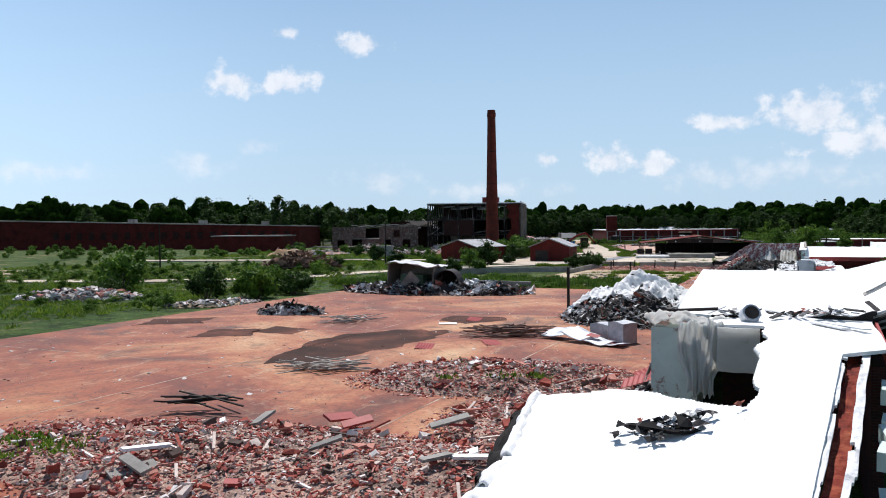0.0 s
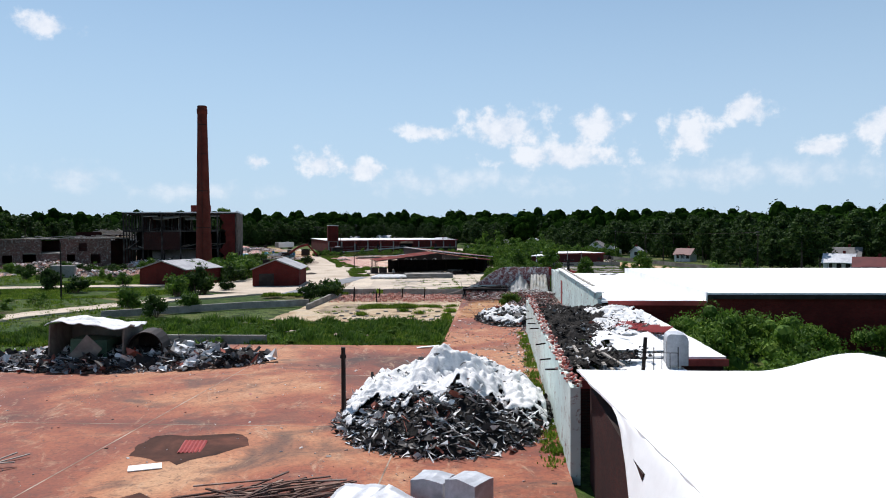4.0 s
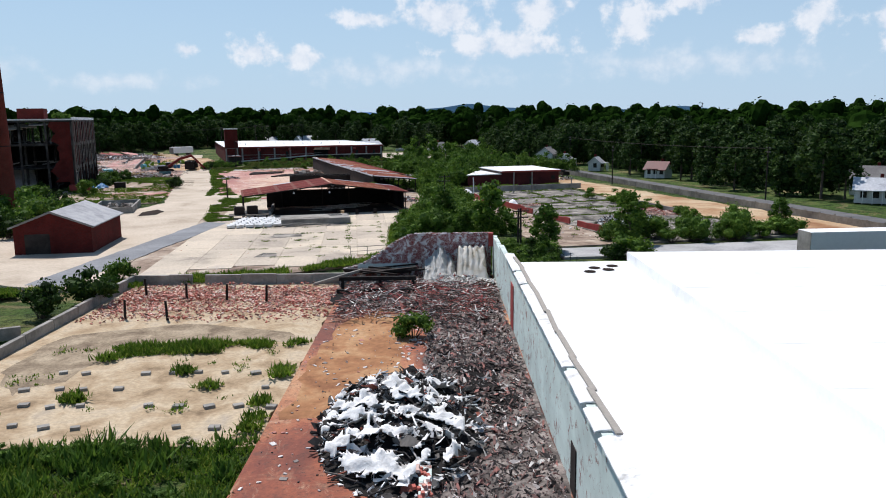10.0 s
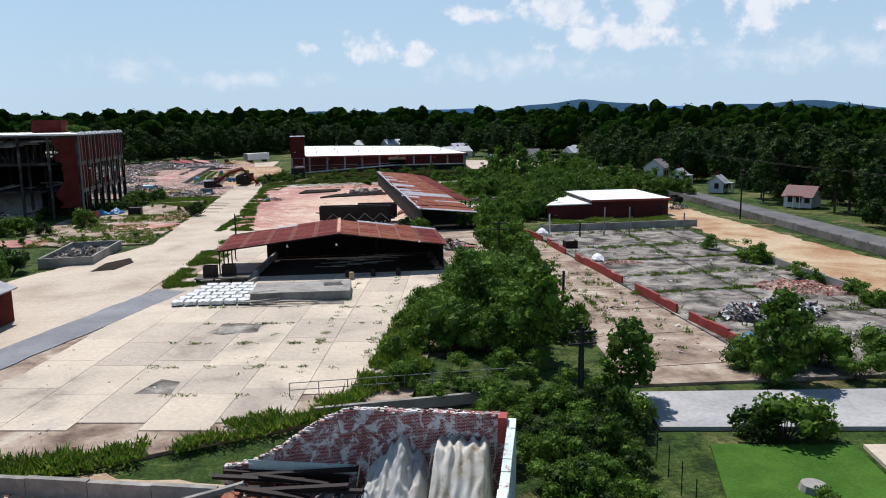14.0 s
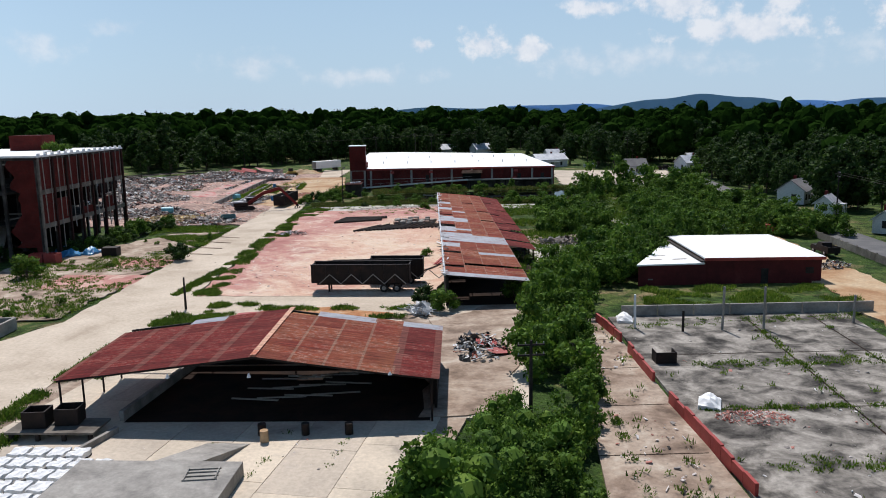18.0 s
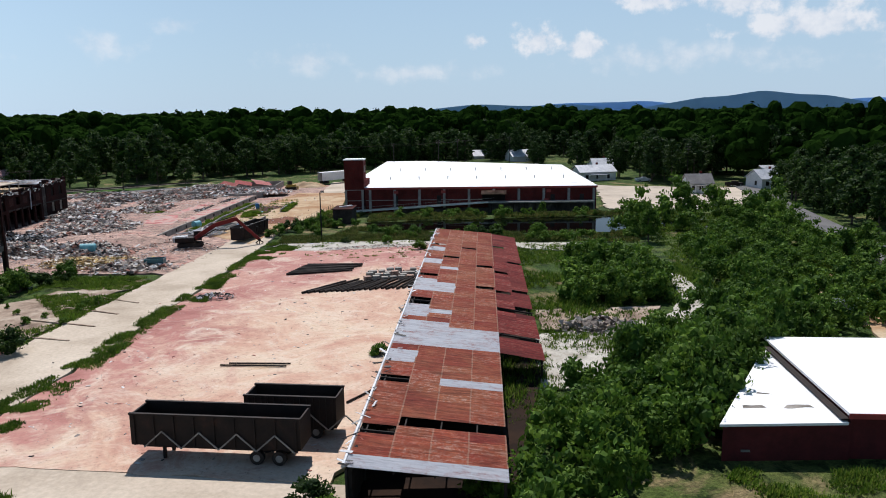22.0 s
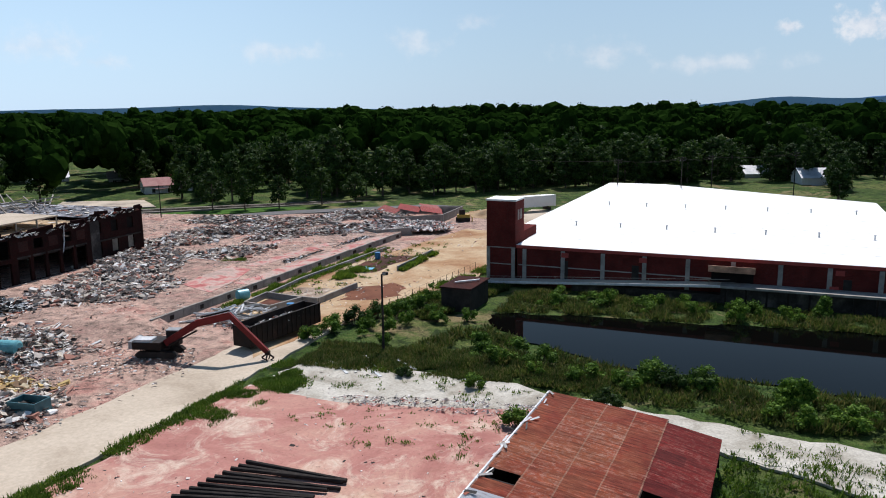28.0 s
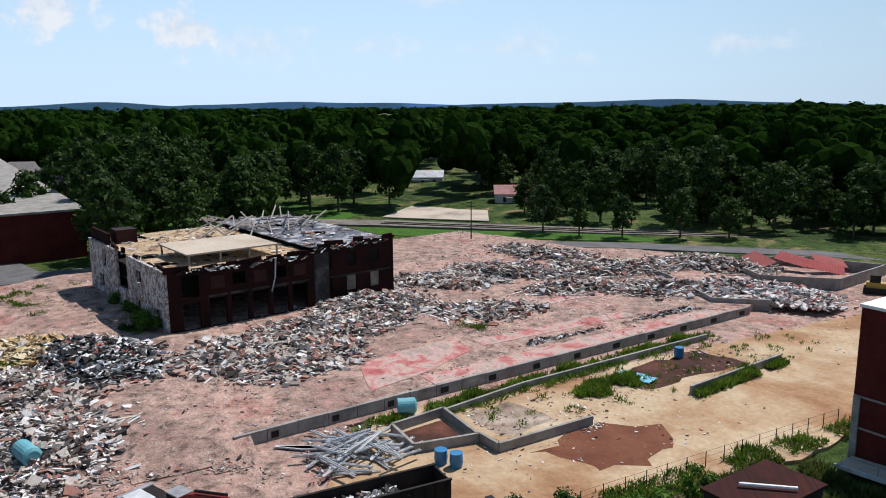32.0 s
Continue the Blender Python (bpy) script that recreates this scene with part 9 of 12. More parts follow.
for k in range(900):
    x, y = rng.uniform(0.6, 32.8), rng.uniform(1, 33)
    z = 7.75 if x < 20 else 8.42
    L = 0.1 + 1.5 * rng.random() ** 3
    if rng.random() < 0.5:
        s.block(pose(x, y, z, rng.uniform(-4, 4), rng.uniform(-4, 4), rng.uniform(0, 360)), L * 1.5, 0.08, 0.05)
    else:
        s.chunk(pose(x, y, z, 0, 0, rng.uniform(0, 360)), L, L * 0.5, 0.08, rng)
tagged(part("roof_litter", s, M_DEBRIS, of, "splintered boards and brick lying on the roof"), kind="stuff")
part("downpipe", Shape().tube((14.2, -0.2, 7.7), (14.0, -0.25, 5.2), 0.11, n=6).tube((14.0, -0.25, 5.2), (13.3, -0.5, 3.4), 0.1, n=6), M_TIN, of, "bent hanging downpipe")
for k in range(46):
    u = rng.random()
    if k < 26:
        x, y, z = 20.2 * u, 0.2, 7.6
    elif k < 34:
        x, y, z = 20.2 + 13.2 * u, 0.8, 8.3
    else:
        x, y, z = 0.2, 33 * u, 7.6
    L = rng.uniform(0.4, 1.5)
    ob = part("parapet_stub", Shape().box(-L, -0.17, -0.1, L, 0.17, rng.uniform(0.08, 0.7)), M_BRICK3, of)
    ob.matrix_basis = pose(x, y, z, 0, rng.uniform(-4, 4), 90 if k >= 34 else 0)
part("broken_corner", Shape().prism([(0, 25), (0.42, 25), (0.42, 34), (0, 34)], 7.5, 9.4), M_BRICK3, of)
fo2 = [(1.5 + 4.0 * k, 3.1 + 4.0 * k, 1.4, 3.6) for k in range(3)] + [(1.5 + 4.0 * k, 3.1 + 4.0 * k, 5.0, 7.0) for k in range(3)]
opening_wall(of, 13.6, 8.3, 0.4, fo2, M_BRICK3, pose(20.05, 0.6, 0))
part("render_patch", Shape().prism(ragged([(20.3, 0.5), (22.6, 0.5), (22.6, 0.596), (20.3, 0.596)], 0.0), 0.3, 7.4), M_DARKCONC, of, "grey-blue weathered render")
for x0, x1, z0, z1 in fo2:
    # Black panels paint the dark rooms behind; grey ones are boards.
    part("window", Shape().box(20.05 + x0, 0.85, z0, 20.05 + x1, 0.9, z1), (M_VOID if x0 < 5 or z0 > 4 else M_GREY), of, "window panel, grey for boarding, black for the dark inside")
fs = [(2.5, 4.5, 0.6, 2.6), (10, 12, 1.0, 2.4), (9, 11, 4.6, 6.4), (15, 20, 2.6, 7.7), (25, 27, 4.4, 6.4), (27, 29, 1, 3)]
opening_wall(of, 34, 7.6, 0.4, fs, brick_wall("peeling_white_brick", (0.30, 0.16, 0.12), (0.22, 0.11, 0.09), (0.36, 0.33, 0.29), (0.20, 0.17, 0.15), (0.74, 0.74, 0.73), 0.50), pose(0.0, 0.42, 0, 0, 0, 90), "side_wall")
part("back_wall", Shape().box(0, 34, -0.9, 33.6, 34.4, 7.4), M_BRICK2, of)
part("far_wall", Shape().box(33.25, 1.1, -0.9, 33.65, 34, 8.2), M_BRICK2, of)
part("floor", Shape().box(0.5, 0.5, 3.6, 33, 33.8, 3.85), M_DARK, of)
M_DECK = blotchy("rotten_roof_deck", [(0.30, (0.22, 0.14, 0.08)), (0.48, (0.46, 0.33, 0.20)), (0.7, (0.58, 0.46, 0.32))], 0.5, 5, 0.9, 0.3, 0.03, grain=0.6)
part("roof_deck", drape(0.2, 20.0, 30, 0.6, 33.6, 40, lambda x, y: 7.55 + 0.12 * noise.noise((x * 0.3, y * 0.3, 4)), lambda x, y: noise.noise((x * 0.25, y * 0.25, 11)) > -0.45, 0.12), M_DECK, of, "brown rotten roof decking")
part("roof_black", drape(20.1, 33.2, 20, 0.9, 33.6, 40, lambda x, y: 8.25 + 0.1 * noise.noise((x * 0.3, y * 0.3, 9)), lambda x, y: noise.noise((x * 0.2, y * 0.2, 17)) > -0.5, 0.1), blotchy("patched_felt_roof", [(0.35, (0.05, 0.055, 0.07)), (0.52, (0.13, 0.13, 0.15)), (0.62, (0.42, 0.42, 0.44))], 0.35, 3, 0.7, 0.2, 0.02), of, "black felt roof with grey patches")
part("raised_roof", Shape().box(3.5, 2.8, 8.9, 16.2, 13.5, 9.1), M_ROAD, of, "pale raised roof slab")
for x, y in ((3.8, 3.0), (8, 3.0), (12, 3.0), (16, 3.0), (3.8, 13.2), (16, 13.2)):
    part("roof_post", Shape().box(x - 0.1, y - 0.1, 7.5, x + 0.1, y + 0.1, 8.9), M_CONC, of)
for k in range(34):
    ob = part("roof_joist", Shape().box(-4.2, -0.09, -0.1, 4.2, 0.09, 0.1), M_WOOD, of, "exposed pale joist")
    ob.matrix_basis = pose(14 + 0.55 * k, 20 + rng.uniform(-3, 8), 8.9 + rng.uniform(-0.2, 0.9), 0, rng.uniform(-18, 18), 60 + rng.uniform(-35, 35))
part("stair_stub", Shape().box(1.5, 26, 7.5, 4.5, 29, 9.6), M_BRICK2, of)

# ---- long brick mill in the distance ----
fm = thing("distant_mill", pose(-130.2, 293.9, 0, 0, 0, 8), "long low dark brick mill in the distance", "mill")
part("wall", Shape().add([(-190, 0, -0.3), (0, 0, -0.3), (0, 34, -0.3), (-190, 34, -0.3), (-190, 0, 13.6), (0, 0, 8.9), (0, 34, 8.9), (-190, 34, 13.6)],
                        [(0, 3, 2, 1), (4, 5, 6, 7), (0, 1, 5, 4), (1, 2, 6, 5), (2, 3, 7, 6), (3, 0, 4, 7)]), M_BRICK, fm)
part("roof", Shape().add([(-190.4, -0.4, 13.6), (0.4, -0.4, 8.9), (0.4, 34.4, 8.9), (-190.4, 34.4, 13.6), (-190.4, -0.4, 14.1), (0.4, -0.4, 9.3), (0.4, 34.4, 9.3), (-190.4, 34.4, 14.1)],
                        [(0, 3, 2, 1), (4, 5, 6, 7), (0, 1, 5, 4), (1, 2, 6, 5), (2, 3, 7, 6), (3, 0, 4, 7)]), M_CONC, fm, "grey parapet roof")
for k in range(20):
    part("window", Shape().box(-107 + 5.3 * k, -0.08, 4.0, -104.6 + 5.3 * k, -0.005, 7.0), M_BRICK2, fm, "bricked-up window")
for x in (-20, -48, -80):
    part("roof_unit", Shape().box(x, 12, 9.0, x + 3, 15, 10.8 - 0.024 * x), M_CONC, fm)
fm2 = thing("distant_brick_annex", pose(-118, 252.0, 0, 0, 0, 8), "low dark brick annex with a flat roof", "building")
part("wall", Shape().box(-26, 0, -0.3, 0, 16, 5.2), M_BRICK, fm2)
part("roof", Shape().box(-26.3, -0.3, 5.2, 0.3, 16.3, 5.6), M_CONC, fm2)
heap("mill_rubble", -57, 261.5, 12, 5, 2.4, 1400, (0.15, 1.6), M_RUBBLE, "bank of rubble fallen before the gutted mill", 161, -4, M_RUBBLE_GROUND, -0.2, 0.5)
heap("mill_rubble", -88, 262.0, 14, 5, 2.0, 1200, (0.15, 1.6), M_RUBBLE, "bank of rubble before the broken wing", 162, -4, M_RUBBLE_GROUND, -0.2, 0.5)
for x, y, sz in ((-41.0, 279, 0.75), (-39.5, 281, 0.6)):
    bush_at(x, y, sz, 1, z=16.2)

# ---- heaps on the red slab ----
heap("brick_heap", -11.5, 21.8, 11.5, 4.6, 0.85, 7500, (0.07, 0.26), M_BRICKBITS, "wide heap of broken red brick and mortar", 41, -6, M_RUBBLE_GROUND, 0.12, 1.0, spread=1.12)
heap("brick_heap", -5.8, 36.8, 7.0, 4.0, 1.0, 5200, (0.07, 0.25), M_BRICKBITS, "heap of broken red brick with weeds", 42, 10, M_RUBBLE_GROUND, 0.12, 1.0, spread=1.12)
heap("brick_heap", -3.4, 28.5, 3.6, 4.4, 0.55, 3200, (0.06, 0.25), M_BRICKBITS, "low heap of brick and torn roofing", 43, 0, M_RUBBLE_GROUND, 0.12, 1.0, spread=1.15)
s = Shape()
r = random.Random(31)
for cx, cy, rx, ry, z in ((-11.5, 21.8, 11, 4.4, 0.62), (-5.8, 36.8, 6.6, 3.8, 0.7), (-3.4, 28.5, 3.4, 4.2, 0.42)):
    hm = mound(cx, cy, rx, ry, z, 0, 5)
    for _ in range(int(26 * rx)):
        a, d = r.uniform(0, 6.283), r.random() ** 0.7
        x, y = cx + d * rx * math.cos(a), cy + d * ry * math.sin(a)
        L = 0.24 + 0.4 * r.random() ** 2.5
        if r.random() < 0.25:
            s.block(pose(x, y, 0.3 + hm(x, y), r.uniform(-14, 14), r.uniform(-16, 16), r.uniform(0, 360)), 2.6 * L, 0.09, 0.05)
        else:
            s.chunk(pose(x, y, 0.28 + hm(x, y), r.uniform(-30, 30), r.uniform(-30, 30), r.uniform(0, 360)), L, L * 0.6, L * 0.4, r)
stuff("brick_lumps", s, islands("mortared_brick_lumps", [(0.0, (0.30, 0.07, 0.05)), (0.25, (0.60, 0.50, 0.44)), (0.4, (0.20, 0.05, 0.04)), (0.55, (0.48, 0.22, 0.17)), (0.75, (0.10, 0.07, 0.06)), (0.88, (0.72, 0.68, 0.64))]), "larger lumps of mortared brick and lath on the heaps", "rubble")
r = random.Random(3)
for k in range(16):
    x, y = r.uniform(-18, -4), r.uniform(19, 26)
    L, Wd = r.uniform(0.3, 0.75), r.uniform(0.18, 0.5)
    t = thing("fallen_panel", pose(x, y, 0.75 + r.uniform(-0.2, 0.2), r.uniform(-18, 18), r.uniform(-18, 18), r.uniform(0, 360)), "fallen pale board lying on brick rubble", "board", "loose boards on the heap")
    part("board", Shape().box(-L, -Wd / 2, -0.04, L, Wd / 2, 0.05), (M_CONC, M_WHITE, M_REDTRIM, M_CONC)[k % 4], t)
sticks("timber_pile", -15.4, 37.5, 28, 3.0, 0.09, 28, 26, "loose pile of grey weathered boards", 51, None, 0.13, 0.05, 2.0, 1.0)
sticks("timber_pile", -7.6, 52.0, 62, 3.2, 0.10, 22, 17, "tangled pile of dark weathered boards and pipes", 52, M_OLDWOOD, 0.13, 0.03, 2.6, 1.8)
sticks("timber_pile", -21.5, 57.5, 28, 2.6, 0.09, 40, 34, "loose pile of boards and bent sheet", 53, None, 0.13, 0.05, 2.0, 1.4)
sticks("timber_pile", -17.5, 28.0, 14, 2.4, 0.1, 15, 25, "small pile of charred black sticks", 54, M_DARK, 0.5, 0.05, 1.3, 0.6)
ms = thing("bent_sheet_metal", pose(-2.6, 50.2, 0.12, 0, 0, -38), "bent galvanised duct sheets lying on the slab", "sheet metal")
for k, (x, y, z, rx, ry, rz, L, Wd) in enumerate(((-2.0, -0.2, 0.42, 14, -6, 4, 1.9, 1.7), (-0.1, -0.3, 0.50, 10, 12, -4, 1.9, 1.6), (1.7, -0.4, 0.22, 6, 4, -10, 1.7, 1.3), (2.9, -0.2, 0.16, -3, -5, 12, 1.2, 1.1))):
    ob = part("sheet", drape(-L / 2, L / 2, 8, -Wd / 2, Wd / 2, 6, lambda x_, y_: 0.10 * noise.noise((x_ * 1.3, y_ * 1.3, k)) + 0.06 * abs(x_), None, 0.02), M_TIN, ms)
    ob.matrix_basis = pose(x, y, z, rx, ry, rz)
rd = part("red_sheet", Shape().prism(ragged([(-0.5, -0.3), (0.5, -0.35), (0.45, 0.3), (-0.4, 0.35)], 0.2, 0.3), 0, 0.02), M_REDTRIM, ms)
rd.matrix_basis = pose(1.1, -0.3, 0.52, 8, 6, 10)
for x, a, h in ((-0.2, 8, 1.15), (1.3, -6, 1.4)):
    ob = part("duct_box", drape(0, 1.3, 5, 0, 1.25, 5, lambda x_, y_: h - 0.16 * abs(x_ - 0.65) + 0.05 * noise.noise((x_ * 2, y_ * 2, h)), None, h - 0.1), M_TIN, ms, "dented duct section")
    ob.matrix_basis = pose(x, 0.9, 0, 0, 0, a)
for x, y, a in ((-8.3, 48.4, 20), (-12.2, 46.2, 8), (-11.8, 60.6, 0), (-0.5, 49.5, 15)):
    t = thing("red_roof_panel", pose(x, y, 0.18, 2, 3, a), "fallen ribbed red metal panel on the slab", "panel", "fallen red panels")
    part("panel", corrugated(1.1, 1.9, 0.2, 0.025), M_REDTRIM, t)
t = thing("white_board", pose(-13.3, 57.6, 0.14, 0, 0, 12), "white board lying on the slab", "board")
part("board", Shape().box(-0.7, -0.4, 0, 0.7, 0.4, 0.04), M_WHITE, t)
t = thing("white_board", FA @ pose(-15.5, 88.2, 0.2, 0, -4, 12), "long white board lying at the slab edge", "board")
part("board", Shape().box(-1.0, -0.25, 0, 1.0, 0.25, 0.06), M_WHITE, t)

# white membrane heap with black roofing at its foot (mill axes)
mh = thing("membrane_heap", FA, "big heap of white membrane over black torn roofing", "debris heap")
hf = mound(-12.3, 64.6, 6.0, 9.0, 3.0, 0, 5)
part("core", drape(-18.5, -6.4, 44, 55.5, 73.7, 60, lambda x, y: 0.06 + hf(x, y) * 0.9 + 0.25 * crumple(x, y, 1.1, 1.0, 2) * (hf(x, y) > 0.15), lambda x, y: hf(x, y) > 0.03, 0.1), M_TARBLACK, mh)
rounded(part("membrane", drape(-17.8, -6.8, 110, 58.8, 73.4, 140, lambda x, y: 0.2 + hf(x, y) * 0.98 + 0.40 * abs(noise.noise((x * 1.0, y * 1.0, 4))) + 0.42 * abs(noise.noise((x * 2.1, y * 2.1, 9))) + 0.17 * abs(noise.noise((x * 4.5, y * 4.5, 3))) + 0.05 * noise.noise((x * 9, y * 9, 6)), lambda x, y: hf(x, y) > 0.22 and crumple(x, y, 0.9, 1.0, 3) > 0.10 - 0.30 * (y - 60.4) - 0.3 * max(0, hf(x, y) - 1.4), 0.04), M_FLUFF, mh, "crumpled white insulation membrane"))
s = Shape()
for _ in range(6200):
    a, d = r.uniform(0, 6.283), math.sqrt(r.random()) * 1.05
    x, y = -12.3 + 6.0 * d * math.cos(a), 64.6 + 9.0 * d * math.sin(a)
    up_ = 0.25 if y > 63.5 and hf(x, y) > 0.6 else 0.0
    if y > 61.0 and hf(x, y) > 0.5 and r.random() < 0.93:
        continue
    L = 0.10 + 1.0 * r.random() ** 3.0
    m = pose(x, y, 0.18 + hf(x, y) + up_, r.uniform(-35, 35), r.uniform(-30, 30), r.uniform(0, 360))
    if r.random() < 0.25:
        s.block(m, 1.2 * L, 0.03 + 0.04 * L, 0.03)
    else:
        s.rag(m, L, L * r.uniform(0.05, 0.4), r, 0.25)
tagged(part("torn_roofing", s, M_SCRAP, mh, "torn black and white roofing strips"), kind="stuff")
ip = thing("iron_post", FA @ pose(-17.8, 62.0, 0.1), "black iron post standing on the slab", "post")
part("shaft", Shape().tube((0, 0, 0), (0, 0, 4.1), 0.13, 0.12, 10), M_STEEL, ip)
part("bracket", Shape().box(-0.16, -0.05, 3.5, 0.16, 0.05, 3.7), M_STEEL, ip)

# junk heap with a sheet-metal cabin and a drum
heap("junk_heap", -21.5, 86.5, 11.5, 5.0, 1.25, 3000, (0.15, 1.7), M_SCRAP, "wide junk heap of twisted sheet metal and boards", 61, -6, M_RUBBLE_GROUND, 0.1, 0.3)
jc = thing("metal_cabin", pose(-26.6, 84.2, 0.5, 0, 3, -8), "battered grey sheet-metal machine housing on the heap", "cabin")
part("side_panel", Shape().box(0, 0, 0, 0.12, 3.6, 3.0), M_GREY, jc)
part("side_panel", Shape().box(5.6, 0, 0, 5.72, 3.6, 3.0), M_GREY, jc)
part("back_panel", Shape().box(0.12, 3.48, 0, 5.6, 3.6, 3.0), M_GREY, jc)
part("roof_panel", drape(-0.2, 6.0, 14, -0.3, 3.8, 10, lambda x, y: 3.15 + 0.2 * math.sin(x) + crumple(x, y, 0.9, 0.25), None, 0.06), M_FLUFF, jc, "white sheet draped over the top")
part("front_panel", Shape().beam((2.2, -0.1, 0.2), (3.6, -0.2, 1.9), 0.05, 1.6), M_GREY, jc)
part("green_cabinet", Shape().box(1.4, 0.6, 0, 4.2, 3.0, 1.9), blotchy("dull_green_paint", [(0.3, (0.05, 0.10, 0.06)), (0.7, (0.08, 0.15, 0.09))], 0.6, 4, 0.6), jc, "dull green cabinet")
dr = thing("steel_drum", pose(-19.4, 85.0, 1.5, 0, 0, 0), "large open rusty steel drum on its side", "drum")
ring = Shape()
for k in range(20):
    a, b = k * math.pi / 10, (k + 1) * math.pi / 10
    ring.add([(1.35 * math.cos(a), -1.4, 1.35 * math.sin(a)), (1.35 * math.cos(b), -1.4, 1.35 * math.sin(b)), (1.35 * math.cos(b), 1.4, 1.35 * math.sin(b)), (1.35 * math.cos(a), 1.4, 1.35 * math.sin(a)),
              (1.27 * math.cos(a), -1.4, 1.27 * math.sin(a)), (1.27 * math.cos(b), -1.4, 1.27 * math.sin(b)), (1.27 * math.cos(b), 1.4, 1.27 * math.sin(b)), (1.27 * math.cos(a), 1.4, 1.27 * math.sin(a))],
             [(0, 1, 2, 3), (7, 6, 5, 4), (0, 4, 5, 1)])
part("shell", ring, M_STEEL, dr)
part("bottom", Shape().tube((0, 1.3, 0), (0, 1.38, 0), 1.26, 1.26, 20), M_STEEL, dr)
heap("trash_heap", -28.5, 62.5, 3.2, 1.3, 0.8, 500, (0.15, 1.0), M_SCRAP, "small heap of white plastic and scrap", 62, 8, M_FLUFF, 0.1, 0.3)
heap("trash_heap", -60.5, 75.4, 7.0, 3.4, 1.3, 900, (0.2, 1.2), M_RUBBLE, "heap of pale broken concrete in the grass", 63, 20, M_CONC, -0.2, 0.6)
heap("trash_heap", -41, 71, 5.0, 2.0, 0.5, 500, (0.15, 0.9), M_RUBBLE, "low heap of pale rubble at the slab edge", 64, 30, M_SAND, -0.1, 0.5)
heap("brush_heap", -61.4, 139, 8.0, 4.0, 2.6, 1100, (0.4, 3.0), islands("dead_wood", [(0.0, (0.16, 0.09, 0.06)), (0.5, (0.25, 0.16, 0.11)), (0.8, (0.10, 0.06, 0.045))]), "brown heap of dead branches and boards", 65, 0, M_DARK, -0.2, 0.15)
for k, (x, y, n) in enumerate(((-62, 215, 700), (-75, 232, 500), (-52, 222, 500), (-88, 215, 350), (-48, 245, 500))):
    heap("rubble_heap", x, y, 8 + k, 4, 1.6, n, (0.2, 1.4), M_RUBBLE, "pale heap of rubble in the weeds", 70 + k, 20 * k, M_RUBBLE_GROUND, -0.2, 0.7)
heap("dirt_heap", -95, 205, 6, 4, 3.0, 150, (0.1, 0.4), M_RUBBLE, "brown heap of bare earth", 78, 0, M_CLAY, -0.3, 0.7)
cb = thing("concrete_block", pose(-68, 213, 0, 0, 0, 8), "square pale concrete block among rubble", "block")
part("block", Shape().box(-2.6, -1.5, -0.2, 2.6, 1.5, 2.6), M_CONC, cb)

# ---- corridor floor debris (mill axes) ----
heap("roofing_heap", -7.6, 110.5, 4.2, 8.0, 1.1, 1500, (0.1, 1.1), M_SCRAP, "heap of white membrane and charred rafters", 81, 0, M_TARBLACK, 0.12, 0.06, m=FA)
part("membrane", drape(-11.5, -4.5, 52, 103, 116.5, 96, lambda x, y: 0.2 + 0.9 * mound(-7.8, 110, 4.2, 7.5, 1.1, 0, 1)(x, y) + ruck(x, y, 6, 0.8), lambda x, y: crumple(x, y, 0.8, 1.0, 9) > 0.07 and mound(-7.8, 110, 3.8, 6.8, 1.3, 0, 1)(x, y) > 0.1, 0.03), M_FLUFF, bpy.data.objects["roofing_heap"], "crumpled white membrane")
s = Shape()
for _ in range(12500):
    x, y = r.uniform(-6.6, -0.5), r.uniform(98, 147)
    if r.random() < 0.3:
        x, y = r.uniform(-14, -0.5), r.uniform(133, 147.5)
    L = 0.07 + 0.9 * r.random() ** 3.4
    lump = max(0.0, 0.9 * noise.noise((x * 0.3, y * 0.22, 6)) + 0.1) * (y > 118)
    s.rag(pose(x, y, 0.16 + lump * r.random(), r.uniform(-22, 22), r.uniform(-22, 22), 90 + r.gauss(0, 32)), 1.2 * L, 0.05 + L * r.uniform(0.03, 0.2), r, 0.12)
stuff("corridor_debris", s, islands("charred_floor_debris", [(0.0, (0.05, 0.04, 0.038)), (0.22, (0.20, 0.15, 0.14)), (0.4, (0.17, 0.10, 0.09)), (0.6, (0.03, 0.026, 0.025)), (0.74, (0.32, 0.15, 0.13)), (0.84, (0.42, 0.38, 0.36)), (0.96, (0.58, 0.55, 0.52))]), "charred splinters and debris on the floor", "debris", FA)
s = Shape()
for _ in range(1500):
    x, y = r.choice((r.uniform(-14.2, -6.8), r.gauss(-7.2, 0.6))), r.uniform(66, 134)
    L = 0.05 + 0.3 * r.random() ** 3
    s.block(pose(x, y, 0.14, r.uniform(-15, 15), r.uniform(-15, 15), r.uniform(0, 360)), L, L * r.uniform(0.3, 0.8), 0.05)
for _ in range(900):
    x, y = r.uniform(-48, -7), r.uniform(14, 88)
    L = 0.04 + 0.22 * r.random() ** 4
    s.block(pose(x, y, 0.13, r.uniform(-15, 15), r.uniform(-15, 15), r.uniform(0, 360)), L, L * r.uniform(0.3, 0.8), 0.04)
stuff("floor_litter", s, M_RUBBLE, "small brick bits scattered on the slab", "debris", FA)
s = Shape()
for _ in range(6500):
    x, y = r.uniform(-34, -14.6), r.triangular(131, 145.4, 141)
    L = 0.1 + 0.22 * r.random() ** 2
    hgt = 0.5 * max(0, noise.noise((x * 0.25, y * 0.4, 2)) + 0.35)
    s.chunk(pose(x, y, -0.03 + hgt * r.random(), r.uniform(-25, 25), r.uniform(-25, 25), r.uniform(0, 360)), L, L * r.uniform(0.4, 0.8), L * 0.45, r)
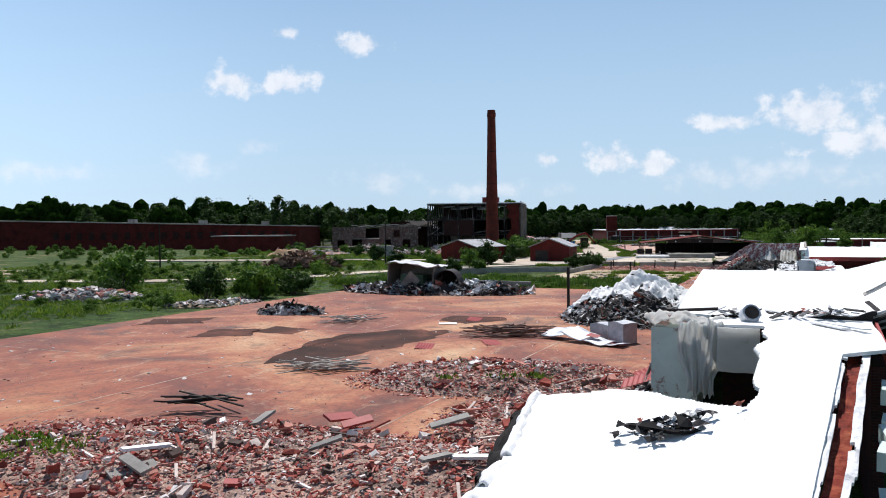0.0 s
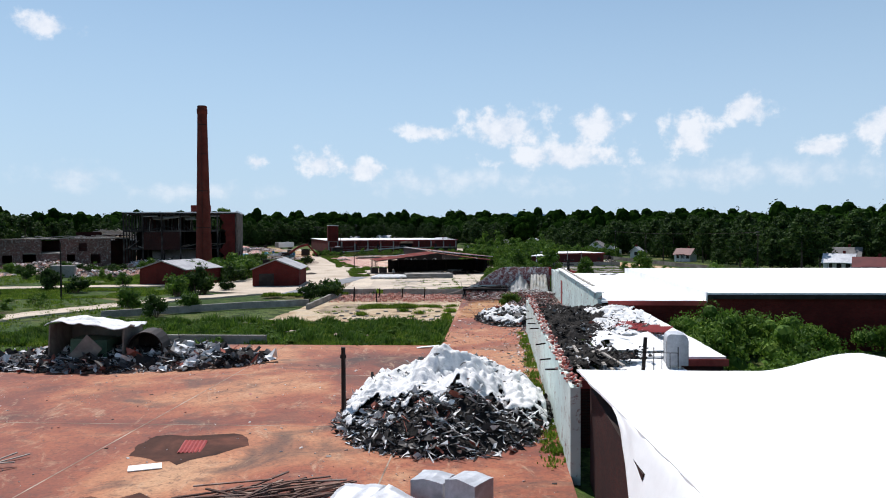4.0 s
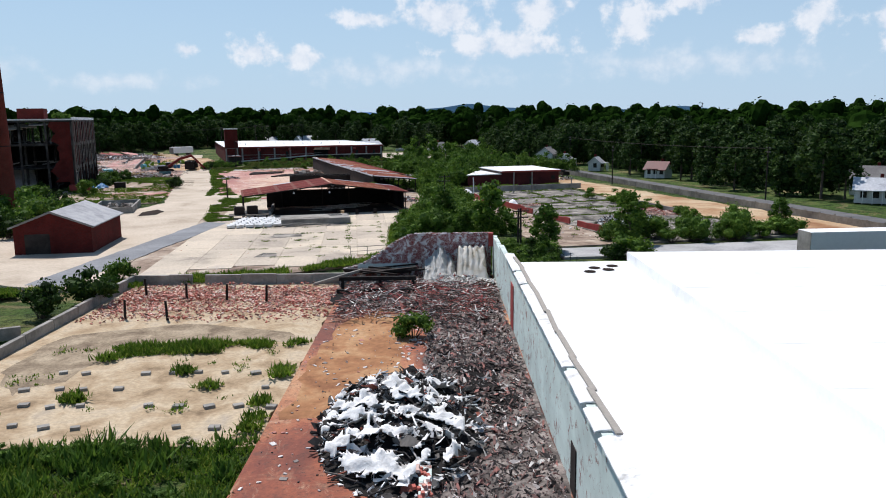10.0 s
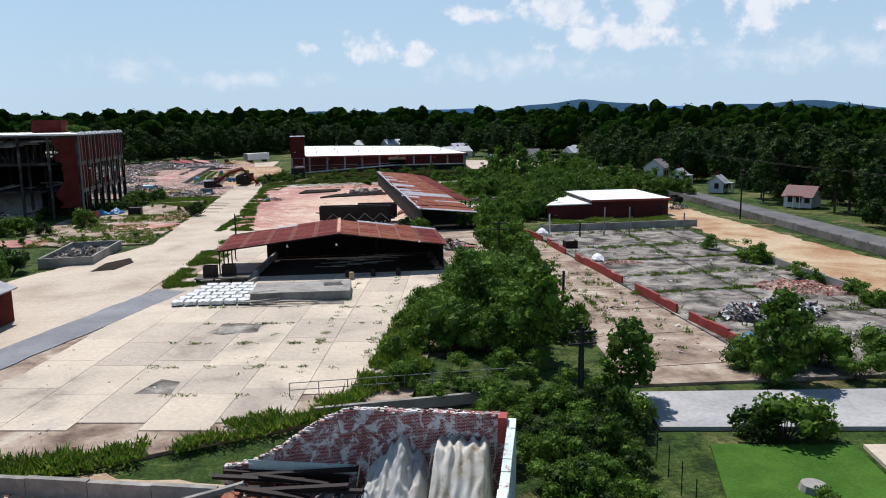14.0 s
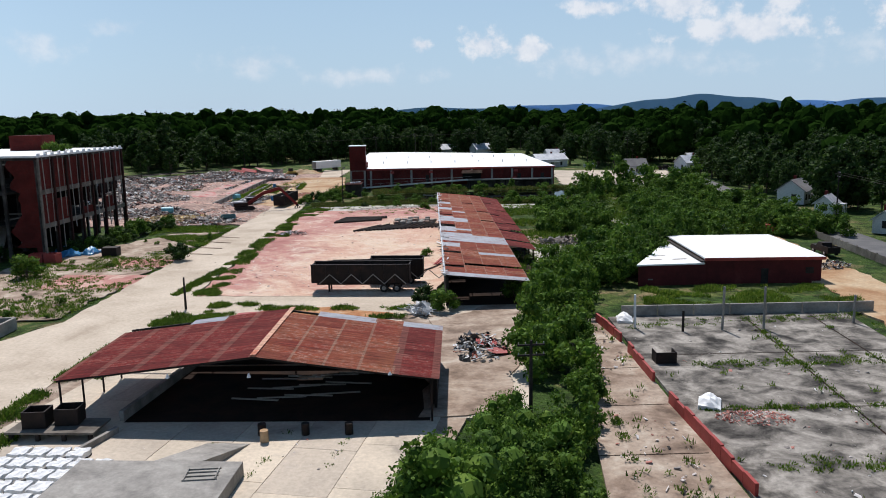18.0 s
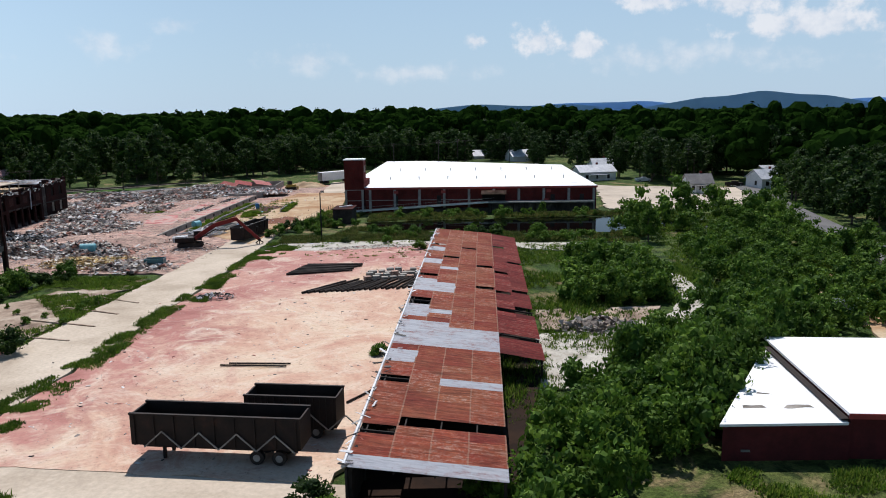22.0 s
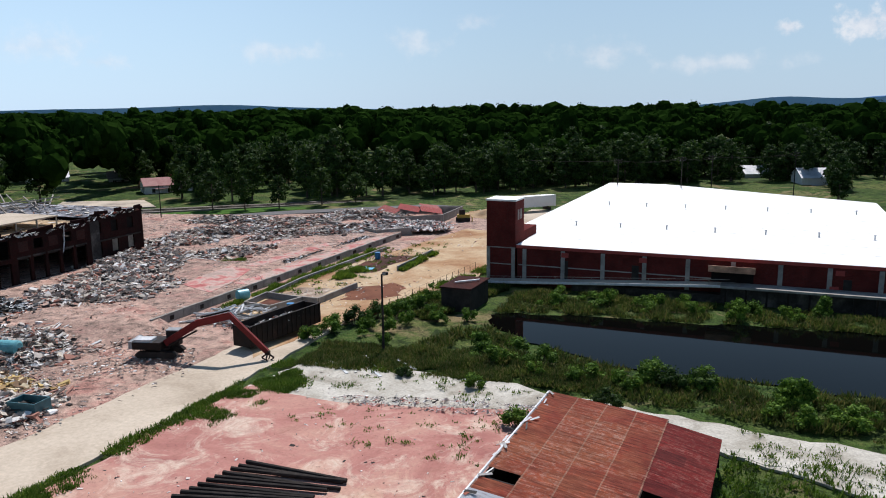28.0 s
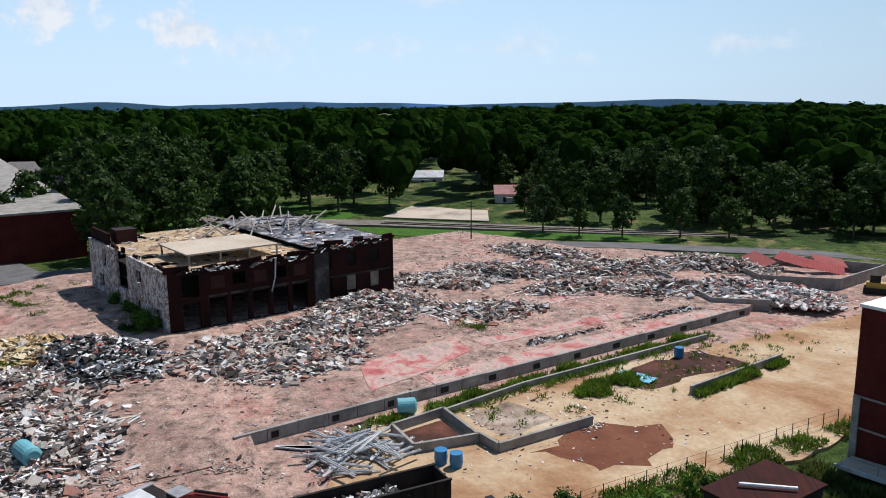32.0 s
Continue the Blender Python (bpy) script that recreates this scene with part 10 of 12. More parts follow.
stuff("yard_brick_rubble", s, islands("dusty_pink_brick", [(0.0, (0.52, 0.22, 0.17)), (0.25, (0.66, 0.42, 0.34)), (0.45, (0.42, 0.13, 0.10)), (0.6, (0.72, 0.56, 0.47)), (0.78, (0.58, 0.28, 0.22)), (0.93, (0.16, 0.09, 0.075))]), "red brick rubble spread inside the low walls", "rubble", FA)
for k in range(36):
    i, j = k % 9 - 3, k // 9
    if r.random() < 0.2:
        continue
    t = thing("concrete_footing", pose(1.3 + 1.66 * i - 0.5 * j + r.uniform(-0.2, 0.2), 113.1 - 0.4 * i + 3.0 * j + r.uniform(-0.2, 0.2), -0.05, 0, 0, r.uniform(-20, 20)), "small concrete footing block in the sand", "block", "footings in the sand")
    a = r.uniform(0.8, 1.25)
    part("block", Shape().box(-0.24 * a, -0.17 * a, -0.05, 0.24 * a, 0.17 * a, 0.16), M_CONC, t)
for v, u, w, a in ((-24, 97, 2.6, 5), (-30, 99, 1.8, -8), (-38, 95, 2.0, 12), (-20, 94.5, 1.2, 0), (-45, 101, 2.2, 4)):
    t = thing("half_buried_slab", FA @ pose(v, u, -0.05, 3, 2, a), "pale broken concrete slab half buried in weeds", "slab", "slabs in the weeds")
    part("slab", Shape().prism(ragged([(-w * 0.7, -0.4), (w * 0.7, -0.45), (w * 0.6, 0.4), (-w * 0.65, 0.45)], 0.25, 0.5), -0.2, 0.12), M_LANE, t)
for k, (a, b) in enumerate((((-50, 91.3), (-31, 91.3)), ((-58, 112), (-44, 124)), ((-44, 124), (-36, 128)))):
    t = thing("low_kerb_wall", FA, "low weathered concrete kerb wall", "kerb", "kerb walls")
    part("kerb", Shape().beam((*a, 0.3), (*b, 0.3), 0.4, 0.9), M_CONC, t)

# ---- yard between the sheds ----
for k in range(34):
    i, j = k % 6, k // 6
    t = thing("bagged_pallet", pose(3.4 + 1.32 * i + 0.35 * j, 187.6 + 1.55 * j, 0.0, 0, 0, r.uniform(-8, 8)), "pallet of white plastic-wrapped bags", "pallet", "wrapped pallets in the yard")
    part("pallet", Shape().box(-0.55, -0.6, 0, 0.55, 0.6, 0.12), M_DARK, t)
    part("wrapped_load", drape(-0.55, 0.55, 6, -0.6, 0.6, 6, lambda x, y: 0.5 + 0.08 * math.sin(x * 7 + k) * math.sin(y * 6), None, 0.36), M_FLUFF, t)
for x, y in ((4.2, 199.0), (6.2, 199.6)):
    t = thing("steel_bin", pose(x, y, 0.7, 0, 0, 8), "open grey steel bin on the loading edge", "bin", "bins by the shed")
    part("bin_body", Shape().box(-0.8, -0.7, 0, 0.8, 0.7, 0.08).box(-0.8, -0.7, 0.08, -0.72, 0.7, 1.2).box(0.72, -0.7, 0.08, 0.8, 0.7, 1.2).box(-0.72, -0.7, 0.08, 0.72, -0.62, 1.2).box(-0.72, 0.62, 0.08, 0.72, 0.7, 1.2), M_STEEL, t)
t = thing("loading_dock", pose(2.6, 197.6, 0, 0, 0, 2), "narrow timber loading dock beside the shed", "dock")
part("deck", Shape().box(0, 0, 0.55, 6.2, 2.6, 0.7), M_GREY, t)
for k in range(4):
    part("support", Shape().box(0.2 + 1.85 * k, 0.1, -0.05, 0.45 + 1.85 * k, 0.35, 0.55), M_DARK, t)
t = thing("yard_kerb", pose(0, 0, 0), "low concrete kerb in the yard", "kerb")
part("kerb", Shape().beam((7.5, 191, 0.2), (9.6, 199.5, 0.2), 0.3, 0.5), M_CONC, t)
for k in range(4):
    b = (20.5, 198.3) if k == 0 else (17.0 + 3 * k, 199.2 + 0.2 * k)
    t = thing("yellow_drum", pose(b[0], b[1], 0), "small rusty yellow drum", "drum", "drums by the shed")
    part("drum_body", Shape().tube((0, 0, 0), (0, 0, 0.85), 0.29, 0.29, 12), (M_CLAY if k == 0 else M_STEEL), t)
heap("roofing_scrap", 34.6, 219.5, 2.4, 4.6, 0.35, 260, (0.15, 1.4), M_SCRAP, "heap of pale and red scrap between the sheds", 91, 0, None, 0.0, 0.05)
for x, y, a in ((35.2, 220.5, 8), (36.4, 218.0, 30)):
    t = thing("red_roof_panel", pose(x, y, 0.35, 4, 5, a), "fallen ribbed red metal panel among scrap", "panel", "fallen red panels")
    part("panel", corrugated(2.0, 1.6, 0.25, 0.03), M_REDTRIM, t)
heap("board_heap", 27.6, 232.6, 1.2, 2.2, 0.4, 90, (0.4, 2.2), M_PALE, "heap of weathered boards at the shed end", 92, 10, None, 0.05, 0.2)
t = thing("red_plate", pose(8.5, 231.0, 0.1, 0, 0, 20), "rusty red steel plate on the concrete", "plate")
part("plate", Shape().prism([(-1.8, -1.0), (1.2, -1.2), (2.0, 0.9), (-0.8, 1.2)], 0, 0.03), M_REDTRIM, t)

# railing and ramp at the near edge of the yard
t = thing("pipe_railing", pose(0, 0, 0), "low grey pipe railing at the yard edge", "railing")
for k in range(9):
    x, y = 18.0 + 1.95 * k, 160.0 + 0.19 * k
    part("upright", Shape().tube((x, y, -0.1), (x, y, 1.0), 0.035, n=6), M_CONC, t)
for z in (0.5, 1.0):
    part("rail", Shape().tube((18, 160, z), (33.6, 161.5, z), 0.03, n=6), M_CONC, t)
t = thing("loading_ramp_wall", pose(0, 0, 0), "low concrete ramp wall by the bushes", "wall")
part("wall_run", Shape().beam((20, 156.5, 0.2), (33, 158.5, 0.2), 0.3, 0.7), M_CONC, t)

# ---- pink slab: trailers, logs, blocks ----
def trailer(name, m, L, W_, z0, H, label, ribs, truss):
    t = thing(name, m, label, "trailer")
    for y0, y1 in ((0, 0.12), (W_ - 0.12, W_)):
        part("side_panel", Shape().box(0, y0, z0, L, y1, z0 + H), M_STEEL, t)
    part("end_panel", Shape().box(0, 0.12, z0, 0.12, W_ - 0.12, z0 + H), M_STEEL, t)
    part("end_panel", Shape().box(L - 0.12, 0.12, z0, L, W_ - 0.12, z0 + H), M_STEEL, t)
    part("floor", Shape().box(0.12, 0.12, z0, L - 0.12, W_ - 0.12, z0 + 0.15), M_DARK, t)
    part("top_rim", Shape().box(-0.05, -0.06, z0 + H, L + 0.05, 0.16, z0 + H + 0.12).box(-0.05, W_ - 0.16, z0 + H, L + 0.05, W_ + 0.06, z0 + H + 0.12), M_STEEL, t)
    for k in range(ribs):
        x = 0.3 + (L - 0.6) * k / (ribs - 1)
        part("rib", Shape().box(x - 0.06, -0.09, z0, x + 0.06, -0.003, z0 + H), M_STEEL, t)
    if truss:
        for k in range(8):
            x0, x1 = 1.0 + 1.35 * k, 1.0 + 1.35 * (k + 1)
            za, zb = (z0 - 0.1, z0 + 1.1) if k % 2 == 0 else (z0 + 1.1, z0 - 0.1)
            part("brace", Shape().beam((x0, -0.13, za), (x1, -0.13, zb), 0.05, 0.1), M_CONC, t, "pale diagonal brace")
        part("chassis", Shape().box(0.6, 0.5, z0 - 0.35, L - 0.4, 0.75, z0 - 0.02).box(0.6, W_ - 0.75, z0 - 0.35, L - 0.4, W_ - 0.5, z0 - 0.02), M_STEEL, t)
        for x in (L - 3.2, L - 1.6):
            for y in (0.1, W_ - 0.45):
                w = part("wheel", Shape().tube((x, y, 0.5), (x, y + 0.35, 0.5), 0.5, 0.5, 18), M_DARK, t)
                part("rim", Shape().tube((x, y - 0.02, 0.5), (x, y - 0.005, 0.5), 0.26, 0.26, 12), M_CONC, w, "pale wheel hub")
        for y in (0.5, W_ - 0.7):
            part("landing_leg", Shape().box(2.0, y, 0.0, 2.2, y + 0.2, z0 - 0.3), M_STEEL, t)
    return t


trailer("scrap_trailer", pose(13.2, 241.8, 0.1, 0, 0, 1), 12.2, 2.5, 1.2, 2.2, "long dark rusty open-top semi-trailer", 9, True)
trailer("open_container", pose(19.6, 246.5, 0.1, 0, 0, 1), 7.0, 2.5, 0.9, 2.3, "dark open-top steel container on wheels", 14, True)
for k in range(22):
    t = thing("log", pose(9.2 + 0.72 * k, 291.6 + 0.22 * k + r.uniform(-0.4, 0.4), 0.1, 0, 0, 58 + 1.2 * k + r.uniform(-5, 5)), "long dark round timber pole on the slab", "log", "row of dark poles")
    part("shaft", Shape().tube((0, 0, 0.16), (r.uniform(7, 10) * (1 - 0.012 * k), 0, 0.16), 0.17, 0.14, 8), M_DARK, t)
for k in range(11):
    t = thing("log", pose(3.0 + 0.1 * k, 302.8 + 0.72 * k, 0.1 + 0.03 * (k % 3), 0, 0, 22 + r.uniform(-3, 3) - 1.2 * k), "long dark round timber pole on the slab", "log", "stack of dark poles")
    part("shaft", Shape().tube((0, 0, 0.18), (r.uniform(8.5, 10), 0, 0.18), 0.18, 0.15, 8), M_DARK, t)
for k in range(26):
    i, j = k % 7, k // 7
    t = thing("block_stack", pose(16.2 + 1.15 * i, 299.8 + 1.3 * j + 0.5 * i, 0.1, 0, 0, 20 + r.uniform(-14, 14)), "cube stack of grey concrete blocks", "blocks", "block stacks on the slab")
    hgt = r.choice((0.5, 0.75, 1.0))
    for c in range(int(hgt / 0.25)):
        part("block_course", Shape().box(-0.48, -0.42, 0.25 * c, 0.48, 0.42, 0.25 * c + 0.235), M_CONC if k % 5 else M_RUBBLE_GROUND, t)
heap("scrap_heap", -1.5, 288, 2.6, 1.4, 0.6, 220, (0.15, 0.9), M_SCRAP, "small heap of grey scrap on the slab", 95, 20, None, 0.1, 0.4)
for x, y, a, L in ((14, 262, 3, 6.5), (14.4, 262.7, 5, 6.0), (26.5, 256, 65, 5.0), (27.4, 258, 70, 4.0)):
    t = thing("loose_pole", pose(x, y, 0.12, 0, 0, a), "thin dark pole lying on the slab", "pole", "loose poles")
    part("shaft", Shape().tube((-L / 2, 0, 0.1), (L / 2, 0, 0.1), 0.09, 0.08, 8), M_DARK, t)
t = thing("red_plank_stack", pose(27.8, 262.0, 0.1, 0, 0, 82), "stack of faded red planks beside the shed", "planks")
for k in range(5):
    part("plank", Shape().box(-2.6, -0.5 + 0.22 * k, 0.1 * (k % 2), 2.6, -0.32 + 0.22 * k, 0.1 * (k % 2) + 0.12), M_REDTRIM, t)
s = Shape()
for _ in range(2000):
    x, y = r.uniform(-8, 28), r.uniform(241, 332)
    if noise.noise((x * 0.12, y * 0.12, 4)) < 0.0 and r.random() < 0.85 and y < 322:
        continue
    L = 0.04 + 0.4 * r.random() ** 4
    s.block(pose(x, y, 0.12, r.uniform(-15, 15), r.uniform(-15, 15), r.uniform(0, 360)), L, L * r.uniform(0.2, 0.7), 0.04)
stuff("slab_litter", s, M_RUBBLE, "small rubble scattered on the pink slab", "debris")
heap("edge_rubble", 13, 327.5, 13, 1.5, 0.35, 1100, (0.06, 0.6), M_RUBBLE, "line of rubble and boards at the slab edge", 96, 18, None, 0.1, 0.3)
for x, y, a, L, c in ((-1.5, 334.6, -40, 4.2, M_WHITE), (2.6, 335.4, -28, 3.8, M_TIN), (-2.4, 331.0, -35, 2.6, M_TIN), (1.4, 331.6, -30, 2.0, M_TIN)):
    t = thing("pale_plank", pose(x, y, 0.06, 0, 0, a), "pale sheet lying on gravel", "sheet", "pale sheets on gravel")
    part("sheet", Shape().box(-L / 2, -0.16, 0, L / 2, 0.16, 0.06), c, t)

# ---- walled lot ----
lot = thing("red_lot_wall", pose(0, 0, 0), "low broken red-painted block wall", "wall")
runs = [((46.6, 229.5), (48.0, 222)), ((48.2, 219), (48.9, 211)), ((49.2, 206.5), (50.9, 192)), ((51.1, 188), (52.0, 178.5)), ((52.2, 176), (53.2, 168))]
for (x0, y0), (x1, y1) in runs:
    n = max(2, int(math.hypot(x1 - x0, y1 - y0) / 1.6))
    for k in range(n):
        a, b = k / n, (k + 0.97) / n
        part("wall_piece", Shape().beam((x0 + (x1 - x0) * a, y0 + (y1 - y0) * a, 0.35), (x0 + (x1 - x0) * b, y0 + (y1 - y0) * b, 0.35), 0.22, r.uniform(0.7, 1.2)), M_REDTRIM, lot)
gw = thing("grey_lot_wall", pose(0, 0, 0), "low grey concrete wall round the lot", "wall")
for k in range(7):
    part("wall_piece", Shape().beam((49.5 + 3.9 * k, 231.5 + 0.35 * k, 0.5), (53.3 + 3.9 * k, 231.85 + 0.35 * k, 0.5), 0.25, 1.2), M_CONC, gw)
for k in range(5):
    part("wall_piece", Shape().beam((72.6, 208 - 4.6 * k, 0.4), (72.7 + 0.1 * k, 203.6 - 4.6 * k, 0.4), 0.25, 1.0), M_CONC, gw)
for x, y, h, c in ((50.1, 226.7, 3.6, M_WHITE), (58.6, 226.2, 4.5, M_CONC), (62.8, 226.7, 4.4, M_CONC), (54.6, 225.6, 2.2, M_DARK), (38.2, 173.3, 5.3, M_DARK), (40.4, 176.0, 5.0, M_DARK), (37.6, 158.8, 5.0, M_DARK), (72.5, 229, 3.0, M_CONC)):
    t = thing("lone_post", pose(x, y, -0.1, r.uniform(-1, 1), r.uniform(-1.5, 1.5), 0), "lone weathered post standing in the lot", "post", "posts in the lot")
    part("shaft", Shape().tube((0, 0, 0), (0, 0, h), 0.13, 0.12, 10), c, t)
heap("lot_debris", 60.5, 176.8, 5.2, 2.6, 1.3, 900, (0.2, 1.4), M_SCRAP, "heap of black and pale scrap on the lot", 101, 10, M_TARPAPER, 0.0, 0.35)
heap("lot_brick_heap", 68.8, 186.5, 5.0, 2.4, 1.1, 900, (0.12, 0.4), M_BRICKBITS, "heap of red bricks on the lot", 102, -30, M_RUBBLE_GROUND, 0.0, 0.8)
heap("lot_rubble", 54.5, 203.5, 2.8, 1.4, 0.3, 420, (0.1, 0.35), M_BRICKBITS, "thin heap of broken tiles on the lot", 103, 0, None, 0.0, 0.6)
M_BLUE = blotchy("blue_plastic", [(0.3, (0.02, 0.14, 0.33)), (0.7, (0.03, 0.22, 0.42))], 0.8, 4, 0.4)
M_TEAL = blotchy("teal_plastic", [(0.3, (0.10, 0.33, 0.38)), (0.7, (0.17, 0.45, 0.50))], 0.8, 4, 0.45)
for x, y, c in ((49.5, 229.6, M_WHITE), (52.0, 206.0, M_WHITE), (54.3, 168.5, M_BLUE), (52.8, 166.8, M_BLUE)):
    t = thing("tarp_bundle", pose(x, y, 0, 0, 0, r.uniform(0, 90)), "bundled plastic sheeting against the wall", "tarp", "tarp bundles on the lot")
    part("sheeting", drape(-1.1, 1.1, 10, -0.8, 0.8, 8, lambda x_, y_: 0.25 + 0.6 * max(0, 1 - (x_ / 1.1) ** 2 - (y_ / 0.8) ** 2) + crumple(x_, y_, 2.0, 0.2), None, 0.3), c, t)
t = thing("wire_cage", pose(50.8, 216.2, 0, 0, 0, 5), "grey wire cage beside the red wall", "cage")
part("cage_frame", Shape().box(-0.9, -0.7, 0, 0.9, 0.7, 0.1).box(-0.9, -0.7, 0.1, -0.84, 0.7, 1.0).box(0.84, -0.7, 0.1, 0.9, 0.7, 1.0).box(-0.84, -0.7, 0.1, 0.84, -0.64, 1.0), M_STEEL, t)
t = thing("planter", pose(45.8, 144.2, -0.05), "small ring of stones on the lawn", "planter")
part("rim", Shape().tube((0, 0, 0), (0, 0, 0.35), 0.7, 0.6, 12), M_CONC, t)
bt = thing("box_trailer", pose(61.5, 138.8, 0, 0, 0, -8), "long white box trailer parked beyond the mill", "trailer")
part("box_body", Shape().box(0, 0, 1.1, 13, 2.5, 3.9), M_WHITE, bt)
part("door_frame", Shape().box(-0.06, 0.05, 1.15, -0.004, 2.45, 3.85), M_CONC, bt)
for x in (1.2, 2.5, 11):
    part("wheel", Shape().tube((x, 0.0, 0.5), (x, 2.5, 0.5), 0.5, 0.5, 14), M_DARK, bt)
bt2 = copy_thing(bt, pose(-34.7, 446.9, 0.2, 0, 0, 54))

# ---- poles ----
def pole(name, x, y, h, label, arm=None, lamp=False, tilt=0.0):
    t = thing(name, pose(x, y, -0.1, 0, tilt, 0), label, "pole", "utility poles" if name == "utility_pole" else "")
    part("shaft", Shape().tube((0, 0, 0), (0, 0, h), 0.15, 0.1, 10), M_DARK, t)
    if arm:
        a = radians(arm)
        for z in (h - 0.35, h - 1.1):
            part("crossarm", Shape().beam((-1.0 * math.cos(a), -1.0 * math.sin(a), z), (1.0 * math.cos(a), 1.0 * math.sin(a), z), 0.1, 0.12), M_DARK, t)
            for k in (-0.9, -0.4, 0.4, 0.9):
                part("insulator", Shape().tube((k * math.cos(a), k * math.sin(a), z + 0.06), (k * math.cos(a), k * math.sin(a), z + 0.2), 0.04, n=6), M_CONC, t)
    if lamp:
        part("lamp_head", Shape().box(0.2, -0.2, h - 0.02, 0.75, 0.2, h + 0.3), M_STEEL, t, "grey floodlight head")
        part("lamp_glass", Shape().box(0.26, -0.22, h + 0.03, 0.69, -0.202, h + 0.25), M_CONC, t)
        part("lamp_arm", Shape().tube((0, 0, h - 0.3), (0.4, 0, h - 0.05), 0.04, n=6), M_STEEL, t)
    return t


pole("floodlight_pole", 13.1, 40.0, 10.8, "leaning timber pole with a floodlight", lamp=True, tilt=7.8)
pole("lamp_pole", -2.3, 338.5, 8.9, "slim dark lamp pole by the pond", lamp=True)
pole("utility_pole", 37.2, 156.6, 5.3, "short dark timber pole with a crossarm", arm=10)
pole("utility_pole", 38.6, 202.8, 6.0, "short dark timber pole with a crossarm", arm=10)
pole("utility_pole", 0.5, 233.6, 3.9, "short grey yard pole")
pole("utility_pole", -107.7, 398.8, 9.0, "tall timber utility pole", arm=40)
pole("utility_pole", -162, 361, 10.0, "tall timber utility pole", arm=40)
pole("utility_pole", 88.0, 242, 9.0, "tall timber utility pole by the drive", arm=80)
pole("utility_pole", 100.5, 300, 10.0, "tall timber utility pole by the street", arm=80)
pole("utility_pole", 99.5, 200, 10.0, "tall timber utility pole by the street", arm=80)
pole("utility_pole", -47.5, 150.0, 9.0, "tall dark timber pole in the meadow")
pole("utility_pole", -85, 128.0, 9.0, "tall dark timber pole in the meadow")
pole("utility_pole", 2.0, 470, 14.0, "tall timber utility pole with transformers", arm=30)
pole("utility_pole", 8.0, 478, 14.0, "tall timber utility pole with transformers", arm=30)
pole("utility_pole", 26, 500, 14.0, "tall timber utility pole", arm=30)
pole("utility_pole", 86, 452, 12.0, "tall timber utility pole", arm=30)
pole("utility_pole", -14.5, 470, 13.0, "tall timber utility pole", arm=30)
pole("utility_pole", -60, 497, 11.0, "tall timber utility pole", arm=30)

# ---- demolition field ----
def field_z(x, y):
    """Ground under the rubble field: the platform and the slope that runs off it to the south."""
    edge = float(np.interp(x, (-118, -62, -46, -33.6, -30), (324, 320, 326, 332.8, 336)))
    return 0.96 * ease((y - edge + 13) / 13) * ease((-29.5 - x) / 5)


structure("ground_rubble_slope", drape(-112, -29.5, 60, 304, 334, 40, lambda x, y: field_z(x, y) + 0.06 + 0.25 * noise.noise((x * 0.25, y * 0.25, 2)) * ease((y - 306) / 5), lambda x, y: field_z(x, y) > 0.03, 0.4), M_RUBBLE_GROUND, "slope of crushed brick running off the platform", category="ground")


def debris(name, cx, cy, rx, ry, h, n, rot, label, seed, material, wood=0.35, longest=2.2, rags=0.1, base=None):
    """A tangle of broken boards, mortar lumps and torn sheet over a lumpy core."""
    r = random.Random(seed)
    hf = mound(cx, cy, rx, ry, h, rot, seed)
    t = thing(name, Matrix.Identity(4), label, "debris heap", "heaps on the levelled mill")
    R = max(rx, ry)
    top = lambda x, y: field_z(x, y) + hf(x, y) * (0.8 + 0.5 * noise.noise((x * 0.7, y * 0.7, seed)))
    # The core's dark colour stands in for shadow in the gaps.
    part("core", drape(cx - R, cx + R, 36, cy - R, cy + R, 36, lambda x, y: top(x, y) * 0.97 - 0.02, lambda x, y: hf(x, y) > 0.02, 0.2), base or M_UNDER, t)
    c, s_ = math.cos(radians(rot)), math.sin(radians(rot))
    s = Shape()
    for _ in range(n // 14):
        a, d = r.uniform(0, 6.283), r.random() ** 0.6 * 1.12
        ux, uy = cx + d * (rx * math.cos(a) * c - ry * math.sin(a) * s_), cy + d * (rx * math.cos(a) * s_ + ry * math.sin(a) * c)
        lay, kind, wide = r.uniform(0, 360), r.random(), r.uniform(0.3, 1.6)
        for _ in range(14):
            x, y = ux + r.gauss(0, wide), uy + r.gauss(0, wide)
            z = top(x, y) + 0.22 * r.random() ** 2 * (hf(x, y) > 0.05)
            if kind < wood:
                L = longest * (0.2 + 1.1 * r.random() ** 1.8)
                s.block(pose(x, y, z + 0.1, r.uniform(-20, 20), r.uniform(-16, 16), lay + r.gauss(0, 32)), L, r.uniform(0.06, 0.34), r.uniform(0.03, 0.10))
            elif kind < wood + rags:
                L = 0.4 + longest * 0.6 * r.random()
                s.rag(pose(x, y, z + 0.12, r.uniform(-30, 30), r.uniform(-30, 30), lay + r.gauss(0, 40)), L, L * r.uniform(0.2, 0.6), r)
            else:
                L = 0.10 + 1.3 * r.random() ** 3.5
                s.chunk(pose(x, y, z + 0.05, r.uniform(-30, 30), r.uniform(-30, 30), r.uniform(0, 360)), L, L * r.uniform(0.4, 0.8), max(0.04, L * r.uniform(0.2, 0.5)), r)
    tagged(part("rubble", s, material, t), kind="stuff")
    return t


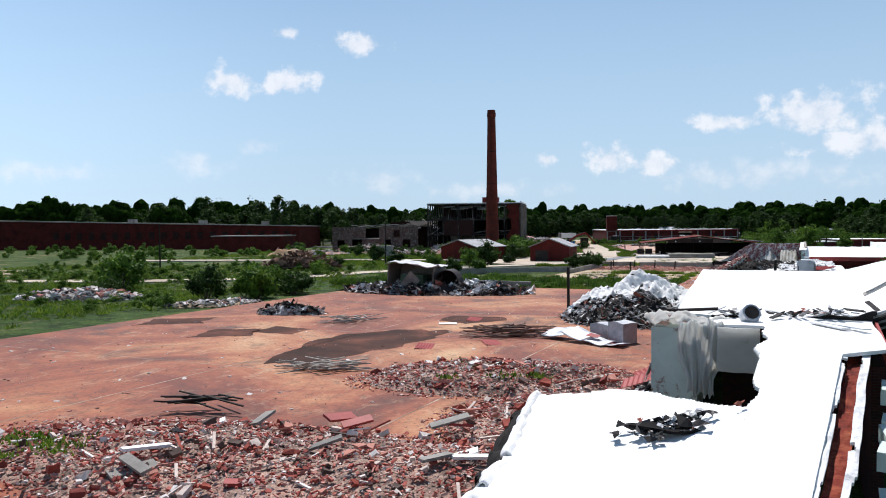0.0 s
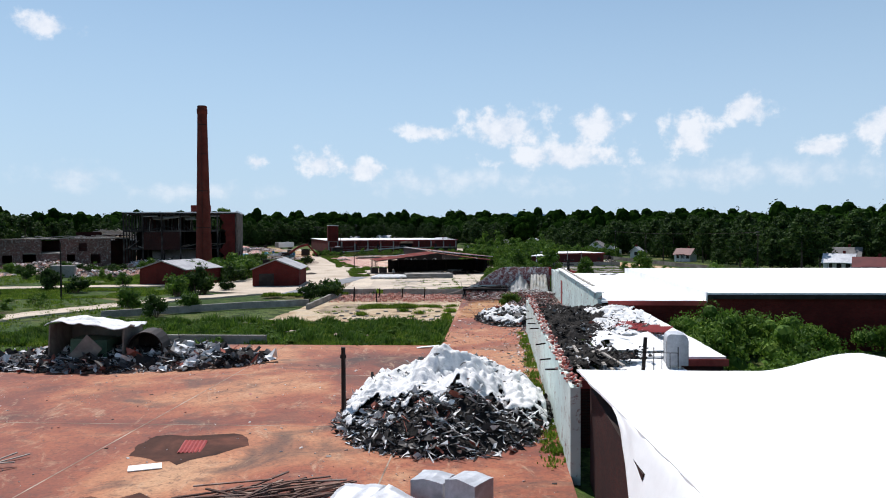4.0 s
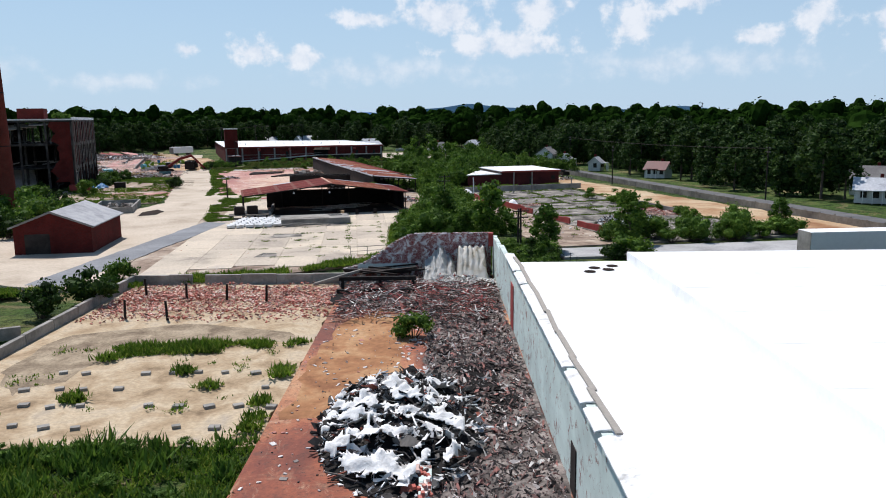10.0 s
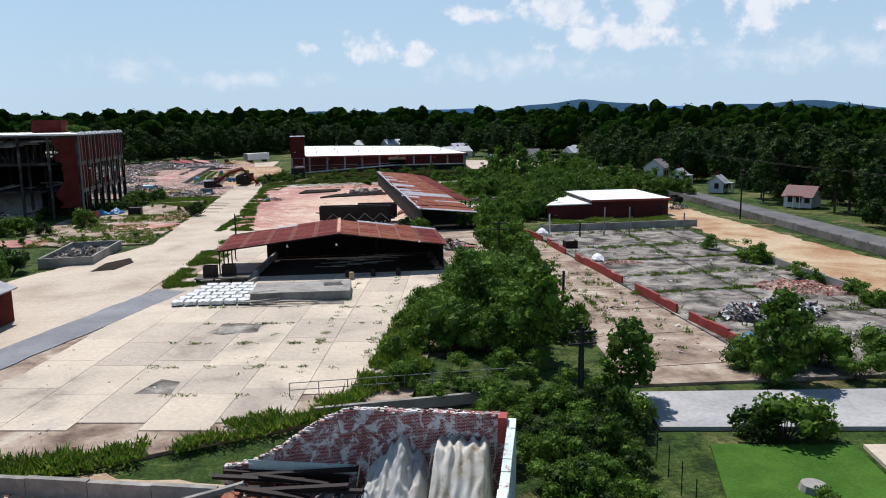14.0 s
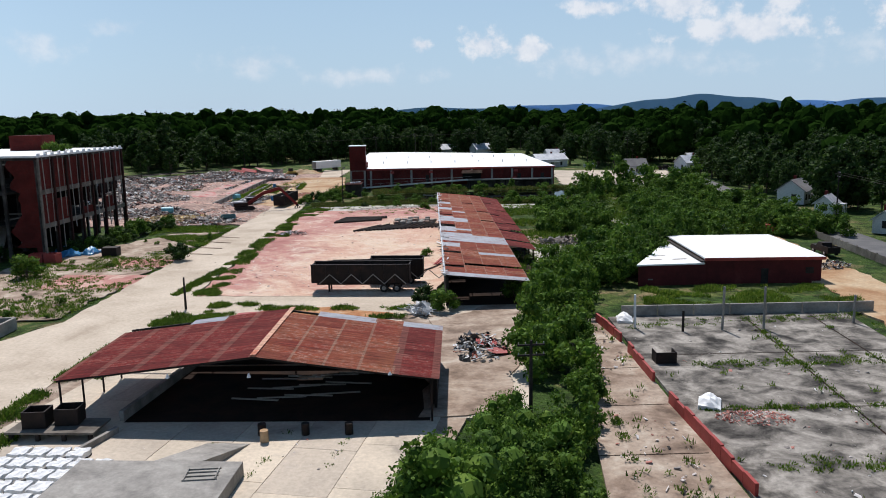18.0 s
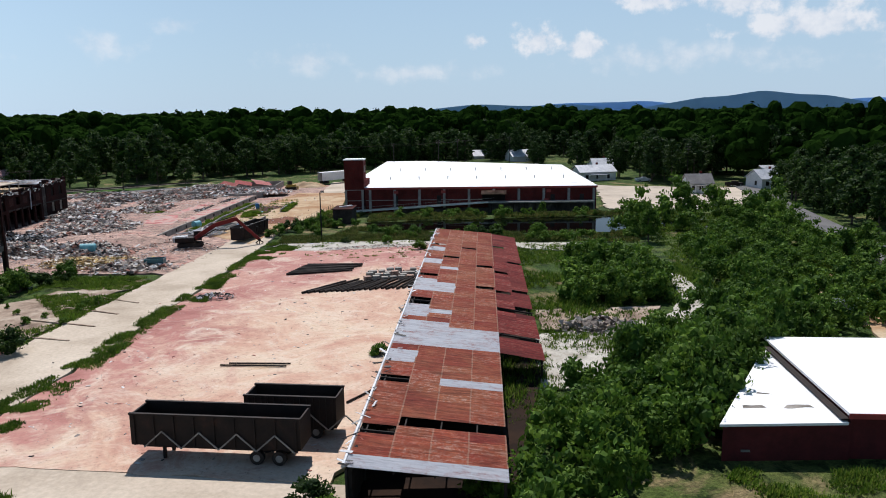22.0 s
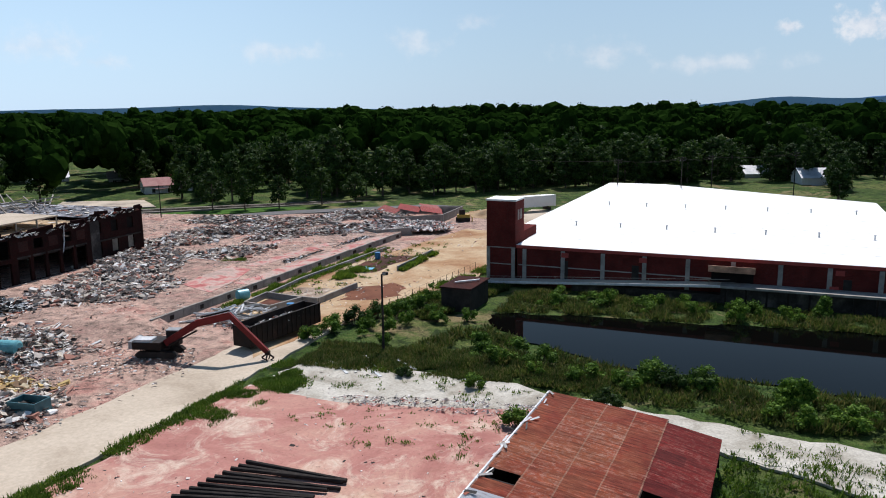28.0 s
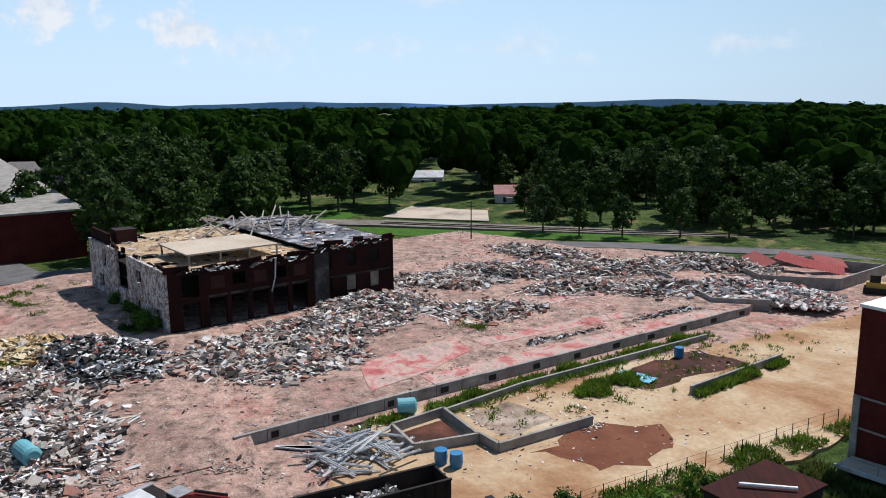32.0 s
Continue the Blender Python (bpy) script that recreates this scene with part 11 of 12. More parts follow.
scatter("platform_rubble_field", [PLAT], 15000, 0.05, 0.42, M_DEBRIS, "fine brick and mortar rubble over the levelled mill", 111, 0.95, 3.0, -0.02, 0.4, 0.25)
LOT = [(52, 165), (76, 165), (75.5, 230), (49, 229)]
scatter("lot_litter", [LOT, [(43, 165), (51, 165), (47, 228), (44, 228)]], 1100, 0.04, 0.5, M_RUBBLE, "small rubble and litter on the lot", 115, 0.0, 3.5, -0.1, 0.3)
scatter("clay_litter", [[(-33, 346), (-14, 346), (-20, 415), (-38, 415)]], 1100, 0.04, 0.4, M_RUBBLE, "small rubble on the clay", 116, 0.05, 3.0, -0.05, 0.4)
scatter("yard_litter", [[(-6, 152), (8, 153), (24, 160), (30, 200), (-1, 195)]], 500, 0.03, 0.25, M_RUBBLE, "small grit on the yard", 117, 0.02, 3.0, 0.0, 0.4)
SOUTH = [(-16, 304), (-15, 322), (-26, 335), (-33, 333), (-46, 326), (-62, 320), (-75, 318), (-75, 303)]
scatter("south_rubble", [SOUTH], 9000, 0.05, 0.5, M_DEBRIS, "fine brick rubble spread beside the road", 113, 0.25, 3.0, -0.1, 0.4, 0.4)
for k, (x, y, rx, ry, h, n, rot, M, wood, rags, lb) in enumerate((
        (-61.4, 323.6, 9, 5.5, 1.5, 3000, 20, M_SCRAP, 0.30, 0.35, "tangled heap of crumpled grey sheet and boards"),
        (-39.5, 319.0, 7, 4.5, 1.7, 2600, -10, M_DEBRIS, 0.45, 0.15, "heap of pale boards and broken concrete round a tank"),
        (-53.5, 316.5, 9, 4.5, 1.5, 2600, 10, M_DEBRIS, 0.35, 0.2, "dark heap of timber and torn sheet"),
        (-68.0, 316.5, 8, 4, 0.9, 1400, 10, M_YELLOWBITS, 0.4, 0.1, "low heap of yellowish boards and insulation"),
        (-32.0, 309.5, 8, 4, 0.9, 1800, 0, M_YELLOWBITS, 0.35, 0.1, "low heap of yellowish rubble and boards"),
        (-25.0, 308.0, 6, 3.5, 0.8, 1300, 0, M_DEBRIS, 0.3, 0.1, "low heap of rubble by the road"),
        (-53.5, 341.5, 10, 7.5, 0.75, 3400, 60, M_DEBRIS, 0.25, 0.05, "wide low spread of mortar and boards before the ruin"),
        (-61.5, 352.0, 5, 9, 0.9, 2600, 0, M_DEBRIS, 0.25, 0.05, "low bank of mortar and brick along the ruin"),
        (-68.0, 359.5, 5, 8, 1.8, 2600, 0, M_DEBRIS, 0.3, 0.05, "bank of rubble fallen against the ruin"),
        (-76.0, 376.0, 9, 5, 0.8, 1700, 60, M_DEBRIS, 0.3, 0.05, "low heap of rubble beside the ruin's end"),
        (-58.0, 372.0, 7, 4, 0.6, 1400, 70, M_DEBRIS, 0.25, 0.05, "low spread of rubble on the pink floor"),
        (-76.5, 389.0, 10, 4.5, 1.4, 2200, 50, M_DEBRIS, 0.6, 0.05, "long dark heap of broken timber"),
        (-70.0, 403.0, 12, 5.0, 1.5, 2400, 70, M_DEBRIS, 0.6, 0.05, "long dark heap of broken timber"),
        (-62.0, 390.0, 7, 3.0, 0.8, 1400, 78, M_DEBRIS, 0.35, 0.1, "strip of rubble between pink floors"),
        (-55.0, 402.0, 8, 4.0, 0.9, 1700, 70, M_DEBRIS, 0.35, 0.1, "low heap of pale rubble by the footing walls"),
        (-49.5, 412.0, 7, 4.5, 1.2, 1800, 50, M_RUBBLE, 0.25, 0.05, "heap of pale concrete rubble by the footing walls"),
        (-41.5, 414.0, 5, 5.0, 1.0, 1500, 30, M_RUBBLE, 0.12, 0.0, "spill of pale grey broken concrete"),
        (-64.0, 421.0, 9, 5.0, 1.5, 1900, 30, M_DEBRIS, 0.5, 0.05, "heap of grey timber at the far end"),
        (-86.0, 402.0, 11, 5.0, 1.2, 1500, 20, M_DEBRIS, 0.4, 0.05, "long low heap of rubble at the field's edge"))):
    debris("rubble_heap", x, y, rx, ry, h, n, rot, lb, 120 + k, M, wood, 2.0 if k < 9 else 2.6, rags)
# clay heap with boards
heap("clay_heap", -38.5, 441, 7, 5, 2.0, 60, (0.1, 0.4), M_RUBBLE, "low heap of orange clay", 140, 0, M_CLAY, 0.0, 0.6)

scatter("strip_rubble", [[(-43.6, 369), (-41.6, 368), (-46.0, 397), (-44.0, 398)]], 900, 0.1, 0.9, M_SCRAP, "torn membrane and rubble in the long floor gap", 119, 0.98, 2.0, None, 0.15)

lw = thing("long_concrete_wall", pose(0, 0, 0), "long low concrete retaining wall", "wall")
pts = [(-33.5, 332.6), (-35.6, 350), (-38.2, 374), (-41.5, 404.0)]
for (x0, y0), (x1, y1) in zip(pts, pts[1:]):
    n = round(math.hypot(x1 - x0, y1 - y0) / 3.0)
    for k in range(n):
        a, b = k / n, (k + 0.985) / n
        part("wall_panel", Shape().beam((x0 + (x1 - x0) * a + 0.15, y0 + (y1 - y0) * a, 0.5), (x0 + (x1 - x0) * b + 0.15, y0 + (y1 - y0) * b, 0.5), 0.35, 1.25 + 0.04 * (k % 3)), M_CONC, lw)
        if k % 2:
            part("wall_opening", Shape().beam((x0 + (x1 - x0) * (a + 0.02) + 0.34, y0 + (y1 - y0) * (a + 0.02), 0.5), (x0 + (x1 - x0) * (a + 0.06) + 0.34, y0 + (y1 - y0) * (a + 0.06), 0.5), 0.02, 0.6), M_DARK, lw)


def basin(name, poly, h, label, gaps=()):
    t = thing(name, pose(0, 0, 0), label, "wall")
    for k, (a, b) in enumerate(zip(poly, poly[1:])):
        if k in gaps:
            continue
        part("wall_panel", Shape().beam((*a, h / 2 - 0.1), (*b, h / 2 - 0.1), 0.28, h + 0.2), M_CONC, t)
    return t


basin("concrete_basin", [(-29.9, 345.6), (-25.3, 345.5), (-24.5, 351.2), (-31.0, 351.3), (-29.9, 345.6)], 0.9, "square concrete basin with muddy floor")
basin("concrete_footing_wall", [(-24.6, 351.4), (-22.0, 351.7), (-22.7, 362.0)], 0.9, "low concrete footing wall")
basin("concrete_footing_wall", [(-31.0, 351.6), (-33.2, 361.7), (-34.2, 372.0), (-36.0, 390.4)], 0.7, "low broken concrete footing wall")
basin("concrete_footing_wall", [(-23.8, 375.2), (-26.1, 391.1)], 0.9, "low concrete footing wall")
basin("concrete_footing_wall", [(-41.0, 408.0), (-46, 402), (-59.9, 407.4), (-68, 409)], 1.6, "concrete footing walls among rubble")
basin("concrete_footing_wall", [(-44.1, 427), (-52, 419), (-61.4, 423), (-61, 436), (-47, 442.8), (-44.1, 427)], 1.8, "walled concrete pit full of rubble")
basin("concrete_footing_wall", [(-20.5, 211.3), (-14.2, 212.5), (-15.0, 226.0), (-21.5, 225.0), (-20.5, 211.3)], 1.1, "concrete bin full of scrap timber")
heap("bin_scrap", -17.8, 218.5, 2.8, 6.0, 0.9, 500, (0.2, 1.4), M_WOOD, "scrap timber filling a concrete bin", 141, -4, M_TARPAPER, 0.1, 0.2)
sheet("mud_patch", [(-29.4, 346.2), (-25.8, 346.2), (-25.2, 350.6), (-30.2, 350.7)], 0.06, M_DAMP, "muddy floor of the basin", 0.02, worn=0.2)
sheet("mud_patch", [(-31.5, 374), (-27, 372), (-26.5, 388), (-33.5, 386), (-33, 378)], 0.055, M_DAMP, "dark muddy patch between footings", 0.02, worn=1.2)
sheet("mud_patch", [(-30, 353), (-24, 354), (-25, 360), (-31, 359)], 0.055, M_LANE, "dirty concrete between footings", 0.02, worn=1.2)
scatter("basin_rubble", [[(-31, 353), (-23, 353), (-24, 364), (-33, 364)], [(-34, 366), (-26, 364), (-28, 392), (-36, 392)], [(-25, 351.5), (-20.5, 352), (-21.5, 363), (-24, 363)], [(-35, 338), (-24, 336), (-25, 346), (-32, 346)]], 2600, 0.06, 0.5, M_DEBRIS, "rubble strewn between footings", 118, 0.05, 2.8, -0.15, 0.4)
sheet("pool_stain", [(-12.5, 207), (-9.8, 208), (-9.0, 213), (-10.6, 216.5), (-12.6, 213)], 0.036, M_TAR_SHADE, "dark wet patch on the road", 0.005)
for x, y, a in ((-57, 433, 20), (-53, 437, 60), (-60, 428, -10), (-50, 432, 40)):
    t = thing("red_roof_piece", pose(x, y, 2.0, 18, 10, a), "fallen faded red roof piece on rubble", "roof piece", "fallen red roof pieces")
    part("sheet", corrugated(5.5, 3.0, 0.4, 0.05), M_REDTRIM, t)
for k in range(46):
    t = thing("steel_beam", pose(-27.5 + r.gauss(0, 1.6), 341.5 + r.gauss(0, 2.0), 0.1 + 0.02 * k, r.uniform(-3, 3), r.uniform(-4, 4), r.choice((20, 60, 110)) + r.uniform(-20, 20)), "pale grey steel channel in a loose stack", "beam", "stack of steel channels")
    part("channel", Shape().box(-1.9, -0.12, 0, 1.9, 0.12, 0.05).box(-1.9, -0.12, 0.05, 1.9, -0.08, 0.14).box(-1.9, 0.08, 0.05, 1.9, 0.12, 0.14), M_PALE, t)
for k in range(6):
    t = thing("steel_beam", pose(-30.8 + 0.3 * k, 337.6 + 0.35 * k, 0.12, 0, 0, 62), "pale grey steel channel in a loose stack", "beam", "stack of steel channels")
    part("channel", Shape().box(-2.2, -0.14, 0, 2.2, 0.14, 0.12), M_PALE, t)
for x, y, c in ((-22.6, 346.6, M_BLUE), (-21.5, 347.4, M_BLUE), (-32.6, 382.4, M_BLUE)):
    t = thing("plastic_barrel", pose(x, y, 0.05), "open blue plastic barrel", "barrel", "blue barrels")
    part("barrel_body", Shape().tube((0, 0, 0), (0, 0, 0.5), 0.48, 0.55, 16).tube((0, 0, 0.5), (0, 0, 1.15), 0.55, 0.5, 16), c, t)
    part("rim", Shape().tube((0, 0, 1.15), (0, 0, 1.2), 0.53, 0.53, 16), c, t)
for x, y, z, a, L, rad in ((-38.2, 317.3, 1.2, 20, 2.4, 0.8), (-32.9, 348.4, 0.9, 70, 1.6, 0.75)):
    t = thing("teal_tank", pose(x, y, z, 0, 0, a), "teal cylindrical tank lying on rubble", "tank", "teal tanks")
    part("tank_body", Shape().tube((-L / 2, 0, 0), (L / 2, 0, 0), rad, rad, 20), M_TEAL, t)
    part("tank_end", Shape().tube((L / 2, 0, 0), (L / 2 + 0.15, 0, 0), rad, rad * 0.7, 20), M_TEAL, t)
t = thing("teal_bin", pose(-21.0, 308.6, 0, 0, 0, 15), "dented dark teal bin in rubble", "bin")
part("bin_body", Shape().box(-1.5, -1.0, 0, 1.5, 1.0, 0.1).box(-1.5, -1.0, 0.1, -1.4, 1.0, 1.3).box(1.4, -1.0, 0.1, 1.5, 1.0, 1.3).box(-1.4, -1.0, 0.1, 1.4, -0.9, 1.3).box(-1.4, 0.9, 0.1, 1.4, 1.0, 1.3), blotchy("dark_teal_paint", [(0.3, (0.02, 0.09, 0.11)), (0.7, (0.04, 0.14, 0.16))], 0.6, 3, 0.5), t)
for x, y in ((-33, 268), (-30.5, 270), (-36, 271)):
    t = thing("blue_tarp", pose(x, y, 0, 0, 0, r.uniform(0, 90)), "bundled blue tarpaulin on the ground", "tarp", "blue tarps")
    part("tarp", drape(-1.6, 1.6, 10, -1.1, 1.1, 8, lambda x_, y_: 0.3 + 0.8 * max(0, 1 - (x_ / 1.6) ** 2 - (y_ / 1.1) ** 2) + crumple(x_, y_, 1.5, 0.3), None, 0.3), M_BLUE, t)
for x, a in ((-34.6, 6), (-32.2, -4)):
    t = thing("red_bin", pose(x, 261.9, 0, 0, 0, a), "dented red steel bin in the weeds", "bin", "red bins")
    part("bin_body", Shape().box(-1.0, -0.8, 0, 1.0, 0.8, 0.1).box(-1.0, -0.8, 0.1, -0.92, 0.8, 1.5).box(0.92, -0.8, 0.1, 1.0, 0.8, 1.5).box(-0.92, -0.8, 0.1, 0.92, -0.72, 1.5).box(-0.92, 0.72, 0.1, 0.92, 0.8, 1.5), M_REDTRIM, t)
t = thing("dark_skip", pose(-26.0, 268.0, 0, 0, 0, 5), "small dark green skip", "skip")
part("skip_body", Shape().box(-1.2, -0.9, 0, 1.2, 0.9, 1.4), M_STEEL, t)
t = thing("blue_sheet", pose(-29.8, 373.5, 0.1, 0, 0, 20), "crumpled light blue plastic sheet", "tarp")
part("cover", drape(-2.0, 2.0, 14, -1.0, 1.0, 8, lambda x_, y_: 0.15 + 0.2 * max(0, crumple(x_, y_, 1.2, 1.0)), lambda x_, y_: crumple(x_, y_, 0.8, 1.0, 4) > -0.3, 0.04), blotchy("light_blue_plastic", [(0.3, (0.12, 0.42, 0.60)), (0.7, (0.20, 0.52, 0.68))], 0.6, 3, 0.4), t)
# floors with kerbs left of the road
for k in range(4):
    t = thing("floor_kerb", pose(-9.5 - 0.4 * k, 268.5 + 5.5 * k, 0, 0, 0, 172 - 4 * k), "low concrete floor kerb in the weeds", "kerb", "floor kerbs")
    part("kerb", Shape().box(0, -0.14, -0.1, 11 - k, 0.14, 0.12), M_LANE, t)
for x, y, a, b in ((-24, 244, 14, 9), (-22, 258, 12, 7), (-40, 228, 12, 8)):
    sheet("old_floor", [(x, y), (x + a, y + 1), (x + a - 1, y + b), (x - 1, y + b)], -0.02, M_PINK, "old concrete floor among weeds", 0.2)

# scrap container on the road edge
hp = trailer("scrap_container", pose(-15.2, 331.0, 0.3, 0, 0, 89), 12.4, 2.6, 0.2, 2.35, "long dark steel scrap container", 15, False)
part("scrap_load", drape(0.2, 12.2, 24, 0.2, 2.4, 8, lambda x, y: 1.5 + 0.6 * noise.noise((x * 0.6, y, 3)) - 0.03 * x, None, 0.3), M_CONC, hp)
s = Shape()
for _ in range(420):
    x, y = r.uniform(0.3, 9.0), r.uniform(0.3, 2.3)
    L = 0.15 + 0.9 * r.random() ** 2
    s.block(pose(x, y, 1.9 + 0.5 * noise.noise((x * 0.6, y, 3)), r.uniform(-40, 40), r.uniform(-40, 40), r.uniform(0, 360)), L, L * 0.4, 0.06)
tagged(part("loose_scrap", s, M_SCRAP, hp), kind="stuff")

# ---- excavator with a red boom ----
M_EXC = blotchy("faded_grey_white_paint", [(0.3, (0.20, 0.205, 0.21)), (0.7, (0.36, 0.365, 0.37))], 0.8, 5, 0.5)
M_BOOM = blotchy("faded_red_paint", [(0.3, (0.11, 0.009, 0.009)), (0.7, (0.20, 0.018, 0.016))], 0.8, 5, 0.7)
ex = thing("excavator", pose(-23.0, 325.2, 0.05, 0, 0, 24), "tracked excavator with a long dark red boom", "excavator")
for y in (-1.35, 0.75):
    tr_ = part("track", Shape().box(-2.0, y, 0.25, 2.0, y + 0.6, 0.95).add([(-2.0, y, 0.25), (-2.4, y, 0.6), (-2.0, y, 0.95), (-2.0, y + 0.6, 0.25), (-2.4, y + 0.6, 0.6), (-2.0, y + 0.6, 0.95)], [(0, 2, 1), (3, 4, 5), (0, 1, 4, 3), (1, 2, 5, 4)]).add([(2.0, y, 0.25), (2.4, y, 0.6), (2.0, y, 0.95), (2.0, y + 0.6, 0.25), (2.4, y + 0.6, 0.6), (2.0, y + 0.6, 0.95)], [(0, 1, 2), (3, 5, 4), (0, 3, 4, 1), (1, 4, 5, 2)]), M_DARK, ex)
    for k in range(14):
        part("track_shoe", Shape().box(-1.95 + 0.29 * k, y - 0.03, 0.95, -1.8 + 0.29 * k, y + 0.63, 1.0), M_STEEL, tr_)
part("turntable", Shape().tube((0, 0, 0.9), (0, 0, 1.2), 1.0, 1.0, 20), M_STEEL, ex)
part("house", Shape().box(-2.6, -1.3, 1.2, 0.6, 1.3, 2.0), M_STEEL, ex, "dark engine housing")
part("hood", Shape().box(-2.4, -1.2, 2.0, -0.4, 0.15, 2.3), M_PALE, ex, "pale engine hood")
part("counterweight", Shape().box(-3.0, -1.3, 1.25, -2.6, 1.3, 2.1), M_EXC, ex)
cab = part("cab", Shape().box(0.62, 0.3, 1.2, 2.0, 1.35, 2.9), M_DARK, ex, "dark glazed cab")
part("cab_roof", Shape().box(0.58, 0.26, 2.9, 2.04, 1.4, 3.0), M_EXC, cab)
part("window", Shape().box(2.003, 0.4, 1.9, 2.02, 1.25, 2.8), M_WATER, cab)
bm_pts = [((0.8, -0.3, 1.7), (4.5, -0.3, 4.0)), ((4.5, -0.3, 4.0), (8.2, -0.3, 4.9))]
for a, b in bm_pts:
    part("boom", Shape().beam(a, b, 0.45, 0.75), M_BOOM, ex, "dark red boom")
part("stick", Shape().beam((8.1, -0.3, 5.1), (12.2, -0.3, 0.9), 0.4, 0.55), M_BOOM, ex, "dark red stick")
part("boom_cylinder", Shape().tube((1.4, -0.65, 1.6), (4.6, -0.65, 3.3), 0.1, n=8), M_STEEL, ex)
part("stick_cylinder", Shape().tube((5.0, -0.3, 4.7), (8.3, -0.3, 5.5), 0.1, n=8), M_STEEL, ex)
gp_ = part("grapple", Shape().box(12.0, -0.5, 0.55, 12.5, -0.1, 1.0), M_STEEL, ex)
for k in range(4):
    a = k * math.pi / 2
    part("claw", Shape().beam((12.25 + 0.2 * math.cos(a), -0.3 + 0.2 * math.sin(a), 0.6), (12.25 + 0.7 * math.cos(a), -0.3 + 0.7 * math.sin(a), 0.25), 0.12, 0.16).beam((12.25 + 0.7 * math.cos(a), -0.3 + 0.7 * math.sin(a), 0.25), (12.25 + 0.3 * math.cos(a), -0.3 + 0.3 * math.sin(a), -0.02), 0.1, 0.12), M_STEEL, gp_)
bd = thing("bulldozer", pose(-40, 430, 0.1, 0, 0, 30), "small yellow bulldozer by the clay heap", "bulldozer")
M_YEL = blotchy("faded_yellow_paint", [(0.3, (0.38, 0.24, 0.03)), (0.7, (0.50, 0.33, 0.05))], 0.8, 5, 0.5)
part("body", Shape().box(-1.5, -0.7, 0.6, 1.5, 0.7, 1.6), M_YEL, bd)
part("cab", Shape().box(-1.0, -0.6, 1.6, 0.4, 0.6, 2.7), M_DARK, bd)
for y in (-1.1, 0.7):
    part("track", Shape().box(-1.8, y, 0, 1.6, y + 0.4, 0.8), M_DARK, bd)
part("blade", Shape().box(2.0, -1.4, 0.05, 2.15, 1.4, 1.1), M_YEL, bd)

# ---- cars and trucks ----
def pickup(m, paint, label):
    t = thing("pickup_truck", m, label, "truck", "parked trucks")
    part("body", Shape().box(-2.6, -0.95, 0.45, 2.6, 0.95, 1.0), paint, t)
    part("bed_side", Shape().box(-2.6, -0.95, 1.0, -0.6, -0.85, 1.4), paint, t)
    part("bed_side", Shape().box(-2.6, 0.85, 1.0, -0.6, 0.95, 1.4), paint, t)
    part("tailgate", Shape().box(-2.6, -0.85, 1.0, -2.5, 0.85, 1.4), paint, t)
    c = part("cab", Shape().add([(-0.6, -0.9, 1.0), (1.2, -0.9, 1.0), (0.7, -0.75, 1.75), (-0.5, -0.75, 1.75), (-0.6, 0.9, 1.0), (1.2, 0.9, 1.0), (0.7, 0.75, 1.75), (-0.5, 0.75, 1.75)], [(0, 1, 2, 3), (7, 6, 5, 4), (1, 5, 6, 2), (4, 0, 3, 7), (3, 2, 6, 7)]), paint, t)
    part("windshield", Shape().add([(1.21, -0.75, 1.08), (1.21, 0.75, 1.08), (0.76, 0.65, 1.7), (0.76, -0.65, 1.7)], [(0, 1, 2, 3)]), M_WATER, c)
    part("hood", Shape().box(1.2, -0.9, 1.0, 2.5, 0.9, 1.15), paint, t)
    for x in (-1.6, 1.7):
        for y in (-0.98, 0.74):
            w = part("wheel", Shape().tube((x, y, 0.38), (x, y + 0.24, 0.38), 0.38, 0.38, 14), M_DARK, t)
            part("rim", Shape().tube((x, y - 0.01 if y < 0 else y + 0.245, 0.38), (x, y - 0.004 if y < 0 else y + 0.25, 0.38), 0.2, 0.2, 10), M_TIN, w)
    return t


M_CARRED = blotchy("glossy_red_paint", [(0.3, (0.42, 0.012, 0.012)), (0.7, (0.48, 0.02, 0.018))], 0.8, 4, 0.3, 0.0)
M_CARWHITE = blotchy("grey_white_car_paint", [(0.3, (0.42, 0.43, 0.44)), (0.7, (0.55, 0.56, 0.57))], 0.8, 4, 0.35, 0.0)
pickup(pose(83.0, 287.0, 0, 0, 0, 8), M_CARRED, "red pickup truck parked on bare earth")
pickup(pose(77.5, 288.4, 0, 0, 0, 5), M_CARWHITE, "grey pickup truck parked on bare earth")
pickup(pose(85.5, 268.0, 0, 0, 0, 95), M_STEEL, "dark old flatbed truck beside the building")
pickup(pose(72.5, 455.0, 0, 0, 0, 20), M_CARWHITE, "pale pickup truck in the gravel yard")
pickup(pose(98.0, 440.0, 0, 0, 0, 20), M_STEEL, "dark pickup truck by the street")
heap("scrap_heap", 82.5, 258, 3.0, 1.6, 0.6, 260, (0.2, 1.0), M_SCRAP, "heap of dark scrap beside the building", 151, 30, None, 0.0, 0.4)
heap("hut_scrap", 47.5, 279.0, 4.5, 2.6, 0.7, 320, (0.3, 1.8), M_WOOD, "heap of grey timber on an old slab", 152, 20, None, -0.1, 0.2)

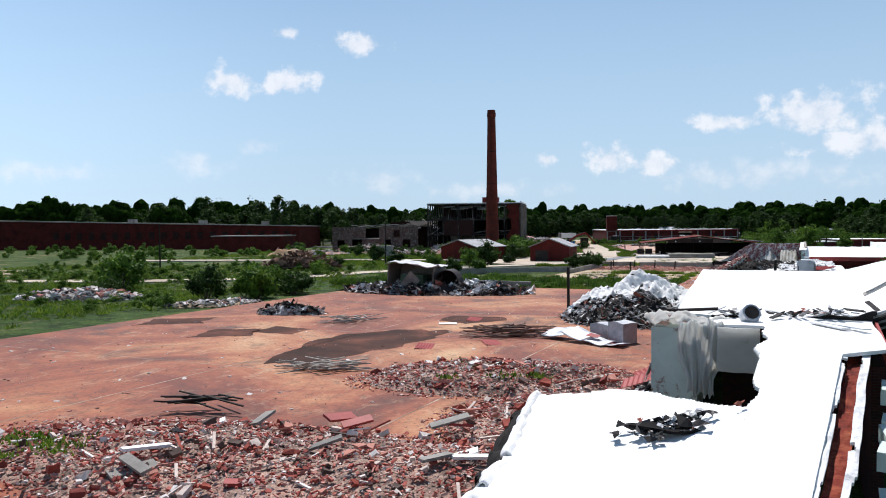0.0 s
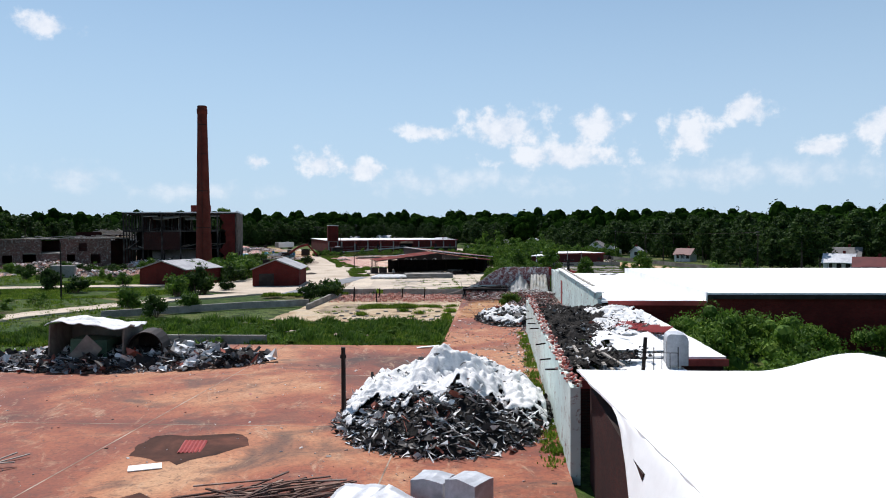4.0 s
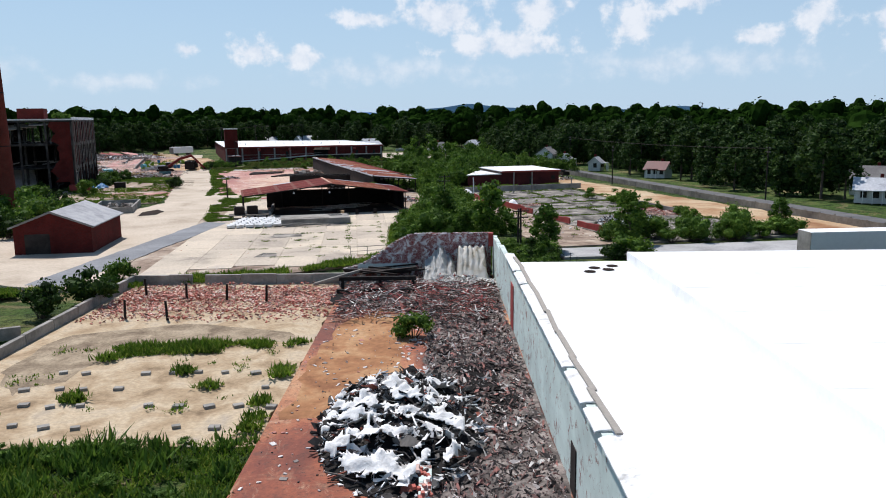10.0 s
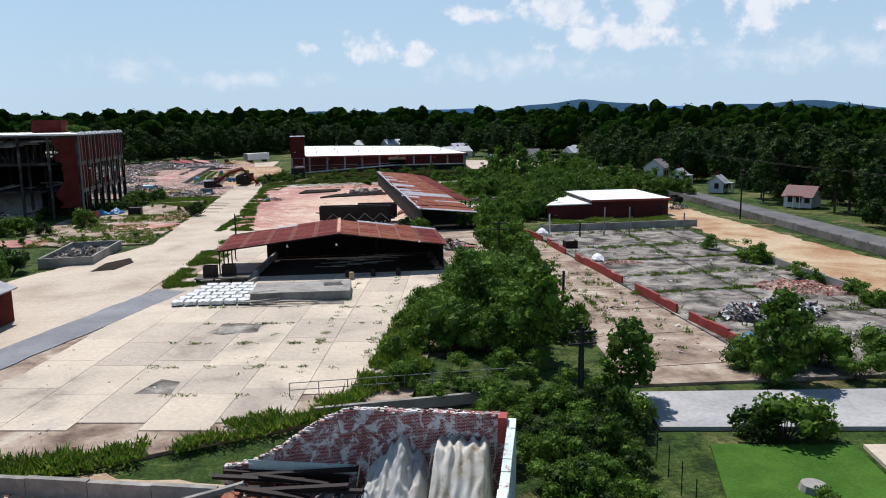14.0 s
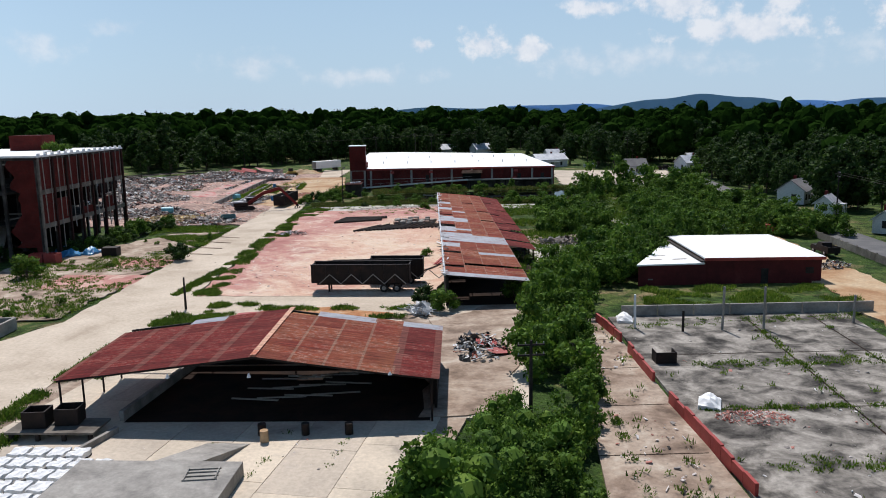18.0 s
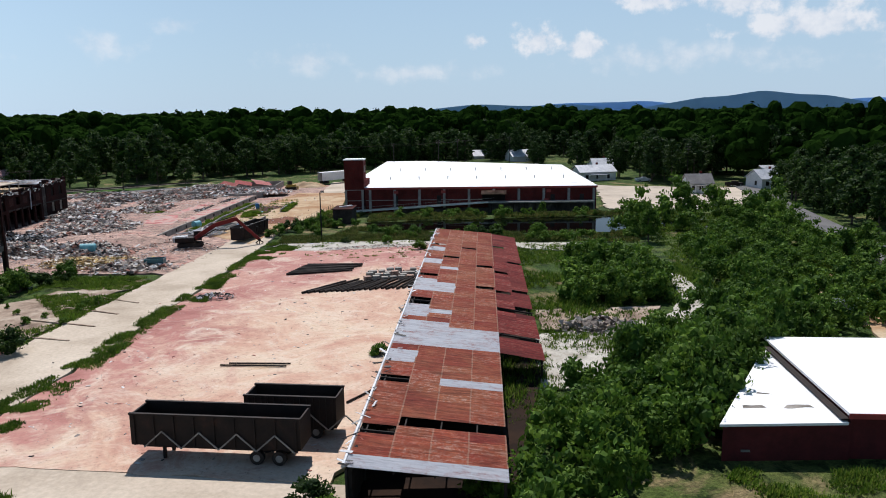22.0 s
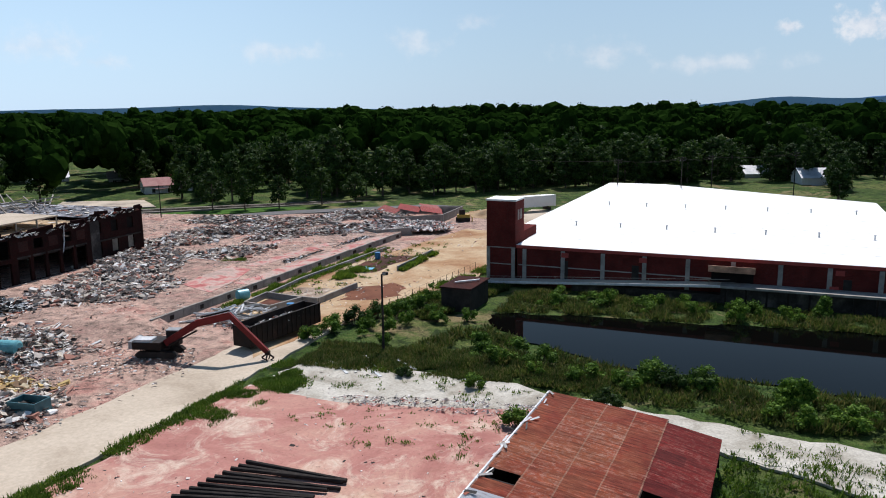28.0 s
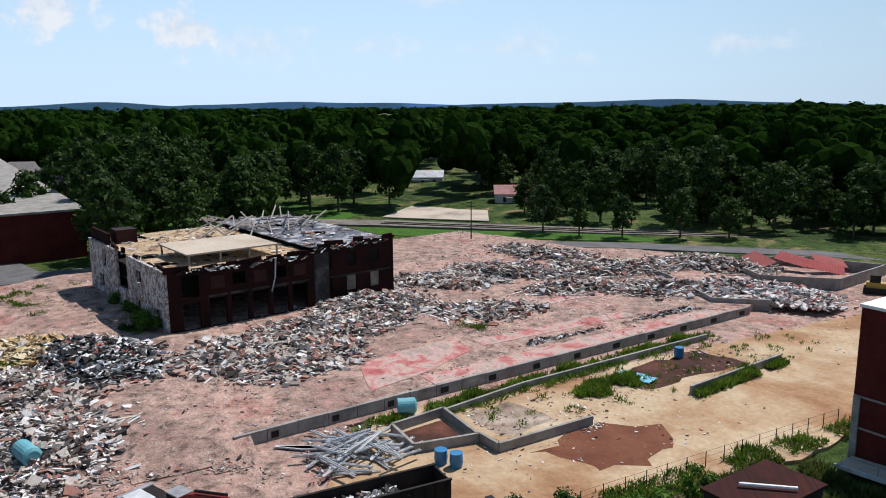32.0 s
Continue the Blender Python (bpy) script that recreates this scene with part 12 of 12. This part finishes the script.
# ---- houses beyond the site ----
def house(x, y, rz, w, d, h, rise, wall, roof, label):
    t = thing("house", pose(x, y, -0.1, 0, 0, rz), label, "house", "houses beyond the site")
    s_ = Shape()
    s_.add([(0, 0, 0), (w, 0, 0), (w, d, 0), (0, d, 0), (0, 0, h), (w, 0, h), (w, d, h), (0, d, h), (0, d / 2, h + rise), (w, d / 2, h + rise)],
           [(0, 1, 5, 4), (2, 3, 7, 6), (1, 2, 6, 9, 5), (3, 0, 4, 8, 7)])
    part("wall", s_, wall, t)
    for a, b in (((-0.4, -0.5, h - 0.3), (-0.4, d / 2, h + rise + 0.1)), ((-0.4, d + 0.5, h - 0.3), (-0.4, d / 2, h + rise + 0.1))):
        v = [a, (w + 0.4, a[1], a[2]), (w + 0.4, b[1], b[2]), b]
        v += [(p[0], p[1], p[2] + 0.15) for p in v]
        part("roof_slope", Shape().add(v, [(0, 1, 2, 3), (7, 6, 5, 4), (0, 4, 5, 1), (1, 5, 6, 2), (2, 6, 7, 3), (3, 7, 4, 0)]), roof, t)
    for k in range(3):
        wn_ = part("window", Shape().box(w * (0.15 + 0.3 * k), -0.06, 1.0, w * (0.15 + 0.3 * k) + 1.0, -0.004, 2.3), M_DARK, t)
    part("window", Shape().box(-0.06, d * 0.3, 1.0, -0.004, d * 0.3 + 1.0, 2.3), M_DARK, t)
    part("chimney", Shape().box(w * 0.6, d * 0.55, h + rise * 0.6, w * 0.6 + 0.6, d * 0.55 + 0.6, h + rise + 0.9), M_BRICK, t)
    part("porch_roof", Shape().box(w * 0.2, -1.8, 2.3, w * 0.7, -0.4, 2.45), roof, t)
    for k in range(3):
        part("porch_post", Shape().box(w * (0.2 + 0.24 * k), -1.7, 0, w * (0.2 + 0.24 * k) + 0.12, -1.58, 2.3), M_WHITE, t)
    return t


M_SIDING = blotchy("white_siding", [(0.3, (0.55, 0.56, 0.56)), (0.7, (0.66, 0.66, 0.65))], 0.5, 4, 0.7, 0.1, 0.01)
M_GREYROOF = blotchy("grey_shingle_roof", [(0.3, (0.16, 0.15, 0.15)), (0.7, (0.25, 0.24, 0.23))], 0.5, 4, 0.9)
M_MAROONROOF = blotchy("maroon_metal_roof", [(0.3, (0.085, 0.012, 0.013)), (0.7, (0.14, 0.024, 0.022))], 0.5, 4, 0.6)
M_PINKROOF = blotchy("faded_pink_shingle_roof", [(0.3, (0.33, 0.16, 0.15)), (0.7, (0.45, 0.26, 0.24))], 0.5, 4, 0.85)
M_REDROOF = blotchy("bright_red_sheet_roof", [(0.3, (0.38, 0.03, 0.025)), (0.7, (0.50, 0.07, 0.05))], 0.5, 4, 0.7)
for x, y, rz, w, d, h, rise, rf, lb in (
        (105, 172, -38, 7.6, 6, 2.4, 1.7, M_MAROONROOF, "white cottage with a maroon metal roof and porch"),
        (111, 191, -42, 6.4, 5.6, 2.5, 1.7, M_TIN, "white house with a pale metal roof"), (121, 204, -42, 7.5, 6, 3.2, 2.2, M_GREYROOF, "pale house with a hipped grey roof behind"),
        (104.5, 258, -50, 5.4, 5, 2.3, 1.7, M_MAROONROOF, "white cottage with a brown roof and porch"), (104.5, 286, 52, 4.6, 3.6, 2.4, 1.5, M_TIN, "narrow white gabled cottage"),
        (104.5, 311, 52, 4.6, 3.6, 2.4, 1.5, M_TIN, "narrow white gabled cottage"), (106, 330, 52, 7, 6, 3.2, 2.2, M_GREYROOF, "white gabled cottage by the street"),
        (81, 420, 8, 7, 6, 3.0, 2.2, M_GREYROOF, "white house with a grey gabled roof"), (104, 432, 20, 9, 8, 3.2, 2.2, M_TIN, "white house behind the street trees"), (110, 452, 10, 11, 8, 3.4, 1.8, M_TIN, "long pale house with a metal roof"),
        (8, 540, 30, 11, 8, 4.2, 2.2, M_TIN, "white house with a metal roof"),
        (26, 527, 25, 13, 9, 4.6, 2.4, M_TIN, "white house with a metal roof"), (52, 456, 22, 13, 8, 3.4, 1.8, M_TIN, "white house with a pale roof"),
        (58, 484, 15, 8, 7, 3.4, 2.4, M_TIN, "white house with a metal roof"), (-9, 603, 20, 16, 9, 4.0, 2.6, M_MAROONROOF, "white house with a wide maroon roof"),
        (-158, 436, 60, 15, 8, 3.4, 1.9, M_PINKROOF, "long white house with a pinkish roof"), (-220, 436, 60, 14, 8, 3.4, 1.8, M_TIN, "white house with a pale roof"), (-196, 452, 55, 9, 7, 3.2, 2.0, M_GREYROOF, "grey house with a gabled roof"),
        (-215, 497, 60, 15, 8, 3.8, 1.8, M_TIN, "pale house with a white metal roof"), (-204, 541, 60, 9, 7, 5.0, 3.2, M_REDROOF, "tall house with a bright red roof"), (-292, 310, 70, 22, 12, 6.0, 3.0, M_GREYROOF, "large pale house with a grey roof"),
        (-213, 566, 60, 12, 8, 6.0, 3.4, M_REDROOF, "house with a bright red roof among trees"), (-183, 546, 60, 10, 8, 5.0, 2.4, M_TIN, "pale house among trees"),
        (-110, 497, 50, 11, 8, 3.8, 2.2, M_GREYROOF, "pale house among trees"), (-304, 482, 60, 12, 8, 7.0, 3.6, M_REDROOF, "house with a bright red roof on the rise")):
    house(x, y, rz, w, d, h, rise, M_SIDING, rf, lb)

# ---- fences ----
fn = thing("street_fence", pose(0, 0, 0), "long grey board fence along the street", "fence")
for k in range(60):
    x0, y0 = 89.0 + 0.035 * k, 150 + 3.2 * k
    part("fence_panel", Shape().beam((x0, y0, 0.5), (x0 - 0.05, y0 + 3.1, 0.5), 0.06, 1.1), M_GREY, fn)
    part("fence_post", Shape().box(x0 - 0.08, y0 - 0.08, -0.2, x0 + 0.08, y0 + 0.08, 1.2), M_GREY, fn)
wf = thing("wire_fence", pose(0, 0, 0), "thin wire fence along the clay track", "fence")
for k in range(15):
    x, y = -11.6 - 0.05 * k, 352 + 2.1 * k
    part("fence_post", Shape().tube((x, y, -0.1), (x, y, 1.4), 0.04, n=5), M_STEEL, wf)
for z in (0.4, 0.9, 1.35):
    part("wire", Shape().tube((-11.6, 352, z), (-12.3, 381.4, z), 0.012, n=4), M_STEEL, wf)
lf = thing("lawn_fence", pose(0, 0, 0), "chain-link fence beside the lawn", "fence")
for k in range(8):
    part("fence_post", Shape().tube((39.0 + 0.05 * k, 137 + 1.9 * k, -0.2), (39.0 + 0.05 * k, 137 + 1.9 * k, 1.6), 0.03, n=6), M_STEEL, lf)
for z in (0.3, 0.7, 1.1, 1.55):
    part("wire", Shape().tube((39.0, 137, z), (39.4, 150.3, z), 0.008, n=4), M_STEEL, lf)

# ---- wires ----
def sagging(name, a, b, drop, label, r_=0.018):
    t = thing(name, pose(0, 0, 0), label, "cable", "overhead wires")
    a, b = Vector(a), Vector(b)
    pts = [a.lerp(b, k / 10) - Vector((0, 0, drop * 4 * (k / 10) * (1 - k / 10))) for k in range(11)]
    side = (b - a).cross(Vector((0, 0, 1))).normalized() * r_
    s_ = Shape()
    for q in pts:
        s_.v += [tuple(q + side), tuple(q + Vector((0, 0, r_))), tuple(q - side), tuple(q - Vector((0, 0, r_)))]
    s_.f = [(4 * k + i, 4 * k + (i + 1) % 4, 4 * k + 4 + (i + 1) % 4, 4 * k + 4 + i) for k in range(10) for i in range(4)]
    part("wire", s_, M_DARK, t)


sagging("overhead_wire", (14.55, 40.0, 10.5), (40, 46, 9.2), 0.8, "thin black wire from the floodlight pole")
sagging("overhead_wire", (14.5, 40.0, 10.3), (16.4, 44, 5.2), 0.6, "thin black wire hanging from the floodlight pole")
for (x0, y0), (x1, y1), h0, h1 in (((100.5, 300), (99.5, 200), 9.5, 9.5), ((2, 470), (8, 478), 13.4, 13.4), ((8, 478), (26, 500), 13.4, 13.4), ((-14.5, 470), (2, 470), 12.4, 13.3), ((-60, 497), (-14.5, 470), 10.4, 12.4), ((-107.7, 398.8), (-162, 361), 8.5, 9.5)):
    for k in (-0.8, 0.8):
        sagging("overhead_wire", (x0 + k, y0, h0), (x1 + k, y1, h1), 0.6, "thin black power line between poles", 0.025)

# ---- cast panels of the yard ----
apron_ob = bpy.data.objects["pavement_apron"]
panel_me = {}
ang = radians(-6)
ca, sa = math.cos(ang), math.sin(ang)
for i in range(-9, 16):
    for j in range(-2, 16):
        w, d = 4.4, 6.2
        cx, cy = (i + 0.5) * w, 150 + (j + 0.5) * d + 1.2 * (i % 2)
        pts = []
        for px, py in ((-w / 2 + 0.02, -d / 2 + 0.02), (w / 2 - 0.02, -d / 2 + 0.02), (w / 2 - 0.02, d / 2 - 0.02), (-w / 2 + 0.02, d / 2 - 0.02)):
            x, y = cx + px, cy + py - 150
            pts.append((x * ca - y * sa, 150 + x * sa + y * ca))
        if all(inside(p, APRON) for p in pts):
            if "p" not in panel_me:
                panel_me["p"] = Shape().box(-w / 2 + 0.02, -d / 2 + 0.02, 0, w / 2 - 0.02, d / 2 - 0.02, 0.05).data("concrete_panel", M_APRON)
            ob = part("concrete_panel", panel_me["p"], None, apron_ob)
            x, y = cx, cy - 150
            ob.matrix_basis = pose(x * ca - y * sa, 150 + x * sa + y * ca, -0.028 + rng.uniform(0, 0.012), 0, 0, -6)
